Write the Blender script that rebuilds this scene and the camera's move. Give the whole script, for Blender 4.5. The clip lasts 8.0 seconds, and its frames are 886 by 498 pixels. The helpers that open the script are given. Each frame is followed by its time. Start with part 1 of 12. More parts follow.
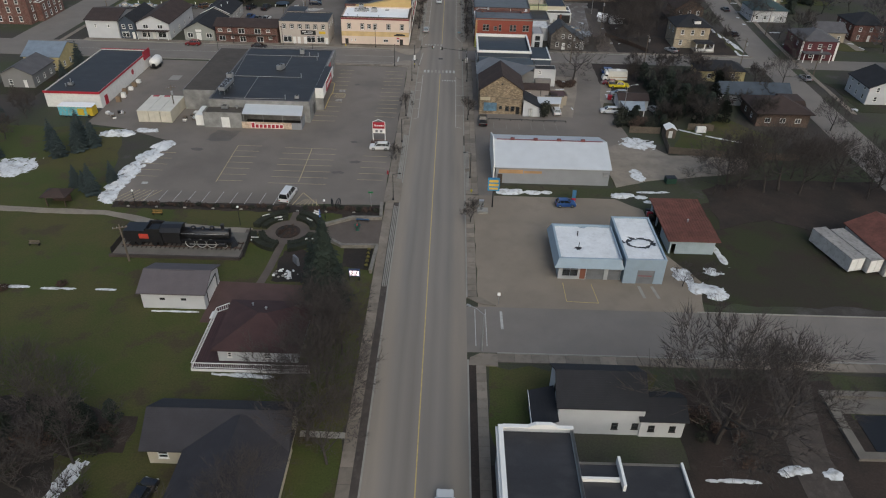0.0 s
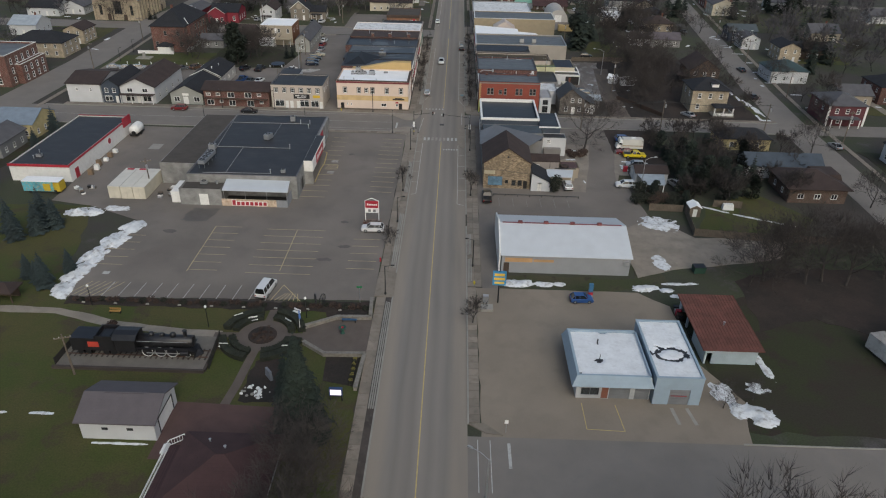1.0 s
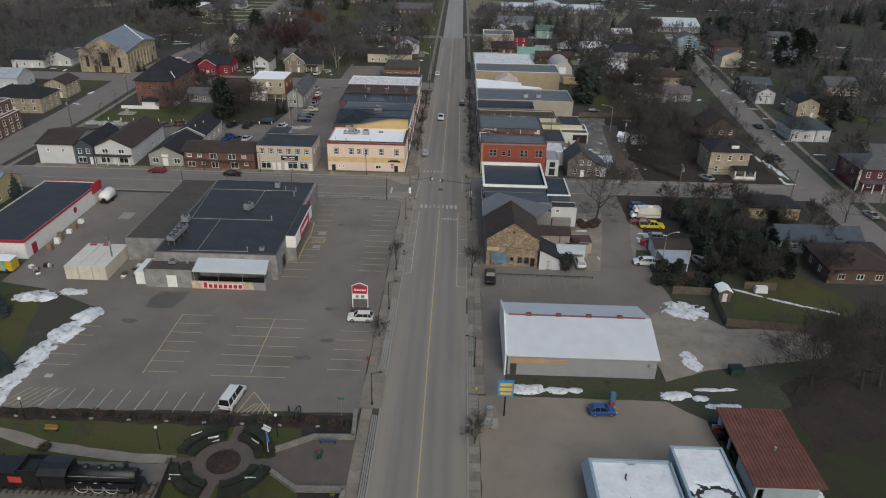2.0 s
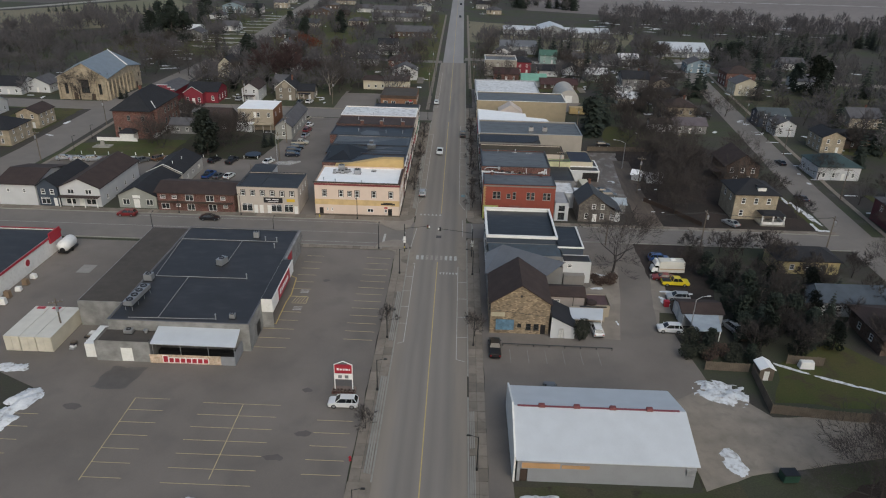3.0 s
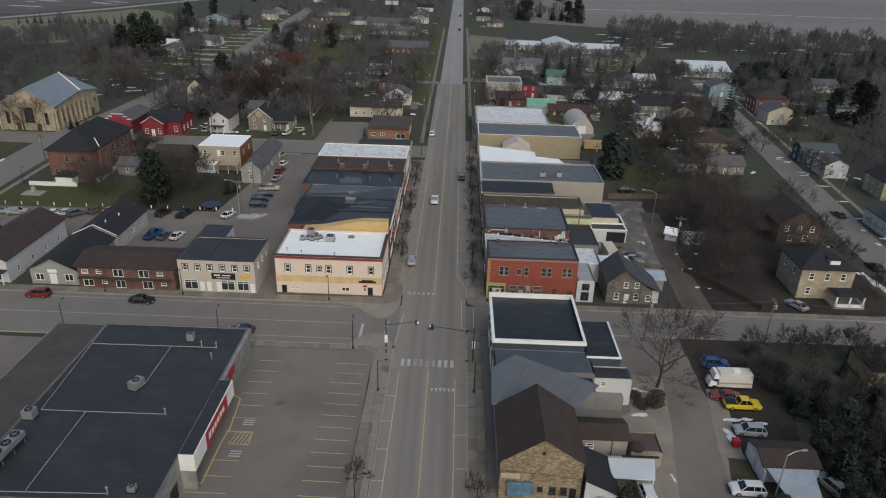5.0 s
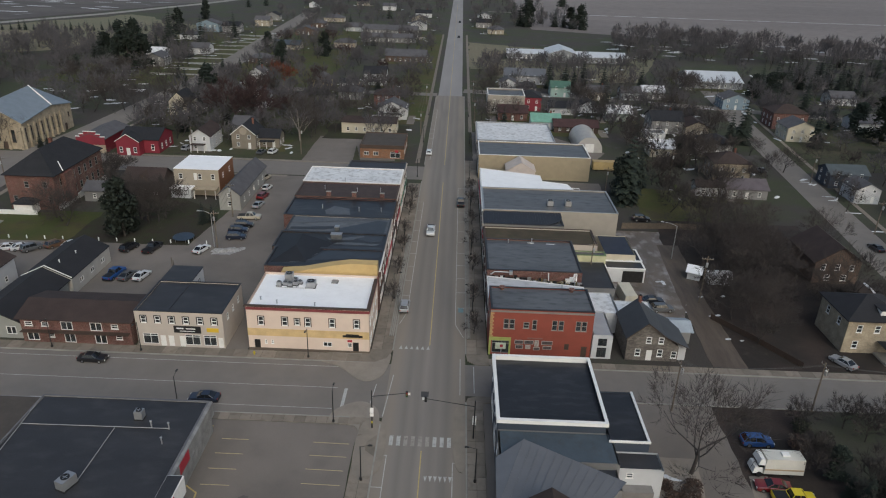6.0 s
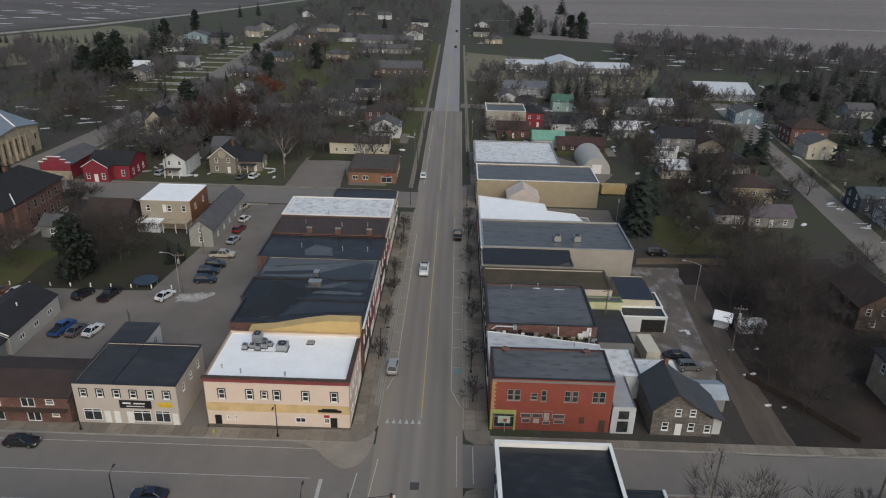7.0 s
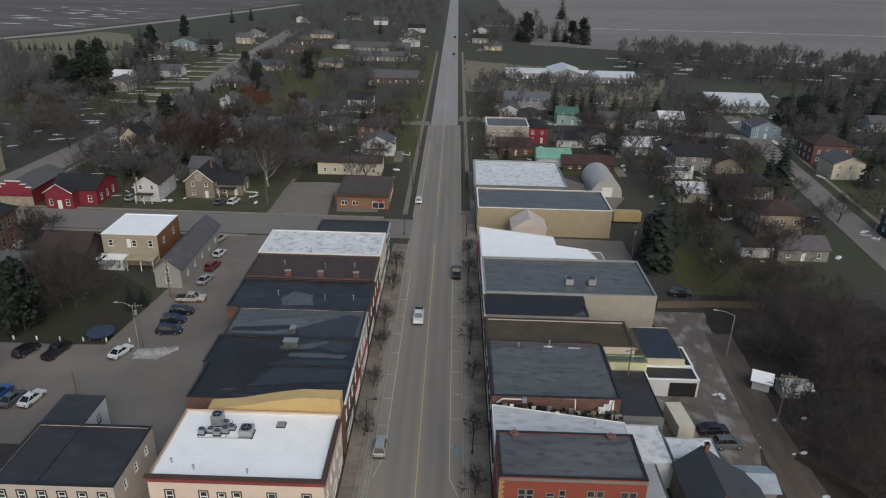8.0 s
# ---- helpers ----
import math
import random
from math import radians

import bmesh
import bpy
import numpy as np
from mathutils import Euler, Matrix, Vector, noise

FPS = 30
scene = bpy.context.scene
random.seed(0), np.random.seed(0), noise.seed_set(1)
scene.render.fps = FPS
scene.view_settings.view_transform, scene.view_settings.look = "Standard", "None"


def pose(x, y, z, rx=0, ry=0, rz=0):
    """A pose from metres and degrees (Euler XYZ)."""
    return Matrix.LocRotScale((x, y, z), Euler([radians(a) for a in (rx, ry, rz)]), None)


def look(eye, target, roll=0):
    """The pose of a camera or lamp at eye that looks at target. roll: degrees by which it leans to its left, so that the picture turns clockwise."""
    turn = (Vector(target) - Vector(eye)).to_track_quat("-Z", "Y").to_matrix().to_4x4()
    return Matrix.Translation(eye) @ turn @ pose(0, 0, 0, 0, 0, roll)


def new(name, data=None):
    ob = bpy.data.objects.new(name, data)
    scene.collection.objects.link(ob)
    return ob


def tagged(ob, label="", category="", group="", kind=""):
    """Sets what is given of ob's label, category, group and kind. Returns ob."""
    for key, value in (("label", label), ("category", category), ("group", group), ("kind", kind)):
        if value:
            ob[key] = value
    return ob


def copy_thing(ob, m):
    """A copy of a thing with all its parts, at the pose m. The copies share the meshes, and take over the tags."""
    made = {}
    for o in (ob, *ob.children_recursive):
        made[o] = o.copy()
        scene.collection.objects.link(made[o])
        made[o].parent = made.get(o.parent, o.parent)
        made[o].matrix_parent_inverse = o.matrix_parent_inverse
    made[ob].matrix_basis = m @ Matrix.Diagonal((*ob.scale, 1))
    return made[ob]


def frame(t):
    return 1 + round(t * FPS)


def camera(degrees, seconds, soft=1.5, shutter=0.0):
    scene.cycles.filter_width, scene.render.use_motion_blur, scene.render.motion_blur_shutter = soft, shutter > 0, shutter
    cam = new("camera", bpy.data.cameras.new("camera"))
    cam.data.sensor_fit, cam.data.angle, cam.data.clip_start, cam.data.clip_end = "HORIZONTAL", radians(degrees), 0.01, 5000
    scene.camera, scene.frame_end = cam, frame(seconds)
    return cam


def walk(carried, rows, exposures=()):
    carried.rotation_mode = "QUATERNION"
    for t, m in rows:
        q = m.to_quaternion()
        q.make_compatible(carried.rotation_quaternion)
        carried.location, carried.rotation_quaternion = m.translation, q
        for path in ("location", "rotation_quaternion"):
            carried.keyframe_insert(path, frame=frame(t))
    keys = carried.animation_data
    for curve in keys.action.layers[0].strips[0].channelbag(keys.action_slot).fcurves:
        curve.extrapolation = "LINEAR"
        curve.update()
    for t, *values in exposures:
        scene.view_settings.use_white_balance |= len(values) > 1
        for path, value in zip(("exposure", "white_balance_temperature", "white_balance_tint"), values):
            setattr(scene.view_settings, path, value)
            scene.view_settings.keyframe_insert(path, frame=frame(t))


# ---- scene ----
cam = camera(65.3, 8.0, soft=1.1)
PATH = [
    (0, (2.504, 3.321, 66.589), (2.501, 4.987, 65.482), 1.6),
    (0.5, (2.804, 12.616, 66.036), (2.794, 14.318, 64.985), 1.5),
    (1, (3.223, 21.824, 65.796), (3.202, 23.558, 64.799), 1.4),
    (1.5, (3.436, 31.012, 65.698), (3.409, 32.777, 64.758), 1.3),
    (3, (3.24, 59.323, 65.542), (3.211, 61.133, 64.692), 1.6),
    (3.5, (3.062, 68.843, 65.449), (3.036, 70.656, 64.605), 1.5),
    (4, (3.098, 78.397, 65.277), (3.073, 80.213, 64.439), 1.6),
    (4.5, (3.139, 87.843, 65.506), (3.113, 89.66, 64.67), 1.7),
    (6, (3.118, 115.97, 65.625), (3.094, 117.792, 64.8), 1.9),
    (6.5, (3.231, 125.43, 65.45), (3.21, 127.255, 64.633), 1.8),
    (7, (3.665, 134.922, 65.303), (3.642, 136.751, 64.495), 1.5),
    (7.5, (3.386, 144.563, 65.458), (3.368, 146.394, 64.653), 1.5),
    (8, (3.469, 153.998, 65.525), (3.451, 155.831, 64.724), 1.5),
]
walk(cam, [(t, look(eye, target, roll)) for t, eye, target, roll in PATH], [(0, 0.25, 6350, 7), (8, 0.25, 6350, 7)])

# ---- world and sun: a dull overcast winter day ----
world = bpy.data.worlds.new("overcast_sky")
scene.world = world
world.use_nodes = True
wn, wl = world.node_tree.nodes, world.node_tree.links
sky = wn.new("ShaderNodeTexSky")
sky.sky_type = "NISHITA"
sky.sun_disc = False
sky.sun_elevation = radians(32)
sky.sun_rotation = radians(160)
sky.dust_density = 4.0
grey = wn.new("ShaderNodeHueSaturation")
grey.inputs["Saturation"].default_value = 0.95
wl.new(sky.outputs["Color"], grey.inputs["Color"])
wl.new(grey.outputs["Color"], wn["Background"].inputs["Color"])
wn["Background"].inputs["Strength"].default_value = 0.1
sun_lamp = bpy.data.lights.new("sun", "SUN")
sun_lamp.energy, sun_lamp.angle, sun_lamp.color = 0.7, radians(40), (0.93, 0.98, 1.0)
sun = new("sun", sun_lamp)
sun.matrix_basis = look((0, 0, 100), (-25, 60, 0))

# ---- materials ----
MATS = {}


def mat(name, col, rough=0.85, var=0.18, scale=0.6, fine=9.0, bump=0.15, metal=0.0, dirt=0.0, dirt_col=(0.05, 0.045, 0.04), island=0.0, coat=0.0, stretch=None):
    """A procedural surface: broad stains and fine grain in world space, a little relief, and some dirt."""
    if name in MATS:
        return MATS[name]
    m = bpy.data.materials.new(name)
    m.use_nodes = True
    n, l = m.node_tree.nodes, m.node_tree.links
    b = n["Principled BSDF"]
    geo = n.new("ShaderNodeNewGeometry")
    big, small = n.new("ShaderNodeTexNoise"), n.new("ShaderNodeTexNoise")
    where = geo.outputs["Position"]
    if stretch:
        mp = n.new("ShaderNodeMapping")
        mp.inputs["Scale"].default_value = stretch
        l.new(geo.outputs["Position"], mp.inputs["Vector"])
        where = mp.outputs[0]
    for tex, s, d in ((big, scale, 4), (small, fine, 3)):
        tex.inputs["Scale"].default_value, tex.inputs["Detail"].default_value = s, d
        l.new(where if tex is big else geo.outputs["Position"], tex.inputs["Vector"])
    add = n.new("ShaderNodeMath")
    add.operation = "MULTIPLY_ADD"
    add.inputs[1].default_value = 0.45
    l.new(small.outputs["Fac"], add.inputs[0])
    l.new(big.outputs["Fac"], add.inputs[2])
    ramp = n.new("ShaderNodeMapRange")
    ramp.inputs["From Min"].default_value, ramp.inputs["From Max"].default_value = 0.45, 1.0
    ramp.inputs["To Min"].default_value, ramp.inputs["To Max"].default_value = 1 - var, 1 + var
    l.new(add.outputs[0], ramp.inputs["Value"])
    val = ramp.outputs[0]
    if island:
        rnd = n.new("ShaderNodeObjectInfo")
        m2 = n.new("ShaderNodeMapRange")
        m2.inputs["To Min"].default_value, m2.inputs["To Max"].default_value = 1 - island, 1 + island
        l.new(rnd.outputs["Random"], m2.inputs["Value"])
        mul = n.new("ShaderNodeMath")
        mul.operation = "MULTIPLY"
        l.new(val, mul.inputs[0])
        l.new(m2.outputs[0], mul.inputs[1])
        val = mul.outputs[0]
    tint = n.new("ShaderNodeVectorMath")
    tint.operation = "SCALE"
    tint.inputs[0].default_value = col
    l.new(val, tint.inputs["Scale"])
    out = tint.outputs[0]
    if dirt:
        spot = n.new("ShaderNodeTexNoise")
        spot.inputs["Scale"].default_value, spot.inputs["Detail"].default_value = scale * 2.7, 6
        l.new(where, spot.inputs["Vector"])
        pick = n.new("ShaderNodeMapRange")
        pick.inputs["From Min"].default_value, pick.inputs["From Max"].default_value = 0.5, 0.72
        pick.inputs["To Max"].default_value = dirt
        l.new(spot.outputs["Fac"], pick.inputs["Value"])
        mix = n.new("ShaderNodeMix")
        mix.data_type = "RGBA"
        mix.inputs["B"].default_value = (*dirt_col, 1)
        for sock in mix.inputs:
            if sock.name == "B" and sock.type == "RGBA":
                sock.default_value = (*dirt_col, 1)
        l.new(pick.outputs[0], mix.inputs[0])
        l.new(out, [s for s in mix.inputs if s.name == "A" and s.type == "RGBA"][0])
        out = [s for s in mix.outputs if s.type == "RGBA"][0]
    l.new(out, b.inputs["Base Color"])
    b.inputs["Roughness"].default_value, b.inputs["Metallic"].default_value = rough, metal
    b.inputs["Coat Weight"].default_value = coat
    if bump:
        bp = n.new("ShaderNodeBump")
        bp.inputs["Strength"].default_value, bp.inputs["Distance"].default_value = bump, 0.05
        l.new(small.outputs["Fac"], bp.inputs["Height"])
        l.new(bp.outputs[0], b.inputs["Normal"])
    MATS[name] = m
    return m


def two_tone(name, a, b_, scale, lo=0.42, hi=0.58, fine=4.0, rough=0.95, third=None, bump=0.3, stretch=(1, 1, 1)):
    """Ground cover: two colours mixed by soft noise, with fine grain."""
    m = bpy.data.materials.new(name)
    m.use_nodes = True
    n, l = m.node_tree.nodes, m.node_tree.links
    bs = n["Principled BSDF"]
    geo, mp = n.new("ShaderNodeNewGeometry"), n.new("ShaderNodeMapping")
    mp.inputs["Scale"].default_value = stretch
    l.new(geo.outputs["Position"], mp.inputs["Vector"])

    def noise_tex(s, d):
        t = n.new("ShaderNodeTexNoise")
        t.inputs["Scale"].default_value, t.inputs["Detail"].default_value, t.inputs["Roughness"].default_value = s, d, 0.62
        l.new(mp.outputs[0], t.inputs["Vector"])
        return t.outputs["Fac"]

    def blend(fac, x, y):
        mx = n.new("ShaderNodeMix")
        mx.data_type = "RGBA"
        ins = [s for s in mx.inputs if s.type == "RGBA"]
        l.new(fac, mx.inputs[0])
        for s, v in zip(ins, (x, y)):
            if isinstance(v, tuple):
                s.default_value = (*v, 1)
            else:
                l.new(v, s)
        return [s for s in mx.outputs if s.type == "RGBA"][0]

    def cut(f, a0, a1, hi_=1.0):
        r = n.new("ShaderNodeMapRange")
        r.inputs["From Min"].default_value, r.inputs["From Max"].default_value, r.inputs["To Max"].default_value = a0, a1, hi_
        l.new(f, r.inputs["Value"])
        return r.outputs[0]

    col = blend(cut(noise_tex(scale, 6), lo, hi), a, b_)
    if third:
        col = blend(cut(noise_tex(scale * 3.1, 5), third[1], third[1] + 0.1), col, third[0])
    f = noise_tex(fine, 4)
    dark = n.new("ShaderNodeVectorMath")
    dark.operation = "SCALE"
    l.new(col, dark.inputs[0])
    g = n.new("ShaderNodeMapRange")
    g.inputs["From Min"].default_value, g.inputs["From Max"].default_value = 0.25, 0.75
    g.inputs["To Min"].default_value, g.inputs["To Max"].default_value = 0.7, 1.3
    l.new(f, g.inputs["Value"])
    l.new(g.outputs[0], dark.inputs["Scale"])
    l.new(dark.outputs[0], bs.inputs["Base Color"])
    bs.inputs["Roughness"].default_value = rough
    bp = n.new("ShaderNodeBump")
    bp.inputs["Strength"].default_value, bp.inputs["Distance"].default_value = bump, 0.12
    l.new(f, bp.inputs["Height"])
    l.new(bp.outputs[0], bs.inputs["Normal"])
    MATS[name] = m
    return m


def glass(name="window_glass"):
    if name in MATS:
        return MATS[name]
    m = bpy.data.materials.new(name)
    m.use_nodes = True
    b = m.node_tree.nodes["Principled BSDF"]
    b.inputs["Base Color"].default_value = (0.25, 0.28, 0.3, 1)
    b.inputs["Roughness"].default_value = 0.04
    b.inputs["Transmission Weight"].default_value = 0.85
    b.inputs["IOR"].default_value = 1.45
    MATS[name] = m
    return m


def glow(name, col, strength):
    if name in MATS:
        return MATS[name]
    m = bpy.data.materials.new(name)
    m.use_nodes = True
    b = m.node_tree.nodes["Principled BSDF"]
    b.inputs["Base Color"].default_value = (*col, 1)
    b.inputs["Emission Color"].default_value = (*col, 1)
    b.inputs["Emission Strength"].default_value = strength
    MATS[name] = m
    return m


WHITE = mat("white_paint", (0.72, 0.72, 0.7), 0.6, 0.06, dirt=0.25, dirt_col=(0.4, 0.38, 0.35))
TRIM = mat("white_trim", (0.75, 0.75, 0.73), 0.5, 0.04)
BLACK = mat("black_metal", (0.012, 0.012, 0.013), 0.45, 0.2)
STEEL = mat("galvanised_steel", (0.42, 0.43, 0.44), 0.45, 0.12, metal=0.7)
CONC = mat("concrete", (0.27, 0.26, 0.235), 0.9, 0.14, 0.5, 7, dirt=0.3, dirt_col=(0.16, 0.15, 0.135))
SLAB = mat("concrete_slab", (0.2, 0.172, 0.14), 0.9, 0.16, 0.4, 7, dirt=0.5, dirt_col=(0.115, 0.098, 0.08), island=0.2)
ASPH = mat("road_asphalt", (0.18, 0.163, 0.146), 0.9, 0.1, 0.22, 14, bump=0.2, dirt=0.25, dirt_col=(0.135, 0.13, 0.127))
LOT = mat("lot_asphalt", (0.165, 0.145, 0.127), 0.9, 0.24, 0.07, 12, bump=0.2, dirt=0.5, dirt_col=(0.118, 0.108, 0.097))
ROAD = mat("main_street_asphalt", (0.224, 0.203, 0.18), 0.9, 0.16, 0.22, 14, bump=0.2, dirt=0.55, dirt_col=(0.15, 0.142, 0.136), stretch=(0.55, 0.04, 1))


def street_asphalt(m):
    """Wheel tracks polished darker along the main street, and a browner gutter, over its streaky asphalt."""
    n, l = m.node_tree.nodes, m.node_tree.links
    geo, sep = n.new("ShaderNodeNewGeometry"), n.new("ShaderNodeSeparateXYZ")
    wob, add = n.new("ShaderNodeTexNoise"), n.new("ShaderNodeMath")
    wob.inputs["Scale"].default_value = 0.05
    add.operation = "MULTIPLY_ADD"
    add.inputs[1].default_value = 0.7
    l.new(geo.outputs["Position"], sep.inputs[0])
    l.new(geo.outputs["Position"], wob.inputs["Vector"])
    l.new(wob.outputs["Fac"], add.inputs[0])
    l.new(sep.outputs["X"], add.inputs[2])
    rng, ramp = n.new("ShaderNodeMapRange"), n.new("ShaderNodeValToRGB")
    rng.inputs["From Min"].default_value, rng.inputs["From Max"].default_value = -5.85, 6.55
    l.new(add.outputs[0], rng.inputs["Value"])
    l.new(rng.outputs[0], ramp.inputs["Fac"])
    stops = [(0.0, 1.0), (0.1, 1.08), (0.2, 1.0), (0.26, 0.86), (0.32, 0.97), (0.41, 0.85), (0.49, 1.04), (0.6, 0.84), (0.68, 0.95), (0.77, 0.84), (0.86, 1.02), (1.0, 1.0)]
    el = ramp.color_ramp.elements
    while len(el) < len(stops):
        el.new(0.5)
    for e, (at, v) in zip(el, stops):
        e.position = at
        gut = 0.06 if at < 0.15 or at > 0.85 else 0.0
        e.color = (v * (1 + gut * 0.6), v, v * (1 - gut), 1)
    b = n["Principled BSDF"]
    src = b.inputs["Base Color"].links[0].from_socket
    mul = n.new("ShaderNodeVectorMath")
    mul.operation = "MULTIPLY"
    l.new(src, mul.inputs[0])
    l.new(ramp.outputs["Color"], mul.inputs[1])
    l.new(mul.outputs[0], b.inputs["Base Color"])


street_asphalt(ROAD)
MUD = mat("trodden_mud", (0.058, 0.047, 0.04), 0.8, 0.3, 0.5, 8, bump=0.4, dirt=0.5, dirt_col=(0.1, 0.09, 0.08))
ROOFSNOW = mat("roof_snow", (0.68, 0.7, 0.72), 0.7, 0.1, 0.6, 4, bump=0.4, dirt=0.25, dirt_col=(0.4, 0.4, 0.4))
PATCH = mat("dark_patch", (0.062, 0.06, 0.06), 0.85, 0.2, 0.6, 12)
SAND = mat("sandy_lot", (0.225, 0.19, 0.15), 0.95, 0.14, 0.12, 10, dirt=0.4, dirt_col=(0.17, 0.143, 0.113))
WETGRAVEL = mat("wet_gravel", (0.125, 0.102, 0.082), 0.5, 0.35, 0.3, 10, bump=0.5, dirt=0.7, dirt_col=(0.36, 0.35, 0.34), stretch=(0.6, 0.35, 1))
GRAVEL = mat("gravel", (0.235, 0.205, 0.17), 0.95, 0.2, 0.3, 14, bump=0.5, dirt=0.5, dirt_col=(0.165, 0.145, 0.118))
MARKW = mat("road_paint_white", (0.42, 0.42, 0.4), 0.8, 0.15, 1.2, dirt=0.6, dirt_col=(0.16, 0.155, 0.15))
MARKP = mat("lot_paint", (0.46, 0.38, 0.2), 0.8, 0.15, 1.2, dirt=0.5, dirt_col=(0.17, 0.15, 0.12))
MARKY = mat("road_paint_yellow", (0.5, 0.38, 0.14), 0.8, 0.15, 1.2, dirt=0.45, dirt_col=(0.16, 0.14, 0.1))
SNOW = mat("old_snow", (0.62, 0.64, 0.66), 0.75, 0.16, 0.5, 4, bump=0.5, dirt=0.8, dirt_col=(0.2, 0.19, 0.175))
LAWN = two_tone("lawn", (0.045, 0.058, 0.01), (0.064, 0.06, 0.017), 0.06, third=((0.052, 0.042, 0.02), 0.54))
ROUGH = two_tone("rough_grass", (0.027, 0.023, 0.014), (0.026, 0.031, 0.01), 0.07, third=((0.028, 0.02, 0.014), 0.52))
LAWN_DRY = two_tone("dry_lawn", (0.055, 0.05, 0.028), (0.04, 0.048, 0.018), 0.1, third=((0.028, 0.023, 0.016), 0.58))
EARTH = two_tone("town_ground", (0.046, 0.04, 0.035), (0.042, 0.05, 0.024), 0.035, third=((0.07, 0.064, 0.06), 0.6))
LITTER = two_tone("leaf_litter", (0.036, 0.025, 0.02), (0.02, 0.016, 0.013), 0.12, third=((0.045, 0.036, 0.028), 0.6))
# soil colour lightened and greyed to carry the haze over the far field
FIELD = two_tone("ploughed_field", (0.16, 0.142, 0.137), (0.19, 0.17, 0.162), 0.008, fine=0.4, stretch=(0.25, 1, 1))
STUBBLE = two_tone("stubble_field", (0.17, 0.15, 0.1), (0.14, 0.135, 0.085), 0.01, fine=0.6)
BARK = mat("bark", (0.045, 0.039, 0.036), 0.95, 0.25, 1.5, 12)
TWIG = mat("twigs", (0.056, 0.048, 0.045), 0.95, 0.2, 0.3, 3, bump=0)
NEEDLE = mat("conifer_needles", (0.014, 0.022, 0.015), 0.9, 0.35, 0.5, 5, bump=0, island=0.2)
NEEDLE_B = mat("blue_spruce_needles", (0.028, 0.042, 0.042), 0.9, 0.3, 0.5, 5, bump=0)
BUSH = mat("hedge_leaves", (0.018, 0.021, 0.012), 0.9, 0.4, 0.8, 6, bump=0)
BROWNBUSH = mat("winter_shrub", (0.055, 0.035, 0.026), 0.95, 0.35, 0.8, 6, bump=0)
RUSSET = mat("russet_leaves", (0.12, 0.04, 0.022), 0.95, 0.3, 0.8, 6, bump=0)
GLASS = glass()


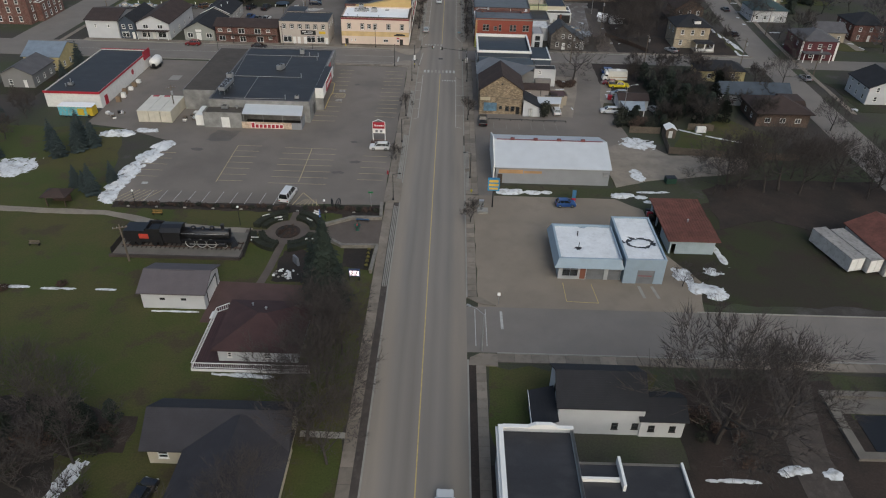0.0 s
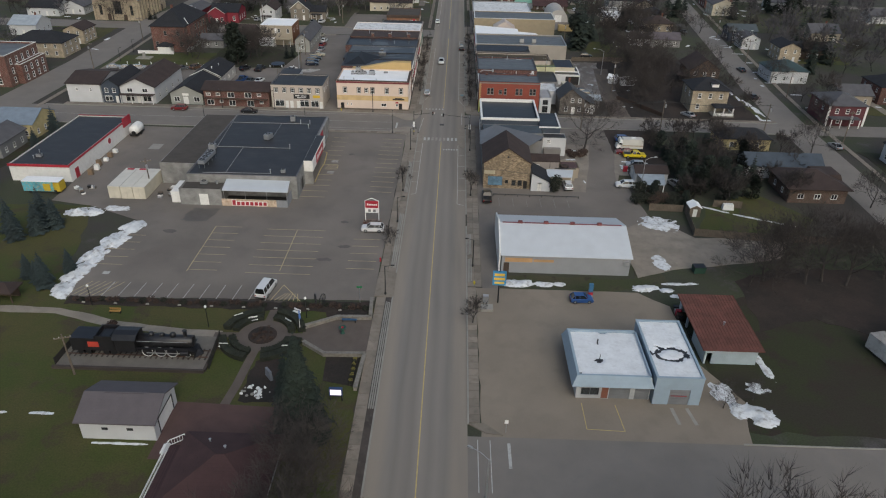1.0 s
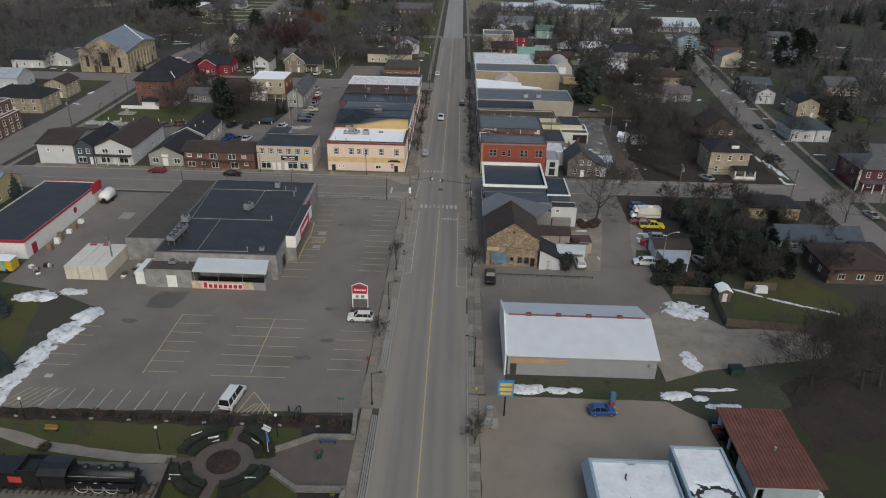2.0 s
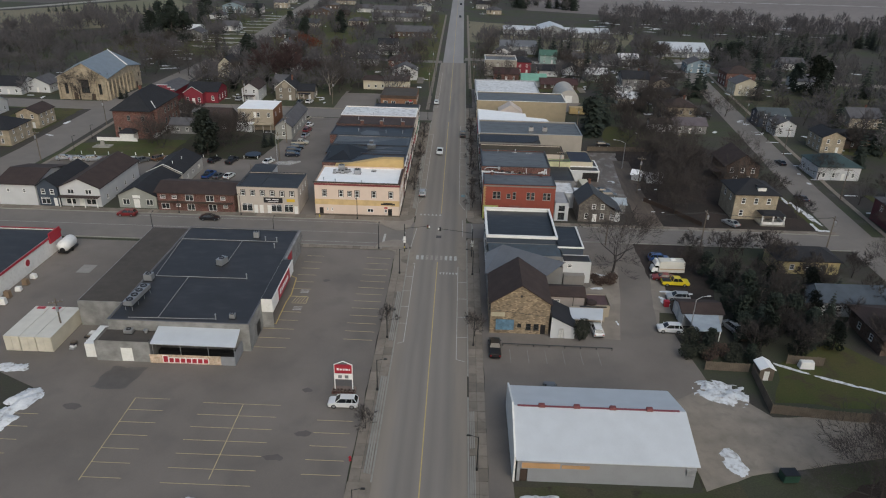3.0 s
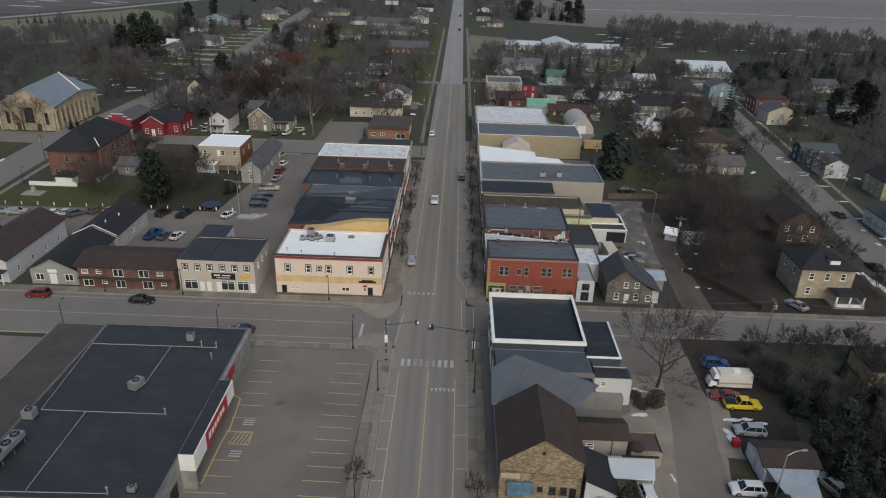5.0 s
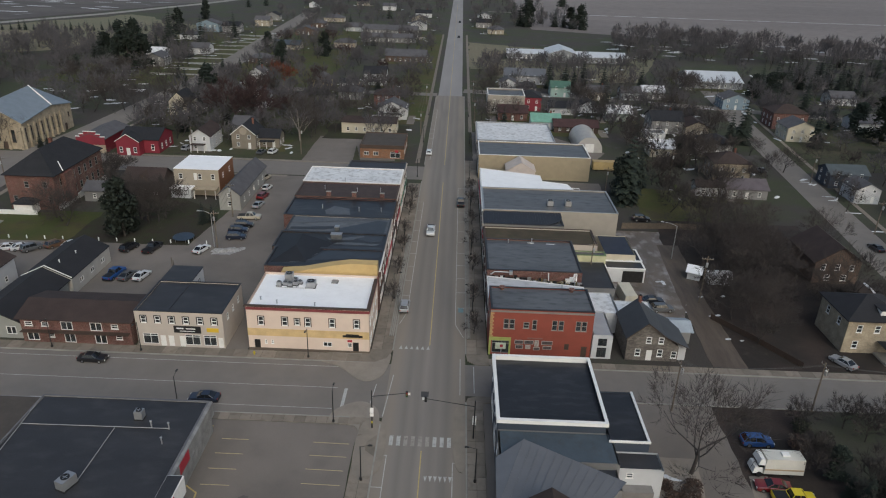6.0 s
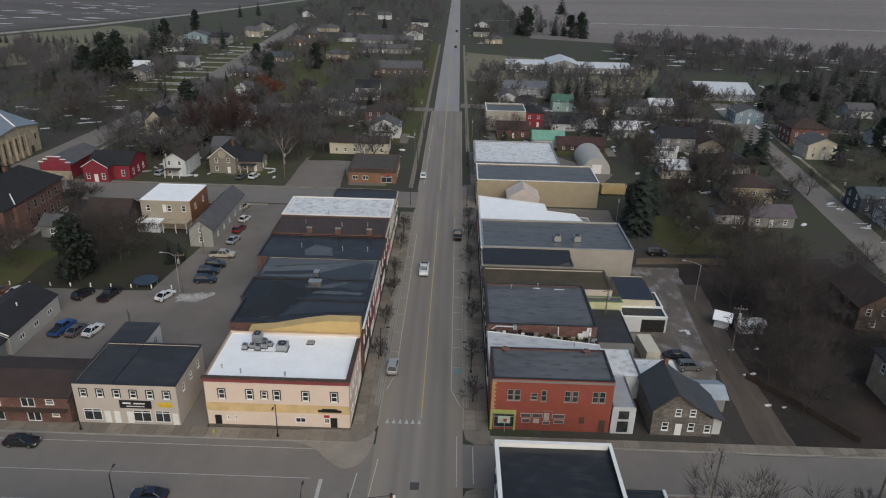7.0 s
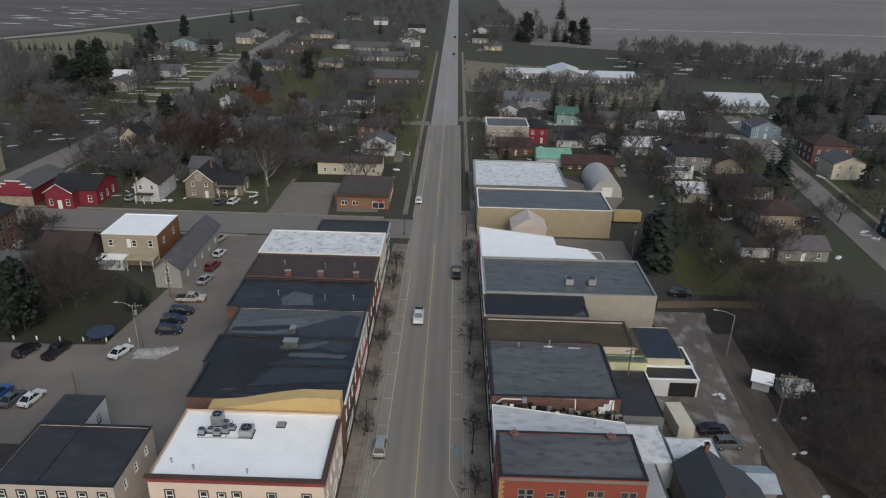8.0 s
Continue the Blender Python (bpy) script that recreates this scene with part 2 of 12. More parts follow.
# ---- mesh helpers ----
class Mesh:
    """Collects vertices and faces; becomes one mesh object."""

    def __init__(self):
        self.v, self.f = [], []

    def add(self, verts, faces):
        k = len(self.v)
        self.v += [tuple(p) for p in verts]
        self.f += [tuple(i + k for i in f) for f in faces]
        return self

    def quad(self, a, b, c, d):
        return self.add((a, b, c, d), ((0, 1, 2, 3),))

    def box(self, x0, x1, y0, y1, z0, z1, top=(0, 0)):
        """A box; top: how far the upper face draws in, in x and y."""
        i, j = top
        return self.add(((x0, y0, z0), (x1, y0, z0), (x1, y1, z0), (x0, y1, z0), (x0 + i, y0 + j, z1), (x1 - i, y0 + j, z1), (x1 - i, y1 - j, z1), (x0 + i, y1 - j, z1)),
                        ((0, 3, 2, 1), (4, 5, 6, 7), (0, 1, 5, 4), (1, 2, 6, 5), (2, 3, 7, 6), (3, 0, 4, 7)))

    def prism(self, outline, z0, z1):
        """An upright prism over a plan outline (anticlockwise)."""
        n = len(outline)
        v = [(x, y, z0) for x, y in outline] + [(x, y, z1) for x, y in outline]
        return self.add(v, [tuple(range(n - 1, -1, -1)), tuple(range(n, 2 * n))] + [(i, (i + 1) % n, n + (i + 1) % n, n + i) for i in range(n)])

    def side(self, outline, y0, y1):
        """A prism along y over an outline in x and z."""
        n = len(outline)
        v = [(x, y0, z) for x, z in outline] + [(x, y1, z) for x, z in outline]
        return self.add(v, [tuple(range(n)), tuple(range(2 * n - 1, n - 1, -1))] + [(n + i, n + (i + 1) % n, (i + 1) % n, i) for i in range(n)])

    def tube(self, a, b, r0, r1=None, n=8, caps=True):
        a, b = Vector(a), Vector(b)
        r1 = r0 if r1 is None else r1
        d = (b - a).normalized()
        u = d.orthogonal().normalized()
        w = d.cross(u)
        ring = [u * math.cos(2 * math.pi * i / n) + w * math.sin(2 * math.pi * i / n) for i in range(n)]
        v = [a + q * r0 for q in ring] + [b + q * r1 for q in ring]
        f = [(i, (i + 1) % n, n + (i + 1) % n, n + i) for i in range(n)]
        if caps:
            f += [tuple(range(n - 1, -1, -1)), tuple(range(n, 2 * n))]
        return self.add(v, f)

    def pipe(self, points, r, n=4):
        """One connected tube along a line of points."""
        k = len(self.v)
        for i, p in enumerate(points):
            d = (points[min(i + 1, len(points) - 1)] - points[max(i - 1, 0)]).normalized()
            u = d.cross(Vector((0, 0, 1))).normalized()
            w = u.cross(d)
            self.v += [tuple(p + u * r * math.cos(2 * math.pi * j / n) + w * r * math.sin(2 * math.pi * j / n)) for j in range(n)]
        self.f += [(k + i * n + j, k + i * n + (j + 1) % n, k + (i + 1) * n + (j + 1) % n, k + (i + 1) * n + j) for i in range(len(points) - 1) for j in range(n)]
        return self

    def lattice(self, us, zs, open_cells, y0, y1):
        """One connected frame: the cells between the lines us and zs, but for the open ones, between two depths."""
        ids = {}

        def at(i, j, k):
            if (i, j, k) not in ids:
                ids[i, j, k] = len(self.v)
                self.v.append((us[i], y1 if k else y0, zs[j]))
            return ids[i, j, k]

        solid = {(i, j) for i in range(len(us) - 1) for j in range(len(zs) - 1)} - set(open_cells)
        for i, j in sorted(solid):
            self.f.append((at(i, j, 0), at(i + 1, j, 0), at(i + 1, j + 1, 0), at(i, j + 1, 0)))
            self.f.append((at(i, j, 1), at(i, j + 1, 1), at(i + 1, j + 1, 1), at(i + 1, j, 1)))
            for (di, dj), (p, q) in (((0, -1), ((i, j), (i + 1, j))), ((1, 0), ((i + 1, j), (i + 1, j + 1))), ((0, 1), ((i + 1, j + 1), (i, j + 1))), ((-1, 0), ((i, j + 1), (i, j)))):
                if (i + di, j + dj) not in solid:
                    self.f.append((at(*p, 0), at(*p, 1), at(*q, 1), at(*q, 0)))
        return self

    def lathe(self, profile, n=16, at=(0, 0, 0), axis="z"):
        """Turns (radius, height) pairs about an upright or lying axis."""
        v, f = [], []
        for r, z in profile:
            for i in range(n):
                c, s = r * math.cos(2 * math.pi * i / n), r * math.sin(2 * math.pi * i / n)
                p = {"z": (c, s, z), "x": (z, c, s), "y": (s, z, c)}[axis]
                v.append((p[0] + at[0], p[1] + at[1], p[2] + at[2]))
        for k in range(len(profile) - 1):
            for i in range(n):
                f.append((k * n + i, k * n + (i + 1) % n, (k + 1) * n + (i + 1) % n, (k + 1) * n + i))
        f += [tuple(range(n - 1, -1, -1)), tuple(range((len(profile) - 1) * n, len(profile) * n))]
        return self.add(v, f)

    def data(self, name, material, smooth=False):
        me = bpy.data.meshes.new(name)
        me.from_pydata(self.v, [], self.f)
        for m in material if isinstance(material, (list, tuple)) else [material]:
            me.materials.append(m)
        if smooth:
            me.polygons.foreach_set("use_smooth", [True] * len(me.polygons))
        me.update()
        return me


def part(name, shape, material, parent, label="", at=None, smooth=False):
    me = shape if isinstance(shape, bpy.types.Mesh) else shape.data(name, material, smooth)
    ob = new(name, me)
    ob.parent = parent
    if at is not None:
        ob.matrix_basis = at
    return tagged(ob, label)


def thing(name, m, label, category, group="", kind=""):
    ob = new(name)
    ob.empty_display_size = 0.3
    ob.matrix_basis = m
    return tagged(ob, label, category, group, kind)


def single(name, shape, material, label, category, kind="", m=None, group="", smooth=False):
    ob = new(name, shape.data(name, material, smooth))
    if m is not None:
        ob.matrix_basis = m
    return tagged(ob, label, category, group, kind)


# ---- openings in walls ----
SHARED = {}


def window_meshes(w, h, style, frame_mat):
    """Frame (outer at y=0, wall behind at y>0) and pane for an opening of w by h, origin at its lower middle."""
    key = (round(w, 2), round(h, 2), style, frame_mat.name)
    if key in SHARED:
        return SHARED[key]
    t = 0.09 if style != "shop" else 0.07
    fr = Mesh()
    y0, y1 = -0.035, 0.1
    us, zs = [-w / 2, -w / 2 + t], [0, t]
    if style == "wide":
        us += [-0.04, 0.04]
    elif style == "shop":
        k = max(2, round(w / 1.3))
        for i in range(1, k):
            us += [-w / 2 + w * i / k - 0.03, -w / 2 + w * i / k + 0.03]
        zs += [h * 0.78, h * 0.78 + 0.06]
    else:
        zs += [h / 2 - 0.04, h / 2 + 0.04]
    us, zs = us + [w / 2 - t, w / 2], zs + [h - t, h]
    fr.lattice(us, zs, [(i, j) for i in range(1, len(us) - 1, 2) for j in range(1, len(zs) - 1, 2)], y0, y1)
    if style == "sash":
        fr.box(-w / 2 - 0.06, w / 2 + 0.06, -0.1, -0.036, -0.08, 0.02)
    pane = Mesh().box(-w / 2 + t, w / 2 - t, 0.05, 0.062, t, h - t)
    SHARED[key] = fr.data("window", frame_mat), pane.data("pane", GLASS)
    return SHARED[key]


def door_meshes(w, h, style, leaf_mat):
    key = ("door", round(w, 2), round(h, 2), style, leaf_mat.name)
    if key in SHARED:
        return SHARED[key]
    d = Mesh()
    if style == "roll":
        k = max(3, round(h / 0.5))
        prof = []
        for i in range(k):
            prof += [(0.08, h * i / k + 0.02), (0.08, h * (i + 1) / k - 0.02), (0.11, h * (i + 1) / k - 0.01), (0.11, h * (i + 1) / k)]
        prof = [(0.11, 0.0)] + prof + [(0.15, h), (0.15, 0.0)]
        n = len(prof)
        d.add([(x, y, z) for x in (-w / 2, w / 2) for y, z in prof], [(i, n + i, n + (i + 1) % n, (i + 1) % n) for i in range(n)] + [tuple(range(n)), tuple(range(2 * n - 1, n - 1, -1))])
    else:
        d.box(-w / 2, w / 2, 0.07, 0.12, 0, h)
        for s in (-1, 1):
            for z0, z1 in ((0.2, h * 0.42), (h * 0.5, h - 0.2)):
                d.box(s * w * 0.24 - w * 0.17, s * w * 0.24 + w * 0.17, 0.05, 0.07, z0, z1)
    SHARED[key] = d.data("door", leaf_mat)
    return SHARED[key]


def wall_ring(shape, w, d, z0, z1, holes, t=0.25):
    """Four walls of a w by d block with openings cut through; holes[side] = (u, v, width, height), u from the wall's middle, v from z0."""
    for side, (length, place) in {"S": (w, lambda u, o, z: (u, -d / 2 + o, z)), "N": (w, lambda u, o, z: (-u, d / 2 - o, z)),
                                  "W": (d, lambda u, o, z: (-w / 2 + o, -u, z)), "E": (d, lambda u, o, z: (w / 2 - o, u, z))}.items():
        cuts = holes.get(side, ())
        us = sorted({-length / 2, length / 2, *(u - a / 2 for u, v, a, b in cuts), *(u + a / 2 for u, v, a, b in cuts)})
        zs = sorted({z0, z1, *(z0 + v for u, v, a, b in cuts), *(z0 + v + b for u, v, a, b in cuts)})
        us, zs = [u for u in us if -length / 2 <= u <= length / 2], [z for z in zs if z0 <= z <= z1]
        for u0, u1 in zip(us, us[1:]):
            for p, q in zip(zs, zs[1:]):
                cu, cz = (u0 + u1) / 2, (p + q) / 2 - z0
                if u1 - u0 < 1e-5 or q - p < 1e-5 or any(abs(cu - u) < a / 2 and v < cz < v + b for u, v, a, b in cuts):
                    continue
                shape.quad(place(u0, 0, p), place(u1, 0, p), place(u1, 0, q), place(u0, 0, q))
                i0, i1 = max(u0, -length / 2 + t), min(u1, length / 2 - t)
                if i1 > i0:
                    shape.quad(place(i1, t, p), place(i0, t, p), place(i0, t, q), place(i1, t, q))
        for u, v, a, b in cuts:
            l, r, lo, hi = u - a / 2, u + a / 2, z0 + v, z0 + v + b
            for (ua, za), (ub, zb) in (((l, lo), (r, lo)), ((r, lo), (r, hi)), ((r, hi), (l, hi)), ((l, hi), (l, lo))):
                shape.quad(place(ua, 0, za), place(ub, 0, zb), place(ub, t, zb), place(ua, t, za))


def side_pose(side, w, d, u, z):
    """Where an opening's origin stands, its outer face towards -y of its own axes."""
    return {"S": pose(u, -d / 2, z), "N": pose(-u, d / 2, z, 0, 0, 180), "W": pose(-w / 2, -u, z, 0, 0, -90), "E": pose(w / 2, u, z, 0, 0, 90)}[side]


def openings(parent, w, d, z0, items, frame_mat, door_mat, far=False):
    """items[side] = rows of (kind, u, v, width, height): w sash window, l wide window, s shopfront, d door, g roller door, o open."""
    for side, rows in items.items():
        for kind, u, v, a, b in rows:
            m = side_pose(side, w, d, u, z0 + v)
            if kind in "wls":
                fr, pane = window_meshes(a, b, {"w": "sash", "l": "wide", "s": "shop"}[kind], frame_mat)
                ob = part("window", fr, None, parent, at=m)
                if not far:
                    part("pane", pane, None, ob)
            elif kind in "dg":
                part("door", door_meshes(a, b, "roll" if kind == "g" else "leaf", door_mat), None, parent, at=m)


def spread(n, length, v, a, b, kind="w", off=0.0):
    return [(kind, off - length / 2 + length * (i + 0.5) / n, v, a, b) for i in range(n)]


def surrounds(parent, w, d, rows, material, side="S", t=0.16):
    """A painted surround round each upright window of one wall."""
    for kind, u, v, a, b in rows:
        if kind == "w":
            sh = Mesh().box(-a / 2 - t, -a / 2, -0.05, 0.02, -0.1, b + t).box(a / 2, a / 2 + t, -0.05, 0.02, -0.1, b + t).box(-a / 2, a / 2, -0.05, 0.02, b, b + t)
            part("window_surround", sh, material, parent, at=side_pose(side, w, d, u, v))


# ---- roofs ----
def gable_roof(shape, w, d, z, rise, over=0.4, t=0.16, along="x"):
    """Two sloping slabs that meet at a ridge."""
    L, S = (w, d) if along == "x" else (d, w)
    k = rise / (S / 2)
    e = S / 2 + over
    sec = [(-e, z - over * k), (0, z + rise), (e, z - over * k), (e, z - over * k + t), (0, z + rise + t), (-e, z - over * k + t)]
    a, b = -L / 2 - over, L / 2 + over
    pts = [(a, s, h) for s, h in sec] + [(b, s, h) for s, h in sec]
    if along != "x":
        pts = [(s, -l, h) for l, s, h in pts]
    shape.add(pts, [(0, 1, 4, 5), (1, 2, 3, 4), (11, 10, 7, 6), (10, 9, 8, 7)] + [(6 + i, 6 + (i + 1) % 6, (i + 1) % 6, i) for i in range(6)])


def gable_wall(shape, w, d, z, rise, along="x", t=0.25):
    if along == "x":
        for s in (-1, 1):
            x0, x1 = sorted((s * w / 2, s * (w / 2 - t)))
            shape.add(((x0, -d / 2, z), (x0, d / 2, z), (x0, 0, z + rise), (x1, -d / 2, z), (x1, d / 2, z), (x1, 0, z + rise)), ((0, 2, 1), (3, 4, 5), (0, 3, 5, 2), (1, 2, 5, 4), (0, 1, 4, 3)))
    else:
        for s in (-1, 1):
            y0, y1 = sorted((s * d / 2, s * (d / 2 - t)))
            shape.add(((-w / 2, y0, z), (w / 2, y0, z), (0, y0, z + rise), (-w / 2, y1, z), (w / 2, y1, z), (0, y1, z + rise)), ((0, 1, 2), (3, 5, 4), (0, 2, 5, 3), (1, 4, 5, 2), (0, 3, 4, 1)))


def hip_roof(shape, w, d, z, rise, over=0.45, t=0.16):
    W, D = w / 2 + over, d / 2 + over
    ridge = max(W - D, 0.02), max(D - W, 0.02)
    base = [(-W, -D, z), (W, -D, z), (W, D, z), (-W, D, z)]
    if W >= D:
        top = [(-ridge[0], 0, z + rise), (ridge[0], 0, z + rise)]
        faces = [(0, 1, 5, 4), (1, 2, 5), (2, 3, 4, 5), (3, 0, 4)]
    else:
        top = [(0, -ridge[1], z + rise), (0, ridge[1], z + rise)]
        faces = [(0, 1, 4), (1, 2, 5, 4), (2, 3, 5), (3, 0, 4, 5)]
    v = base + top
    low = [(x, y, h - t) for x, y, h in base]
    shape.add(v + low, faces + [(6, 9, 8, 7)] + [(6 + i, 6 + (i + 1) % 4, (i + 1) % 4, i) for i in range(4)])


def shell(name, label, category, x0, x1, y0, y1, h, wall, roof, roof_mat, items=None, rise=2.0, along="x", parapet=0.5, cap=None, frame_mat=None, door_mat=None, yaw=0, over=0.4, group="", base=None):
    """A building over a plan rectangle. roof: flat, gable or hip."""
    w, d = x1 - x0, y1 - y0
    top = thing(name, pose((x0 + x1) / 2, (y0 + y1) / 2, 0, 0, 0, yaw), label, category, group)
    items = items or {}
    frame_mat, door_mat = frame_mat or TRIM, door_mat or WHITE
    body = Mesh()
    holes = {s: [(u, v, a, b) for k, u, v, a, b in rows] for s, rows in items.items()}
    wall_ring(body, w, d, 0, h, holes)
    if roof == "gable":
        gable_wall(body, w, d, h, rise, along)
    part("wall", body, wall, top)
    rf = Mesh()
    if roof == "flat":
        rf.box(-w / 2 + 0.26, w / 2 - 0.26, -d / 2 + 0.26, d / 2 - 0.26, h - parapet - 0.2, h - parapet)
    elif roof == "gable":
        gable_roof(rf, w, d, h, rise, over, along=along)
    else:
        hip_roof(rf, w, d, h + 0.16, rise, over)
    part("roof", rf, roof_mat, top)
    if roof == "flat" and cap:
        c = Mesh()
        for a, b, e, f in ((-w / 2 - 0.05, w / 2 + 0.05, -d / 2 - 0.05, -d / 2 + 0.3), (-w / 2 - 0.05, w / 2 + 0.05, d / 2 - 0.3, d / 2 + 0.05), (-w / 2 - 0.05, -w / 2 + 0.3, -d / 2 + 0.3, d / 2 - 0.3), (w / 2 - 0.3, w / 2 + 0.05, -d / 2 + 0.3, d / 2 - 0.3)):
            c.box(a, b, e, f, h, h + 0.1)
        part("coping", c, cap, top)
    if base:
        bs = Mesh()
        for a, b, e, f in ((-w / 2 - 0.04, w / 2 + 0.04, -d / 2 - 0.04, -d / 2), (-w / 2 - 0.04, w / 2 + 0.04, d / 2, d / 2 + 0.04), (-w / 2 - 0.04, -w / 2, -d / 2, d / 2), (w / 2, w / 2 + 0.04, -d / 2, d / 2)):
            bs.box(a, b, e, f, 0, 0.5)
        part("plinth", bs, base, top)
    openings(top, w, d, 0, items, frame_mat, door_mat, y0 > 335)
    return top

# ---- ground, roads and pavements ----
def sheet(name, outline, z, material, label, category="ground", lip=0.15):
    """A flat patch over a plan outline, with a little depth."""
    return single(name, Mesh().prism(outline, z - lip, z), material, label, category, "structure")


def rect(x0, x1, y0, y1):
    return [(x0, y0), (x1, y0), (x1, y1), (x0, y1)]


def ragged(outline, step=2.0, amp=0.5, seed=0):
    """The same outline with an uneven edge."""
    rnd, out = random.Random(seed), []
    for (ax, ay), (bx, by) in zip(outline, outline[1:] + outline[:1]):
        n = max(1, int(math.hypot(bx - ax, by - ay) / step))
        for i in range(n):
            out.append((ax + (bx - ax) * i / n + rnd.uniform(-amp, amp), ay + (by - ay) * i / n + rnd.uniform(-amp, amp)))
    return out


def band(points, width):
    """The outline of a strip of some width along a line of points."""
    left, right = [], []
    for i, (x, y) in enumerate(points):
        a, b = points[max(i - 1, 0)], points[min(i + 1, len(points) - 1)]
        dx, dy = b[0] - a[0], b[1] - a[1]
        k = width / 2 / math.hypot(dx, dy)
        left.append((x - dy * k, y + dx * k))
        right.append((x + dy * k, y - dx * k))
    return right + left[::-1]


gm = Mesh()
R = 4500
gm.quad((-R, -R, 0), (R, -R, 0), (R, R, 0), (-R, R, 0))
single("ground", gm, EARTH, "dull brown and green winter ground of a small town", "ground", "structure")

# far fields
sheet("ground_field_east", [(60, 690), (160, 660), (260, 590), (1800, 500), (3500, 700), (3500, 4200), (60, 4200)], 0.02, FIELD, "bare brown ploughed field beyond the town", "field")
sheet("ground_field_west", [(-2500, 640), (-330, 640), (-240, 830), (-90, 1500), (-300, 4200), (-2500, 4200)], 0.02, two_tone("furrowed_field", (0.075, 0.068, 0.066), (0.1, 0.09, 0.085), 0.01, fine=0.3, third=((0.42, 0.44, 0.46), 0.62), stretch=(0.5, 2.2, 1)), "bare brown field beyond the far road", "field")
sheet("ground_stubble_west", ragged([(-420, 470), (-240, 500), (-175, 560), (-190, 640), (-262, 700), (-345, 560), (-480, 520)], 12, 3, 3), 0.03, STUBBLE, "pale stubble strip beside a far road", "field")
sheet("ground_stubble_east", ragged([(9, 462), (96, 476), (125, 560), (9, 604)], 8, 1.5, 4), 0.03, STUBBLE, "dry grass plot at the edge of town", "field")

# lawns
for nm, pts, m, lab, s in (
        ("lawn_park", [(-140, 40), (-9, 40), (-9, 116), (-62, 116), (-72, 150), (-140, 150)], LAWN, "patchy green park lawn in winter", 1),
        ("lawn_corner_house", [(8.8, 60), (13.5, 60), (14, 70), (31, 71), (33, 74.2), (8.8, 74.2)], LAWN, "green lawn round the corner house", 2),
        ("lawn_east_field", [(40, 90), (120, 90), (120, 120), (60, 125), (44, 118)], ROUGH, "dry rough grass behind the workshop", 3),
        ("lawn_shed_verge", [(12, 123.5), (38, 123.5), (42, 127), (42, 133), (36.5, 133), (36.5, 127.5), (12, 127.5)], LAWN_DRY, "thin grass strip beside the metal shed", 4),
        ("lawn_back_yard", [(53.6, 147), (74, 146), (80, 153), (72, 166), (58, 157)], LAWN, "bright green back-yard lawn", 5),
        ("lawn_brick_house", [(84.5, 217), (94, 217), (93, 240), (85, 240)], LAWN, "green front lawn beside the brick house", 6),
        ("lawn_school", [(-117, 246), (-82, 246), (-82, 275), (-96, 275), (-117, 268)], LAWN, "school lawn with bare hedges", 7),
        ("lawn_behind_shops", [(-84, 248), (-52, 248), (-56, 277), (-84, 300)], ROUGH, "rough grass behind the shops", 8),
        ("lawn_houses_north_west", [(-112, 325), (-14, 325), (-14, 352), (-40, 420), (-112, 420)], LAWN_DRY, "front lawns of small houses", 9),
        ("lawn_church", [(-175, 262), (-134, 262), (-137, 322), (-175, 322)], LAWN, "lawn beside the street to the church", 10),
        ("lawn_north_east", [(54, 284), (74, 284), (76, 307), (58, 309), (53, 296)], LAWN, "bright lawn between back yards", 11),
        ("lawn_north_east_far", [(112, 330), (190, 340), (190, 420), (116, 400)], LAWN_DRY, "lawns along the back street", 12),
        ("lawn_north_verge_west", [(-24, 380), (-8, 380), (-8, 640), (-24, 640)], LAWN, "grass verge of the main road", 13),
        ("lawn_north_verge_east", [(8, 340), (20, 345), (24, 500), (8, 500)], LAWN_DRY, "grass verge of the main road", 14),
        ("lawn_new_houses", [(-190, 430), (-60, 430), (-60, 640), (-175, 640)], LAWN, "lawns between new houses", 15),
        ("lawn_south_east", [(9, 20), (130, 20), (130, 73), (34, 73), (32, 58), (9, 57)], LITTER, "leaf-covered yards behind houses", 16),
        ("lawn_verge_side_street", [(56, 66), (140, 66), (140, 74.5), (56, 74.5)], LAWN_DRY, "grass verge of the side street", 17),
        ("lawn_red_brick_yard", [(50, 216), (92, 216), (92, 284), (56, 284), (52, 262)], LITTER, "muddy brown yard with fallen leaves", 18)):
    sheet(nm, ragged(pts, 3, 0.6, s), 0.012 + 0.002 * s, m, lab, "lawn")

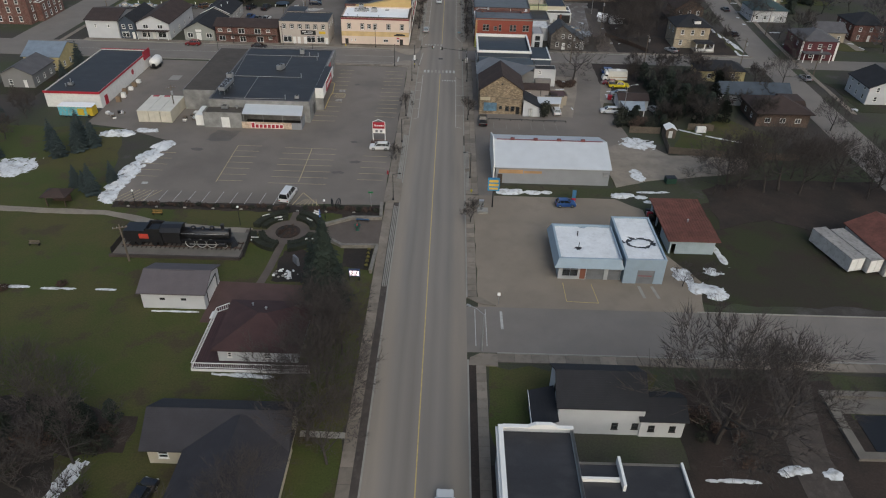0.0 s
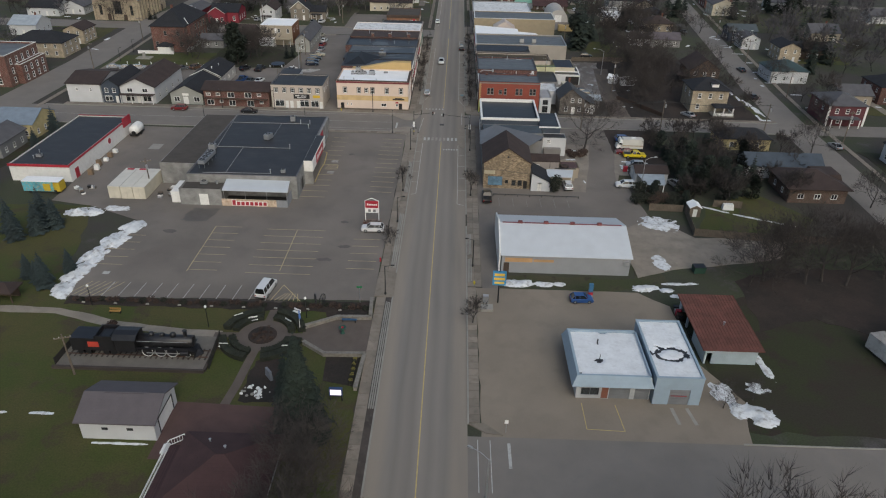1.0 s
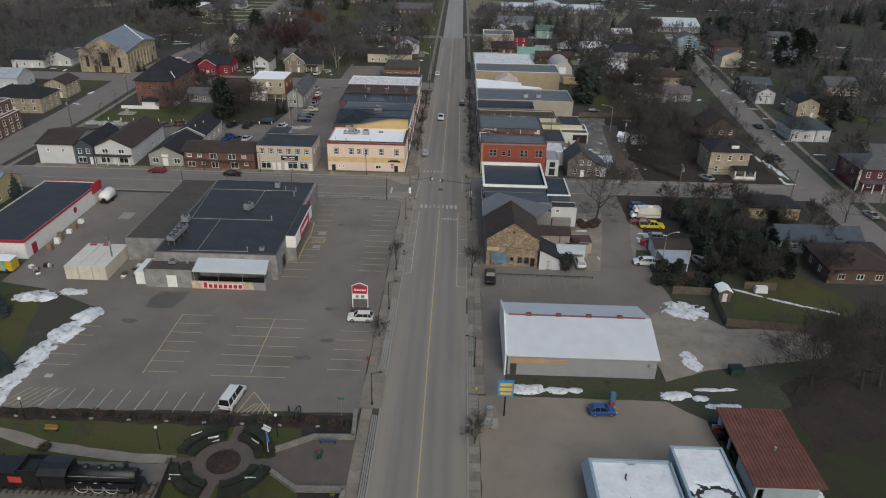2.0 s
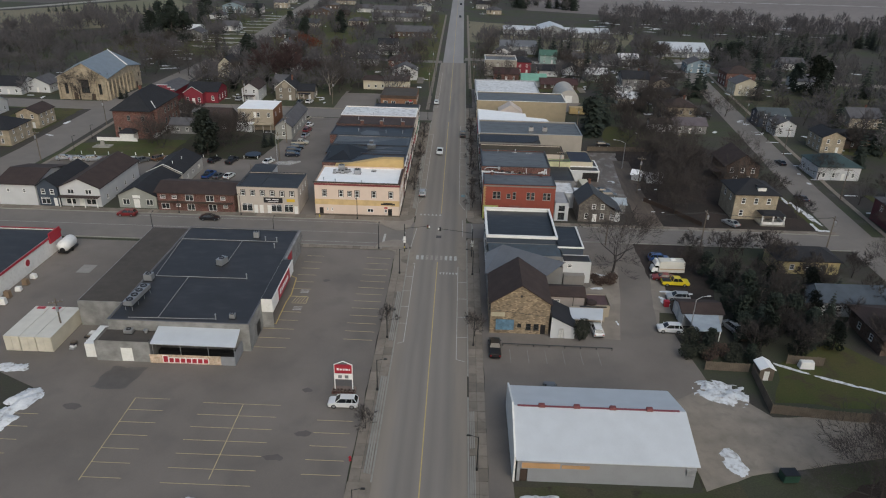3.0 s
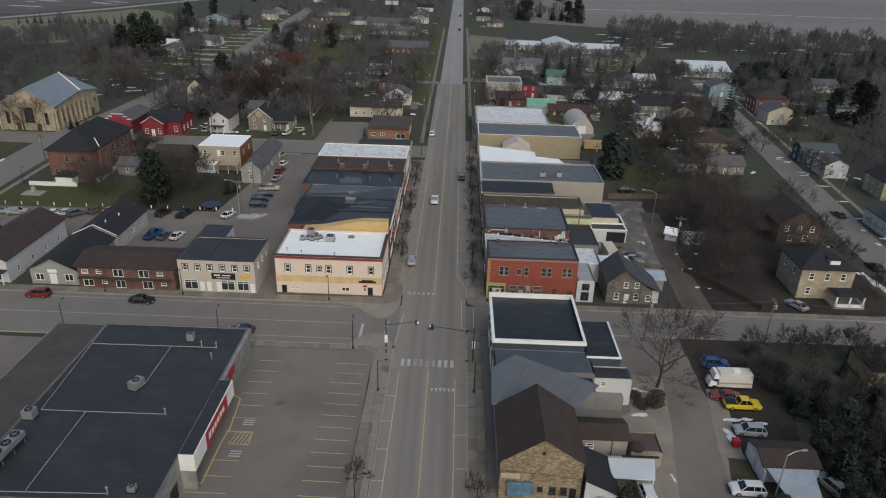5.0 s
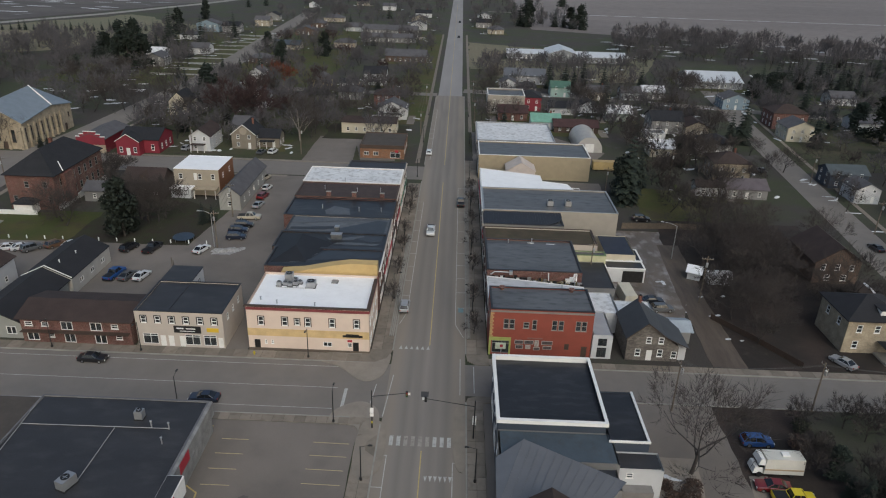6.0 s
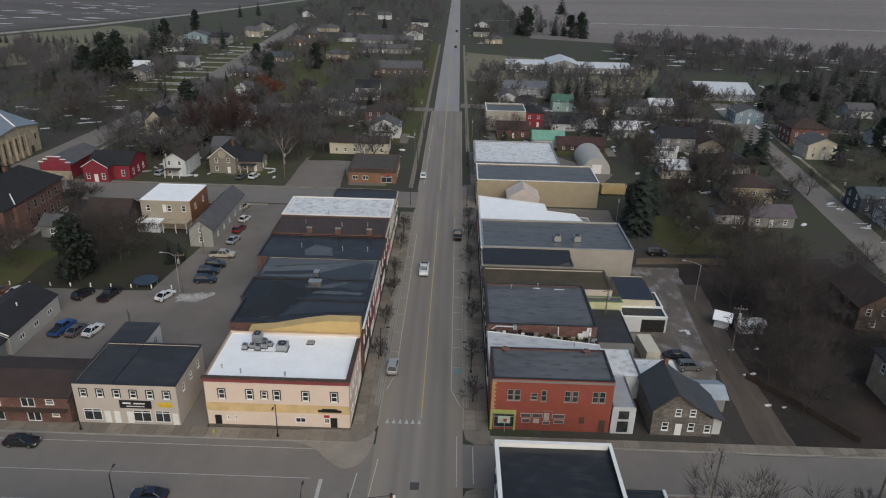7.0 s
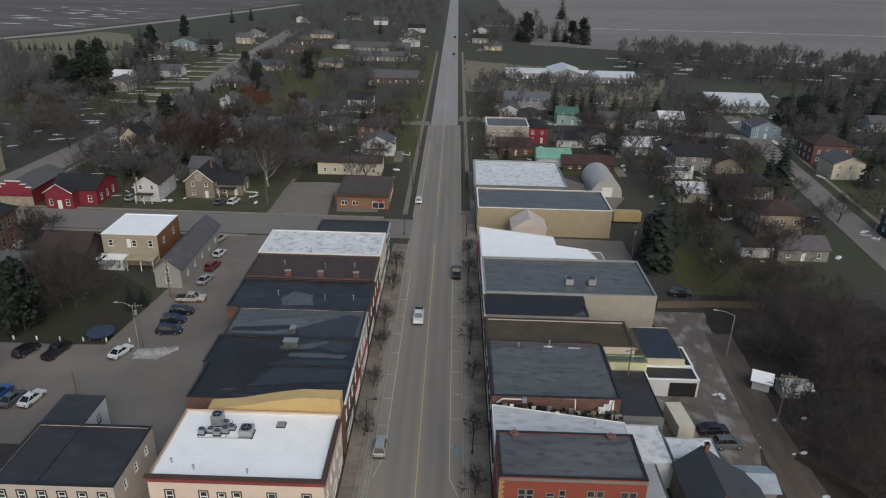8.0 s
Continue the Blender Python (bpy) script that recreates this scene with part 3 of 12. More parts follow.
# roads
WEST_ST = [(-125.5, 205), (-124.5, 260), (-127, 320), (-123, 355), (-121, 390), (-118, 440), (-119, 492), (-126, 646), (-130, 760)]
EAST_ST = [(97, 120), (98, 171), (99.5, 215), (102, 248), (105.5, 277), (110, 319), (114, 356), (119, 400), (128, 470)]
for nm, pts, wd, z, lab in (
        ("road_main", [(0, -120), (0, 428)], 12.4, 0.060, "grey asphalt main street with worn wheel tracks"),
        ("road_main_north", [(0, 428), (0.6, 1800)], 10.8, 0.060, "grey asphalt main road leaving the town"),
        ("road_cross_west", [(-400, 205.9), (-6, 206.2)], 14.2, 0.056, "grey asphalt cross street"),
        ("road_cross_east", [(6, 209.6), (320, 209.2)], 8.6, 0.056, "narrow asphalt cross street"),
        ("road_side_south", [(6, 82.4), (320, 83)], 10.4, 0.056, "asphalt side street beside the workshop"),
        ("road_west", WEST_ST, 12.5, 0.052, "asphalt back street with gravel edges"),
        ("road_east", EAST_ST, 8.8, 0.052, "worn grey asphalt residential street"),
        ("road_second_cross", [(-330, 318), (-6, 316)], 12.6, 0.054, "asphalt street between rows of houses"),
        ("road_north_east", [(6, 440), (60, 436), (200, 400), (330, 395)], 8, 0.054, "far asphalt street between houses"),
        ("road_north_west", [(-6, 430), (-110, 432)], 6.5, 0.055, "far asphalt street between lawns"),
        ("road_far_west", [(-420, 480), (-324, 622), (-285, 694), (-244, 797), (-180, 1000)], 9, 0.06, "far country road, pale with salt"),
        ("road_far_east", [(30, 822), (900, 824)], 5, 0.06, "far lane along the field")):
    sheet(nm, band(pts, wd), z, CONC if nm == "road_far_west" else ROAD if nm == "road_main" else mat("salted_asphalt", (0.26, 0.25, 0.245), 0.9, 0.12, 0.2, 12, stretch=(1, 0.1, 1)) if nm == "road_main_north" else ASPH, lab, "road")

# lots and yards
for nm, pts, z, m, lab in (
        ("lot_store", [(-62, 116.4), (-9.4, 118.2), (-9.4, 197.6), (-81.5, 197.6), (-81.5, 152), (-72, 150), (-60, 144), (-62, 132)], 0.046, LOT, "large grey asphalt car park of the grocery store"),
        ("lot_workshop", [(8.0, 87.2), (43, 87.4), (45, 96), (41, 104), (40.5, 119), (36, 123), (8.0, 123)], 0.046, SAND, "sandy brown forecourt of the repair garage"),
        ("lot_stone_house", [(8.9, 123), (12, 123), (12, 144.5), (37, 145), (45, 152), (43.5, 164), (44.5, 206), (8.9, 206)], 0.044, LOT, "asphalt yard and lane behind the stone building"),
        ("lot_car_yard", [(43.5, 176), (54, 176), (58, 190), (58, 206), (44, 206)], 0.043, LITTER, "muddy yard where old vehicles stand"),
        ("lot_gravel_annex", [(28.8, 164), (33.3, 163.6), (35.6, 175), (37.3, 184.5), (38.6, 193), (31.4, 193), (31.4, 183.5), (29.5, 182)], 0.0475, GRAVEL, "sandy gravel strip beside the annex"),
        ("lot_gravel_garage", [(41.0, 167.4), (45, 166), (45.4, 178), (47.4, 190), (44.6, 190), (42.6, 179)], 0.0475, GRAVEL, "sandy gravel strip beside the garage"),
        ("lawn_garage", [(41.6, 169.4), (45.2, 169.6), (45.2, 173.6), (42.8, 173.8)], 0.052, LAWN_DRY, "small grass patch beside the garage"),
        ("lot_gravel_lane", [(37, 128), (44, 131), (66, 136), (72, 146), (52, 143.5), (46, 152), (37, 146)], 0.05, GRAVEL, "pale gravel lane with melting snow"),
        ("lot_behind_shops", [(-52, 224), (-50, 215.5), (-31, 215.5), (-32, 246), (-34, 309), (-50, 309), (-54, 278), (-56.5, 257.4), (-116, 256.4), (-116, 238), (-86, 240)], 0.046, LOT, "asphalt car park behind the shops"),
        ("lot_behind_east_row", [(28, 228), (47, 228), (51, 240), (52, 256), (58, 268), (57, 276), (43, 276), (44, 258), (30, 250)], 0.047, WETGRAVEL, "wet gravel yard behind the shops with ice"),
        ("lane_east_yard", [(48.4, 214), (54.4, 214), (55, 240), (57, 268), (52, 268), (50, 246)], 0.049, mat("lane_gravel", (0.1, 0.078, 0.06), 0.7, 0.35, 0.3, 9, bump=0.4, dirt=0.6, dirt_col=(0.06, 0.047, 0.04), stretch=(1.6, 0.3, 1)), "muddy gravel track between yards"),
        ("lot_north_corner", [(-45, 323.5), (-29, 323.5), (-31, 355), (-44.6, 353.5)], 0.0465, LOT, "empty grey asphalt car park"),
        ("lot_brown_north", [(-27, 327), (-16, 327), (-16, 352), (-32, 352)], 0.047, LOT, "small asphalt car park"),
        ("drive_south_east", [(46, 20), (52, 20), (50, 60), (54, 77), (48, 77), (45, 58)], 0.05, MUD, "narrow muddy gravel drive"),
        ("lot_east_row_north", [(8.9, 329), (46, 329), (54, 345), (36, 366), (8.9, 366)], 0.047, LOT, "grey yard between the shops and the round-roofed hut"),
        ("lot_east_row_south", [(10.1, 301), (46, 297), (46, 312), (10.1, 313)], 0.047, LOT, "asphalt yard beside the shops")):
    sheet(nm, ragged(pts, 2.5, 0.15, len(nm)), z, m, lab, "yard")

for i, (x, y, a, b) in enumerate(((-52, 140, 1.4, 0.8), (-17, 136, 1.3, 0.6), (-22, 182, 0.8, 0.5), (-18.5, 146, 0.9, 0.5), (-20, 131, 1.5, 0.6))):
    sheet("oil_stain", ragged([(x + a * math.cos(q), y + b * math.sin(q)) for q in [j * 0.45 for j in range(14)]], 1, 0.2, i), 0.0495, mat("oil_stain", (0.1, 0.09, 0.081), 0.8, 0.15, 0.5, 10), "dark oil stain on the asphalt", "stain", 0.003)

sheet("lot_ice", ragged([(-50, 253), (-46, 253.4), (-43.4, 256), (-45, 257.4), (-48.6, 256)], 0.8, 0.3, 5), 0.0485, mat("grit_ice", (0.3, 0.29, 0.28), 0.7, 0.3, 0.8, 6, dirt=0.6, dirt_col=(0.17, 0.16, 0.15)), "patch of gritty grey ice on the asphalt", "ice", 0.02)
sheet("lot_wet_patch", ragged([(-51.5, 144.5), (-46, 144.5), (-44.8, 150.2), (-50.6, 150.2)], 0.8, 0.3, 8), 0.0478, mat("wet_asphalt", (0.1, 0.09, 0.082), 0.6, 0.2, 0.4, 10), "dark wet asphalt beside the loading door", "stain", 0.01)
sheet("lot_concrete_pad", rect(-72.8, -70.0, 181.6, 185.2), 0.0478, CONC, "square concrete patch in the asphalt", "yard", 0.01)
def rounded(pts, times=2):
    """The same outline with its corners cut off to a curve."""
    for _ in range(times):
        pts = [q for a, b in zip(pts, pts[1:] + pts[:1]) for q in ((a[0] * 0.75 + b[0] * 0.25, a[1] * 0.75 + b[1] * 0.25), (a[0] * 0.25 + b[0] * 0.75, a[1] * 0.25 + b[1] * 0.75))]
    return pts


# kerbs and pavements
def kerb_run(outline, z=0.19):
    single("kerb", Mesh().prism(outline, -0.1, z), CONC, "pale concrete kerb along the street", "kerb", "structure")


for x0, x1, y0, y1 in ((-6.42, -6.2, -60, 119.2), (-6.42, -6.2, 127, 197.5), (6.2, 6.42, -60, 75.5), (6.2, 6.42, 89.8, 145.5), (6.2, 6.42, 151, 203.5),
                       (-6.42, -6.2, 217.5, 308), (6.2, 6.42, 217, 428), (-6.42, -6.2, 324, 425), (-115, -11, 198.75, 198.95), (-115, -11, 213.3, 213.5), (10.5, 96, 205.1, 205.3), (10.5, 96, 213.9, 214.1), (10.5, 140, 77.0, 77.2), (42, 140, 87.6, 87.8)):
    kerb_run(rect(x0, x1, y0, y1))


def pavement(name, x0, x1, y0, y1, label, step=1.6, across=1):
    """A pavement of separate concrete slabs with open joints on a bed."""
    bed = single(name, Mesh().box(x0, x1, y0, y1, -0.1, 0.135), mat("joint_dirt", (0.1, 0.092, 0.08), 0.95, 0.2), label, "pavement", "structure")
    along_y = (y1 - y0) > (x1 - x0)
    n = max(1, round(((y1 - y0) if along_y else (x1 - x0)) / step))
    wide = ((x1 - x0) if along_y else (y1 - y0)) / across
    long_ = ((y1 - y0) if along_y else (x1 - x0)) / n
    a, b = (wide, long_) if along_y else (long_, wide)
    me = Mesh().box(-a / 2 + 0.02, a / 2 - 0.02, -b / 2 + 0.02, b / 2 - 0.02, 0.1, 0.17, (0.012, 0.012)).data("slab", SLAB)
    rnd = random.Random(n)
    for i in range(n):
        for j in range(across):
            p, q = (x0 + (j + 0.5) * wide, y0 + (i + 0.5) * long_) if along_y else (x0 + (i + 0.5) * long_, y0 + (j + 0.5) * wide)
            ob = new("slab", me)
            ob.parent = bed
            ob.matrix_basis = pose(p, q, rnd.uniform(-0.006, 0.006), rnd.uniform(-0.25, 0.25), rnd.uniform(-0.25, 0.25))
    return bed


PAVEMENTS = [
    ("pavement_west_south", -9.0, -7.4, 30, 119, 1),
    ("pavement_west_middle", -9.3, -6.42, 127, 197.5, 2),
    ("pavement_west_north", -10.0, -6.42, 217.5, 306, 2),
    ("pavement_east_south", 7.4, 8.8, 30, 74.4, 1),
    ("pavement_east_garage", 6.42, 7.9, 90, 123, 1),
    ("pavement_east_middle", 6.42, 8.9, 123.2, 204, 2),
    ("pavement_east_north", 6.42, 10.0, 217, 330, 2),
    ("pavement_cross_north_west", -110, -11.5, 213.5, 215.8, 1),
    ("pavement_cross_south_west", -64, -11, 197.2, 198.75, 1),
    ("pavement_cross_north_east", 10.2, 96, 214.1, 215.9, 1),
    ("pavement_side_street", 10.5, 140, 75.2, 76.9, 1)]
for nm, x0, x1, y0, y1, ac in PAVEMENTS:
    pavement(nm, x0, x1, y0, y1, "pale worn concrete pavement slabs beside the street", 2.4 if y1 - y0 > 70 or x1 - x0 > 70 else 1.6, ac)
for nm, pts in (("pavement_apron", [(-9.4, 119.2), (-6.2, 119.2), (-6.2, 127), (-9.4, 127)]), ("pavement_corner_north_west", [(-11.5, 213.5), (-9, 213.6), (-7.2, 214.8), (-6.3, 217.5), (-10, 217.5), (-11.5, 215.8)]),
                ("pavement_corner_south_west", [(-11, 197.2), (-6.3, 197.2), (-6.4, 197.9), (-7.6, 198.8), (-11, 198.9)]), ("pavement_corner_north_east", [(6.3, 217), (6.6, 215), (8, 213.9), (10.2, 213.9), (10.2, 217)]),
                ("pavement_corner_south_east", [(6.3, 203.6), (10.2, 203.6), (10.2, 205.2), (8, 205.2), (6.6, 204.6)]), ("pavement_side_corner", [(6.3, 74.4), (10.5, 74.4), (10.5, 76.9), (8, 76.9), (6.6, 76)]),
                ("pavement_garage_apron", [(6.3, 89.8), (8.6, 88.2), (10.8, 87.9), (8.4, 90), (7.9, 90)])):
    sheet(nm, pts, 0.168, SLAB, "pale concrete pavement at the street corner", "pavement", 0.25)
sheet("boulevard_west", rect(-7.4, -6.42, 30, 119), 0.15, MUD, "narrow dark strip between pavement and kerb", "pavement", 0.25)
sheet("boulevard_east", rect(6.42, 7.4, 30, 74.4), 0.15, LITTER, "narrow strip with dead leaves between pavement and kerb", "pavement", 0.25)
for nm, pts in (("pavement_corner_north_west", [(-19, 216), (-19, 213.4), (-14.8, 212.3), (-11.4, 208.6), (-9.6, 207.9), (-7.4, 209.4), (-6.45, 213), (-6.45, 217.5), (-10.1, 217.5), (-10.1, 216)]),
                ("pavement_corner_south_west", [(-14, 197.2), (-14, 200.4), (-10, 203.2), (-7.2, 201.6), (-6.45, 198.6), (-6.45, 193), (-9.3, 193), (-9.3, 197.2)])):
    sheet(nm, rounded(pts), 0.166, mat("pale_corner_concrete", (0.25, 0.222, 0.186), 0.9, 0.14, 0.4, 8, dirt=0.35, dirt_col=(0.18, 0.157, 0.13)), "pale concrete street corner with ramps", "pavement", 0.2)
for nm, pts in (("pavement_far_west", [(-8.6, 326), (-8.6, 640)]), ("pavement_far_east", [(8.4, 366), (8.4, 640)]), ("pavement_east_street", [(x + 8.2, y) for x, y in EAST_ST[1:]]), ("pavement_west_street", [(x + 9.0, y) for x, y in WEST_ST[:5]]), ("pavement_second_cross", [(-112, 309.2), (-46, 308.6)]), ("pavement_second_cross_north", [(-112, 324.0), (-14, 323.2)])):
    sheet(nm, band(pts, 1.3), 0.1, SLAB, "narrow concrete footpath along the street", "pavement", 0.2)
# bulb-outs at the crossing
for pts in ([(-9.4, 186.6), (-7.2, 186.6), (-5.1, 188.0), (-5.1, 196.8), (-6.3, 198.4), (-9.4, 198.4)], [(6.42, 187.8), (4.5, 188.6), (4.3, 199.5), (5.0, 203.2), (6.42, 205.0)][::-1]):
    sheet("pavement_bulb", rounded(pts), 0.172, mat("tan_concrete", (0.235, 0.205, 0.168), 0.9, 0.14, 0.4, 8, dirt=0.3, dirt_col=(0.17, 0.148, 0.12)), "tan concrete bulb-out at the crossing", "pavement", 0.25)
# long low steps beside the pavement
for x0, x1, y0, y1 in ((-7.3, -6.45, 92, 117.5), (-7.5, -6.5, 128.5, 150), (-7.4, -6.5, 160.6, 178), (6.5, 7.3, 124.5, 132.5), (6.5, 7.3, 134, 142), (-7.4, -6.5, 222, 268), (6.5, 7.2, 222, 300)):
    s_ = (x1 - x0) / 3
    for k in range(3):
        single("pavement_step", Mesh().box(x0 + s_ * k + 0.02, x0 + s_ * (k + 1) - 0.08, y0, y1, 0.1, 0.22 + 0.07 * (k if x0 > 0 else 2 - k)), CONC, "long low concrete step beside the pavement", "step", "structure")
single("manhole", Mesh().box(-0.75, 0.45, 204.6, 206.0, 0.0, 0.068), PATCH, "dark patched manhole in the crossing", "manhole", "structure")

# ---- painted lines ----
def stripe(x0, y0, x1, y1, w, material, z=0.0685):
    return single("line_marking", Mesh().prism(band([(x0, y0), (x1, y1)], w), z - 0.004, z), material, "worn painted line on the asphalt", "road marking", "structure")


stripe(0.0, -60, 0.0, 192.2, 0.14, MARKY)
stripe(0.0, 219.5, 0.0, 308, 0.14, MARKY)
stripe(0.0, 325, 0.0, 900, 0.14, MARKY)
# kerbside parking bays
for x, edge, runs in ((-4.75, -6.2, ((160.5, 191),)), (4.4, 6.2, ((155.7, 190),)), (-4.8, -6.2, ((231, 291),)), (4.4, 6.2, ((227, 303),)), (-4.8, -6.2, ((330, 400),))):
    for a, b in runs:
        stripe(x, a, x, b, 0.12, MARKW)
        stripe(x, a, edge + (0.3 if edge < 0 else -0.3), a - (4.5 if a in (231, 227) else 0.6), 0.12, MARKW)
        k = round((b - a) / 6.6)
        for i in range(1, k + 1):
            stripe(x, a + (b - a) * i / k, edge, a + (b - a) * i / k, 0.12, MARKW, 0.0688)
# crossing blocks, dashed lines and stop bars
for i in range(9):
    x = -4.4 + i * 1.03
    stripe(x, 193.1, x, 195.2, 0.55, MARKW if i in (0, 1, 6, 7, 8) else mat("worn_white_paint", (0.3, 0.28, 0.25), 0.85, 0.2, 1.2, dirt=0.8, dirt_col=(0.17, 0.15, 0.13)))
for i in range(6):
    x = -5.0 + i * 0.95
    single("line_marking", Mesh().prism([(x - 0.3, 218.1), (x + 0.3, 218.1), (x, 219.2)], 0.0645, 0.0685), MARKW, "white painted yield triangle on the asphalt", "road marking", "structure")
    x = 0.8 + i * 0.66
    single("line_marking", Mesh().prism([(x - 0.24, 187.3), (x, 186.2), (x + 0.24, 187.3)], 0.0645, 0.0685), MARKW, "white painted yield triangle on the asphalt", "road marking", "structure")
for x0, x1, y0, y1 in ((-8.6, -8.0, 199.6, 207.4), (-6.2, -5.5, 199.4, 210.2), (5.35, 5.35, 205.4, 215.6), (7.6, 7.6, 206.0, 213.4)):
    stripe(x0, y0, x1, y1, 0.13, MARKW)
stripe(-12.6, 201, -12.6, 206, 0.5, MARKW)
stripe(11.5, 82.4, 11.5, 86.6, 0.4, MARKW)
stripe(7.5, 78.5, 7.5, 87, 0.12, MARKW)
stripe(9.1, 78.5, 9.1, 87, 0.12, MARKW)
stripe(-14, 206.1, -110, 206.1, 0.1, MARKW)
stripe(-14, 200.8, -60, 200.8, 0.1, MARKW)
stripe(-14, 211.9, -75, 211.9, 0.1, MARKW)
# stalls of the store car park
LZ = 0.0535
for k in range(13):
    stripe(-15.3, 160.7 + 2.7 * k, -10.2, 160.6 + 2.7 * k, 0.12, MARKP, LZ)
stripe(-30.5, 195.6, -30.6, 176, 0.14, MARKY, LZ + 0.001)
for k in range(13):
    if k not in (5,):
        stripe(-30.0 if k < 3 else -28.2, 157.3 + 2.98 * k, -24.4, 157.3 + 2.98 * k, 0.12, MARKP, LZ)
stripe(-43.6, 142.5, -43.6, 125.5, 0.12, MARKP, LZ)
stripe(-27.2, 142, -27.2, 126.5, 0.12, MARKP, LZ)
for k in range(7):
    stripe(-43.6, 142.5 - 2.73 * k, -38.4, 142.5 - 2.73 * k, 0.1, MARKP, LZ + 0.001)
    stripe(-33.2, 142 - 2.73 * k, -21.6, 142 - 2.73 * k, 0.1, MARKP, LZ + 0.001)
for k in range(5):
    stripe(-15.6, 139 - 2.73 * k, -10.4, 139 - 2.73 * k, 0.1, MARKP, LZ)
    stripe(-61, 138 - 2.73 * k, -55.8, 138 - 2.73 * k, 0.1, MARKP, LZ)
for k in range(11):
    stripe(-55 + 2.75 * k, 117, -54.6 + 2.75 * k, 121.4, 0.11, MARKW, LZ)
for k in range(6):
    stripe(-61 + 1.1 * k, 117, -58.4 + 1.1 * k, 121.4, 0.11, MARKP, LZ)
    stripe(-26 + 0.8 * k, 117.2, -24.5 + 0.4 * k, 119.4, 0.11, MARKP, LZ)
stripe(-26.6, 117.2, -25.4, 122, 0.12, MARKP, LZ)
stripe(-25.4, 122, -21.6, 117.2, 0.12, MARKP, LZ)
for k in range(5):
    stripe(-26.9 + 0.55 * k, 172.6, -26.4 + 0.55 * k, 174.9, 0.11, MARKP, LZ)
stripe(-26.9, 172.5, -24.2, 172.5, 0.12, MARKP, LZ + 0.001)
stripe(-27.6, 175.0, -24.2, 175.0, 0.12, MARKP, LZ + 0.001)
stripe(-24.2, 172.5, -24.2, 175.0, 0.12, MARKP, LZ + 0.001)
for y in (170.6, 177.2):
    for j in range(3):
        stripe(-26.2, y - 0.5 + 0.5 * j, -24.6, y - 0.5 + 0.5 * j, 0.22, MARKW, LZ)
stripe(-58.0, 124.2, -56.8, 124.2, 0.9, MARKW, LZ)
edge = [(-31.5, 157.2), (-30.0, 157.5), (-30.0, 164.6), (-28.0, 164.9), (-28.0, 172.6), (-27.7, 175.7), (-28.2, 182.6), (-30.2, 184), (-30.4, 195.8)]
for (ax, ay), (bx_, by) in zip(edge, edge[1:]):
    stripe(ax, ay, bx_, by, 0.2, MARKY, LZ + 0.002)
for k in range(6):
    stripe(13.5 + 3 * k, 155.5, 13.5 + 3 * k, 159.4, 0.08, mat("faint_paint", (0.24, 0.23, 0.21), 0.85, 0.2), LZ)
stripe(22, 89.6, 27, 89.4, 0.1, MARKY, LZ)
stripe(22, 89.6, 22, 94.6, 0.1, MARKY, LZ)
stripe(27, 89.4, 26.6, 94.4, 0.1, MARKY, LZ)
# accessible bay square
stripe(4.9, 232.5, 5.9, 232.5, 1.8, mat("blue_bay_paint", (0.13, 0.22, 0.24), 0.85, 0.2, 1.2, dirt=0.6, dirt_col=(0.2, 0.2, 0.19)), 0.0688)


# ---- snow ----
def snow(points, label="dirty old snow heap melting on the ground", seed=0, name="snow_heap", base=0.02, material=None):
    """Lumps of old snow: (x, y, half length, half width, height, turn)."""
    sh, rnd = Mesh(), random.Random(seed)
    for x, y, a, b, h, turn in points:
        n = max(7, min(20, int(max(a, b) * 4.5)))
        c, s = math.cos(radians(turn)), math.sin(radians(turn))
        grid = {}
        for i in range(n + 1):
            for j in range(n + 1):
                u, v = 2 * i / n - 1, 2 * j / n - 1
                px_, py_ = x + a * u * c - b * v * s, y + a * u * s + b * v * c
                r = u * u + v * v + 0.9 * noise.noise((px_ * 0.55, py_ * 0.55, seed)) + 0.5 * noise.noise((px_ * 1.5, py_ * 1.5, seed)) + 0.3 * noise.noise((px_ * 4.0, py_ * 4.0, seed))
                z = 0.55 * h * (1 - r) * (0.8 + 0.4 * noise.noise((px_ * 1.1, py_ * 1.1, seed + 9)))
                grid[i, j] = (px_, py_, base + max(z, -0.05) if r < 1 else -0.1)
        ids = {}
        for i in range(n):
            for j in range(n):
                q = [(i, j), (i + 1, j), (i + 1, j + 1), (i, j + 1)]
                if max(grid[k][2] for k in q) > base:
                    for k in q:
                        if k not in ids:
                            ids[k] = len(sh.v)
                            sh.v.append(grid[k])
                    sh.f.append(tuple(ids[k] for k in q))
    return single(name, sh, material or SNOW, label, "snow", "stuff", smooth=True)


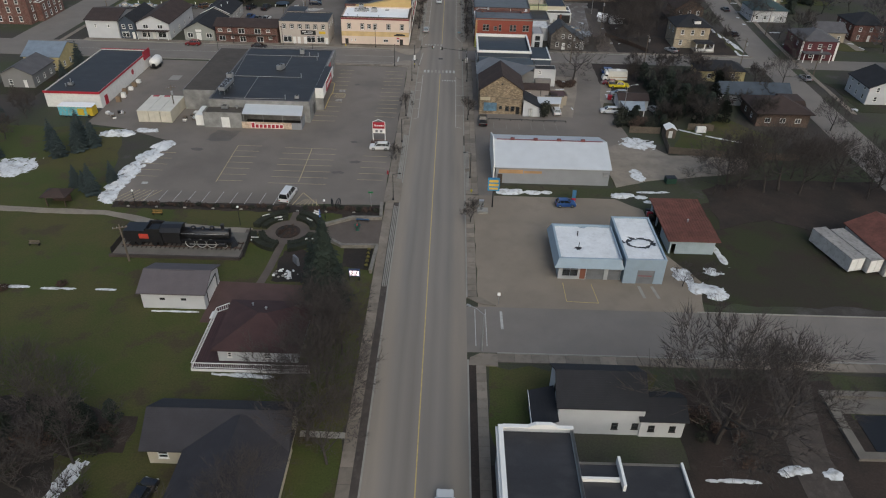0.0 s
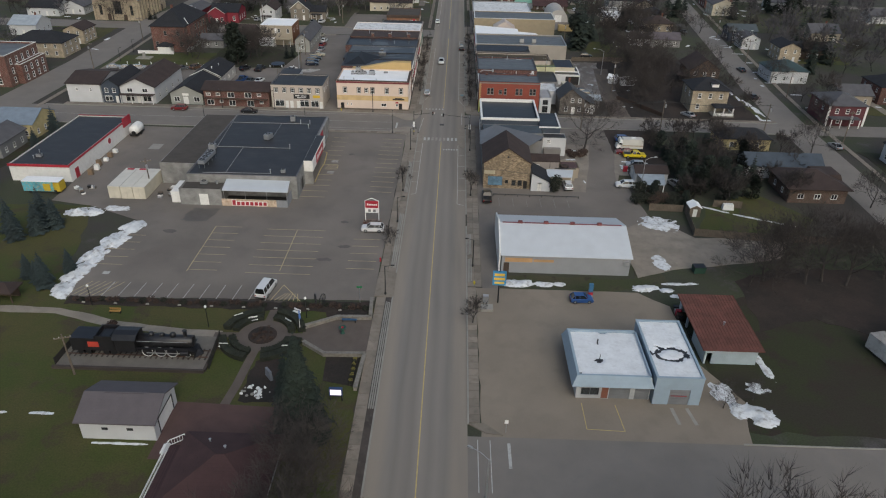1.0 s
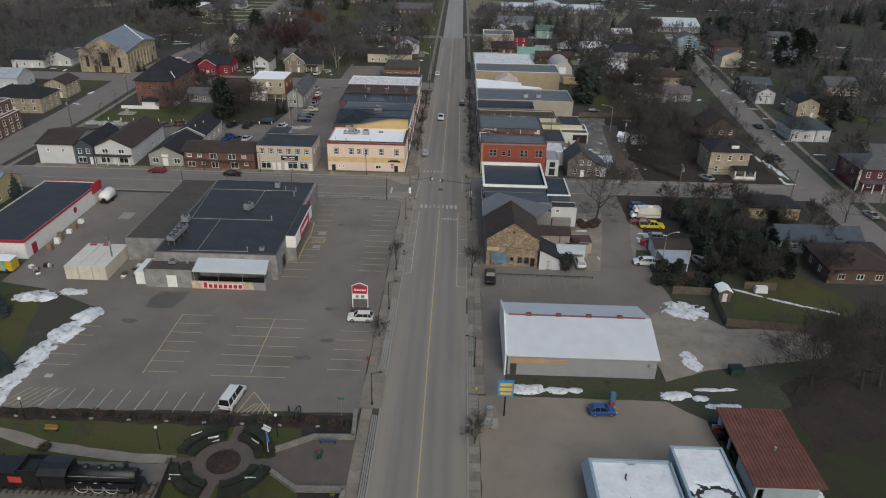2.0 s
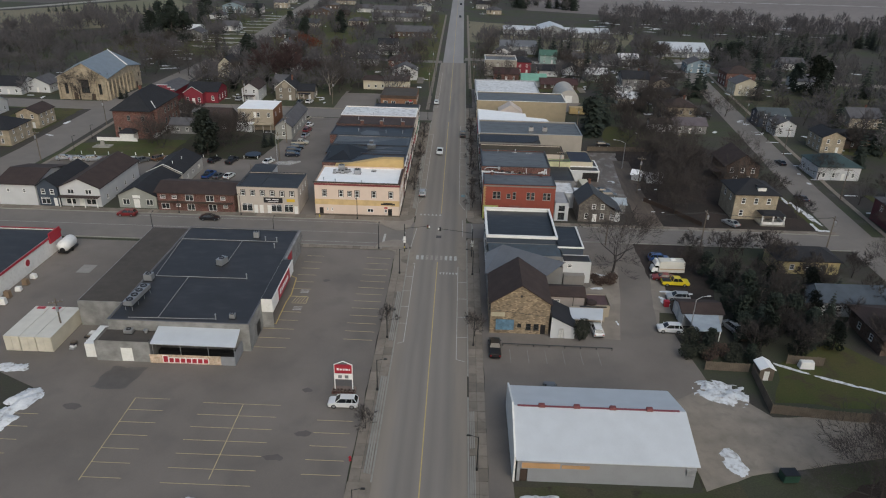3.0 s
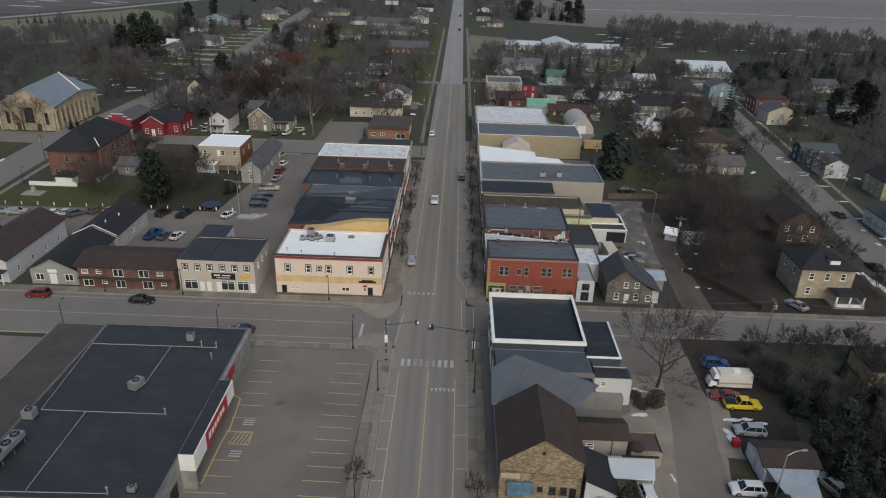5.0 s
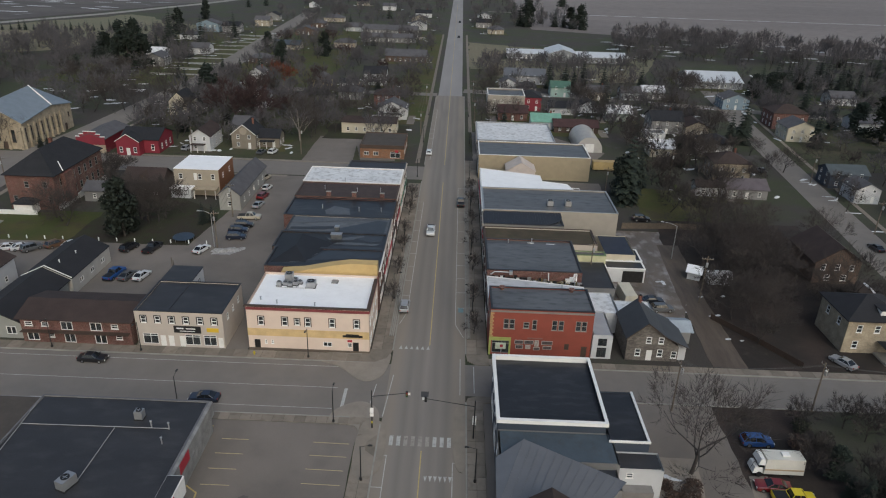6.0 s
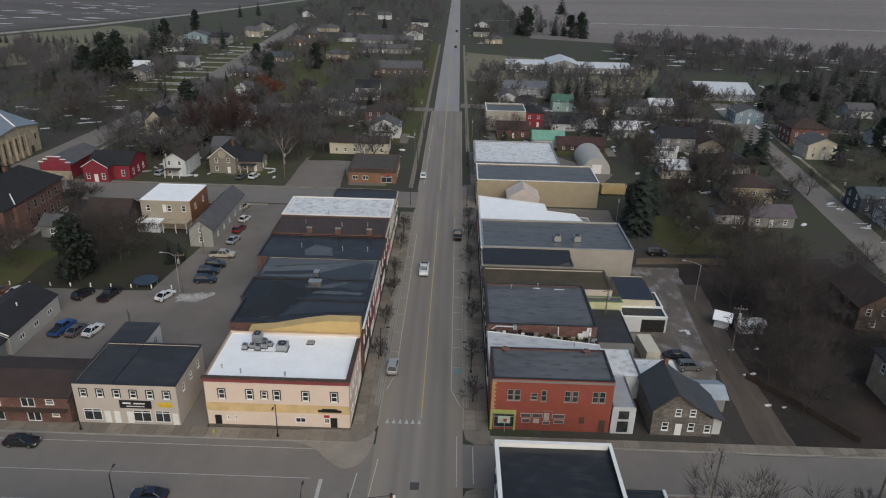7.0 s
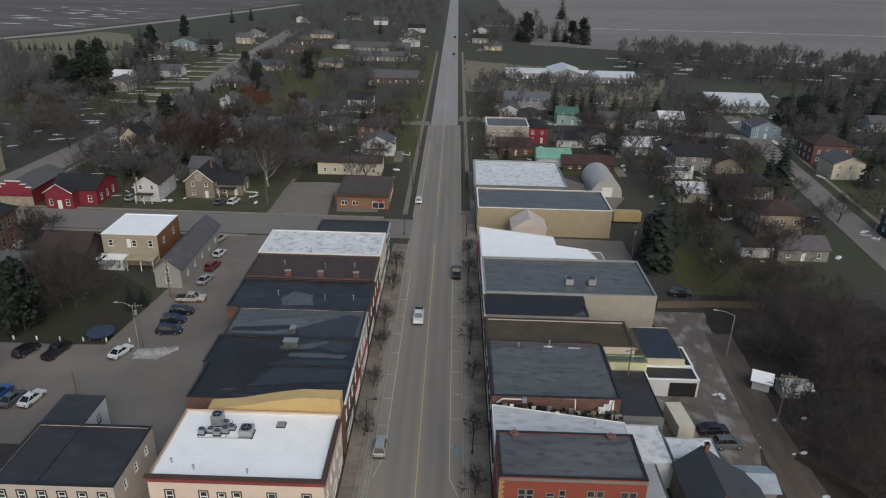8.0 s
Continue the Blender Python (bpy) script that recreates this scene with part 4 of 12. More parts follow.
snow([(-62.3, 118.5, 1.8, 3.2, 0.8, 10), (-62.4, 124, 2, 4, 1.0, -5), (-62, 130, 2.2, 4.2, 1.2, 0), (-60.8, 136, 2.4, 4, 1.2, -15), (-59.8, 141, 2.2, 3.2, 1.1, -20)], "long dirty snow bank along the car park edge", 1)
snow([(-72, 147, 4, 2.2, 1.2, 10), (-66, 149, 2.6, 1.3, 0.7, 0)], seed=2)
snow([(46, 149.3, 4.2, 3, 1.0, -20), (42.6, 133.5, 1.6, 2.8, 0.35, 10)], "grey snow heap beside the gravel lane", 3)
snow([(15.5, 124.8, 3, 1.3, 0.9, 0), (19.5, 124.7, 2.2, 0.9, 0.7, 0), (22.6, 125, 1.2, 0.8, 0.6, 0), (37.5, 124.5, 2.6, 1.2, 0.8, 10), (41.5, 124, 1.5, 0.7, 0.5, 0), (44, 122.3, 2.8, 0.7, 0.5, 0), (44, 126.3, 4, 0.5, 0.2, 3)], "broken line of old snow heaps along the grass strip", 4)
snow([(45.5, 93.5, 3.2, 2.2, 0.8, -30), (42.5, 97.5, 1.8, 2.8, 0.25, 25), (47.5, 99, 2.2, 1.2, 0.15, -20), (50.6, 103.8, 0.7, 3.5, 0.3, 5)], "melting snow beside the rusty shed", 5)
snow([(-21.5, 50.5, 1.4, 1.1, 0.9, 0), (-19.4, 49.6, 0.8, 0.7, 0.5, 0), (-24, 71.2, 4.5, 0.45, 0.2, -3), (-40, 53.5, 1.2, 4.5, 0.12, -18), (-38, 84.4, 3.8, 0.25, 0.15, 0)], seed=6)
snow([(45, 57.8, 2.4, 0.9, 0.4, 5), (49, 57.6, 1.6, 0.9, 0.4, 0), (37, 56.2, 4, 0.4, 0.2, 0), (43.2, 51, 0.6, 2.6, 0.3, 12)], "streaks of snow in a shaded yard", 7)
snow([(-58, 89.2, 3, 0.35, 0.15, 0), (-66, 89.4, 4, 0.4, 0.15, 0), (-50, 89.3, 2, 0.3, 0.12, 0)], "thin snow streaks on the lawn", 8)
snow([(-87, 129, 5.5, 4.5, 0.5, 10)], "wide patch of old snow on the grass", 9)
snow([(60.5, 156.5, 0.4, 3.2, 0.25, 60), (66, 153.6, 3.4, 0.4, 0.25, -25), (72, 151, 3.4, 0.35, 0.25, -25), (94.2, 228, 0.8, 8, 0.3, 5), (93.4, 216.8, 2, 0.6, 0.25, 0)], "thin snow bank along a fence and a verge", 10)
GRITSNOW = mat("gritty_snow", (0.36, 0.35, 0.33), 0.85, 0.3, 0.9, 5, bump=0.6, dirt=0.9, dirt_col=(0.14, 0.125, 0.11))
snow([(-47.0, 255.7, 3.9, 1.5, 0.7, 14)], "gritty grey snow mound behind the shops", 26, material=GRITSNOW)
snow([(46, 262, 3, 3, 0.05, 0), (48, 247, 2.5, 4, 0.05, 20), (50, 238, 1.5, 3.5, 0.05, 10)], "dirty melting snow behind the shops", 11)

# ---- trees and shrubs ----
def bare_tree(seed, height, spread_=0.5, deep=4, twigs=5, w=0.022):
    """Wood (trunk and limbs) and fine twigs of a leafless tree, as two meshes. Limbs fork and bend upwards, each twig end is a small fan."""
    rnd = random.Random(seed)
    wood, fine = Mesh(), Mesh()

    def ribbon(a, b, half):
        side = (b - a).cross(Vector((rnd.uniform(-1, 1), rnd.uniform(-1, 1), rnd.uniform(-0.3, 0.3))))
        if side.length > 1e-6:
            side = side.normalized() * half
            fine.add((a - side, a + side, b), ((0, 1, 2),))

    def veer(d, amount, lift):
        out = Vector((rnd.gauss(0, 1), rnd.gauss(0, 1), rnd.gauss(0, 1)))
        out = (out - d * out.dot(d)).normalized()
        return (d * math.cos(amount) + out * math.sin(amount) + Vector((0, 0, lift))).normalized()

    def grow(p, d, length, r, level):
        segs = 3 if level == 0 else 2
        at = [(p, d)]
        for i in range(segs):
            d = veer(d, abs(rnd.gauss(0, 0.16)), 0.07 if level else 0.0)
            q = p + d * length / segs
            r2 = r * (0.88 if level == 0 else 0.78)
            if level < min(3, deep - 1):
                wood.tube(p, q, r, r2, (6 if level == 0 else 4 if level == 1 else 3) if deep > 3 else 3, False)
            else:
                ribbon(p, q, max(r, w))
            p, r = q, r2
            at.append((p, d))
        if level >= deep:
            for k in range(twigs):
                a, dd = at[1 + k % 2]
                ribbon(a, a + veer(dd, rnd.uniform(0.15, 0.8), 0.12) * length * rnd.uniform(0.7, 1.5), w)
            return
        if level == 0:
            n = 6
            for k in range(n):
                a, dd = at[2 + (k % 2)] if k else at[3]
                turn = 2 * math.pi * k / n + rnd.uniform(-0.4, 0.4)
                tilt = rnd.uniform(0.45, 1.0) * (0.55 + 0.75 * spread_) if k else 0.12
                v = Vector((math.cos(turn) * math.sin(tilt), math.sin(turn) * math.sin(tilt), math.cos(tilt)))
                grow(a, v, length * rnd.uniform(0.8, 1.1), r * rnd.uniform(0.5, 0.7), 1)
            return
        for k in range(3):
            a, dd = at[2] if k < 2 else at[1]
            grow(a, veer(dd, (0.22, 0.5, 0.75)[k] * rnd.uniform(0.8, 1.25), 0.06), length * rnd.uniform(0.66, 0.86), r * (0.85, 0.68, 0.55)[k], level + 1)

    grow(Vector((0, 0, -0.1)), Vector((rnd.uniform(-0.06, 0.06), rnd.uniform(-0.06, 0.06), 1)).normalized(), height * 0.3, height * 0.019 + 0.05, 0)
    k = height / max(v[2] for v in fine.v)
    for sh in (wood, fine):
        sh.v = [(x * k, y * k, z * k) for x, y, z in sh.v]
    return wood, fine


def tree_kind(seed, height, label, deep=3, twigs=5, spread_=0.5, twig_mat=None, w=0.022):
    top = thing("tree", pose(0, 0, -500), label, "tree")
    wood, fine = bare_tree(seed, height, spread_, deep, twigs, w)
    part("trunk", wood, BARK, top)
    part("crown", fine, twig_mat or TWIG, top)
    return top


def conifer_kind(seed, height, radius, label, needle, droop=0.25, rows=17, arms=10):
    """A conifer: tapered trunk with whorls of drooping, ragged branches."""
    rnd = random.Random(seed)
    top = thing("conifer", pose(0, 0, -500), label, "conifer")
    part("trunk", Mesh().tube((0, 0, -0.1), (0, 0, height * 0.97), height * 0.014 + 0.05, 0.02, 6), BARK, top)
    leaf = Mesh()
    for i in range(rows):
        f = i / (rows - 1)
        z = height * (0.06 + 0.92 * f)
        reach = radius * (1 - f) ** 0.8 * (1.0 if i % 2 else 0.86) + 0.12
        n = max(5, int(arms * (1 - 0.5 * f)))
        for k in range(n):
            a = 2 * math.pi * (k + 0.5 * (i % 2)) / n + rnd.uniform(-0.25, 0.25)
            r = reach * rnd.uniform(0.72, 1.12)
            o = Vector((math.cos(a), math.sin(a), 0))
            s = Vector((-o.y, o.x, 0))
            w = r * 0.3 + 0.1
            drop = -droop * r
            stem = [Vector((0, 0, z)) + o * r * q + Vector((0, 0, drop * q * q + rnd.uniform(-0.05, 0.05))) for q in (0.08, 0.4, 0.72, 1.0)]
            wid = (0.25, 1.0, 0.8, 0.08)
            for j in range(3):
                p, q = stem[j], stem[j + 1]
                up = Vector((0, 0, -0.12 * w))
                leaf.quad(p - s * w * wid[j] + up, q - s * w * wid[j + 1] + up, q, p)
                leaf.quad(p, q, q + s * w * wid[j + 1] + up, p + s * w * wid[j] + up)
                for g in (-1, 1):
                    b = p.lerp(q, rnd.random())
                    leaf.add((b, b + o * 0.22 * w, b + s * g * w * rnd.uniform(0.9, 1.4) + o * 0.35 * w + Vector((0, 0, -0.2 * w))), ((0, 1, 2),))
    part("crown", leaf, needle, top)
    return top


def clump(shape, x, y, z, rx, ry, rz, n, size, rnd):
    """Many small leaf blades in a lumpy volume."""
    for _ in range(n):
        d = Vector((rnd.gauss(0, 1), rnd.gauss(0, 1), rnd.gauss(0, 1))).normalized()
        k = rnd.uniform(0.55, 1.0) * (0.9 + 0.25 * noise.noise((d.x * 2 + x, d.y * 2 + y, d.z * 2)))
        p = Vector((x + d.x * rx * k, y + d.y * ry * k, max(z + d.z * rz * k, 0.03)))
        u = Vector((rnd.gauss(0, 1), rnd.gauss(0, 1), rnd.gauss(0, 0.6))).normalized() * size * rnd.uniform(0.6, 1.3)
        w = u.orthogonal().normalized() * size * 0.6
        shape.add((p - u, p + w, p + u, p - w), ((0, 1, 2, 3),))


def bush(x, y, r, h, material, label, category="shrub", n=240, seed=0, name="shrub", group=""):
    rnd = random.Random(seed + int(x * 7 + y * 13))
    top = thing(name, pose(x, y, 0), label, category, group)
    stem = Mesh()
    for k in range(5):
        a = k * 1.26
        stem.tube((0, 0, -0.05), (math.cos(a) * r * 0.5, math.sin(a) * r * 0.5, h * 0.7), 0.03, 0.012, 4, False)
    if r > 0.9:
        part("stem", stem, BARK, top)
    leaf = Mesh()
    clump(leaf, 0, 0, h * 0.5, r, r, h * 0.52, n, 0.09 + r * 0.05, rnd)
    part("crown", leaf, material, top)
    return top


BIG = [tree_kind(s, hh, "tall leafless tree with a wide crown of fine brown twigs", 5, 6, sp, w=0.031) for s, hh, sp in ((11, 15, 0.75), (12, 16, 0.6), (13, 14, 0.95), (19, 15.5, 0.7))]
MID = [tree_kind(s, hh, "leafless tree with a haze of brown twigs", 4, 11, sp, w=0.046) for s, hh, sp in ((21, 10, 0.6), (22, 11, 0.75), (23, 9, 0.5), (24, 10.5, 0.65))]
STREET = [tree_kind(s, 5.4, "small leafless street tree beside the pavement", 4, 8, 0.3, w=0.03) for s in (31, 32)]
WINE = [tree_kind(s, 9, "leafless tree with reddish brown twigs", 4, 12, 0.7, mat("red_twigs", (0.05, 0.03, 0.03), 0.95, 0.2), 0.055) for s in (41, 42)]
RUST = [tree_kind(46, 9, "tree holding on to its russet dead leaves", 4, 12, 0.75, RUSSET, 0.06)]
BIRCH = [tree_kind(47, 12, "pale-barked leafless birch on the grass", 4, 6, 0.35, w=0.03)]
SPRUCE = [conifer_kind(s, hh, rr, "blue-green spruce on the lawn", NEEDLE_B, 0.2) for s, hh, rr in ((51, 7.5, 2.2), (52, 6.2, 2.0))]
PINE = [conifer_kind(s, hh, rr, "dark green conifer standing among bare trees", NEEDLE, 0.35, 15, 9) for s, hh, rr in ((61, 12, 3.0), (62, 14, 3.4), (63, 9, 2.6))]
# far twigs are paler and bluer than TWIG: distance haze put into their colour
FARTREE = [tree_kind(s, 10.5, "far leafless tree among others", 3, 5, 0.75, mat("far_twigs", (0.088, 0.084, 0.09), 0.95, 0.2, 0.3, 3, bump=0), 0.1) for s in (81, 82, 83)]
for ob in BIRCH[0].children:
    if ob.name.startswith("trunk"):
        ob.data.materials.clear()
        ob.data.materials.append(mat("birch_bark", (0.22, 0.2, 0.18), 0.9, 0.25, 1.5, 9))
def evergreen_kind(seed, height, radius, label):
    """A broad dense evergreen: trunk, and lumps of small dark sprays."""
    rnd = random.Random(seed)
    top = thing("evergreen_tree", pose(0, 0, -500), label, "evergreen tree")
    part("trunk", Mesh().tube((0, 0, -0.1), (0, 0, height * 0.8), 0.28, 0.05, 7), BARK, top)
    leaf = Mesh()
    for k in range(26):
        f = rnd.uniform(0.12, 0.95)
        a, q = rnd.uniform(0, 6.28), rnd.uniform(0.2, 0.75) * radius * (1.15 - f) ** 0.6
        clump(leaf, q * math.cos(a), q * math.sin(a), height * f, radius * 0.42, radius * 0.42, height * 0.11, 62, 0.46, rnd)
    part("crown", leaf, NEEDLE, top)
    return top


TALLPINE = [conifer_kind(64, 16, 4.0, "tall dark spruce with fine drooping branches beside the hall", NEEDLE, 0.45, 30, 18)]
DENSE = [evergreen_kind(s, 13, 4.2, "broad dense dark evergreen tree") for s in (91, 92)]
CEDAR = [conifer_kind(71, 5.5, 1.4, "dense dark cedar beside a yard", NEEDLE, 0.1, 14, 9)]


def plant(kinds, x, y, s=1.0, seed=None, label="", group=""):
    rnd = random.Random(int(x * 31 + y * 17) if seed is None else seed)
    src = kinds[rnd.randrange(len(kinds))]
    k = s * rnd.uniform(0.92, 1.08)
    ob = copy_thing(src, pose(x, y, 0, 0, 0, rnd.uniform(0, 360)) @ Matrix.Diagonal((k, k, k * rnd.uniform(0.94, 1.08), 1)))
    tagged(ob, label, group=group)
    return ob


def grow_to(kinds, x, y, height, seed=None, label="", group=""):
    """A tree of a given height."""
    rnd = random.Random(int(x * 31 + y * 17) if seed is None else seed)
    src = kinds[rnd.randrange(len(kinds))]
    k = height / max(v.co.z for ob in src.children for v in ob.data.vertices)
    ob = copy_thing(src, pose(x, y, 0, 0, 0, rnd.uniform(0, 360)) @ Matrix.Diagonal((k, k, k, 1)))
    tagged(ob, label, group=group)
    return ob


def woods(name, spots, label, kinds=FARTREE, seed=0):
    """A far wood of many trees that nobody could count, as one object."""
    rnd = random.Random(seed)
    trunk, crown = Mesh(), Mesh()
    src = []
    for kd in kinds:
        src.append([(np.array([v.co[:] for v in ch.data.vertices]), [tuple(q.vertices) for q in ch.data.polygons]) for ch in sorted(kd.children, key=lambda o: -ord(o.name[0]))])
    for x, y, s in spots:
        (v0, f0), (v1, f1) = src[rnd.randrange(len(src))]
        a, k = rnd.uniform(0, 6.28), s * rnd.uniform(0.85, 1.15)
        rot = np.array(((math.cos(a), math.sin(a), 0), (-math.sin(a), math.cos(a), 0), (0, 0, 1))) * k
        for sh, v, f in ((trunk, v0, f0), (crown, v1, f1)):
            sh.add((v @ rot + (x, y, 0)).tolist(), f)
    top = thing(name, pose(0, 0, 0), label, "woods", kind="stuff")
    tagged(part("trunk", trunk, BARK, top), kind="stuff")
    mats = [ch.data.materials[0] for ch in sorted(kinds[0].children, key=lambda o: -ord(o.name[0]))]
    tagged(part("crown", crown, mats[1], top), kind="stuff")
    return top

# ---- vehicles ----
TYRE = mat("tyre_rubber", (0.015, 0.015, 0.015), 0.85)
RIM = mat("alloy_rim", (0.35, 0.36, 0.37), 0.35, metal=0.8)
CARGLASS = mat("car_glass", (0.012, 0.014, 0.016), 0.06, 0.05, bump=0, coat=0.5)
LAMP_R = mat("tail_lamp", (0.25, 0.01, 0.01), 0.3, 0.05)
LAMP_W = mat("head_lamp", (0.6, 0.6, 0.58), 0.2, 0.05)
PAINTS = {"white": (0.62, 0.63, 0.63), "black": (0.012, 0.012, 0.014), "silver": (0.3, 0.31, 0.32), "grey": (0.09, 0.095, 0.1), "red": (0.16, 0.014, 0.016), "blue": (0.02, 0.07, 0.22), "navy": (0.012, 0.018, 0.035),
          "yellow": (0.62, 0.5, 0.02), "beige": (0.42, 0.38, 0.3), "green": (0.02, 0.05, 0.03), "bronze": (0.12, 0.07, 0.04)}
SHAPES = {  # length, width, body outline (x, z) front to back, roof outline, wheel x
    "sedan": (4.6, 1.8, [(2.3, 0.35), (2.3, 0.62), (2.1, 0.78), (1.0, 0.92), (-1.7, 0.96), (-2.25, 0.9), (-2.3, 0.45), (-2.2, 0.3), (2.2, 0.25)], [(1.0, 0.92), (0.25, 1.38), (-0.9, 1.42), (-1.7, 0.96)], 1.4),
    "suv": (4.5, 1.85, [(2.25, 0.4), (2.25, 0.75), (2.05, 0.95), (1.15, 1.05), (-2.1, 1.1), (-2.25, 0.95), (-2.25, 0.5), (-2.1, 0.35), (2.1, 0.3)], [(1.15, 1.05), (0.45, 1.6), (-1.7, 1.64), (-2.12, 1.1)], 1.35),
    "hatch": (3.9, 1.72, [(1.95, 0.35), (1.95, 0.65), (1.75, 0.82), (0.95, 0.95), (-1.8, 1.0), (-1.95, 0.9), (-1.95, 0.45), (-1.85, 0.3), (1.85, 0.25)], [(0.95, 0.95), (0.3, 1.45), (-1.35, 1.5), (-1.85, 1.0)], 1.2),
    "van": (5.4, 2.0, [(2.7, 0.45), (2.7, 0.85), (2.5, 1.05), (1.95, 1.15), (-2.65, 1.2), (-2.7, 0.9), (-2.7, 0.5), (-2.6, 0.4), (2.6, 0.35)], [(1.95, 1.15), (1.35, 1.95), (1.1, 2.05), (-2.5, 2.1), (-2.66, 1.2)], 1.7),
    "pickup": (5.6, 1.95, [(2.8, 0.45), (2.8, 0.85), (2.6, 1.05), (1.5, 1.12), (-0.75, 1.14), (-2.75, 1.1), (-2.8, 0.95), (-2.8, 0.6), (-2.6, 0.45), (2.6, 0.4)], [(1.5, 1.12), (0.85, 1.75), (-0.45, 1.78), (-0.8, 1.14)], 1.75),
}
CAR_CACHE = {}


def build_car(kind, paint, plain=False):
    length, width, body, roof, wx = SHAPES[kind]
    pm = mat("car_paint_" + paint, PAINTS[paint], 0.3, 0.05, bump=0, coat=0.6)
    nice = {"sedan": "saloon car", "suv": "small off-road estate car", "hatch": "hatchback car", "van": "passenger van", "pickup": "pickup truck"}[kind]
    top = thing({"van": "van", "pickup": "pickup_truck"}.get(kind, "car"), pose(0, 0, -500), f"{paint} {nice} parked on the asphalt", {"van": "van", "pickup": "truck"}.get(kind, "car"))
    h = width / 2

    def loft(outline, stations):
        """Sections at several widths, the outer ones drawn in to round the sides."""
        sh, n = Mesh(), len(outline)
        cx = sum(x for x, z in outline) / n
        for y, k, dz in stations:
            sh.v += [(cx + (x - cx) * k, y, z - dz * (z > 0.5)) for x, z in outline]
        for s in range(len(stations) - 1):
            for i in range(n):
                sh.f.append((s * n + i, s * n + (i + 1) % n, (s + 1) * n + (i + 1) % n, (s + 1) * n + i))
        sh.f += [tuple(range(n - 1, -1, -1)), tuple(range((len(stations) - 1) * n, len(stations) * n))]
        return sh

    bd = loft(body, ((-h, 0.955, 0.06), (-h * 0.9, 0.99, 0.01), (0, 1.0, 0), (h * 0.9, 0.99, 0.01), (h, 0.955, 0.06)))
    part("body", bd, pm, top)
    g = h * 0.9
    z0, z1 = min(z for x, z in roof), max(z for x, z in roof)
    cab = Mesh()
    n = len(roof)
    for s in (-1, 1):
        cab.v += [(x, s * (g - 0.2 * (z - z0) / (z1 - z0)), z) for x, z in roof]
    cab.f += [tuple(range(n)), tuple(range(2 * n - 1, n - 1, -1))] + [(i, i + n, (i + 1) % n + n, (i + 1) % n) for i in range(n)]
    part("glasshouse", cab, CARGLASS, top, "dark car window glass")
    hi = [p for p in roof if p[1] > z1 - 0.12]
    rf = Mesh()
    a, b = hi[0], hi[-1]
    rf.add([(x, s * (g - 0.2 - 0.005), z + k) for k in (-0.05, 0.03) for x, z in (a, b) for s in (-1, 1)], ((0, 1, 3, 2), (4, 6, 7, 5), (0, 4, 5, 1), (2, 3, 7, 6), (0, 2, 6, 4), (1, 5, 7, 3)))
    for s in (-1, 1):
        for (xa, za), (xb, zb) in zip(roof, roof[1:]):
            if abs(zb - za) > 0.25:
                ya, yb = s * (g - 0.2 * (za - z0) / (z1 - z0)), s * (g - 0.2 * (zb - z0) / (z1 - z0))
                rf.tube((xa, ya, za), (xb, yb, zb), 0.05, 0.05, 5)
        mid = (roof[0][0] + roof[-1][0]) / 2
        rf.tube((mid, s * (g + 0.005), z0), (mid - 0.05, s * (g - 0.19), z1 - 0.03), 0.04, 0.04, 4)
        if kind in ("suv", "van", "hatch"):
            rf.tube((mid - length * 0.2, s * (g + 0.005), z0), (mid - length * 0.2, s * (g - 0.18), z1 - 0.03), 0.05, 0.05, 4)
    part("roof", rf, pm, top)
    if kind == "pickup":
        bed = Mesh().box(-2.68, -0.9, -h + 0.16, h - 0.16, 1.125, 1.16)
        part("cargo_bed", bed, BLACK, top, "open black cargo bed")
    for x in (wx, -wx):
        for s in (-1, 1):
            r = 0.33 if kind in ("sedan", "hatch") else 0.38
            w = part("wheel", Mesh().lathe([(r * 0.55, -0.11), (r * 0.93, -0.11), (r, -0.06), (r, 0.06), (r * 0.93, 0.11), (r * 0.55, 0.11)], 14, axis="y"), TYRE, top, at=pose(x, s * (h - 0.1), r))
            if plain:
                continue
            part("rim", Mesh().lathe([(0.05, -0.125), (r * 0.58, -0.115), (r * 0.58, 0.115), (0.05, 0.125)], 10, axis="y"), RIM, w)
    f, r_ = body[1][0], body[5][0]
    zl = body[1][1]
    for s in () if plain else (-1, 1):
        part("headlight", Mesh().box(f - 0.12, f + 0.012, s * h * 0.72 - 0.16, s * h * 0.72 + 0.16, zl - 0.12, zl + 0.03), LAMP_W, top)
        part("tail_light", Mesh().box(-length / 2 - 0.012, -length / 2 + 0.1, s * h * 0.78 - 0.12, s * h * 0.78 + 0.12, 0.68, 0.9), LAMP_R, top)
        part("mirror", Mesh().box(roof[0][0] - 0.25, roof[0][0] - 0.1, s * (h + 0.08) - 0.08, s * (h + 0.08) + 0.08, z0 + 0.02, z0 + 0.17), pm, top)
    part("bumper", Mesh().box(f - 0.1, f + 0.03, -h * 0.86, h * 0.86, 0.32, 0.5), BLACK, top)
    part("bumper", Mesh().box(-length / 2 - 0.03, -length / 2 + 0.1, -h * 0.86, h * 0.86, 0.36, 0.54), BLACK, top)
    return top


def car(kind, paint, x, y, heading, label="", group="", z=0.055):
    """heading: degrees of the bonnet, 0 along +x, 90 along +y."""
    key = kind, paint, y > 310
    if key not in CAR_CACHE:
        CAR_CACHE[key] = build_car(*key)
    ob = copy_thing(CAR_CACHE[key], pose(x, y, z, 0, 0, heading))
    return tagged(ob, label, group=group)


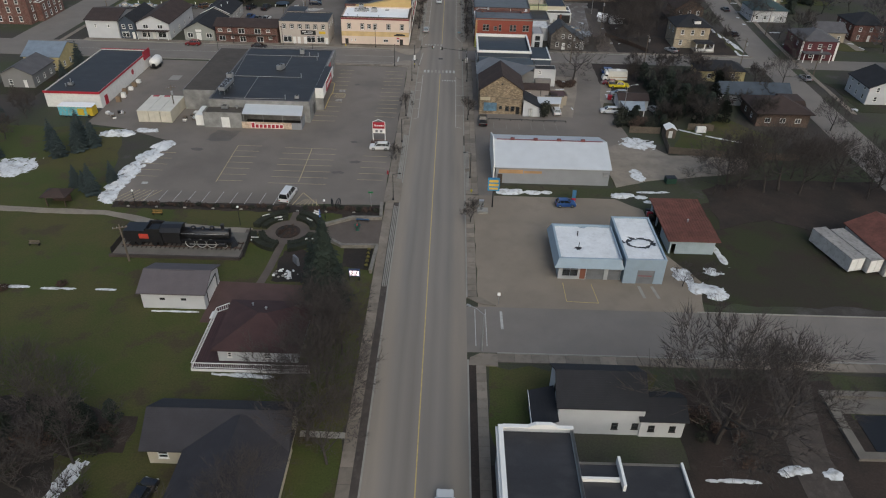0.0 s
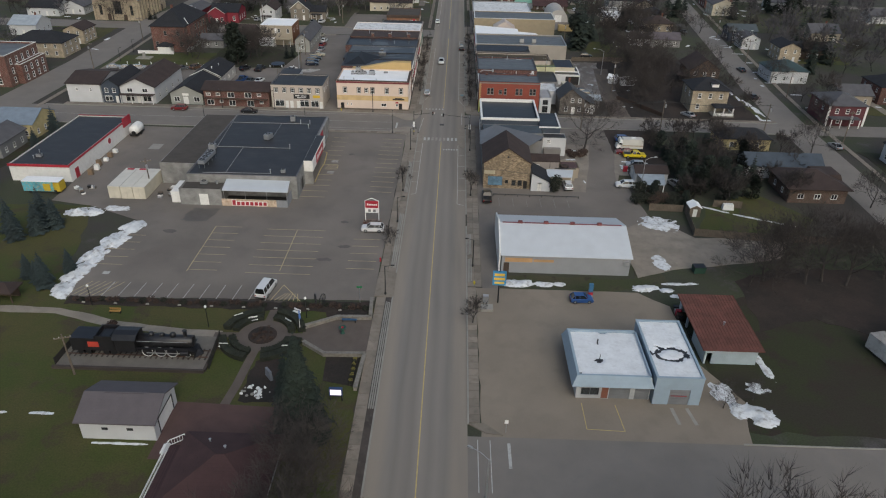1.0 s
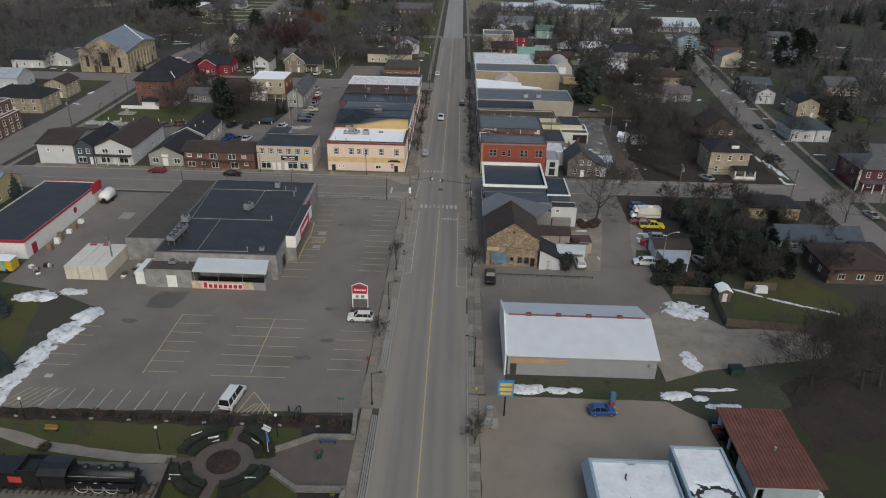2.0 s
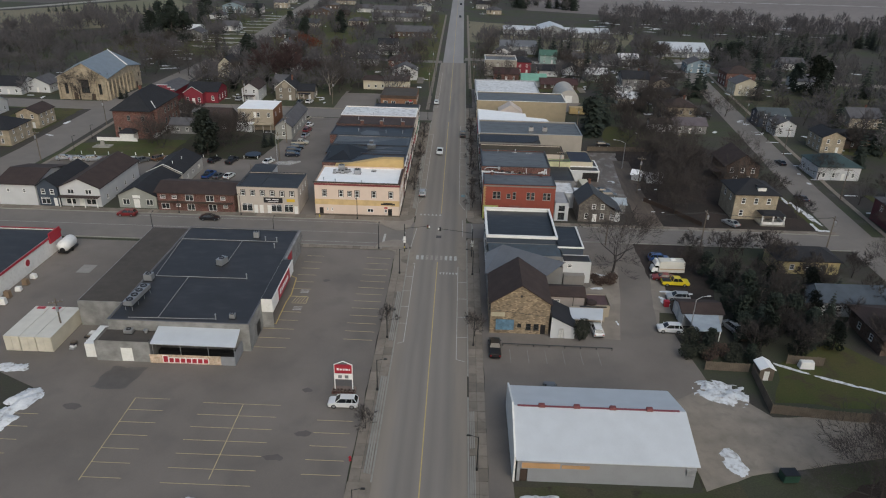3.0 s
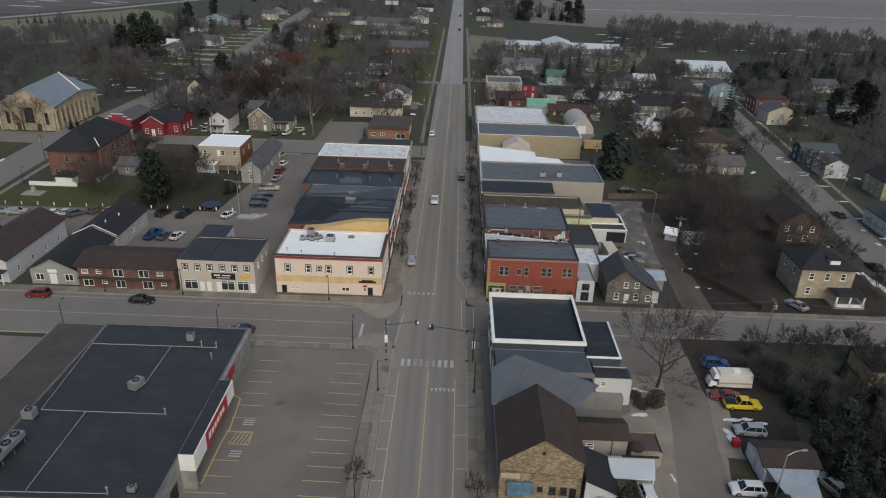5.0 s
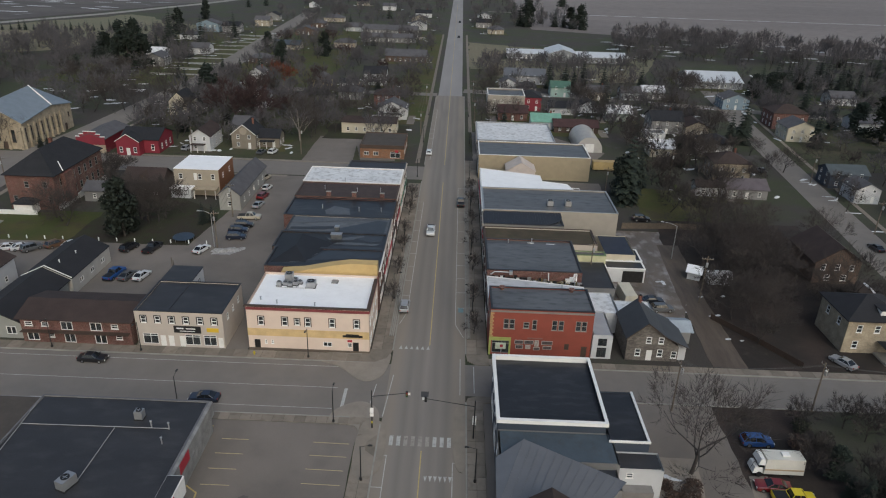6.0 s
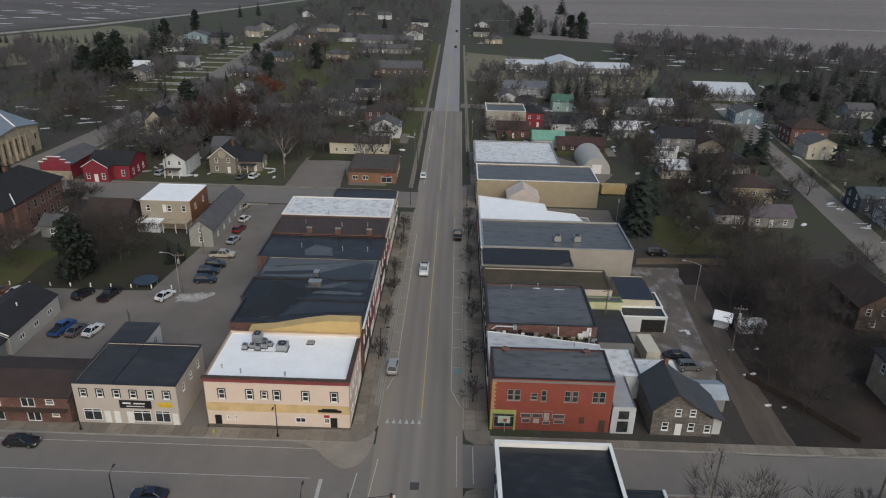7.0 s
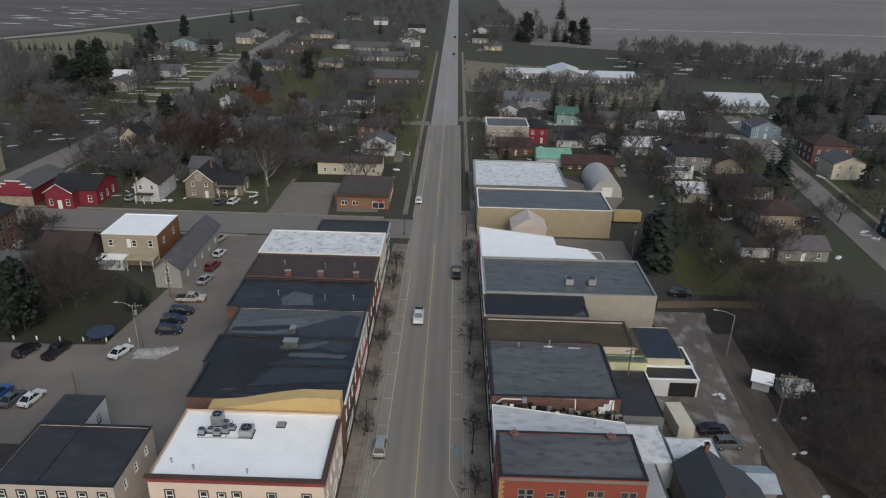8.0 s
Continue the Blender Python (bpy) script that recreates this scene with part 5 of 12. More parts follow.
# ---- street furniture ----
def lamp_post(x, y, heading, h=7.0, arm=1.6, label="dark street lamp on a slim pole"):
    top = thing("street_lamp", pose(x, y, 0.1, 0, 0, heading), label, "street lamp", "street lamps")
    part("pole", Mesh().tube((0, 0, 0), (0, 0, h), 0.09, 0.06, 8), BLACK, top)
    part("base", Mesh().lathe([(0.2, 0), (0.2, 0.3), (0.12, 0.5)], 8), BLACK, top)
    part("arm", Mesh().tube((0, 0, h - 0.1), (arm, 0, h + 0.25), 0.04, 0.03, 6), BLACK, top)
    part("lantern", Mesh().box(arm - 0.1, arm + 0.5, -0.13, 0.13, h + 0.18, h + 0.32, (0.1, 0.04)), BLACK, top)
    return top


def cobra_lamp(x, y, heading, h=8.0, arm=2.4):
    top = thing("street_lamp", pose(x, y, 0.1, 0, 0, heading), "tall galvanised street lamp with a curved arm", "street lamp", "street lamps")
    part("pole", Mesh().tube((0, 0, 0), (0, 0, h), 0.12, 0.07, 8), STEEL, top)
    part("arm", Mesh().tube((0, 0, h - 0.05), (arm * 0.5, 0, h + 0.5), 0.045, 0.04, 6).tube((arm * 0.5, 0, h + 0.5), (arm, 0, h + 0.6), 0.04, 0.035, 6), STEEL, top)
    part("lantern", Mesh().box(arm - 0.1, arm + 0.65, -0.15, 0.15, h + 0.52, h + 0.7, (0.12, 0.04)), STEEL, top)
    return top


WOODPOLE = mat("weathered_pole", (0.14, 0.115, 0.09), 0.95, 0.2)


def utility_pole(x, y, h=10.0, heading=0, transformer=False, lean=0.0):
    top = thing("utility_pole", pose(x, y, 0, lean, 0, heading), "weathered wooden utility pole with a crossarm", "utility pole", "utility poles")
    part("pole", Mesh().tube((0, 0, -0.2), (0, 0, h), 0.16, 0.1, 8), WOODPOLE, top)
    part("crossarm", Mesh().box(-1.1, 1.1, -0.06, 0.06, h - 0.75, h - 0.6), WOODPOLE, top)
    for k in (-1, -0.4, 0.4, 1) if y < 310 else ():
        part("insulator", Mesh().lathe([(0.05, 0), (0.07, 0.08), (0.03, 0.18)], 6, (k, 0, h - 0.6)), mat("ceramic", (0.3, 0.3, 0.3), 0.3), top)
    if transformer:
        part("transformer", Mesh().lathe([(0.2, 0), (0.24, 0.06), (0.24, 0.8), (0.16, 0.92)], 10, (0, -0.42, h - 2.2)), STEEL, top)
    return top


def cable(a, b, sag=0.8, r=0.018, label="thin black overhead cable between poles"):
    a, b = Vector(a), Vector(b)
    sh, pts = Mesh(), []
    for i in range(13):
        f = i / 12
        pts.append(a.lerp(b, f) - Vector((0, 0, 4 * sag * f * (1 - f))))
    sh.pipe(pts, r)
    return single("overhead_cable", sh, BLACK, label, "cable")


def traffic_signal(x, y, heading, arm=5.0):
    top = thing("traffic_signal", pose(x, y, 0.1, 0, 0, heading), "black traffic signal on a pole with a long arm", "traffic signal", "traffic signals")
    part("pole", Mesh().tube((0, 0, 0), (0, 0, 6.6), 0.11, 0.08, 8), BLACK, top)
    part("arm", Mesh().tube((0, 0, 5.6), (arm, 0, 6.1), 0.06, 0.045, 6), BLACK, top)
    head = part("signal_head", Mesh().box(arm - 0.17, arm + 0.17, -0.2, 0.1, 5.55, 6.4), BLACK, top)
    for k, c in enumerate(((0.02, 0.12, 0.05), (0.2, 0.12, 0.01), (0.22, 0.012, 0.01))):
        part("lens", Mesh().lathe([(0.1, -0.03), (0.09, 0.03)], 10, (arm, -0.22, 5.7 + 0.27 * k), "y"), mat(f"signal_lens_{k}", c, 0.3), head)
    part("backing_plate", Mesh().box(arm + 0.18, arm + 0.5, -0.1, -0.06, 5.8, 6.2), TRIM, head, "small white sign plate")
    for pz, h_ in ((2.3, 0.5), (2.95, 0.8)):
        part("pedestrian_sign", Mesh().box(-0.26, 0.26, -0.3, -0.16, pz, pz + h_), TRIM, top, "white pedestrian sign box")
    part("push_button", Mesh().box(-0.1, 0.1, -0.2, -0.1, 1.0, 1.35), mat("hydrant_yellow", (0.5, 0.4, 0.03), 0.6), top)
    return top


def sign_post(x, y, heading, col, w=0.6, h=0.75, z=2.0, label="small road sign on a steel post"):
    top = thing("road_sign", pose(x, y, 0.05, 0, 0, heading), label, "road sign")
    part("post", Mesh().tube((0, 0, 0), (0, 0, z + h), 0.035, 0.035, 6), STEEL, top)
    part("sign_panel", Mesh().box(-w / 2, w / 2, -0.055, -0.04, z, z + h), col, top)
    return top


def rooftop_unit(x, y, z, w=1.6, d=1.1, h=0.9, label="grey rooftop air-conditioning unit", fans=1, heading=0):
    top = thing("air_conditioner", pose(x, y, z, 0, 0, heading), label, "rooftop unit", "rooftop units")
    part("casing", Mesh().box(-w / 2, w / 2, -d / 2, d / 2, 0.12, h), STEEL, top)
    part("curb", Mesh().box(-w / 2 - 0.1, w / 2 + 0.1, -d / 2 - 0.1, d / 2 + 0.1, 0, 0.12), BLACK, top)
    for i in range(fans):
        px_ = -w / 2 + w * (i + 0.5) / fans
        r = min(w / fans, d) * 0.4
        fan = part("fan_cowl", Mesh().lathe([(r, h), (r, h + 0.12), (r * 0.8, h + 0.12), (r * 0.8, h + 0.02)], 14, (px_, 0, 0)), BLACK, top)
        bl = Mesh()
        for k in range(4):
            a = k * math.pi / 2
            bl.box(px_ + min(0, r * 0.7 * math.cos(a)) - 0.05, px_ + max(0, r * 0.7 * math.cos(a)) + 0.05, min(0, r * 0.7 * math.sin(a)) - 0.05, max(0, r * 0.7 * math.sin(a)) + 0.05, h + 0.04 + 0.002 * k, h + 0.06 + 0.002 * k)
        part("fan_blade", bl, STEEL, fan)
    return top


def roof_pipe(x, y, z, h=0.7, r=0.09, material=None, name="vent_pipe", label="small metal vent pipe on a roof"):
    top = thing(name, pose(x, y, z), label, "vent", "roof vents")
    part("flue", Mesh().tube((0, 0, 0), (0, 0, h), r, r, 8), material or STEEL, top)
    part("cap", Mesh().lathe([(r * 1.7, h), (r * 1.7, h + 0.06), (0.02, h + 0.16)], 8), material or STEEL, top)
    return top


def chimney(parent, x, y, z0, z1, s=0.6, material=None):
    c = part("chimney", Mesh().box(x - s / 2, x + s / 2, y - s / 2, y + s / 2, z0, z1).box(x - s / 2 - 0.06, x + s / 2 + 0.06, y - s / 2 - 0.06, y + s / 2 + 0.06, z1 - 0.18, z1), material or mat("chimney_brick", (0.16, 0.07, 0.05), 0.9, 0.2), parent)
    part("flue", Mesh().tube((x, y, z1), (x, y, z1 + 0.25), 0.12, 0.12, 8), BLACK, c)
    return c

# ---- building surfaces ----
def striped(name, col, pitch, axis, depth=0.3, rough=0.7, metal=0.0, var=0.12, dirt=0.0, dirt_col=(0.1, 0.09, 0.08)):
    """A base surface with fine parallel ridges (siding, shingle courses, ribbed sheet) as relief and faint shade lines."""
    if name in MATS:
        return MATS[name]
    m = mat(name, col, rough, var, 0.5, 8, bump=0, metal=metal, dirt=dirt, dirt_col=dirt_col)
    n, l = m.node_tree.nodes, m.node_tree.links
    b = n["Principled BSDF"]
    geo = [k for k in n if k.bl_idname == "ShaderNodeNewGeometry"][0]
    wave = n.new("ShaderNodeTexWave")
    wave.wave_type, wave.bands_direction, wave.wave_profile = "BANDS", axis, "SAW"
    wave.inputs["Scale"].default_value = 0.314 / pitch
    wave.inputs["Distortion"].default_value = 0.15
    l.new(geo.outputs["Position"], wave.inputs["Vector"])
    bp = n.new("ShaderNodeBump")
    bp.inputs["Strength"].default_value, bp.inputs["Distance"].default_value = depth, 0.04
    l.new(wave.outputs["Fac"], bp.inputs["Height"])
    l.new(bp.outputs[0], b.inputs["Normal"])
    return m


def bricky(name, col, mortar, w=0.22, h=0.075, var=0.35, gap=0.012):
    """Brickwork by the surface's own plane: courses by height, bricks by x plus y."""
    if name in MATS:
        return MATS[name]
    m = bpy.data.materials.new(name)
    m.use_nodes = True
    n, l = m.node_tree.nodes, m.node_tree.links
    b = n["Principled BSDF"]
    geo, sep, addn, com = n.new("ShaderNodeNewGeometry"), n.new("ShaderNodeSeparateXYZ"), n.new("ShaderNodeMath"), n.new("ShaderNodeCombineXYZ")
    l.new(geo.outputs["Position"], sep.inputs[0])
    l.new(sep.outputs["X"], addn.inputs[0])
    l.new(sep.outputs["Y"], addn.inputs[1])
    l.new(addn.outputs[0], com.inputs["X"])
    l.new(sep.outputs["Z"], com.inputs["Y"])
    br = n.new("ShaderNodeTexBrick")
    l.new(com.outputs[0], br.inputs["Vector"])
    br.inputs["Color1"].default_value = (*[c * (1 - var) for c in col], 1)
    br.inputs["Color2"].default_value = (*[c * (1 + var) for c in col], 1)
    br.inputs["Mortar"].default_value = (*mortar, 1)
    br.inputs["Scale"].default_value, br.inputs["Mortar Size"].default_value = 1.0, gap
    br.inputs["Brick Width"].default_value, br.inputs["Row Height"].default_value = w, h
    ns = n.new("ShaderNodeTexNoise")
    ns.inputs["Scale"].default_value, ns.inputs["Detail"].default_value = 0.7, 5
    l.new(geo.outputs["Position"], ns.inputs["Vector"])
    rng = n.new("ShaderNodeMapRange")
    rng.inputs["From Min"].default_value, rng.inputs["From Max"].default_value = 0.3, 0.7
    rng.inputs["To Min"].default_value, rng.inputs["To Max"].default_value = 0.75, 1.2
    l.new(ns.outputs["Fac"], rng.inputs["Value"])
    sc = n.new("ShaderNodeVectorMath")
    sc.operation = "SCALE"
    l.new(br.outputs["Color"], sc.inputs[0])
    l.new(rng.outputs[0], sc.inputs["Scale"])
    l.new(sc.outputs[0], b.inputs["Base Color"])
    b.inputs["Roughness"].default_value = 0.9
    bp = n.new("ShaderNodeBump")
    bp.inputs["Strength"].default_value, bp.inputs["Distance"].default_value, bp.invert = 0.5, 0.02, True
    l.new(br.outputs["Fac"], bp.inputs["Height"])
    l.new(bp.outputs[0], b.inputs["Normal"])
    MATS[name] = m
    return m


TAR = mat("tar_roof", (0.028, 0.028, 0.031), 0.55, 0.3, 0.18, 6, dirt=0.7, dirt_col=(0.05, 0.049, 0.051), stretch=(0.7, 1.3, 1))
# here the lighter dirt tone is no dirt: it paints streaks of wet sheen
TAR_B = mat("black_roof_membrane", (0.017, 0.017, 0.019), 0.42, 0.3, 0.2, 4, dirt=0.6, dirt_col=(0.056, 0.057, 0.06), stretch=(0.6, 1.6, 1))
TAR_G = mat("grey_roof_membrane", (0.1, 0.103, 0.106), 0.42, 0.3, 0.3, 5, dirt=0.8, dirt_col=(0.03, 0.031, 0.033), stretch=(0.5, 1.5, 1))
GRAVELROOF = mat("brown_gravel_roof", (0.062, 0.054, 0.047), 0.95, 0.2, 0.3, 9, dirt=0.5, dirt_col=(0.085, 0.075, 0.065))
WHITEROOF = mat("white_roof_membrane", (0.86, 0.87, 0.88), 0.55, 0.04, 0.4, 6, dirt=0.15, dirt_col=(0.6, 0.59, 0.57))
PATCHYROOF = mat("patchy_white_roof", (0.64, 0.65, 0.66), 0.6, 0.15, 0.35, 5, dirt=0.7, dirt_col=(0.26, 0.26, 0.26))
SHINGLE_K = striped("black_shingles", (0.015, 0.016, 0.02), 0.16, "Z", 0.5, 0.9, var=0.25)
SHINGLE_G = striped("grey_shingles", (0.085, 0.084, 0.092), 0.16, "Z", 0.5, 0.9, var=0.2)
SHINGLE_B = striped("brown_shingles", (0.04, 0.027, 0.024), 0.16, "Z", 0.5, 0.9, var=0.25)
SHINGLE_M = striped("maroon_shingles", (0.052, 0.026, 0.026), 0.16, "Z", 0.5, 0.9, var=0.25)
METAL_W = mat("white_sheet_roof", (0.53, 0.56, 0.59), 0.45, 0.06, 0.4, 6, metal=0.1)
METAL_G = mat("grey_sheet_roof", (0.15, 0.155, 0.165), 0.45, 0.12, 0.3, 6, metal=0.2)
METAL_R = mat("rusty_sheet_roof", (0.135, 0.052, 0.038), 0.75, 0.35, 0.5, 5, dirt=0.6, dirt_col=(0.085, 0.03, 0.02))
SIDING_W = striped("white_siding", (0.52, 0.535, 0.55), 0.2, "Z", 0.3, 0.6, var=0.06)
SIDING_G = striped("grey_siding", (0.2, 0.2, 0.2), 0.2, "Z", 0.3, 0.6, var=0.08)
SIDING_B = striped("slate_blue_siding", (0.045, 0.06, 0.085), 0.2, "Z", 0.3, 0.6, var=0.1)
SIDING_C = striped("cream_siding", (0.5, 0.46, 0.36), 0.2, "Z", 0.3, 0.6, var=0.08)
SIDING_T = striped("tan_siding", (0.33, 0.29, 0.23), 0.2, "Z", 0.3, 0.6, var=0.08)
SHEET_G = striped("grey_sheet_wall", (0.27, 0.28, 0.295), 0.3, "X", 0.6, 0.5, var=0.08)
BLOCK = bricky("grey_blockwork", (0.24, 0.24, 0.235), (0.18, 0.18, 0.175), 0.4, 0.2, 0.06)
BRICK = bricky("red_brick", (0.115, 0.038, 0.034), (0.2, 0.15, 0.12))
BRICK_P = mat("painted_red_brick", (0.25, 0.06, 0.04), 0.8, 0.14, 0.4, 9, dirt=0.35, dirt_col=(0.2, 0.06, 0.04))
BRICK_Y = bricky("buff_brick", (0.37, 0.31, 0.22), (0.33, 0.29, 0.23), 0.22, 0.075, 0.25)
BRICK_D = bricky("dark_brick", (0.1, 0.06, 0.045), (0.14, 0.12, 0.1))
STONE = bricky("rubble_stone", (0.26, 0.2, 0.13), (0.2, 0.17, 0.13), 0.42, 0.24, 0.4, 0.02)
STUCCO_C = mat("cream_stucco", (0.63, 0.52, 0.44), 0.85, 0.05, 0.6, 12, dirt=0.15, dirt_col=(0.55, 0.45, 0.37))
STUCCO_T = mat("tan_stucco", (0.46, 0.41, 0.36), 0.85, 0.06, 0.6, 12)
RED = mat("red_panel", (0.34, 0.02, 0.035), 0.5, 0.06)
DKBROWN = mat("dark_brown_paint", (0.06, 0.04, 0.03), 0.7)


def local_box(name, parent, material, x0, x1, y0, y1, z0, z1, label="", top=(0, 0)):
    return part(name, Mesh().box(x0, x1, y0, y1, z0, z1, top), material, parent, label)


def bars(parent, side_m, rows, material, z=0.02):
    """Unreadable lettering as plain bars on a panel: (u, v, width, height)."""
    sh = Mesh()
    for u, v, w, h in rows:
        sh.box(u - w / 2, u + w / 2, -z - 0.02, -z, v, v + h)
    part("lettering", sh, material, parent, at=side_m)


# ================= west side =================
# grocery store with a wide dark roof
PIPE = mat("pale_gas_pipe", (0.3, 0.3, 0.3), 0.6, 0.1)
store = thing("grocery_store", pose(-41.6, 175.2, 0), "large grey grocery store with a dark flat roof", "store")
sw = Mesh()
wall_ring(sw, 23.4, 38.6, 0, 5.3, {"E": [(-14, 0.2, 2.4, 2.6)]})
part("wall", sw, BLOCK, store)
local_box("roof", store, TAR, -11.44, 11.44, -19.04, 19.04, 5.0, 5.2)
cp = Mesh()
for a, b, c, d in ((-11.75, 11.75, -19.35, -19.1), (-11.75, 11.75, 19.1, 19.35), (-11.75, -11.5, -19.1, 19.1), (11.5, 11.75, -19.1, 19.1)):
    cp.box(a, b, c, d, 5.3, 5.35)
part("coping", cp, mat("dull_coping", (0.13, 0.13, 0.14), 0.7), store)
openings(store, 23.4, 38.6, 0, {"E": [("d", -14, 0.2, 2.4, 2.6)]}, BLACK, BLACK)
local_box("wing_wall", store, BLOCK, -20, -11.71, -13, 19.3, 0, 4.9)
local_box("wing_roof", store, GRAVELROOF, -19.8, -11.76, -12.8, 19.1, 4.9, 4.96)
# low east front with a recessed shopfront and red signs
part("front", Mesh().box(11.71, 13.7, -11.6, 4.3, 3.2, 5.7), WHITE, store, "white front with a red sign panel")
part("front_return", Mesh().box(11.71, 13.6, -11.5, -11.2, 0.05, 3.2), BLOCK, store)
local_box("front_roof", store, TAR, 11.75, 13.55, -11.45, 4.2, 5.7, 5.74)
local_box("front_band", store, BLOCK, 11.71, 12.2, 4.4, 19.2, 3.2, 5.3)
part("sign", Mesh().box(13.7, 13.78, -7.4, 1.0, 3.3, 5.6), RED, store, "red sign with white lettering bars")
bars(store, pose(13.78, -3.2, 3.3, 0, 0, 90), [(-3.0, 0.7, 0.8, 1.0), (-1.9, 0.7, 0.8, 0.8), (-0.8, 0.7, 0.8, 0.8), (0.3, 0.7, 0.8, 0.8), (1.4, 0.7, 0.8, 0.8), (2.5, 0.7, 0.8, 0.8)], TRIM, 0.0)
part("sign", Mesh().box(12.2, 12.28, 6.6, 9.6, 3.6, 5.1), RED, store)
for yy in (-7.6, -4.6, -1.6, 1.2):
    fr, pn = window_meshes(2.6, 2.3, "shop", STEEL)
    wdw = part("window", fr, None, store, at=pose(11.99, yy, 0.3, 0, 0, 90))
    part("pane", pn, None, wdw)
# front annex: grey block, white canopy and a painted board
ax = Mesh()
wall_ring(ax, 8.9, 4.2, 0, 3.7, {"S": [(0.6, 0, 1.9, 2.6)]})
annex = part("annex_wall", ax, BLOCK, store, at=pose(-7.8, -21.3, 0))
part("annex_roof", Mesh().box(-4.2, 4.2, -1.85, 2.0, 3.3, 3.45), GRAVELROOF, annex)
part("door", door_meshes(1.9, 2.6, "roll", WHITE), None, store, "white roller door", at=pose(-7.2, -23.4, 0))
local_box("side_box", store, WHITE, -14.4, -12.3, -22.6, -17.0, 0, 2.6, "white lean-to box")
can = Mesh()
can.add([(-3.3, -18.9, 4.45), (10.2, -18.9, 4.35), (10.6, -23.5, 3.55), (-3.2, -23.4, 3.6), (-3.3, -18.9, 4.33), (10.2, -18.9, 4.23), (10.6, -23.5, 3.43), (-3.2, -23.4, 3.48)],
        ((0, 3, 2, 1), (4, 5, 6, 7), (0, 1, 5, 4), (1, 2, 6, 5), (2, 3, 7, 6), (3, 0, 4, 7)))
part("canopy", can, METAL_W, store, "white sheet metal canopy")
for px_ in (-3.0, 1.5, 6, 10.2):
    part("post", Mesh().tube((px_, -23.1, 0), (px_, -23.1, 3.5), 0.07, 0.07, 6), STEEL, store)
board = part("painted_board", Mesh().box(-3.4, 8.1, -23.75, -23.6, 0.15, 1.75), mat("mural_board", (0.5, 0.4, 0.3), 0.7, 0.4, 1.1, 5, dirt=0.7, dirt_col=(0.3, 0.12, 0.06)), store, "board painted with fruit and red lettering bars")
for i, h_ in enumerate((1.15, 0.8, 0.8, 0.8, 0.8, 0.8, 0.8, 0.8)):
    x = -1.2 + i * 0.93
    part("white_shape", Mesh().side([(x - 0.1, 0.32), (x + 0.85, 0.32), (x + 0.85, 0.55 + h_), (x - 0.1, 0.55 + h_)], -23.775, -23.752), TRIM, board)
    part("red_shape", Mesh().side([(x, 0.42), (x + 0.7, 0.42), (x + 0.76, 0.42 + h_), (x + 0.06, 0.42 + h_)], -23.80, -23.776), RED, board)
local_box("side_panel", store, mat("grey_panel", (0.22, 0.23, 0.25), 0.6), 8.1, 10.4, -23.7, -23.55, 0.1, 1.7)
local_box("end_panel", store, mat("grey_panel", (0.22, 0.23, 0.25), 0.6), 10.25, 10.4, -23.5, -19.4, 0.1, 2.2)
local_box("canopy_counter", store, BLACK, -2.9, 9.8, -21.5, -20.5, 0.05, 1.0)
for a, b in (((-11.7, 18.8), (-11.2, 13.0)), ((-11.2, 13.0), (8.4, 13.2)), ((-11.2, 13.0), (-10.0, -3.5)), ((-10.0, -3.5), (6.9, -3.4)), ((1.3, 12.9), (1.3, 3.3)), ((-3.9, -3.4), (-3.7, -18.0)), ((-8.6, -18.4), (5.9, -18.0))):
    part("roof_pipe", Mesh().tube((*a, 5.3), (*b, 5.3), 0.055, 0.055, 5), PIPE, store, "pale gas pipe lying on the roof")
rooftop_unit(-41.1, 177.6, 5.2, 2.0, 1.3, 1.3, heading=70)
rooftop_unit(-52.2, 170.2, 5.2, 1.5, 1.3, 1.3)
rooftop_unit(-37.9, 190.4, 5.2, 1.1, 1.0, 1.3)
chill = rooftop_unit(-50.8, 162.2, 6.1, 6.6, 1.5, 0.9, "long grey rooftop chiller on legs with a row of fans", 4, 86)
for px_ in (-3.1, -1.05, 1.05, 3.1):
    for s in (-0.6, 0.6):
        part("leg", Mesh().tube((px_, s, -0.9), (px_, s, 0.02), 0.05, 0.05, 5), STEEL, chill)
rooftop_unit(-33.1, 157.9, 5.2, 0.9, 0.8, 0.8)
rooftop_unit(-49.5, 155.0, 3.45, 1.4, 1.0, 0.7)
roof_pipe(-46.8, 155.2, 3.45, 0.5, 0.25)
for x, y in ((-35.6, 188.6), (-33.2, 188.4), (-34.7, 171.8), (-35.7, 157.2), (-33.0, 185.5)):
    roof_pipe(x, y, 5.2, 1.0, 0.1)

# discount shop with a red band
disc = thing("discount_store", pose(-88.3, 177.5, 0), "long white shop with a red fascia and dark flat roof", "store")
dw = Mesh()
wall_ring(dw, 13.4, 32.5, 0, 4.0, {})
part("wall", dw, WHITE, disc)
local_box("roof", disc, TAR, -6.45, 6.45, -16, 16, 3.6, 3.8)
fb = Mesh().box(-6.85, 6.85, -16.45, -16.25, 3.55, 4.1).box(6.7, 6.9, -16.25, 16.4, 3.7, 4.1).box(-6.85, 6.85, 16.25, 16.45, 3.7, 4.1)
part("fascia", fb, RED, disc, "red metal fascia")
part("corner_sign", Mesh().box(6.7, 7.0, 11.6, 15.8, 2.6, 4.9), RED, disc, "red corner sign")
part("logo", Mesh().lathe([(0.9, -0.03), (0.9, 0.03)], 20, (6.78, 3.2, 2.3), "x"), TRIM, disc)
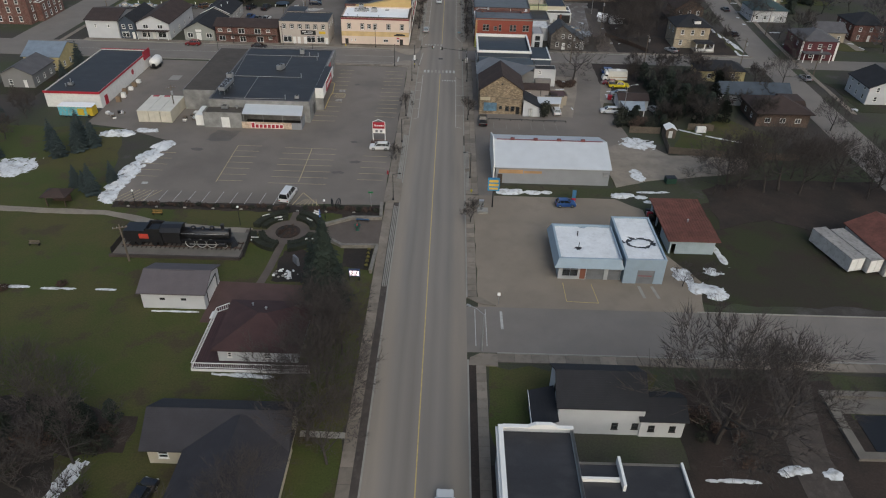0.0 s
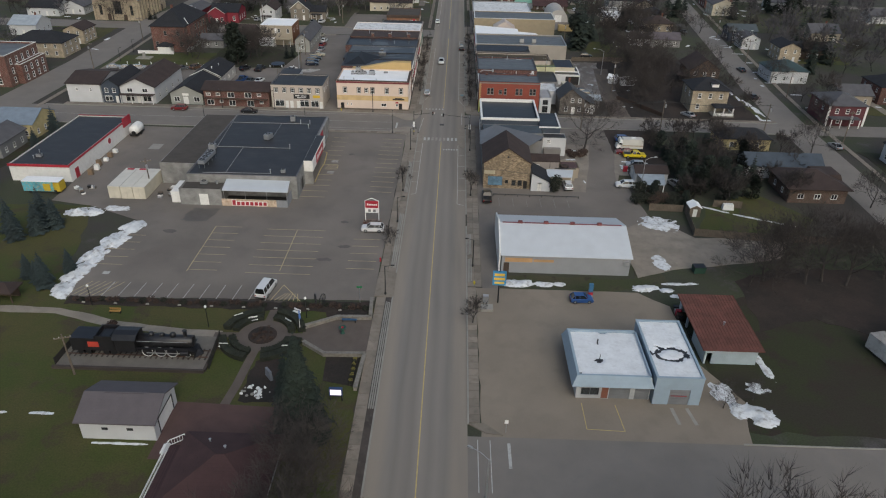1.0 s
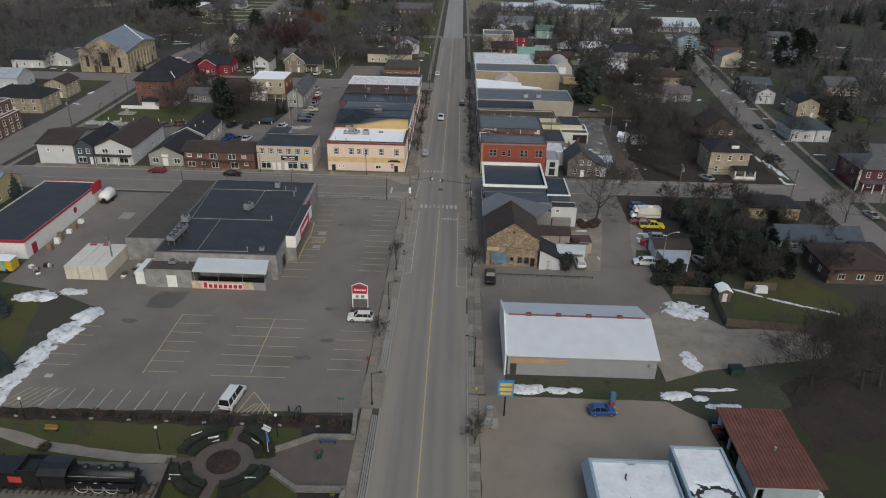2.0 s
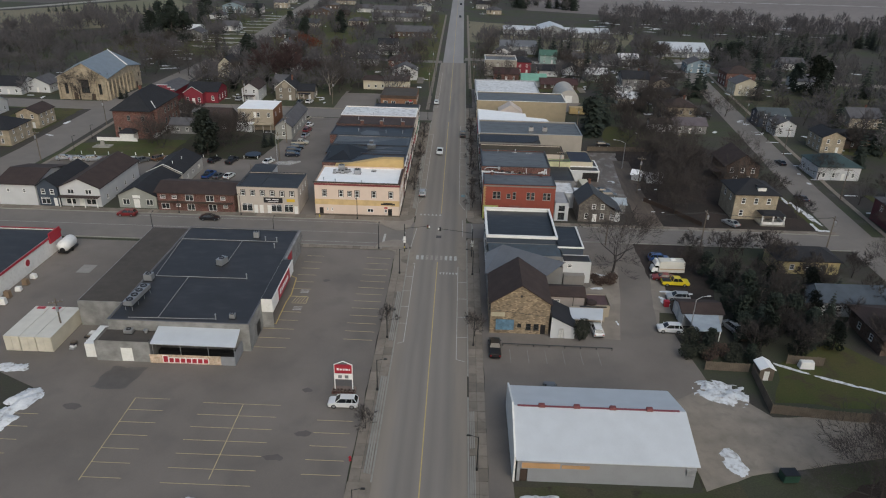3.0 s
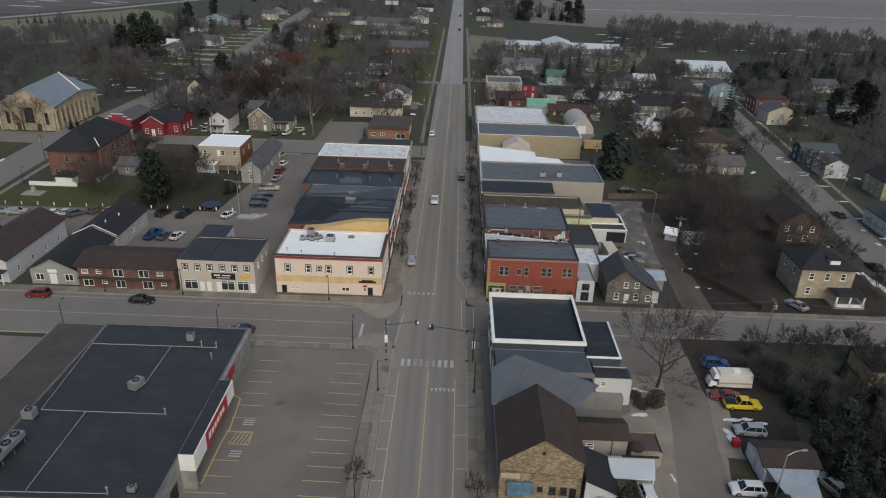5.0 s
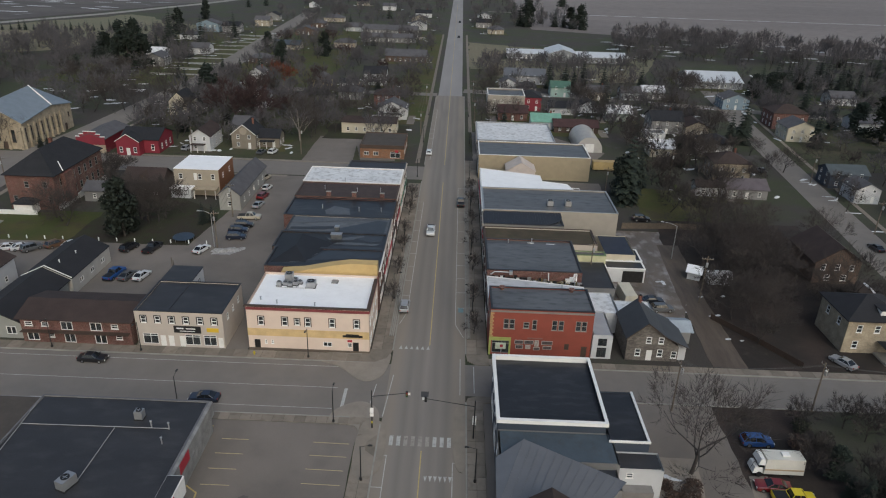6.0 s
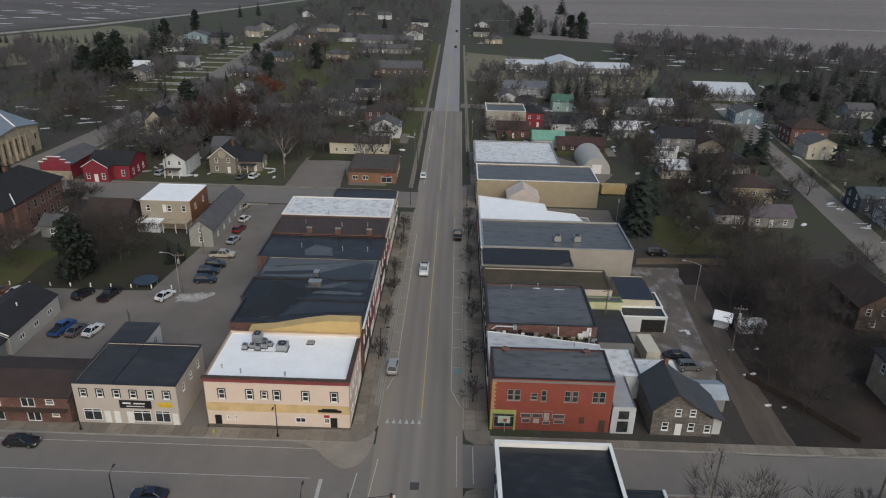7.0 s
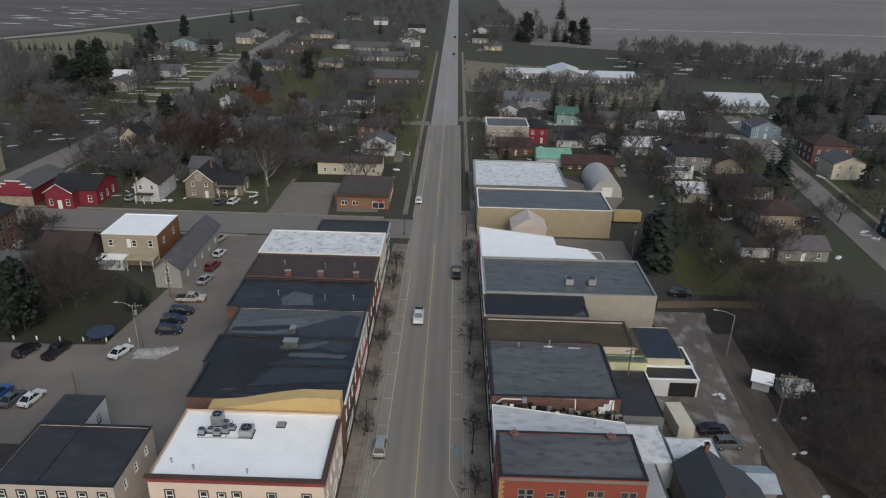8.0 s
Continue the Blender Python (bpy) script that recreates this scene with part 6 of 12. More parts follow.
part("logo_ring", Mesh().lathe([(0.7, -0.01), (0.7, 0.02), (0.45, 0.03)], 20, (6.83, 3.2, 2.3), "x"), RED, disc)
part("door", Mesh().box(6.7, 6.78, -14.2, -12.6, 0, 2.3), RED, disc, "red steel door")
for px_, py in ((-3.5, -9), (-3, -12.5)):
    roof_pipe(-88.3 + px_, 177.5 + py, 3.8, 0.7, 0.12)
rooftop_unit(-90.5, 166, 3.8, 1.1, 1.0, 0.8)
# painted food trailer and trailers with snow-white roofs
tr = thing("food_trailer", pose(-85, 156.3, 0), "brightly painted food trailer with a white roof", "trailer")
local_box("body", tr, mat("turquoise_mural", (0.1, 0.35, 0.42), 0.6, 0.4, 0.9, dirt=0.8, dirt_col=(0.5, 0.25, 0.04)), -4, 2.6, -1.25, 1.25, 0.5, 2.7)
local_box("panel", tr, mat("yellow_panel", (0.5, 0.36, 0.03), 0.6), 0.5, 2.0, -1.3, -1.25, 0.7, 2.3)
local_box("cab", tr, mat("yellow_panel", (0.5, 0.36, 0.03), 0.6), 2.6, 4.0, -1.15, 1.15, 0.5, 2.4)
local_box("roof", tr, WHITEROOF, -4.05, 4.02, -1.3, 1.3, 2.7, 2.85)
for px_ in (-2.6, -1.6, 2.8):
    for s in (-1.1, 1.1):
        part("wheel", Mesh().lathe([(0.2, -0.12), (0.42, -0.12), (0.42, 0.12), (0.2, 0.12)], 12, (px_, s, 0.45), "y"), TYRE, tr)
for i in range(3):
    c = thing("shipping_container", pose(-68.5 + i * 2.66, 158.4, 0), "cream steel storage container", "container", "storage containers")
    local_box("body", c, striped("cream_container", (0.5, 0.47, 0.38), 0.28, "Y", 0.5, 0.6), -1.27, 1.27, -4.9, 4.9, 0.12, 2.85)
    local_box("roof", c, mat("container_roof", (0.58, 0.56, 0.5), 0.6, 0.08), -1.29, 1.29, -4.92, 4.92, 2.85, 2.9)
    for s in (-1, 1):
        local_box("door", c, mat("container_door", (0.53, 0.5, 0.42), 0.6), s * 0.63 - 0.6, s * 0.63 + 0.6, -4.96, -4.9, 0.2, 2.75)
        local_box("runner", c, BLACK, s * 1.0 - 0.15, s * 1.0 + 0.15, -4.8, 4.8, 0, 0.12)
    if i < 2:
        local_box("tarp", c, RED, -0.7, 0.7, 4.0, 4.7, 2.9, 2.98, "red folded cover on the roof")
tank = thing("white_trailer", pose(-79.4, 191.6, 0), "rounded white trailer beside the shop", "trailer")
part("shell", Mesh().lathe([(0.2, -2.4), (1.1, -2.1), (1.3, -1.2), (1.3, 1.6), (1.0, 2.2), (0.2, 2.4)], 14, (0, 0, 1.75), "y"), WHITE, tank, smooth=True)
part("chassis", Mesh().box(-1, 1, -2.2, 2.4, 0.35, 0.6), BLACK, tank)
for s in (-1, 1):
    part("wheel", Mesh().lathe([(0.2, -0.12), (0.4, -0.12), (0.4, 0.12), (0.2, 0.12)], 12, (s, 0, 0.42), "x"), TYRE, tank)
part("fan", Mesh().lathe([(0.55, -0.1), (0.55, 0.1)], 14, (0.2, -2.5, 1.2), "y"), BLACK, tank)
# covered pallets along the shop's side
rnd = random.Random(5)
for k in range(6):
    x, y = -79.6 + rnd.uniform(-0.3, 0.5), 165.5 + 2.6 * k
    p = thing("pallet_stack", pose(x, y, 0, 0, 0, rnd.uniform(-8, 8)), "stack of goods under pale wrapping on a pallet", "pallet")
    local_box("pallet", p, WOODPOLE, -0.6, 0.6, -0.5, 0.5, 0.04, 0.18)
    local_box("load", p, WHITE if k % 2 else mat("brown_cartons", (0.2, 0.14, 0.09), 0.8), -0.55, 0.55, -0.46, 0.46, 0.18, 0.9 + rnd.uniform(0, 0.6), top=(0.08, 0.08))
for k, (x, y) in enumerate(((-58.6, 158.5), (-57.6, 156), (-59.5, 155), (-76.5, 155.5), (-77.8, 157), (-75.5, 158.2))):
    p = thing("scrap_pile", pose(x, y, 0, 0, 0, 40 * k), "small heap of crates and scrap boards", "scrap")
    for j in range(4):
        local_box("crate", p, (BLACK, WOODPOLE, STEEL, WHITE)[(j + k) % 4], -0.6 + 0.3 * j, 0.1 + 0.3 * j, -0.5 + 0.1 * j, 0.3 + 0.1 * j, 0.02 + 0.12 * j, 0.3 + 0.22 * j)

# pylon sign of the store
py_ = thing("pylon_sign", pose(-12.75, 145.9, 0.04), "tall sign with a red panel over a white panel", "sign")
for s in (-1, 1):
    part("post", Mesh().tube((s * 1.35, 0, 0), (s * 1.35, 0, 5.0), 0.09, 0.09, 8), TRIM, py_)
part("frame_top", Mesh().tube((-1.35, 0, 5.0), (0, 0, 5.6), 0.07, 0.07, 6).tube((1.35, 0, 5.0), (0, 0, 5.6), 0.07, 0.07, 6), TRIM, py_)
rp = local_box("red_panel", py_, RED, -1.3, 1.3, -0.14, 0.14, 3.5, 4.95)
bars(rp, pose(0, -0.14, 3.5), [(-0.8, 0.55, 0.3, 0.4), (-0.35, 0.55, 0.35, 0.3), (0.1, 0.55, 0.3, 0.3), (0.55, 0.55, 0.4, 0.3), (0.95, 0.55, 0.2, 0.3)], TRIM, 0.0)
wp = local_box("white_panel", py_, TRIM, -1.3, 1.3, -0.12, 0.12, 2.4, 3.4)
bars(wp, pose(0, -0.12, 2.4), [(-0.5, 0.2, 0.55, 0.55), (0.5, 0.2, 0.55, 0.55)], mat("grey_letter", (0.2, 0.2, 0.2), 0.6), 0.0)
local_box("planter", py_, BRICK, -1.8, 1.8, -0.7, 0.7, 0, 0.55)
for k in range(6):
    bush(-14.2 + 0.58 * k, 145.4, 0.35, 1.0, BROWNBUSH, "low reddish shrub in a planter", n=60, seed=k)

car("suv", "white", -12.3, 142.6, 180, "white small estate car parked beside the sign")
car("van", "white", -27.9, 119.8, 82, "white passenger van parked by the hedge")

# row of buildings along the cross street
W1 = lambda n, L, v=4.9, a=0.85, b=1.4, off=0.0: spread(n, L, v, a, b, "w", off)
cream = shell("corner_building", "cream stuccoed two-storey corner building with a white roof", "building", -30.8, -10.2, 216.1, 229, 8.5, STUCCO_C, "flat", WHITEROOF,
              {"S": [("w", -7.9, 5.0, 0.9, 1.6), ("w", -3.9, 5.0, 0.9, 1.6), ("w", -1.8, 5.2, 0.8, 1.2), ("w", 0.0, 5.0, 0.9, 1.6), ("w", 4.1, 5.0, 0.9, 1.6), ("w", 8.2, 5.0, 0.9, 1.6), ("d", -8.8, 0, 1.0, 2.1), ("w", -7.3, 1.4, 0.4, 0.7), ("w", -6.2, 1.4, 0.4, 0.7), ("l", 3.2, 1.2, 1.5, 0.9), ("l", 7.0, 1.2, 0.7, 0.9), ("d", 8.0, 0, 1.0, 2.2)],
               "E": W1(5, 12, 4.9) + spread(3, 12, 0.7, 2.2, 2.0, "s")}, parapet=0.35, cap=None, frame_mat=TRIM, door_mat=BLACK, base=mat("brown_plinth", (0.12, 0.095, 0.075), 0.8))
surrounds(cream, 20.6, 12.9, [("w", u, 5.0, 0.9, 1.6) for u in (-7.9, -3.9, 0.0, 4.1, 8.2)] + [("w", -1.8, 5.2, 0.8, 1.2)], DKBROWN)
fc = Mesh().box(-10.35, 10.4, -6.6, -6.45, 7.9, 8.35).box(10.3, 10.45, -6.45, 6.4, 7.9, 8.35)
part("cornice", fc, mat("maroon_cornice", (0.2, 0.045, 0.05), 0.7), cream, "maroon painted cornice")
cc = Mesh().box(-10.6, 10.5, -6.65, -6.1, 8.5, 8.7).box(9.9, 10.5, -6.1, 5.0, 8.5, 8.7)
part("coping", cc, DKBROWN, cream, "dark brown metal coping")
part("stripe", Mesh().box(-10.33, 10.33, -6.5, -6.452, 2.9, 4.3), mat("mustard_stucco", (0.55, 0.4, 0.2), 0.85), cream, "mustard painted band")
part("sign_lettering", Mesh().box(5.8, 9.2, -6.56, -6.46, 3.2, 3.6).box(6.4, 8.6, -6.57, -6.56, 3.65, 3.85), BLACK, cream, "dark sign lettering shape")
part("red_sign", Mesh().box(6.6, 7.4, -6.52, -6.46, 2.25, 2.65), RED, cream)
rooftop_unit(-25.8, 226.6, 8.15, 1.4, 1.4, 1.5)
rooftop_unit(-21.5, 224.6, 8.15, 1.6, 1.6, 1.1)
for x, y in ((-27.2, 224.5), (-26.2, 224.9), (-25.2, 224.4), (-24.3, 224.9), (-24.6, 226.2), (-23.7, 225.6)):
    rooftop_unit(x, y, 8.15, 0.8, 0.7, 0.5 + 0.1 * (x % 3), "small grey rooftop condenser beside others")
rooftop_unit(-17.6, 226.6, 8.15, 1.0, 0.9, 0.3, "low grey hatch on the roof", 0)
for x, y in ((-29, 219), (-26, 218), (-19.5, 217.6)):
    roof_pipe(x, y, 8.15, 0.6, 0.1)
conduit = Mesh()
for a, b in (((-27.5, 223.6), (-21, 223.6)), ((-24, 223.6), (-24, 227)), ((-21, 223.6), (-21, 224))):
    conduit.tube((*a, 8.28), (*b, 8.28), 0.06, 0.06, 5)
single("roof_conduit", conduit, STEEL, "thin pipes between rooftop condensers", "pipe")

tan = shell("tan_shop", "tan stuccoed two-storey shop with a dark flat roof", "building", -49.8, -34.9, 216.0, 227.2, 6.8, STUCCO_T, "flat", TAR,
            {"S": W1(6, 14.4, 4.6, 0.9, 1.3) + [("s", -5.2, 0.5, 2.6, 2.0), ("d", -3.1, 0, 0.95, 2.2), ("d", -1.7, 0, 0.95, 2.2), ("d", 0.2, 0, 0.95, 2.2), ("s", 2.0, 0.5, 2.6, 2.0), ("s", 5.0, 0.5, 2.2, 2.0), ("d", 6.8, 0, 0.9, 2.1)],
             "E": W1(3, 9, 4.4, 0.8, 1.2)}, parapet=0.15, cap=TAR_B, frame_mat=TRIM, door_mat=WHITE)
surrounds(tan, 14.9, 11.2, W1(6, 14.4, 4.6, 0.9, 1.3), BLACK)
part("roof_seam", Mesh().tube((-1.9, -5.5, 6.68), (-1.7, 5.5, 6.68), 0.07, 0.07, 4), TAR_B, tan)
part("sign", Mesh().box(-1.0, 3.6, -5.75, -5.6, 2.9, 4.2), BLACK, tan, "black shop sign")
bars(tan, pose(1.3, -5.75, 2.9), [(-1.2, 0.75, 1.2, 0.25), (0.6, 0.75, 1.6, 0.2), (0, 0.3, 2.6, 0.12)], TRIM, 0.0)
part("sign", Mesh().box(4.6, 6.6, -5.7, -5.6, 3.2, 3.95), mat("yellow_sign", (0.6, 0.4, 0.03), 0.6), tan, "yellow shop sign")
part("rear_wing", Mesh().box(-7.4, -1.8, 5.6, 12, 0, 6.6), SIDING_W, tan)
part("rear_wing_roof", Mesh().box(-7.5, -1.7, 5.55, 12.1, 6.6, 6.75), TAR, tan)
fr, pn = window_meshes(0.9, 1.2, "sash", BLACK)
wdw = part("window", fr, None, tan, at=pose(-1.8, 9.5, 4.2, 0, 0, 90))
part("pane", pn, None, wdw)
motel = shell("brick_row", "long two-storey brick row with a dark brown roof", "building", -69.4, -50.6, 215.6, 224.6, 4.9, BRICK, "gable", SHINGLE_B,
              {"S": [("w", -8.0, 3.3, 1.3, 0.85), ("w", -5.2, 3.3, 1.2, 0.85), ("l", -1.5, 2.75, 2.0, 1.6), ("l", 3.5, 2.75, 2.0, 1.6), ("w", 6.7, 3.3, 1.2, 0.85), ("l", -7.6, 0.5, 2.0, 1.5), ("w", -4.4, 1.2, 1.0, 0.8), ("l", -1.3, 0.3, 1.9, 1.7), ("l", 4.0, 0.3, 2.0, 1.7), ("w", 7.2, 1.2, 1.1, 0.8)]}, 1.2, over=0.6)
part("balcony", Mesh().box(-9.2, 9.2, -5.5, -4.5, 2.5, 2.62), DKBROWN, motel, "dark wooden balcony")
PALEGREY = striped("grey_green_siding", (0.27, 0.28, 0.26), 0.2, "Z", 0.3, 0.6, var=0.08)
hall = shell("grey_hall", "pale grey gabled hall with a dark roof", "building", -79.6, -70.2, 216.7, 232.3, 3.3, PALEGREY, "gable", SHINGLE_K, {"S": [("l", -2.9, 0.8, 1.7, 1.5), ("l", 2.9, 0.8, 1.7, 1.5), ("d", -0.3, 0, 1.5, 2.3)]}, 2.3, "y", frame_mat=TRIM)
part("sign", Mesh().box(-1.1, 0.7, -7.97, -7.87, 2.6, 3.3), TRIM, hall, "white sign over the door")
rear = shell("rear_hall", "dark-roofed rear hall with a pale side wall", "building", -79.2, -69.6, 232.75, 248, 3.5, striped("dull_white_siding", (0.4, 0.39, 0.36), 0.2, "Z", 0.3, 0.6, var=0.1), "gable", SHINGLE_K, {"E": spread(3, 13, 1.3, 1.4, 1.0, "l")}, 2.3, "y", over=0.15)
part("gable_coping", Mesh().tube((-4.9, -7.7, 3.75), (0, -7.7, 6.1), 0.1, 0.1, 4).tube((0, -7.7, 6.1), (4.9, -7.7, 3.75), 0.1, 0.1, 4), TRIM, rear, "white coping along the gable")
for x, y, z in ((-72.4, 240.5, 5.2), (-73.0, 235.5, 5.5)):
    roof_pipe(x, y, z, 0.5, 0.1, TRIM)
gab = shell("white_gabled_house", "white two-storey gabled house with a brown roof", "house", -94.0, -84.0, 216.6, 238.5, 4.9, SIDING_W, "gable", SHINGLE_B, {"S": [("l", -2.2, 3.2, 1.6, 1.2), ("l", 2.2, 3.2, 1.6, 1.2), ("s", -2.5, 0.5, 2.4, 1.8), ("s", 2.5, 0.5, 2.4, 1.8), ("d", 0, 0, 1, 2.1)], "E": spread(4, 20, 1.0, 0.9, 1.2)}, 2.3, "y")
part("porch_roof", Mesh().box(-5, 5, -12.6, -10.9, 2.7, 2.85), SHINGLE_B, gab)
for s in (-4.6, -1.5, 1.5, 4.6):
    part("post", Mesh().box(s - 0.08, s + 0.08, -12.4, -12.24, 0, 2.7), TRIM, gab)
shell("blue_house", "narrow slate-blue gabled house", "house", -99.2, -94.3, 216.2, 232, 5.2, SIDING_B, "gable", SHINGLE_K, {"S": spread(2, 4.4, 3.1, 1.0, 1.3) + [("s", -0.8, 0.5, 2.2, 1.7), ("d", 1.6, 0, 0.9, 2.1)]}, 1.8, "y", over=0.3)
shell("white_house", "plain white two-storey house with a dark roof", "house", -109.2, -99.5, 216.0, 231, 5.5, SIDING_W, "gable", SHINGLE_B, {"S": spread(2, 8, 3.4, 0.7, 0.9), "E": []}, 1.6, "x")

# row of shops along the main street, west side
def shop_row(items, east):
    for (lab, y0, y1, depth, h, wall, roof_m, cap, n) in items:
        xa, xb = (10.2, 10.2 + depth) if east else (-10.2 - depth, -10.2)
        side = "W" if east else "E"
        it = {side: spread(n, y1 - y0, h * 0.55, 0.9, 1.5) + [("s", 0, 0.5, (y1 - y0) * 0.62, 2.1), ("d", (y1 - y0) * 0.4, 0, 0.95, 2.2)]}
        b = shell("shop", lab, "shop", xa, xb, y0, y1, h, wall, "flat", roof_m, it, parapet=0.25 if east else 0.1, cap=cap, group="shops along the main street")
        s = -1 if east else 1
        part("sign", Mesh().box(*sorted((s * (depth / 2), s * (depth / 2 + 0.15))), -(y1 - y0) * 0.42, (y1 - y0) * 0.42, 3.0, 3.7), (RED, BLACK, mat("green_fascia", (0.05, 0.16, 0.1), 0.6), DKBROWN)[int(y0) % 4], b)
        part("cornice", Mesh().box(*sorted((s * (depth / 2), s * (depth / 2 + 0.28))), -(y1 - y0) / 2 + 0.05, (y1 - y0) / 2 - 0.05, h - 0.5, h - 0.12), (TRIM, DKBROWN, STUCCO_T)[int(y1) % 3], b)


shop_row([("brick shop with a black membrane roof", 231.4, 240, 21.5, 8.6, BRICK, TAR_B, TAR_B, 3),
          ("brick shop with patched black roof", 240.1, 248, 22.2, 8.6, BRICK_D, TAR_B, TAR_B, 2),
          ("brick shop with a wide grey-black roof", 248.1, 257.1, 21.6, 8.6, STUCCO_T, TAR_G, TAR_B, 3),
          ("tall brick shop with a low black roof", 257.2, 268.4, 24.0, 8.6, BRICK, TAR_B, TAR_B, 3),
          ("brick shop with a brown roof and chimneys", 268.5, 278.6, 24, 8.9, BRICK, mat("brown_roof", (0.05, 0.036, 0.034), 0.9, 0.2, dirt=0.4, dirt_col=(0.03, 0.024, 0.026)), DKBROWN, 3),
          ("shop with a pale patchy roof", 278.7, 290.6, 24.2, 9.1, STUCCO_C, PATCHYROOF, TRIM, 4),
          ("end shop with a dark navy roof", 290.7, 299.8, 15.4, 8.2, BRICK_D, TAR, TAR_B, 3)], False)
# mustard gable wall that stands above the white roof
gw = Mesh()
gw.side([(-28, 8.0), (-10.3, 8.0), (-10.3, 10.6), (-15.5, 10.6), (-19, 10.0), (-24, 8.9), (-28, 8.5)], 229.3, 231.3)
single("party_wall", gw, mat("mustard_wall", (0.5, 0.36, 0.16), 0.85, 0.08), "mustard stuccoed wall rising above the white roof", "wall", "structure")
# raised black roof with hips behind, and the worn membranes and painted sheen streaks round it
hp = Mesh()
hp.add([(-31.2, 232.9, 8.45), (-24.3, 233.6, 8.45), (-20.4, 242.9, 8.45), (-23.6, 247.6, 8.45), (-32.2, 247.2, 8.45), (-27.2, 238.5, 9.9), (-27.0, 244.0, 9.9)], ((0, 1, 5), (1, 2, 6, 5), (2, 3, 6), (3, 4, 6), (4, 0, 5, 6)))
single("roof_hip", hp, mat("hip_membrane", (0.013, 0.014, 0.017), 0.6, 0.25, 0.4, 5), "black membrane hip over an older roof", "roof", "structure")
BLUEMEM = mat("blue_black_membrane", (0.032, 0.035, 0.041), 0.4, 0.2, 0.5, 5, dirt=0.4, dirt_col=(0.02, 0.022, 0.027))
# pale grey that paints the roof's glossy streaks as colour
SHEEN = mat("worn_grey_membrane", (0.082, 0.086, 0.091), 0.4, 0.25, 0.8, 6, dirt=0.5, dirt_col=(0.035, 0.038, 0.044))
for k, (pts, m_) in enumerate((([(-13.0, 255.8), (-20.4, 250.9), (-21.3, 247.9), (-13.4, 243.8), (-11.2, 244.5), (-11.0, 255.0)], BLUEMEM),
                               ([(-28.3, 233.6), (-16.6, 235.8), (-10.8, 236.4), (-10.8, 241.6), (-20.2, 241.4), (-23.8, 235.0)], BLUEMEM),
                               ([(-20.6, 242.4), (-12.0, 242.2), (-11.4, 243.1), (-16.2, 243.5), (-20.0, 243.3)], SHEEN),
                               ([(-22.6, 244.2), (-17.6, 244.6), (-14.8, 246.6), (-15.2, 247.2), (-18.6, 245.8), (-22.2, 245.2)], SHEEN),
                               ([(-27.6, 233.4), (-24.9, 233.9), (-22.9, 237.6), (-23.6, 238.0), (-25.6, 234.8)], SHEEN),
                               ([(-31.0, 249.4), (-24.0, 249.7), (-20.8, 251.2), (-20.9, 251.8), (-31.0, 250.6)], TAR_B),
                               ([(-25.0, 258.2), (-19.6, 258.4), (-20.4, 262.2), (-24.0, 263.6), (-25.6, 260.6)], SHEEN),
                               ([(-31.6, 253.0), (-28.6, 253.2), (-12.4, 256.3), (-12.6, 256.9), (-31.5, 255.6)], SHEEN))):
    sheet("roof_patch", ragged(pts, 0.8, 0.1, k), 8.53 + 0.006 * k, m_, "patch of worn membrane, some with sheen painted in grey, on a black roof", "roof", 0.02)
for x, y, w_ in ((-21, 249.5, 0.9), (-20.5, 245.6, 2.2)):
    b = thing("roof_housing", pose(x, y, 8.5), "small boxed housing on a black roof", "roof housing")
    local_box("casing", b, TAR_G, -w_ / 2, w_ / 2, -0.6, 0.6, 0, 0.9)
    local_box("lid", b, STEEL, -w_ / 2 - 0.05, w_ / 2 + 0.05, -0.65, 0.65, 0.9, 1.0)
for x, y in ((-26.2, 268.9), (-20.2, 268.9), (-13.6, 268.9)):
    c = thing("chimney_stack", pose(x, y, 8.75), "short brick chimney on a shop roof", "chimney")
    local_box("shaft", c, BRICK, -0.5, 0.5, -0.3, 0.3, 0, 1.3)
    local_box("crown", c, CONC, -0.58, 0.58, -0.38, 0.38, 1.3, 1.42)
for x, y in ((-26.4, 262), (-18, 261), (-28, 274), (-20, 273), (-24, 279.6), (-14.5, 273.5), (-13, 261)):
    roof_pipe(x, y, 8.5 if y < 268 else 8.8 if y < 278 else 9.0, 0.9, 0.09)

# school: brick with a black hip roof
sch = shell("school", "two-storey red brick school with a black hipped roof", "school", -107.4, -95.4, 275.4, 299.6, 8.9, BRICK, "hip", SHINGLE_K,
            {"S": [("w", -1.0, 5.8, 1.1, 1.6), ("w", 3.6, 5.8, 1.1, 1.6), ("w", -4.4, 2.2, 1.1, 1.4), ("w", 4.4, 2.0, 1.1, 1.6)], "E": spread(7, 21, 5.6, 1.2, 2.0) + spread(7, 21, 2.0, 1.2, 2.0)}, 4.9, over=0.6, frame_mat=mat("dull_frame", (0.2, 0.19, 0.18), 0.6))
part("plinth_band", Mesh().box(6.02, 6.5, -12.0, 12.0, 0, 1.3), mat("white_plinth", (0.5, 0.5, 0.48), 0.7), sch, "whitewashed basement band")
part("projection", Mesh().box(6.02, 7.1, -9.0, -4.6, 1.31, 8.6), BRICK, sch)
part("porch", Mesh().box(-3.4, 1.2, -15.2, -12.15, 0, 2.4), WHITE, sch)
pvr0 = Mesh()
hip_roof(pvr0, 5.0, 3.6, 2.6, 1.2, 0.3)
part("porch_roof", pvr0, SHINGLE_K, sch, at=pose(-1.1, -13.4, 0))
part("low_wall", Mesh().box(-10.6, 2.4, -15.75, -15.45, 0, 1.1), WHITE, sch, "low white wall before the porch")
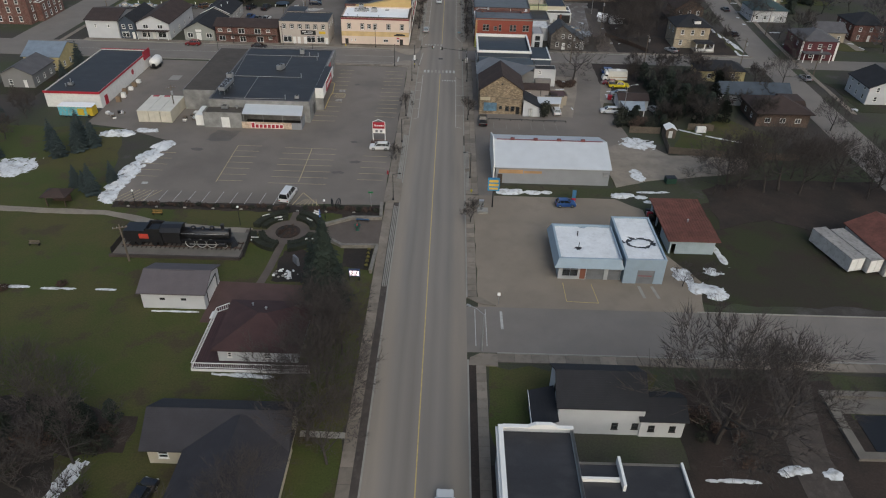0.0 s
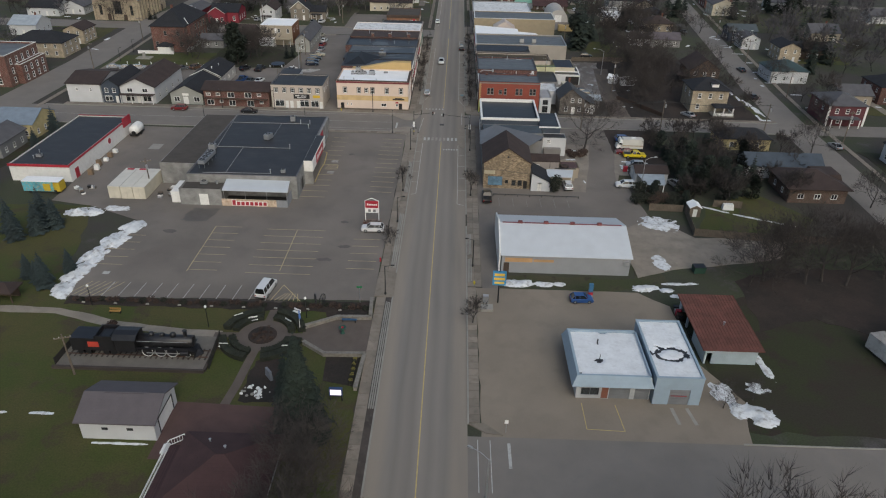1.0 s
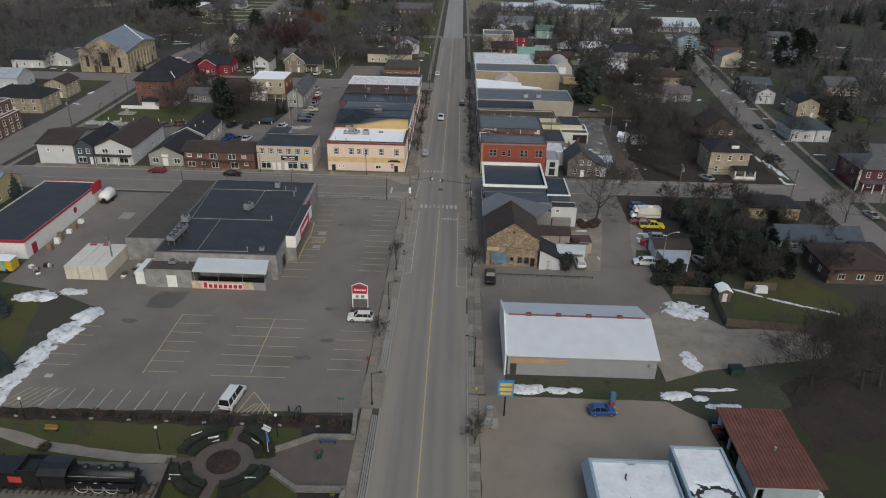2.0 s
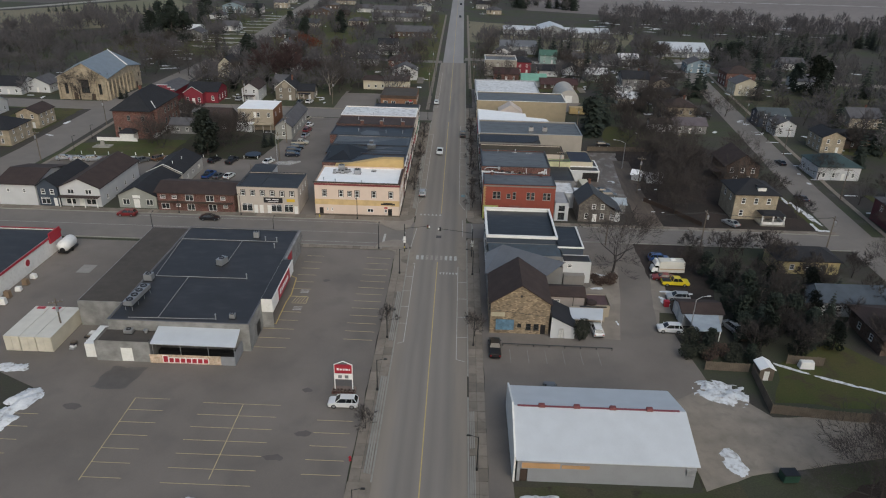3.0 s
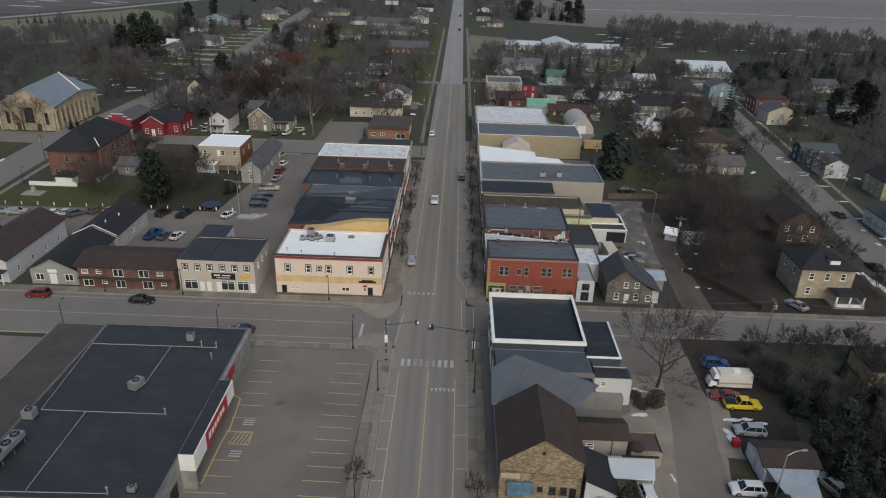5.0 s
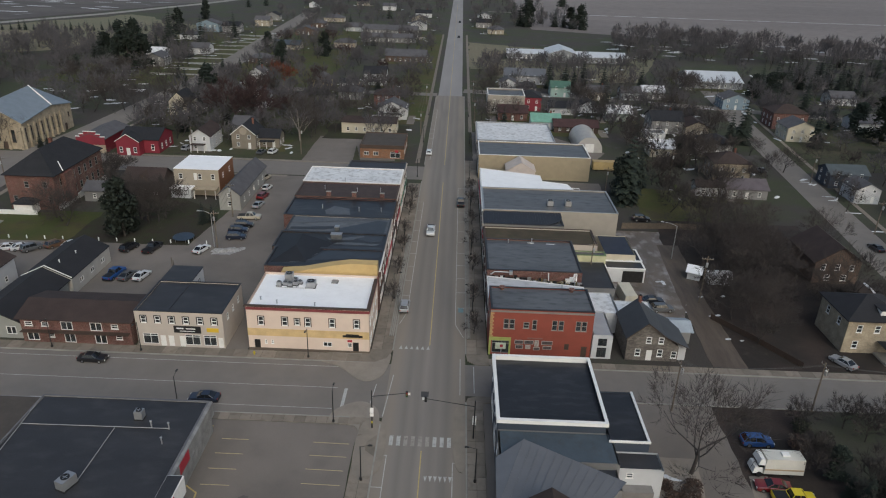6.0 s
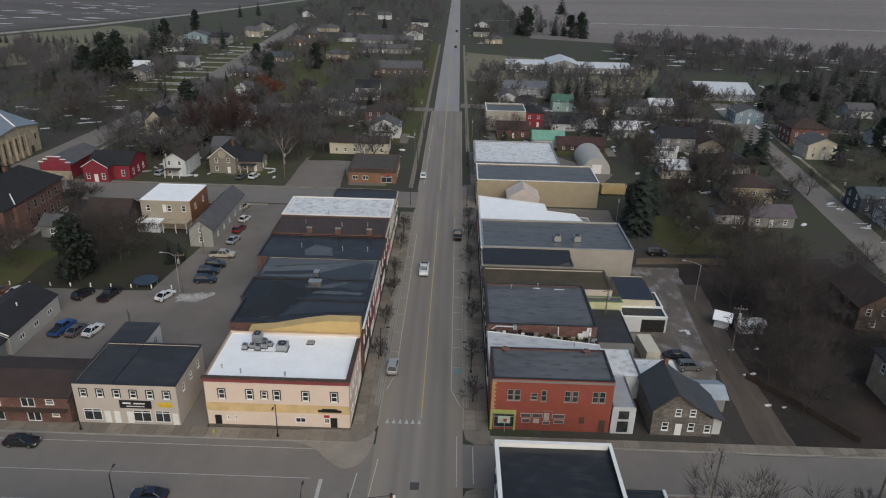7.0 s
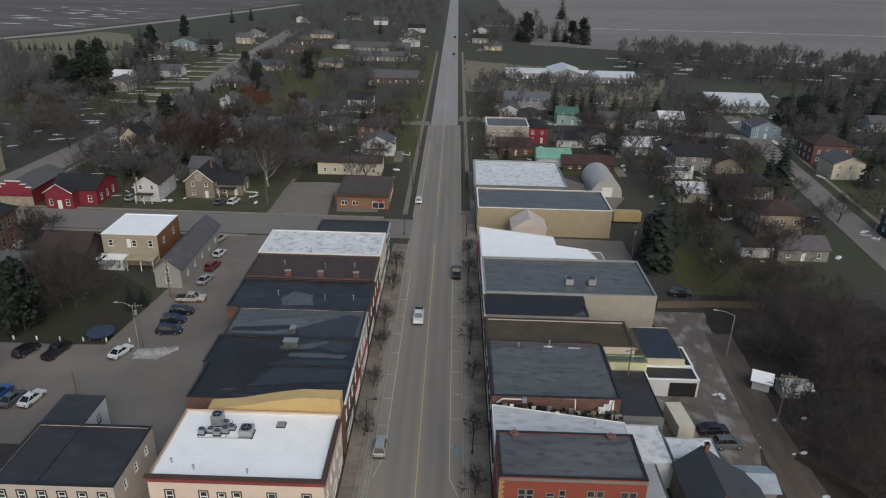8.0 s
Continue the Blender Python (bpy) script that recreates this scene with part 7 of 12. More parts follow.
part("roof_flashing", Mesh().tube((6.5, -8.2, 9.25), (4.5, -6.2, 10.95), 0.14, 0.14, 5), TRIM, sch)
chimney(sch, -5.2, 8.4, 9.5, 12.6, 0.8)
mo = thing("monument", pose(-107.2, 265.6, 0), "grey stone monument on a stepped base", "monument")
part("base", Mesh().box(-2.6, 2.6, -1.6, 1.6, 0, 0.3).box(-1.4, 1.4, -0.9, 0.9, 0.3, 0.55), CONC, mo)
part("stone", Mesh().box(-0.6, 0.6, -0.45, 0.45, 0.55, 2.0, (0.25, 0.2)), CONC, mo)
# church: buff stone hall with a pale metal roof
ch = thing("church", pose(-142.3, 339.7, 0), "buff stone church with a pale blue-grey metal roof", "church")
chw = Mesh()
CHW = {"S": [(-6.6, 2.2, 1.2, 4.0), (0.8, 2.6, 3.2, 5.2), (6.6, 2.2, 1.2, 4.0), (-3.4, 0, 1.6, 2.6), (3.6, 0, 1.4, 2.4)], "E": [(-13.2 + 3.1 * k, 2.0, 1.0, 4.6) for k in range(7)] + [(10.2, 0, 1.6, 2.4), (12.6, 4.2, 0.9, 1.6)]}
wall_ring(chw, 19.4, 29.6, 0, 8.6, CHW)
chw.side([(-9.7, 8.6), (9.7, 8.6), (0.8, 13.8)], -14.8, -14.5)
chw.add([(9.7, -14.8, 8.6), (9.7, 14.8, 8.6), (9.7, 2.4, 10.3), (9.45, -14.8, 8.6), (9.45, 14.8, 8.6), (9.45, 2.4, 10.3)], ((0, 1, 2), (3, 5, 4), (0, 2, 5, 3), (1, 4, 5, 2)))
part("wall", chw, BRICK_Y, ch)
for side, rows in CHW.items():
    for u, v, a, b in rows:
        at_ = side_pose(side, 19.4, 29.6, u, v)
        if v == 0:
            part("door", door_meshes(a, b, "leaf", DKBROWN), None, ch, at=at_)
        else:
            fr, pn = window_meshes(a, b, "sash", DKBROWN)
            part("pane", pn, None, part("window", fr, None, ch, at=at_))
chr_ = Mesh()
tops = [(10.2, -15.1, 8.4), (10.3, 2.4, 10.45), (10.2, 15.2, 8.5), (-10.2, 15.2, 8.5), (-10.3, 2.4, 10.45), (-10.2, -15.1, 8.4), (0.8, -15.1, 14.05), (1.4, 6.4, 15.7)]
chr_.add(tops + [(x, y, z - 0.25) for x, y, z in tops[:6]], ((0, 1, 7, 6), (1, 2, 7), (2, 3, 7), (3, 4, 7), (4, 5, 6, 7), (0, 8, 9, 1), (1, 9, 10, 2), (2, 10, 11, 3), (3, 11, 12, 4), (4, 12, 13, 5)))
part("roof", chr_, mat("pale_metal_roof", (0.2, 0.24, 0.28), 0.5, 0.1, metal=0.2), ch)
part("ridge_cap", Mesh().tube((10.4, 2.4, 10.5), (1.4, 6.4, 15.75), 0.22, 0.22, 6), TRIM, ch, "white metal cap along the hip")
part("bargeboard", Mesh().tube((10.2, -15.15, 8.35), (0.8, -15.15, 14.0), 0.12, 0.12, 4).tube((-10.2, -15.15, 8.35), (0.8, -15.15, 14.0), 0.12, 0.12, 4), STEEL, ch)
for k in range(8):
    part("buttress", Mesh().box(9.72, 10.4, -14.6 + 3.1 * k - 0.3, -14.6 + 3.1 * k + 0.3, 0, 7.4, (0.1, 0.02)), BRICK_Y, ch)
for x in (-9.2, -5.0, 5.2, 9.2):
    part("buttress", Mesh().box(x - 0.35, x + 0.35, -15.5, -14.82, 0, 7.0, (0.02, 0.1)), BRICK_Y, ch)
# red brick block at the far corner
shell("brick_hotel", "three-storey dark red brick building with white trim", "building", -156, -133, 228, 246, 9.5, BRICK, "flat", TAR_G, {"S": spread(6, 20, 6.4, 1.1, 1.8) + spread(6, 20, 3.6, 1.1, 1.8) + spread(6, 20, 0.8, 1.1, 1.8), "E": spread(5, 16, 6.4, 1.1, 1.8) + spread(5, 16, 3.6, 1.1, 1.8) + spread(5, 16, 0.8, 1.1, 1.8)}, cap=TRIM)
shell("brick_hotel_wing", "lower dark brick wing with bay windows", "building", -132.9, -131, 232, 246, 6, BRICK, "flat", TAR_G, {"E": spread(4, 13, 3.4, 1.2, 1.8) + spread(4, 13, 0.8, 1.2, 1.8)}, cap=TRIM)

# white-roofed duplex and grey house behind the shops
RUSTWALL = striped("rust_siding", (0.22, 0.1, 0.05), 0.2, "Z", 0.3, 0.7, var=0.12)
dup = shell("white_roof_duplex", "tan two-storey duplex with a bright white flat roof", "house", -71.5, -59.5, 290, 302.3, 7.2, SIDING_T, "flat", WHITEROOF, {"S": [("w", -4.2, 4.5, 1.0, 1.5), ("d", -0.3, 4.2, 0.9, 2.0), ("w", 0.9, 4.5, 1.0, 1.5), ("w", 4.4, 4.5, 1.0, 1.5)]}, parapet=0.0, cap=WHITEROOF)
part("side_cladding", Mesh().box(6.01, 6.07, -6.1, 6.1, 0, 7.1), RUSTWALL, dup, "rust-brown clad side wall")
fr, pn = window_meshes(0.9, 1.4, "sash", TRIM)
for s in (-3, 2.5):
    part("pane", pn, None, part("window", fr, None, dup, at=pose(6.08, s, 4.3, 0, 0, 90)))
part("porch", Mesh().box(-6.2, -0.9, -8.9, -6.2, 0, 2.5), SIDING_W, dup)
part("porch_roof", Mesh().box(-6.5, -0.6, -9.2, -6.2, 2.5, 2.75, (0, 0.1)), WHITEROOF, dup)
part("deck_roof", Mesh().box(-0.4, 5.9, -9.2, -6.2, 2.5, 2.7), mat("tan_roof", (0.33, 0.28, 0.2), 0.8), dup)
for s in (0, 3.0, 5.6):
    part("post", Mesh().box(s - 0.07, s + 0.07, -9.1, -8.96, 0, 2.5), TRIM, dup)
fr, pn = window_meshes(1.2, 1.2, "wide", BLACK)
for s in (-5.1, -3.6, -2.1):
    wdw = part("window", fr, None, dup, at=pose(s, -8.9, 1.0))
    part("pane", pn, None, wdw)
shell("grey_house", "narrow pale grey clapboard house with a dark roof", "house", -56.4, -51.0, 279.8, 304.5, 4.3, striped("pale_grey_siding", (0.3, 0.3, 0.28), 0.2, "Z", 0.3, 0.6, var=0.08), "gable", SHINGLE_G, {"S": [("w", 0, 1.2, 1, 1.3), ("w", 0, 3.6, 0.8, 1.0)], "E": spread(5, 22, 1.4, 0.9, 1.2)}, 2.2, "y")
shell("brown_gabled_house", "dark brown gabled house among trees", "house", -83.4, -73.4, 286.2, 294.2, 4.4, mat("dark_weathered_boards", (0.06, 0.045, 0.04), 0.9, 0.2), "gable", SHINGLE_B, {"S": spread(3, 9, 1.2, 0.9, 1.3)}, 2.8, "x")
part("dormer", Mesh().side([(-1.6, 4.6), (1.6, 4.6), (0, 6.9)], -4.1, 0), DKBROWN, bpy.data.objects["brown_gabled_house"])
shell("small_green_house", "small grey-green bungalow behind the shops", "house", -92.4, -84.0, 282.4, 288.5, 3, SIDING_G, "gable", SHINGLE_G, {"S": spread(2, 6, 1, 0.9, 1.2)}, 1.6)
tp = thing("trampoline", pose(-58.6, 260.6, 0), "round black trampoline on the grass", "trampoline")
part("mat", Mesh().lathe([(2.2, 0.75), (2.2, 0.8)], 24), BLACK, tp)
part("rim", Mesh().lathe([(2.2, 0.7), (2.4, 0.72), (2.4, 0.84), (2.2, 0.86)], 24), mat("blue_pad", (0.03, 0.05, 0.08), 0.7), tp)
for k in range(6):
    a = k * math.pi / 3
    part("leg", Mesh().tube((2.3 * math.cos(a), 2.3 * math.sin(a), 0), (2.3 * math.cos(a), 2.3 * math.sin(a), 0.72), 0.03, 0.03, 5), STEEL, tp)

# ================= east side =================
# near brick block with a white parapet
nb = thing("brick_block", pose(13.45, 46.5, 0), "flat-roofed block with a white stepped parapet", "building")
b0 = Mesh()
wall_ring(b0, 8.3, 22, 0, 7.0, {"W": [(u, 4.2, 1.0, 1.6) for u in (-9, -6, -3, 0, 3, 6, 9)]})
part("wall", b0, SIDING_W, nb)
local_box("roof", nb, TAR, -3.85, 3.9, -10.7, 10.6, 6.2, 6.4)
pa = Mesh().box(-4.3, -3.75, -11, 11, 7.0, 7.12).box(-3.75, -0.9, 10.55, 11.05, 7.0, 7.15)
pa.side([(-0.9, 6.9), (-0.9, 7.15), (-0.1, 7.6), (1.7, 7.6), (2.5, 7.1), (4.2, 7.1), (4.2, 6.9)], 10.6, 11.05)
part("parapet", pa, TRIM, nb, "white stepped parapet")
part("cornice", Mesh().box(-4.55, -4.15, -11, 11, 6.3, 6.7), TRIM, nb)
openings(nb, 8.3, 22, 0, {"W": [("w", u, 4.2, 1.0, 1.6) for u in (-9, -6, -3, 0, 3, 6, 9)]}, BLACK, BLACK)
rear = shell("rear_block", "grey-roofed rear block with white party walls", "building", 17.7, 29.2, 35.5, 53.8, 5.6, SIDING_G, "flat", TAR, {"N": spread(3, 10, 2.8, 0.9, 1.2)}, parapet=0.1)
part("party_wall", Mesh().box(-1.4, -1.1, 5.5, 9.3, 5.0, 6.5).box(5.6, 5.85, -9, 9.2, 5.5, 5.9), TRIM, rear)
part("low_wall", Mesh().box(-5.75, -1.5, 6.6, 6.9, 5.0, 6.0), TRIM, rear)

# white corner house
wh = shell("corner_house", "white clapboard house with a black roof", "house", 17.0, 27.6, 62.8, 70.0, 4.8, SIDING_W, "gable", SHINGLE_K, {"S": [("w", 1.9, 1.0, 0.8, 1.1), ("w", 5.0 - 0.6, 1.1, 0.8, 1.0)], "W": [("w", 0, 3.4, 0.9, 1.3)], "N": spread(3, 10, 1.2, 0.9, 1.3)}, 2.4, "x", over=0.35, frame_mat=BLACK)
rw = thing("house_wing", pose(30.0, 64.9, 0), "low white rear wing with a black roof", "house")
w0 = Mesh()
wall_ring(w0, 5.4, 4.6, 0, 3.1, {"S": [(-1.3, 1.0, 0.8, 1.0), (1.3, 1.0, 0.8, 1.0)]})
gable_wall(w0, 5.4, 4.6, 3.1, 1.3)
part("wall", w0, SIDING_W, rw)
r0 = Mesh()
gable_roof(r0, 5.4, 4.6, 3.1, 1.3, 0.35)
part("roof", r0, SHINGLE_K, rw)
openings(rw, 5.4, 4.6, 0, {"S": [("w", -1.3, 1.0, 0.8, 1.0), ("w", 1.3, 1.0, 0.8, 1.0)]}, BLACK, BLACK)
po = thing("porch", pose(15.4, 64.4, 0), "closed porch with a black lean-to roof and white eaves", "porch")
local_box("wall", po, SIDING_W, -1.3, 1.3, -2.6, 2.6, 0, 2.5)
pr = Mesh()
pr.add([(-1.6, -3, 2.5), (1.55, -3, 3.5), (1.55, 3, 3.5), (-1.6, 3, 2.5), (-1.6, -3, 2.65), (1.55, -3, 3.65), (1.55, 3, 3.65), (-1.6, 3, 2.65)], ((0, 3, 2, 1), (4, 5, 6, 7), (0, 1, 5, 4), (1, 2, 6, 5), (2, 3, 7, 6), (3, 0, 4, 7)))
part("roof", pr, SHINGLE_K, po)
part("fascia", Mesh().box(-1.66, -1.6, -3.05, 3.05, 2.45, 2.68).box(-1.6, 1.5, -3.08, -3.02, 2.5, 2.6), TRIM, po)
# enclosure in the neighbouring yard
yd = thing("sunken_yard", pose(60.4, 64.2, 0), "walled yard with a concrete edge and dark cover", "yard")
part("edge", Mesh().box(-7, 3.4, 6.0, 7.0, 0, 0.5).box(-7, -5.8, -4.5, 6, 0, 0.5).box(-5.8, 3.4, -4.5, -3.4, 0, 0.5), mat("old_yard_concrete", (0.14, 0.128, 0.112), 0.9, 0.2, 0.5, 8), yd)
local_box("cover", yd, BLACK, -4.0, 3.4, -3.2, 3.0, 0.02, 0.12)
local_box("floor_slab", yd, mat("old_yard_concrete", (0.14, 0.128, 0.112), 0.9, 0.2, 0.5, 8), -5.7, 3.4, 3.2, 6.0, 0.02, 0.14)
shell("grey_bungalow", "grey bungalow beside the side street", "house", 64.2, 76, 50, 70, 3.2, SIDING_W, "gable", SHINGLE_G, {"S": spread(2, 8, 1, 1, 1.2), "W": spread(3, 12, 1, 1, 1.2)}, 1.8, "y")

# repair garage, light blue with a snow-covered roof
BLUE = mat("light_blue_paint", (0.28, 0.36, 0.43), 0.55, 0.07, 0.6, 8, dirt=0.25, dirt_col=(0.25, 0.3, 0.32))
gs = thing("repair_garage", pose(26.4, 101, 0), "light blue repair garage with snow on its flat roof", "garage")
g0 = Mesh()
wall_ring(g0, 10.2, 10.6, 0, 3.9, {"S": [(-3.2, 0.6, 2.6, 1.7), (0.9, 0, 2.9, 2.6), (4.0, 0, 2.0, 2.6)], "W": [(-2.5, 0.7, 3.4, 1.7), (2.2, 0.7, 3.4, 1.7)]})
part("wall", g0, mat("pale_grey_paint", (0.42, 0.44, 0.45), 0.6), gs)
openings(gs, 10.2, 10.6, 0, {"S": [("s", -3.2, 0.6, 2.6, 1.7), ("g", 0.9, 0, 2.9, 2.6), ("g", 4.0, 0, 2.0, 2.6)], "W": [("s", -2.5, 0.7, 3.4, 1.7), ("s", 2.2, 0.7, 3.4, 1.7)]}, STEEL, mat("grey_roller", (0.17, 0.18, 0.19), 0.5))
part("red_panel", Mesh().box(-1.6, -0.7, -5.4, -5.32, 0.2, 2.6), mat("brick_pier", (0.2, 0.08, 0.05), 0.8), gs, "reddish brick pier")
fa = Mesh()
o, i = 5.75, 5.2
for ring in ((5.95, 6.1, 2.7), (5.3, 5.5, 4.25), (4.95, 5.15, 4.25), (4.95, 5.15, 3.7)):
    a, b, z = ring
    fa.v += [(-a, -b, z), (a - 0.6 if a > 5 else a, -b, z), (a - 0.6 if a > 5 else a, b - 0.3, z), (-a, b - 0.3, z)]
for r in range(3):
    for k in range(4):
        fa.f.append((r * 4 + k, r * 4 + (k + 1) % 4, r * 4 + 4 + (k + 1) % 4, r * 4 + 4 + k))
part("fascia", fa, BLUE, gs, "light blue sloping fascia")
local_box("roof", gs, TAR, -4.95, 4.95, -5.15, 4.9, 3.5, 3.72)
sn = Mesh()
nx = 26
for ii in range(nx + 1):
    for jj in range(nx + 1):
        x, y = -4.93 + 9.86 * ii / nx, -5.13 + 10.0 * jj / nx
        k = noise.noise((x * 0.45, y * 0.45, 3)) + 0.45 * noise.noise((x * 1.4, y * 1.4, 5))
        hole = min(math.hypot(x + 1.6, y + 1.7), math.hypot(x + 1.2, y - 2.4) * 1.6, math.hypot(x + 4.8, y + 5), math.hypot(x, y - 5.3))
        sn.v.append((x, y, 3.725 + (0.17 + 0.07 * k if hole > 0.75 + 0.4 * k else -0.05)))
for ii in range(nx):
    for jj in range(nx):
        a = ii * (nx + 1) + jj
        sn.f.append((a, a + nx + 1, a + nx + 2, a + 1))
part("snow_cover", sn, ROOFSNOW, gs, "snow lying on the roof", smooth=True)
part("vent", Mesh().tube((-1.6, -1.7, 3.7), (-1.6, -1.7, 4.9), 0.06, 0.06, 6), BLACK, gs)
part("vent", Mesh().tube((-1.2, 2.4, 3.7), (-1.2, 2.4, 4.5), 0.1, 0.1, 6), BLACK, gs)
ge = thing("repair_garage_bay", pose(35.0, 101.6, 0), "taller light blue garage bay with a patchy snow roof", "garage")
g1 = Mesh()
wall_ring(g1, 6.5, 13.4, 0, 4.7, {"S": [(0.3, 0, 2.8, 2.7)]})
part("wall", g1, BLUE, ge)
openings(ge, 6.5, 13.4, 0, {"S": [("g", 0.3, 0, 2.8, 2.7)]}, STEEL, mat("grey_roller", (0.17, 0.18, 0.19), 0.5))
local_box("roof", ge, TAR_B, -2.99, 2.99, -6.44, 6.44, 4.2, 4.4)
cpn = Mesh().box(-3.3, 3.3, -6.75, -6.4, 4.7, 4.78).box(-3.3, 3.3, 6.4, 6.75, 4.7, 4.78).box(-3.3, -2.95, -6.4, 6.4, 4.7, 4.78).box(2.95, 3.3, -6.4, 6.4, 4.7, 4.78)
part("coping", cpn, BLUE, ge)
s2 = Mesh()
NX_, NY_ = 44, 92
for ii in range(NX_ + 1):
    for jj in range(NY_ + 1):
        x, y = -2.97 + 5.94 * ii / NX_, -6.42 + 12.84 * jj / NY_
        k = noise.noise((x * 0.7, y * 0.7, 1)) + 0.6 * noise.noise((x * 1.9, y * 1.9, 5)) + 0.35 * noise.noise((x * 4.5, y * 4.5, 7))
        ring = abs(math.hypot(x / 2.7, (y + 1.2) / 1.7) - 0.8 + 0.3 * k)
        s2.v.append((x, y, 4.4 + min(0.14 + 0.04 * k, 0.5 * (ring - 0.13) + 0.06 * k)))
for ii in range(NX_):
    for jj in range(NY_):
        a = ii * (NY_ + 1) + jj
        s2.f.append((a, a + NY_ + 1, a + NY_ + 2, a + 1))
part("snow_cover", s2, ROOFSNOW, ge, "snow with dark melted patches on the roof", smooth=True)
part("sign_bars", Mesh().box(-0.9, 1.3, -6.76, -6.72, 1.6, 1.68), RED, ge)
for k in range(2):
    stripe(36.4 - 2.1 * k, 94.2, 36.9 - 2.3 * k, 91, 0.5, CONC, 0.06)

# rusty shed
rs = thing("metal_shed", pose(45.5, 111, 0), "long pale blue shed with a rusty red metal roof", "shed")
r1 = Mesh()
wall_ring(r1, 7.8, 13.6, 0, 2.7, {"W": [(-4.2, 0, 3.2, 2.3), (-0.6, 0, 3.2, 2.3)], "S": [(-3.2, 0, 0.8, 2.0)]})
part("wall", r1, striped("pale_blue_sheet", (0.33, 0.4, 0.44), 0.3, "X", 0.5, 0.6), rs)
for k, (y0, y1, dz) in enumerate(((-7.3, 0.4, 0), (0.4, 7.2, 0.12))):
    rr = Mesh()
    rr.add([(-4.5, y0, 2.75 + dz), (4.6, y0, 2.75 + dz), (4.6, y1, 3.0 + dz), (-4.5, y1, 3.0 + dz), (-4.5, y0, 2.85 + dz), (4.6, y0, 2.85 + dz), (4.6, y1, 3.1 + dz), (-4.5, y1, 3.1 + dz)], ((0, 3, 2, 1), (4, 5, 6, 7), (0, 1, 5, 4), (1, 2, 6, 5), (2, 3, 7, 6), (3, 0, 4, 7)))
    rib = Mesh()
    for j in range(19):
        x = -4.4 + 9.0 * j / 18
        rib.add([(x - 0.05, y0, 2.85 + dz), (x + 0.05, y0, 2.85 + dz), (x + 0.05, y1, 3.1 + dz), (x - 0.05, y1, 3.1 + dz), (x - 0.02, y0, 2.92 + dz), (x + 0.02, y0, 2.92 + dz), (x + 0.02, y1, 3.17 + dz), (x - 0.02, y1, 3.17 + dz)], ((4, 5, 6, 7), (0, 1, 5, 4), (1, 2, 6, 5), (2, 3, 7, 6), (3, 0, 4, 7)))
    part("roof", rr, METAL_R, rs, "rusty ribbed metal roof")
    tagged(part("roof_rib", rib, METAL_R, rs), kind="stuff")
roof_pipe(46, 110, 3.05, 0.5, 0.12)
rst = thing("scrap_pile", pose(41.3, 116.5, 0), "dark clutter stacked inside the open shed bay", "scrap")
for k in range(5):
    local_box("crate", rst, (BLACK, DKBROWN, RED, STEEL, BLACK)[k], -0.5, 0.4, -1.6 + 0.7 * k, -1.0 + 0.7 * k, 0.05, 0.7 + 0.2 * (k % 3))
# sheds at the far edge of the rough field
for k, (x, y) in enumerate(((70.6, 104.6), (73.6, 104.3))):
    t_ = thing("box_trailer", pose(x, y, 0, 0, 0, 14), "old white box trailer with a grey roof", "trailer", "box trailers")
    local_box("body", t_, mat("faded_white", (0.45, 0.45, 0.44), 0.7, 0.15, dirt=0.5, dirt_col=(0.2, 0.17, 0.14)), -1.3, 1.3, -5, 5, 0.5, 3.0)
    local_box("roof", t_, mat("trailer_roof", (0.28, 0.27, 0.26), 0.8, 0.2, dirt=0.5), -1.32, 1.32, -5.02, 5.02, 3.0, 3.06)
    for s in (-1, 1):
        local_box("door", t_, WHITE, s * 0.65 - 0.6, s * 0.65 + 0.6, -5.06, -5.0, 0.6, 2.9)
        for yy in (-3, 3):
            part("wheel", Mesh().lathe([(0.2, -0.12), (0.45, -0.12), (0.45, 0.12), (0.2, 0.12)], 12, (s * 1.1, yy, 0.45), "x"), TYRE, t_)
shell("field_shed", "white shed with a rusty red gable roof", "shed", 75.6, 86, 99.6, 111.5, 3.2, mat("faded_white", (0.45, 0.45, 0.44), 0.7), "gable", METAL_R, {"S": [("g", -3, 0, 3, 2.6)]}, 2.0, "y", yaw=8)

# white metal shed with ridge vents
ms = thing("metal_hall", pose(24.0, 136.2, 0), "long grey sheet-metal hall with a white roof", "hall")
m0 = Mesh()
wall_ring(m0, 23, 15.4, 0, 3.7, {"S": [(-10.6, 0, 1.0, 2.1)]})
gable_wall(m0, 23, 15.4, 3.7, 2.4)
part("wall", m0, SHEET_G, ms)
m1 = Mesh()
gable_roof(m1, 23, 15.4, 3.7, 2.4, 0.3, 0.1)
part("roof", m1, METAL_W, ms)
part("ridge_strip", Mesh().box(-11.2, 10.9, -0.16, 0.16, 6.19, 6.27), mat("red_ridge", (0.2, 0.05, 0.06), 0.6), ms, "thin red ridge strip")
for x in (-7.9, -3.1, 1.8, 6.8):
    part("ridge_vent", Mesh().box(x - 0.45, x + 0.45, -0.3, 0.3, 6.2, 6.6, (0.05, 0.05)), mat("red_vent", (0.17, 0.05, 0.05), 0.6), ms)
gwp = Mesh()
gwp.side([(-7.9, 0), (7.9, 0), (7.9, 4.2), (0, 6.75), (-7.9, 4.2)], 0, 0.25)
part("gable_front", gwp, WHITE, ms, "white gable front", at=pose(-11.75, 0, 0, 0, 0, 90))
part("door", door_meshes(1.0, 2.1, "leaf", DKBROWN), None, ms, at=pose(-10.6, -7.7, 0))
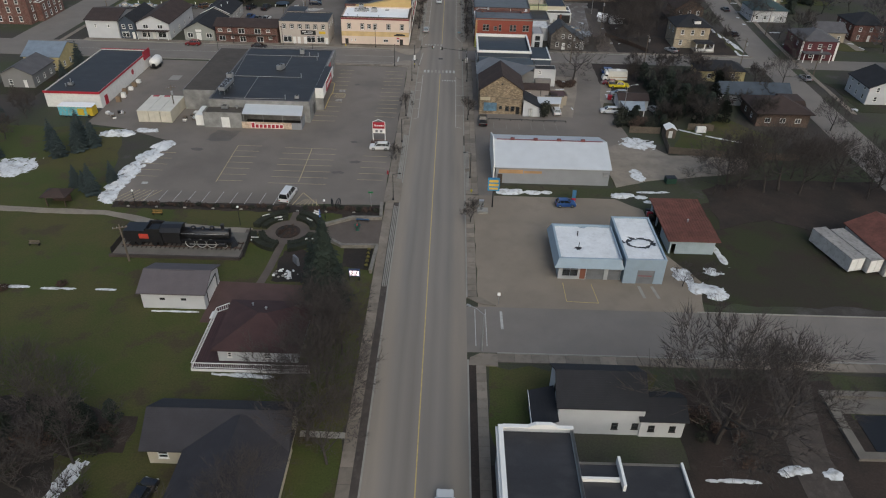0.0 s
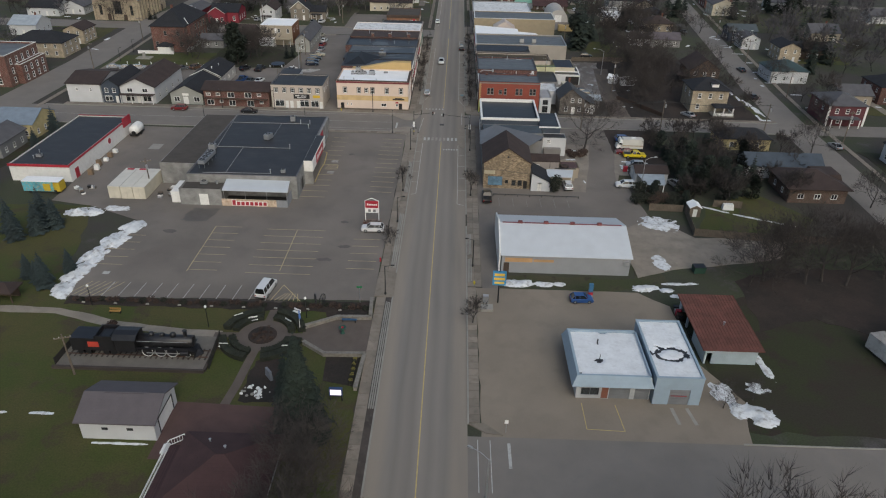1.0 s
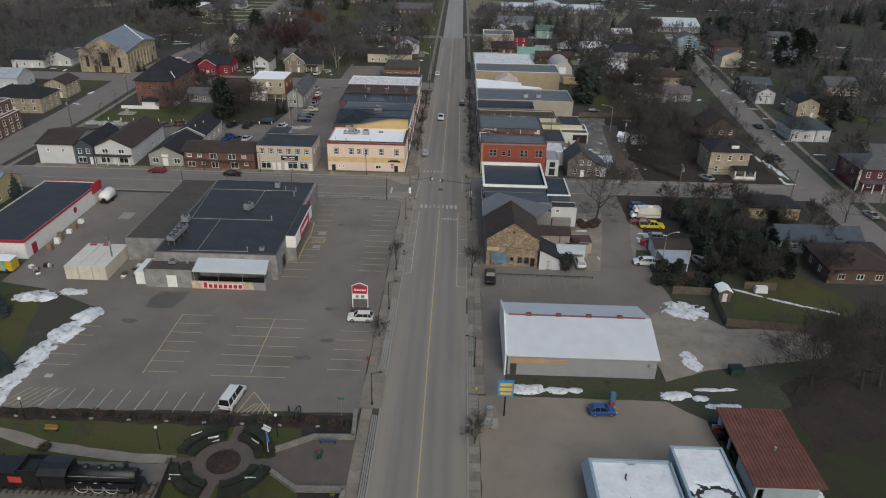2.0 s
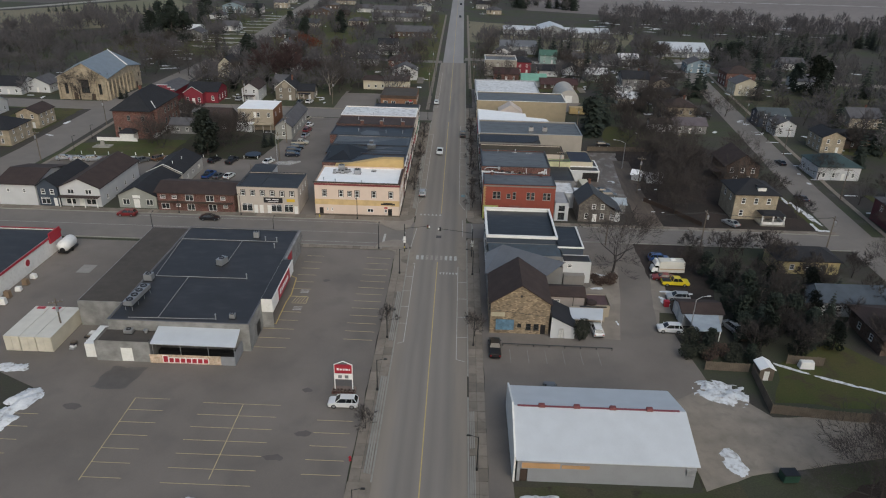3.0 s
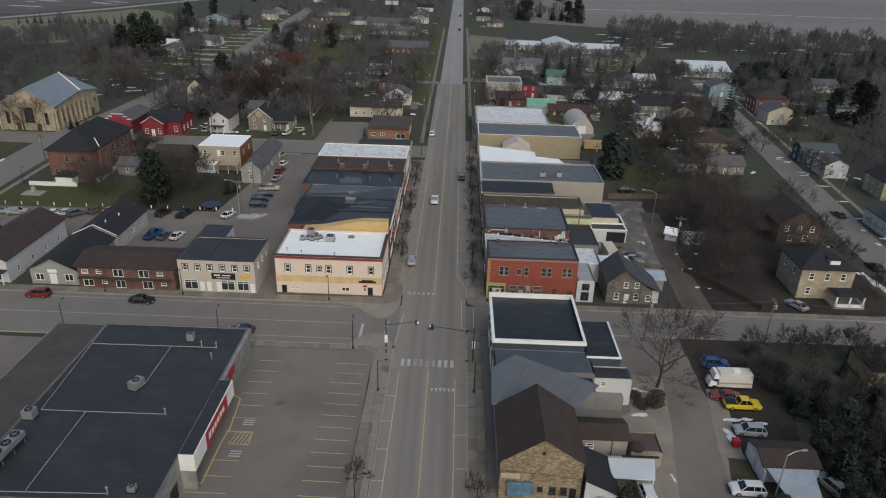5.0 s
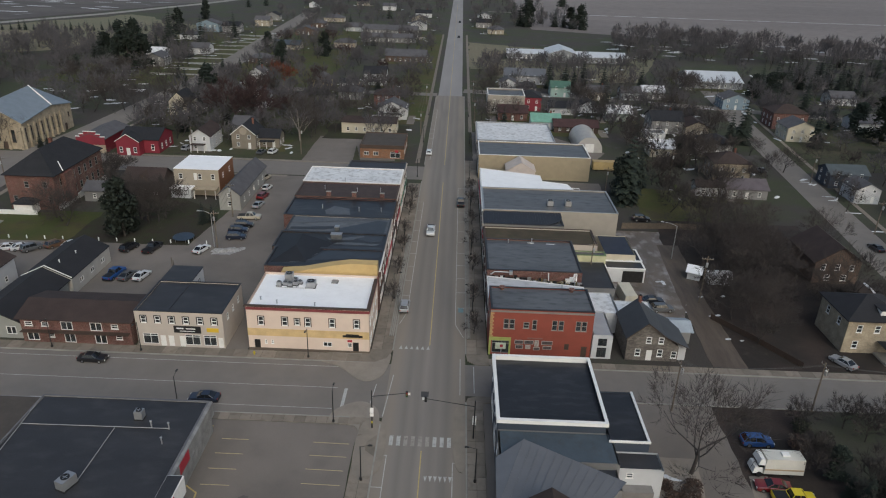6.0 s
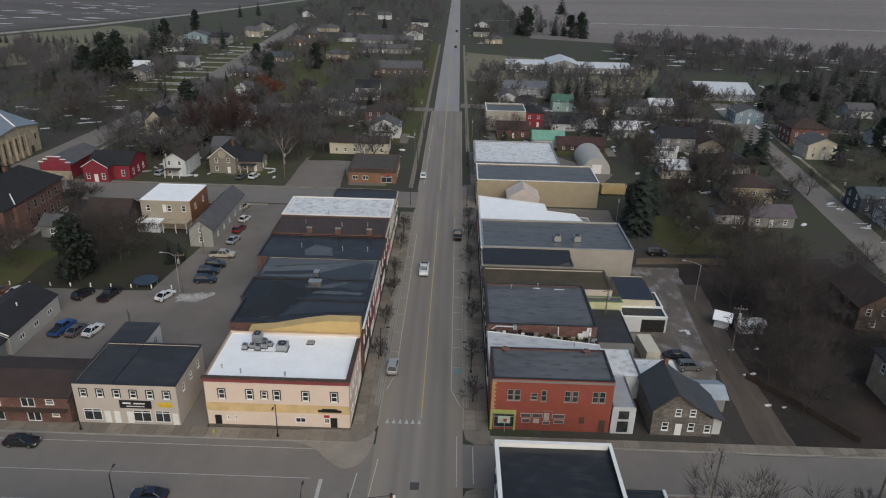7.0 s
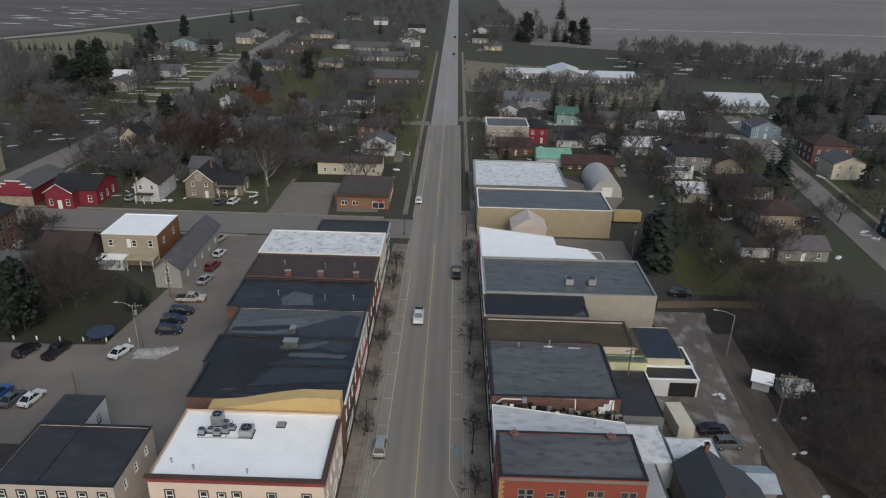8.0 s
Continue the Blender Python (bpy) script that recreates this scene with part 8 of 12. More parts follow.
part("lettering", Mesh().box(-10.9, -6.0, -7.78, -7.7, 2.3, 3.1).box(-5.8, -2.2, -7.78, -7.7, 2.4, 2.9), mat("orange_sign", (0.42, 0.25, 0.12), 0.7, 0.2), ms, "faded orange lettering bars on the wall")
local_box("meter_box", ms, STEEL, 10.2, 11.2, -8.0, -7.7, 2.3, 3.0)
# roadside pole sign and air pump
ps = thing("pole_sign", pose(11.5, 118.6, 0.04), "tall roadside sign with a blue and yellow panel", "sign")
part("post", Mesh().tube((0, 0, 0), (0, 0, 6.2), 0.12, 0.12, 8), BLACK, ps)
pb = local_box("panel", ps, mat("sign_blue", (0.04, 0.22, 0.42), 0.5), -1.1, 1.1, -0.2, 0.2, 3.6, 6.2)
bars(pb, pose(0, -0.2, 3.6), [(0, 1.8, 1.7, 0.5), (0, 1.0, 1.8, 0.5), (0, 0.3, 1.6, 0.4)], mat("sign_yellow", (0.65, 0.42, 0.06), 0.5), 0.0)
ap = thing("air_pump", pose(27.5, 121.6, 0.04), "red and blue air pump post", "pump")
local_box("body", ap, mat("pump_blue", (0.05, 0.16, 0.28), 0.5), -0.35, 0.35, -0.3, 0.3, 0, 2.4)
local_box("stripe", ap, RED, -0.37, 0.37, -0.32, 0.32, 0.2, 0.9)
car("hatch", "blue", 25.7, 119.8, 4, "bright blue hatchback parked on the sandy forecourt")
us = thing("bench_shelter", pose(9.6, 118, 0.05), "grey concrete block planter and meter boxes", "street furniture")
local_box("block", us, CONC, -1, 1, -2.2, -0.6, 0, 0.5)
local_box("cabinet", us, STEEL, -0.6, 0.3, 0.4, 1.1, 0, 1.3)
bn = thing("waste_container", pose(48.7, 130.6, 0, 0, 0, 5), "dark green steel waste container", "waste container")
local_box("body", bn, mat("dark_green_paint", (0.015, 0.05, 0.035), 0.6), -1, 1, -0.7, 0.7, 0.1, 1.3, top=(-0.05, -0.08))
local_box("lid", bn, BLACK, -1.05, 1.05, -0.78, 0.78, 1.3, 1.4)

# stone building
sb = shell("stone_building", "old rubble stone building with a brown gable roof", "building", 10.2, 20.6, 164.6, 175.4, 6.2, STONE, "gable", SHINGLE_B, {"S": [("d", 4.2, 0, 0.9, 2.0), ("w", 1.6, 0.9, 0.9, 1.2), ("w", 3.0, 0.9, 0.9, 1.2), ("w", 0, 1.4, 0.7, 0.7)], "W": spread(3, 10, 3.8, 0.9, 1.3)}, 3.5, "y", over=0.35, frame_mat=BLACK, door_mat=BLACK)
part("mural", Mesh().box(-4.2, -1.0, -5.9, -5.81, 1.0, 3.1), mat("blue_mural", (0.09, 0.17, 0.24), 0.7, 0.5, 1.2), sb, "blue painted mural panel")
part("sign", Mesh().box(-5.1, -2.7, -5.9, -5.81, 3.7, 4.5), mat("cream_sign", (0.4, 0.36, 0.26), 0.7), sb, "cream sign board")
part("lamp", Mesh().box(-0.15, 0.15, -5.95, -5.81, 7.6, 8.0), BLACK, sb)
part("gas_pipe", Mesh().tube((-5, -5.85, 5.0), (5, -5.85, 3.9), 0.03, 0.03, 5), BLACK, sb)
ln = thing("lean_to", pose(22.9, 167, 0), "white lean-to with a dark sloping roof", "lean-to")
lw = Mesh()
lw.side([(-2.05, 0), (2.2, 0), (2.2, 2.3), (-2.05, 4.4)], -3.5, -3.2)
lw.box(1.95, 2.2, -3.2, 3, 0, 2.3)
part("wall", lw, SIDING_W, ln)
lr = Mesh()
lr.add([(-2.1, -3.8, 4.45), (2.5, -3.8, 2.15), (2.5, 3.2, 2.15), (-2.1, 3.2, 4.45), (-2.1, -3.8, 4.6), (2.5, -3.8, 2.3), (2.5, 3.2, 2.3), (-2.1, 3.2, 4.6)], ((0, 3, 2, 1), (4, 5, 6, 7), (0, 1, 5, 4), (1, 2, 6, 5), (2, 3, 7, 6), (3, 0, 4, 7)))
part("roof", lr, SHINGLE_K, ln)
part("door", door_meshes(0.9, 2.0, "leaf", TRIM), None, ln, at=pose(-0.2, -3.57, 0))
bh = shell("brown_annex", "pale annex with a low brown roof", "building", 21.0, 28.0, 172.3, 176.6, 3.7, striped("pale_pinkish_siding", (0.3, 0.27, 0.255), 0.25, "Z", 0.2, 0.7), "gable", SHINGLE_B, {"S": [("w", -1.6, 2.0, 1.1, 0.9)]}, 0.8, "x", over=0.25)
part("drainpipe", Mesh().tube((1.4, -2.25, 0), (1.4, -2.25, 3.6), 0.06, 0.06, 5), BLACK, bh)
mr = shell("maroon_roof_shed", "low shed with a faded maroon roof", "shed", 28.4, 32.6, 171.4, 175.6, 2.5, SIDING_T, "flat", mat("maroon_roof", (0.085, 0.05, 0.05), 0.8, 0.2), {}, parapet=0.02)
part("round_hatch", Mesh().lathe([(1.0, 2.48), (1.0, 2.75), (0.6, 3.0), (0.0, 3.05)], 14, (-1.2, -1.3, 0)), SHINGLE_B, mr)
gr = thing("carport", pose(27.9, 167.9, 0), "white sheet carport roof beside the annex", "carport")
gq = Mesh()
gq.add([(x, y, z + h_) for h_ in (0, 0.14) for x, y, z in ((-3.1, -1.6, 2.35), (2.4, -1.7, 2.35), (3.1, 1.7, 2.75), (-3.1, 1.7, 2.75))], ((0, 3, 2, 1), (4, 5, 6, 7), (0, 1, 5, 4), (1, 2, 6, 5), (2, 3, 7, 6), (3, 0, 4, 7)))
part("roof", gq, METAL_W, gr, "white sheet roof")
part("back_wall", Mesh().box(-3.0, 3.6, 1.75, 1.95, 0, 3.0), SIDING_T, gr)
part("coping", Mesh().box(-1.2, 3.7, 1.7, 2.0, 3.01, 3.15), BLACK, gr)
for x in (-2.9, 2.3):
    part("post", Mesh().box(x - 0.08, x + 0.08, -1.5, -1.34, 0, 2.35), TRIM, gr)
car("suv", "white", 29.4, 165.9, 92, "white car parked beneath the carport")
bush(26.2, 163.2, 1.6, 4.6, BUSH, "dense dark green evergreen bush by the wall", n=900)
# grey metal roof building
gm_ = shell("grey_roof_shop", "shop with a wide grey standing-seam roof", "building", 10.2, 24.8, 180.2, 184.0, 5.6, SIDING_G, "flat", TAR, {}, parapet=0.05)
gmr2 = Mesh()
gmr2.add([(9.4, 175.4, 6.3), (13.4, 187.2, 7.0), (9.7, 184.5, 6.2), (20.9, 175.4, 6.0), (25.2, 180.6, 6.6)], ((0, 1, 2), (0, 3, 1), (3, 4, 1)))
for f in range(13):
    k = f / 12
    a = Vector((9.4, 175.4, 6.33)).lerp(Vector((20.9, 175.4, 6.03)), k)
    b = Vector((13.4, 187.2, 7.03)).lerp(Vector((25.2, 180.6, 6.63)), k)
    gmr2.tube(a, b, 0.035, 0.035, 4, False)
single("standing_seam_roof", gmr2, METAL_G, "grey standing-seam metal roof with ribs", "roof", "structure")
shell("roof_shop_base", "grey rendered shop beneath the metal roof", "building", 10.2, 20.9, 176.3, 180.1, 5.6, SIDING_G, "flat", TAR, {"W": spread(2, 3.6, 3.6, 0.8, 1.2)}, parapet=0.05)
blue_b = shell("blue_band_shop", "shop with a faded blue-grey low roof", "building", 10.2, 25.3, 184.2, 190.2, 6.0, SIDING_G, "flat", mat("blue_grey_roof", (0.055, 0.075, 0.095), 0.7, 0.2, 0.4, dirt=0.4), {"W": spread(2, 5, 3.6, 0.9, 1.3), "E": []}, parapet=0.02)
wb = shell("white_rear_block", "white clapboard rear block with a dark roof", "building", 25.4, 31.2, 184.9, 188.3, 4.7, SIDING_W, "flat", TAR, {"S": [("w", -1.4, 3.4, 0.9, 0.8)]}, parapet=0.05)
part("lower_wall", Mesh().box(-2.6, 1.6, -3.1, -1.72, 0, 2.3), mat("grey_render", (0.2, 0.19, 0.18), 0.85, 0.15), wb, "plain grey lower wall")
bk = shell("parapet_shop", "corner shop with a black roof and a bright white parapet", "building", 10.2, 24.6, 190.3, 205.6, 7.6, SIDING_B, "flat", TAR_B, {"W": spread(5, 14, 4.6, 0.9, 1.5) + [("s", -3, 0.5, 5, 2.2), ("s", 4, 0.5, 4, 2.2)], "N": spread(4, 12, 4.6, 0.9, 1.5)}, parapet=0.55)
pw = Mesh().box(-7.4, 7.4, 7.3, 7.85, 7.0, 7.75).box(-7.45, -6.95, -7.5, 7.3, 7.2, 7.75).box(6.95, 7.4, -7.5, 7.3, 7.2, 7.75).box(-7.4, 7.4, -8.0, -7.5, 7.2, 7.75)
part("parapet", pw, TRIM, bk, "bright white metal parapet")
sd = shell("side_extension", "lower dark-roofed extension with a white edge", "building", 24.7, 30.0, 188.4, 199.4, 6.2, SIDING_B, "flat", TAR_B, {"E": spread(2, 8, 3.4, 0.9, 1.3), "N": []}, parapet=0.1)
part("edge", Mesh().box(-2.7, 2.75, -5.6, -5.4, 6.1, 6.4).box(2.4, 2.75, -5.3, 5.5, 6.1, 6.35), TRIM, sd)

# north of the cross street, east row
rb = shell("red_brick_shop", "painted red brick two-storey corner shop", "shop", 10.2, 27.6, 217.7, 226.0, 8.9, BRICK_P, "flat", TAR_G,
           {"S": [("w", -6.0, 5.2, 0.9, 1.9), ("w", -5.0, 5.2, 0.9, 1.9), ("w", -2.6, 5.4, 1.0, 1.2), ("w", -1.2, 5.2, 0.8, 1.9), ("w", 2.2, 5.2, 0.9, 1.9), ("w", 3.3, 5.2, 0.9, 1.9), ("w", 6.2, 5.2, 0.9, 1.9), ("w", 7.2, 5.2, 0.9, 1.9), ("s", -6.6, 0.4, 3.2, 2.4), ("d", 4.6, 1.4, 0.8, 1.2), ("d", 7.6, 0, 1.0, 2.2)], "W": spread(3, 7, 5.2, 0.9, 1.9)}, parapet=0.12, cap=TAR_B, frame_mat=mat("grey_frame", (0.25, 0.24, 0.22), 0.6), door_mat=DKBROWN)
for k, (u, v, a, b, dk_) in enumerate(((-3.6, 2.3, 1.5, 0.75, 0), (-1.9, 2.3, 1.6, 0.75, 0), (-0.55, 1.9, 0.75, 1.2, 1), (1.2, 2.3, 1.9, 0.75, 0), (-3.5, 1.35, 1.3, 0.75, 0), (-2.0, 1.35, 0.9, 0.75, 1), (-0.5, 1.15, 1.1, 0.6, 0), (1.3, 1.35, 1.5, 0.7, 0))):
    pic = part("picture_panel", Mesh().box(u - a / 2, u + a / 2, -4.22, -4.16, v, v + b), mat("pale_board", (0.4, 0.38, 0.35), 0.6), rb, "framed picture panel on the wall")
    part("picture", Mesh().box(u - a / 2 + 0.08, u + a / 2 - 0.08, -4.235, -4.222, v + 0.08, v + b - 0.08), mat("pale_picture", (0.4, 0.36, 0.33), 0.6, 0.5, 3) if dk_ else mat("dark_picture", (0.06, 0.05, 0.05), 0.5, 0.8, 3, 9, dirt=0.7, dirt_col=(0.2, 0.18, 0.17)), pic)
part("name_board", Mesh().box(-2.2, 0.4, -4.22, -4.16, 3.35, 3.6), mat("faded_red_board", (0.22, 0.1, 0.08), 0.7), rb)
part("poster", Mesh().box(-7.6, -5.8, -4.28, -4.2, 1.2, 2.4), mat("pale_green_poster", (0.5, 0.56, 0.45), 0.6, 0.2, 2), rb, "pale poster in the shop window")
part("shopfront", Mesh().box(-8.75, -5.0, -4.3, -4.16, 2.9, 3.5).box(-8.75, -8.4, -4.3, -4.16, 0, 2.9).box(-5.3, -5.0, -4.3, -4.16, 0, 2.9), mat("lime_paint", (0.36, 0.4, 0.12), 0.6), rb, "lime green shopfront")
for k in range(14):
    qn = Mesh().box(-8.74, -8.1 - 0.2 * (k % 2), -4.22, -4.15, 3.6 + 0.36 * k, 3.88 + 0.36 * k)
    part("quoin", qn, mat("ochre_quoin", (0.4, 0.26, 0.12), 0.8), rb, "ochre corner stone")
part("cornice", Mesh().box(-8.75, 8.75, -4.3, -4.16, 8.4, 8.7), mat("grey_cornice", (0.2, 0.19, 0.18), 0.7), rb)
for x in (-6.5, 5.8):
    roof_pipe(18.9 + x, 225.2, 8.5, 0.8, 0.35, BRICK, "chimney_stack", "short brick chimney behind the parapet")
snow([(23.5, 218.6, 2.3, 0.25, 0.12, -1)], "thin strip of snow along a roof edge", 31, "roof_snow", 8.56)
nw = shell("narrow_white_shop", "narrow white shop with a dark window", "shop", 27.8, 31.2, 217.6, 226, 4.6, SIDING_W, "flat", mat("pale_grey_roof", (0.3, 0.31, 0.33), 0.7, 0.12), {"S": [("l", 0, 2.6, 1.5, 1.4), ("s", 0, 0.3, 1.6, 1.9)]}, parapet=0.05, frame_mat=BLACK)
ct = thing("buff_cottage", pose(33.7, 217.6, 0), "small grey-buff cottage with a dark sweeping gable roof", "house")
ctw = Mesh()
CTO = [("w", 3.6, 3.5, 0.9, 1.2), ("w", 5.7, 3.5, 0.9, 1.2), ("w", 2.0, 0.9, 0.95, 1.4), ("d", 4.0, 0.0, 1.0, 2.1), ("w", 5.8, 0.9, 0.95, 1.4), ("w", 8.2, 0.7, 0.95, 1.3)]
wall_ring(ctw, 8.9, 8.4, 0, 2.9, {"S": [(u - 4.45, v, a, min(b, 2.9 - v)) for k_, u, v, a, b in CTO if v < 2]})
ctw.v = [(x + 4.45, y + 4.2, z) for x, y, z in ctw.v]
for y0, y1 in ((0.0, 0.25), (8.15, 8.4)):
    ctw.side([(0.0, 2.9), (8.9, 2.9), (6.5, 4.6), (3.1, 7.3), (0.0, 4.6)], y0, y1)
ctw.box(0, 0.25, 0.25, 8.15, 2.9, 4.5)
part("wall", ctw, bricky("grey_stone", (0.14, 0.125, 0.11), (0.12, 0.11, 0.1), 0.4, 0.22, 0.3), ct)
ctr = Mesh()
prof = [(-0.35, 4.25), (3.1, 7.35), (6.6, 4.65), (10.6, 2.75)]
for (xa, za), (xb, zb) in zip(prof, prof[1:]):
    ctr.side([(xa, za), (xb, zb), (xb, zb + 0.17), (xa, za + 0.17)], -0.3, 8.6)
part("roof", ctr, striped("slate_blue_shingles", (0.05, 0.056, 0.064), 0.16, "Z", 0.5, 0.8), ct)
for k_, u, v, a, b in CTO:
    if k_ == "d":
        part("door", door_meshes(a, b, "leaf", TRIM), None, ct, at=pose(u, 0, v))
    else:
        fr, pn = window_meshes(a, b, "sash", TRIM)
        part("pane", pn, None, part("window", fr, None, ct, at=pose(u, -0.06 if v > 2 else 0, v)))
part("bargeboard", Mesh().tube((-0.3, -0.32, 4.3), (3.1, -0.32, 7.4), 0.07, 0.07, 4).tube((3.1, -0.32, 7.4), (6.6, -0.32, 4.7), 0.07, 0.07, 4).tube((6.6, -0.32, 4.7), (10.5, -0.32, 2.85), 0.07, 0.07, 4), DKBROWN, ct)
part("wing", Mesh().box(8.95, 10.4, 0.6, 6.4, 0, 2.8), SIDING_W, ct, "white clapboard end wing")
chimney(ct, 3.3, 7.6, 6.2, 8.6, 0.5)
shop_row([("shop with a dark patched roof", 235.4, 250.6, 18.2, 7.6, BRICK, TAR_G, TAR_B, 4),
          ("shop with a mossy brown roof", 251.2, 259.6, 24, 6.6, STUCCO_T, mat("mossy_roof", (0.066, 0.052, 0.032), 0.95, 0.3, 0.25, 8, dirt=0.7, dirt_col=(0.042, 0.044, 0.022)), DKBROWN, 3),
          ("shop with a black ribbed roof", 260.2, 266.6, 18, 7.0, SIDING_G, METAL_G, TAR_B, 2),
          ("beige block with a stained dark roof", 267.0, 282.6, 31.5, 7.9, mat("beige_render", (0.31, 0.285, 0.25), 0.85, 0.08), TAR_G, STEEL, 5),
          ("beige block with a grey sunken roof", 313.6, 328.6, 33, 7.2, mat("buff_render", (0.3, 0.25, 0.17), 0.85, 0.1), TAR_G, TRIM, 5),
          ("shop with a patchy white roof", 337.2, 362, 25.6, 5.2, SIDING_G, PATCHYROOF, STEEL, 3)], True)
# black ribbed sheet roof with a rounded end, sloping down from the taller block
rbr = Mesh()
end = [(10.3, 260.1), (22.0, 260.1), (25.2, 260.6), (27.4, 262.2), (28.2, 264.4), (28.2, 266.7), (10.3, 266.7)]
rise_ = lambda y: 7.14 + (y - 260.1) * 0.085
n_ = len(end)
rbr.add([(x, y, rise_(y) - 0.12) for x, y in end] + [(x, y, rise_(y)) for x, y in end], [tuple(range(n_))[::-1], tuple(range(n_, 2 * n_))] + [(k, (k + 1) % n_, n_ + (k + 1) % n_, n_ + k) for k in range(n_)])
for k in range(29):
    x = 10.7 + 0.6 * k
    y0 = 260.15 if x < 22 else 260.15 + (x - 22) ** 1.5 * 0.27
    rbr.tube((x, y0, rise_(y0) + 0.03), (x, 266.65, rise_(266.65) + 0.03), 0.04, 0.04, 4, False)
single("ribbed_roof", rbr, mat("black_ribbed_sheet", (0.022, 0.022, 0.025), 0.4, 0.2, 0.5, 5), "black ribbed sheet roof with a rounded end", "roof", "structure")


def wedge_shop(label, outline, h, wall, roof_m, sign):
    """A low shop over a crooked plan, its roof a thin membrane inside a raised edge."""
    cx, cy = sum(x for x, y in outline) / len(outline), sum(y for x, y in outline) / len(outline)
    top = thing("shop", pose(cx, cy, 0), label, "shop", "shops along the main street")
    plan = [(x - cx, y - cy) for x, y in outline]
    part("wall", Mesh().prism(plan, 0, h), wall, top)
    inner = [(x * 0.985, y * 0.965) for x, y in plan]
    part("roof", Mesh().prism(inner, h, h + 0.07), roof_m, top)
    rim = Mesh()
    for (ax, ay), (bx_, by) in zip(plan, plan[1:] + plan[:1]):
        rim.tube((ax, ay, h + 0.08), (bx_, by, h + 0.08), 0.1, 0.1, 5)
    part("coping", rim, TRIM, top)
    west = min(x for x, y in plan)
    ys = [y for x, y in plan if x < west + 0.3]
    fr, pn = window_meshes((max(ys) - min(ys)) * 0.6, 2.1, "shop", TRIM)
    part("pane", pn, None, part("window", fr, None, top, at=pose(west - 0.06, (min(ys) + max(ys)) / 2, 0.5, 0, 0, -90)))
    part("sign", Mesh().box(west - 0.2, west, min(ys) + 0.5, max(ys) - 0.5, 3.0, 3.7), sign, top)
    return top


wedge_shop("shop with a low white membrane roof, crooked in plan", [(10.2, 226.2), (28.1, 226.2), (28.1, 231.6), (10.2, 234.8)], 6.4, STUCCO_T, mat("grey_white_roof", (0.5, 0.51, 0.52), 0.6, 0.12, 0.35, 5, dirt=0.75, dirt_col=(0.27, 0.27, 0.27), stretch=(0.5, 1.4, 1)), BLACK)
wedge_shop("low shop with a stepped white roof", [(10.2, 283.0), (34.8, 283.0), (33.0, 290.0), (26.6, 291.8), (26.5, 296.6), (10.2, 301.4)], 6.8, SIDING_W, WHITEROOF, RED)
wedge_shop("low pale lean-to behind the white roof", [(34.9, 286.2), (37.6, 286.0), (37.2, 295.4), (33.2, 295.8), (33.3, 290.4)], 3.9, SIDING_T, mat("tan_grey_roof", (0.2, 0.185, 0.16), 0.8, 0.2), DKBROWN)
# narrow alley clutter between two roofs
cl = thing("roof_clutter", pose(19, 234.1, 0), "boards, ducts and dry vines in a narrow gap between roofs", "clutter")
rnd = random.Random(8)
for k in range(34):
    f = k / 33
    x = -8.4 + 17.2 * f
    y0 = 0.75 - 2.6 * f + rnd.uniform(0.0, 0.4 + 2.0 * f)
    local_box("debris", cl, (BLACK, DKBROWN, STEEL, BLACK, TRIM, BLACK)[k % 6], x, x + rnd.uniform(0.3, 1.1), min(y0, 0.9), min(y0, 0.9) + rnd.uniform(0.15, 0.35), 5.6, 5.9 + rnd.uniform(0.2, 0.9))
part("support", Mesh().prism([(-8.7, 0.75), (8.9, -2.4), (8.9, 1.2), (-8.7, 1.2)], 0, 5.6), BLACK, cl)
vn = Mesh()
rv_ = random.Random(12)
for k in range(26):
    f = rv_.uniform(0.45, 1)
    clump(vn, -8.4 + 17 * f, rv_.uniform(0.9 - 2.7 * f, 1.0), 6.0, 0.5, 0.35, 0.45, 22, 0.13, rv_)
part("vine", vn, mat("dry_vine", (0.2, 0.165, 0.07), 0.9, 0.4, 1.5, 6), cl, "straw-coloured dry vines")
duct = Mesh().tube((-8.2, 0.5, 7.0), (-7.4, 0.75, 7.5), 0.12, 0.12, 6).tube((-7.4, 0.75, 7.5), (-4.4, 0.85, 7.4), 0.12, 0.12, 6).box(-4.6, -4.0, 0.55, 1.1, 7.0, 7.7)
part("duct", duct, STEEL, cl)
for x, y in ((26.3, 271.6), (30.6, 271.8)):
    rooftop_unit(x, y, 7.65, 1.4, 1.4, 1.3)
for x in (12.5, 20.5):
    rooftop_unit(x, 227.2 if x > 15 else 227.4, 6.35, 0.9, 0.9, 0.7)
for x, y in ((12.9, 229), (26.6, 232.4), (24, 231), (15, 249), (20, 250)):
    roof_pipe(x, y, 6.35 if y < 234 else 7.35, 0.7, 0.1)
snow([(19.6, 249.4, 0.8, 0.3, 0.15, 0), (23.8, 249.2, 1.2, 0.25, 0.15, 0), (21.2, 235.6, 2.0, 0.22, 0.15, 0), (26.6, 235.5, 1.2, 0.22, 0.15, 0)], "small melting snow strips on a dark roof", 32, "roof_snow", 7.36)
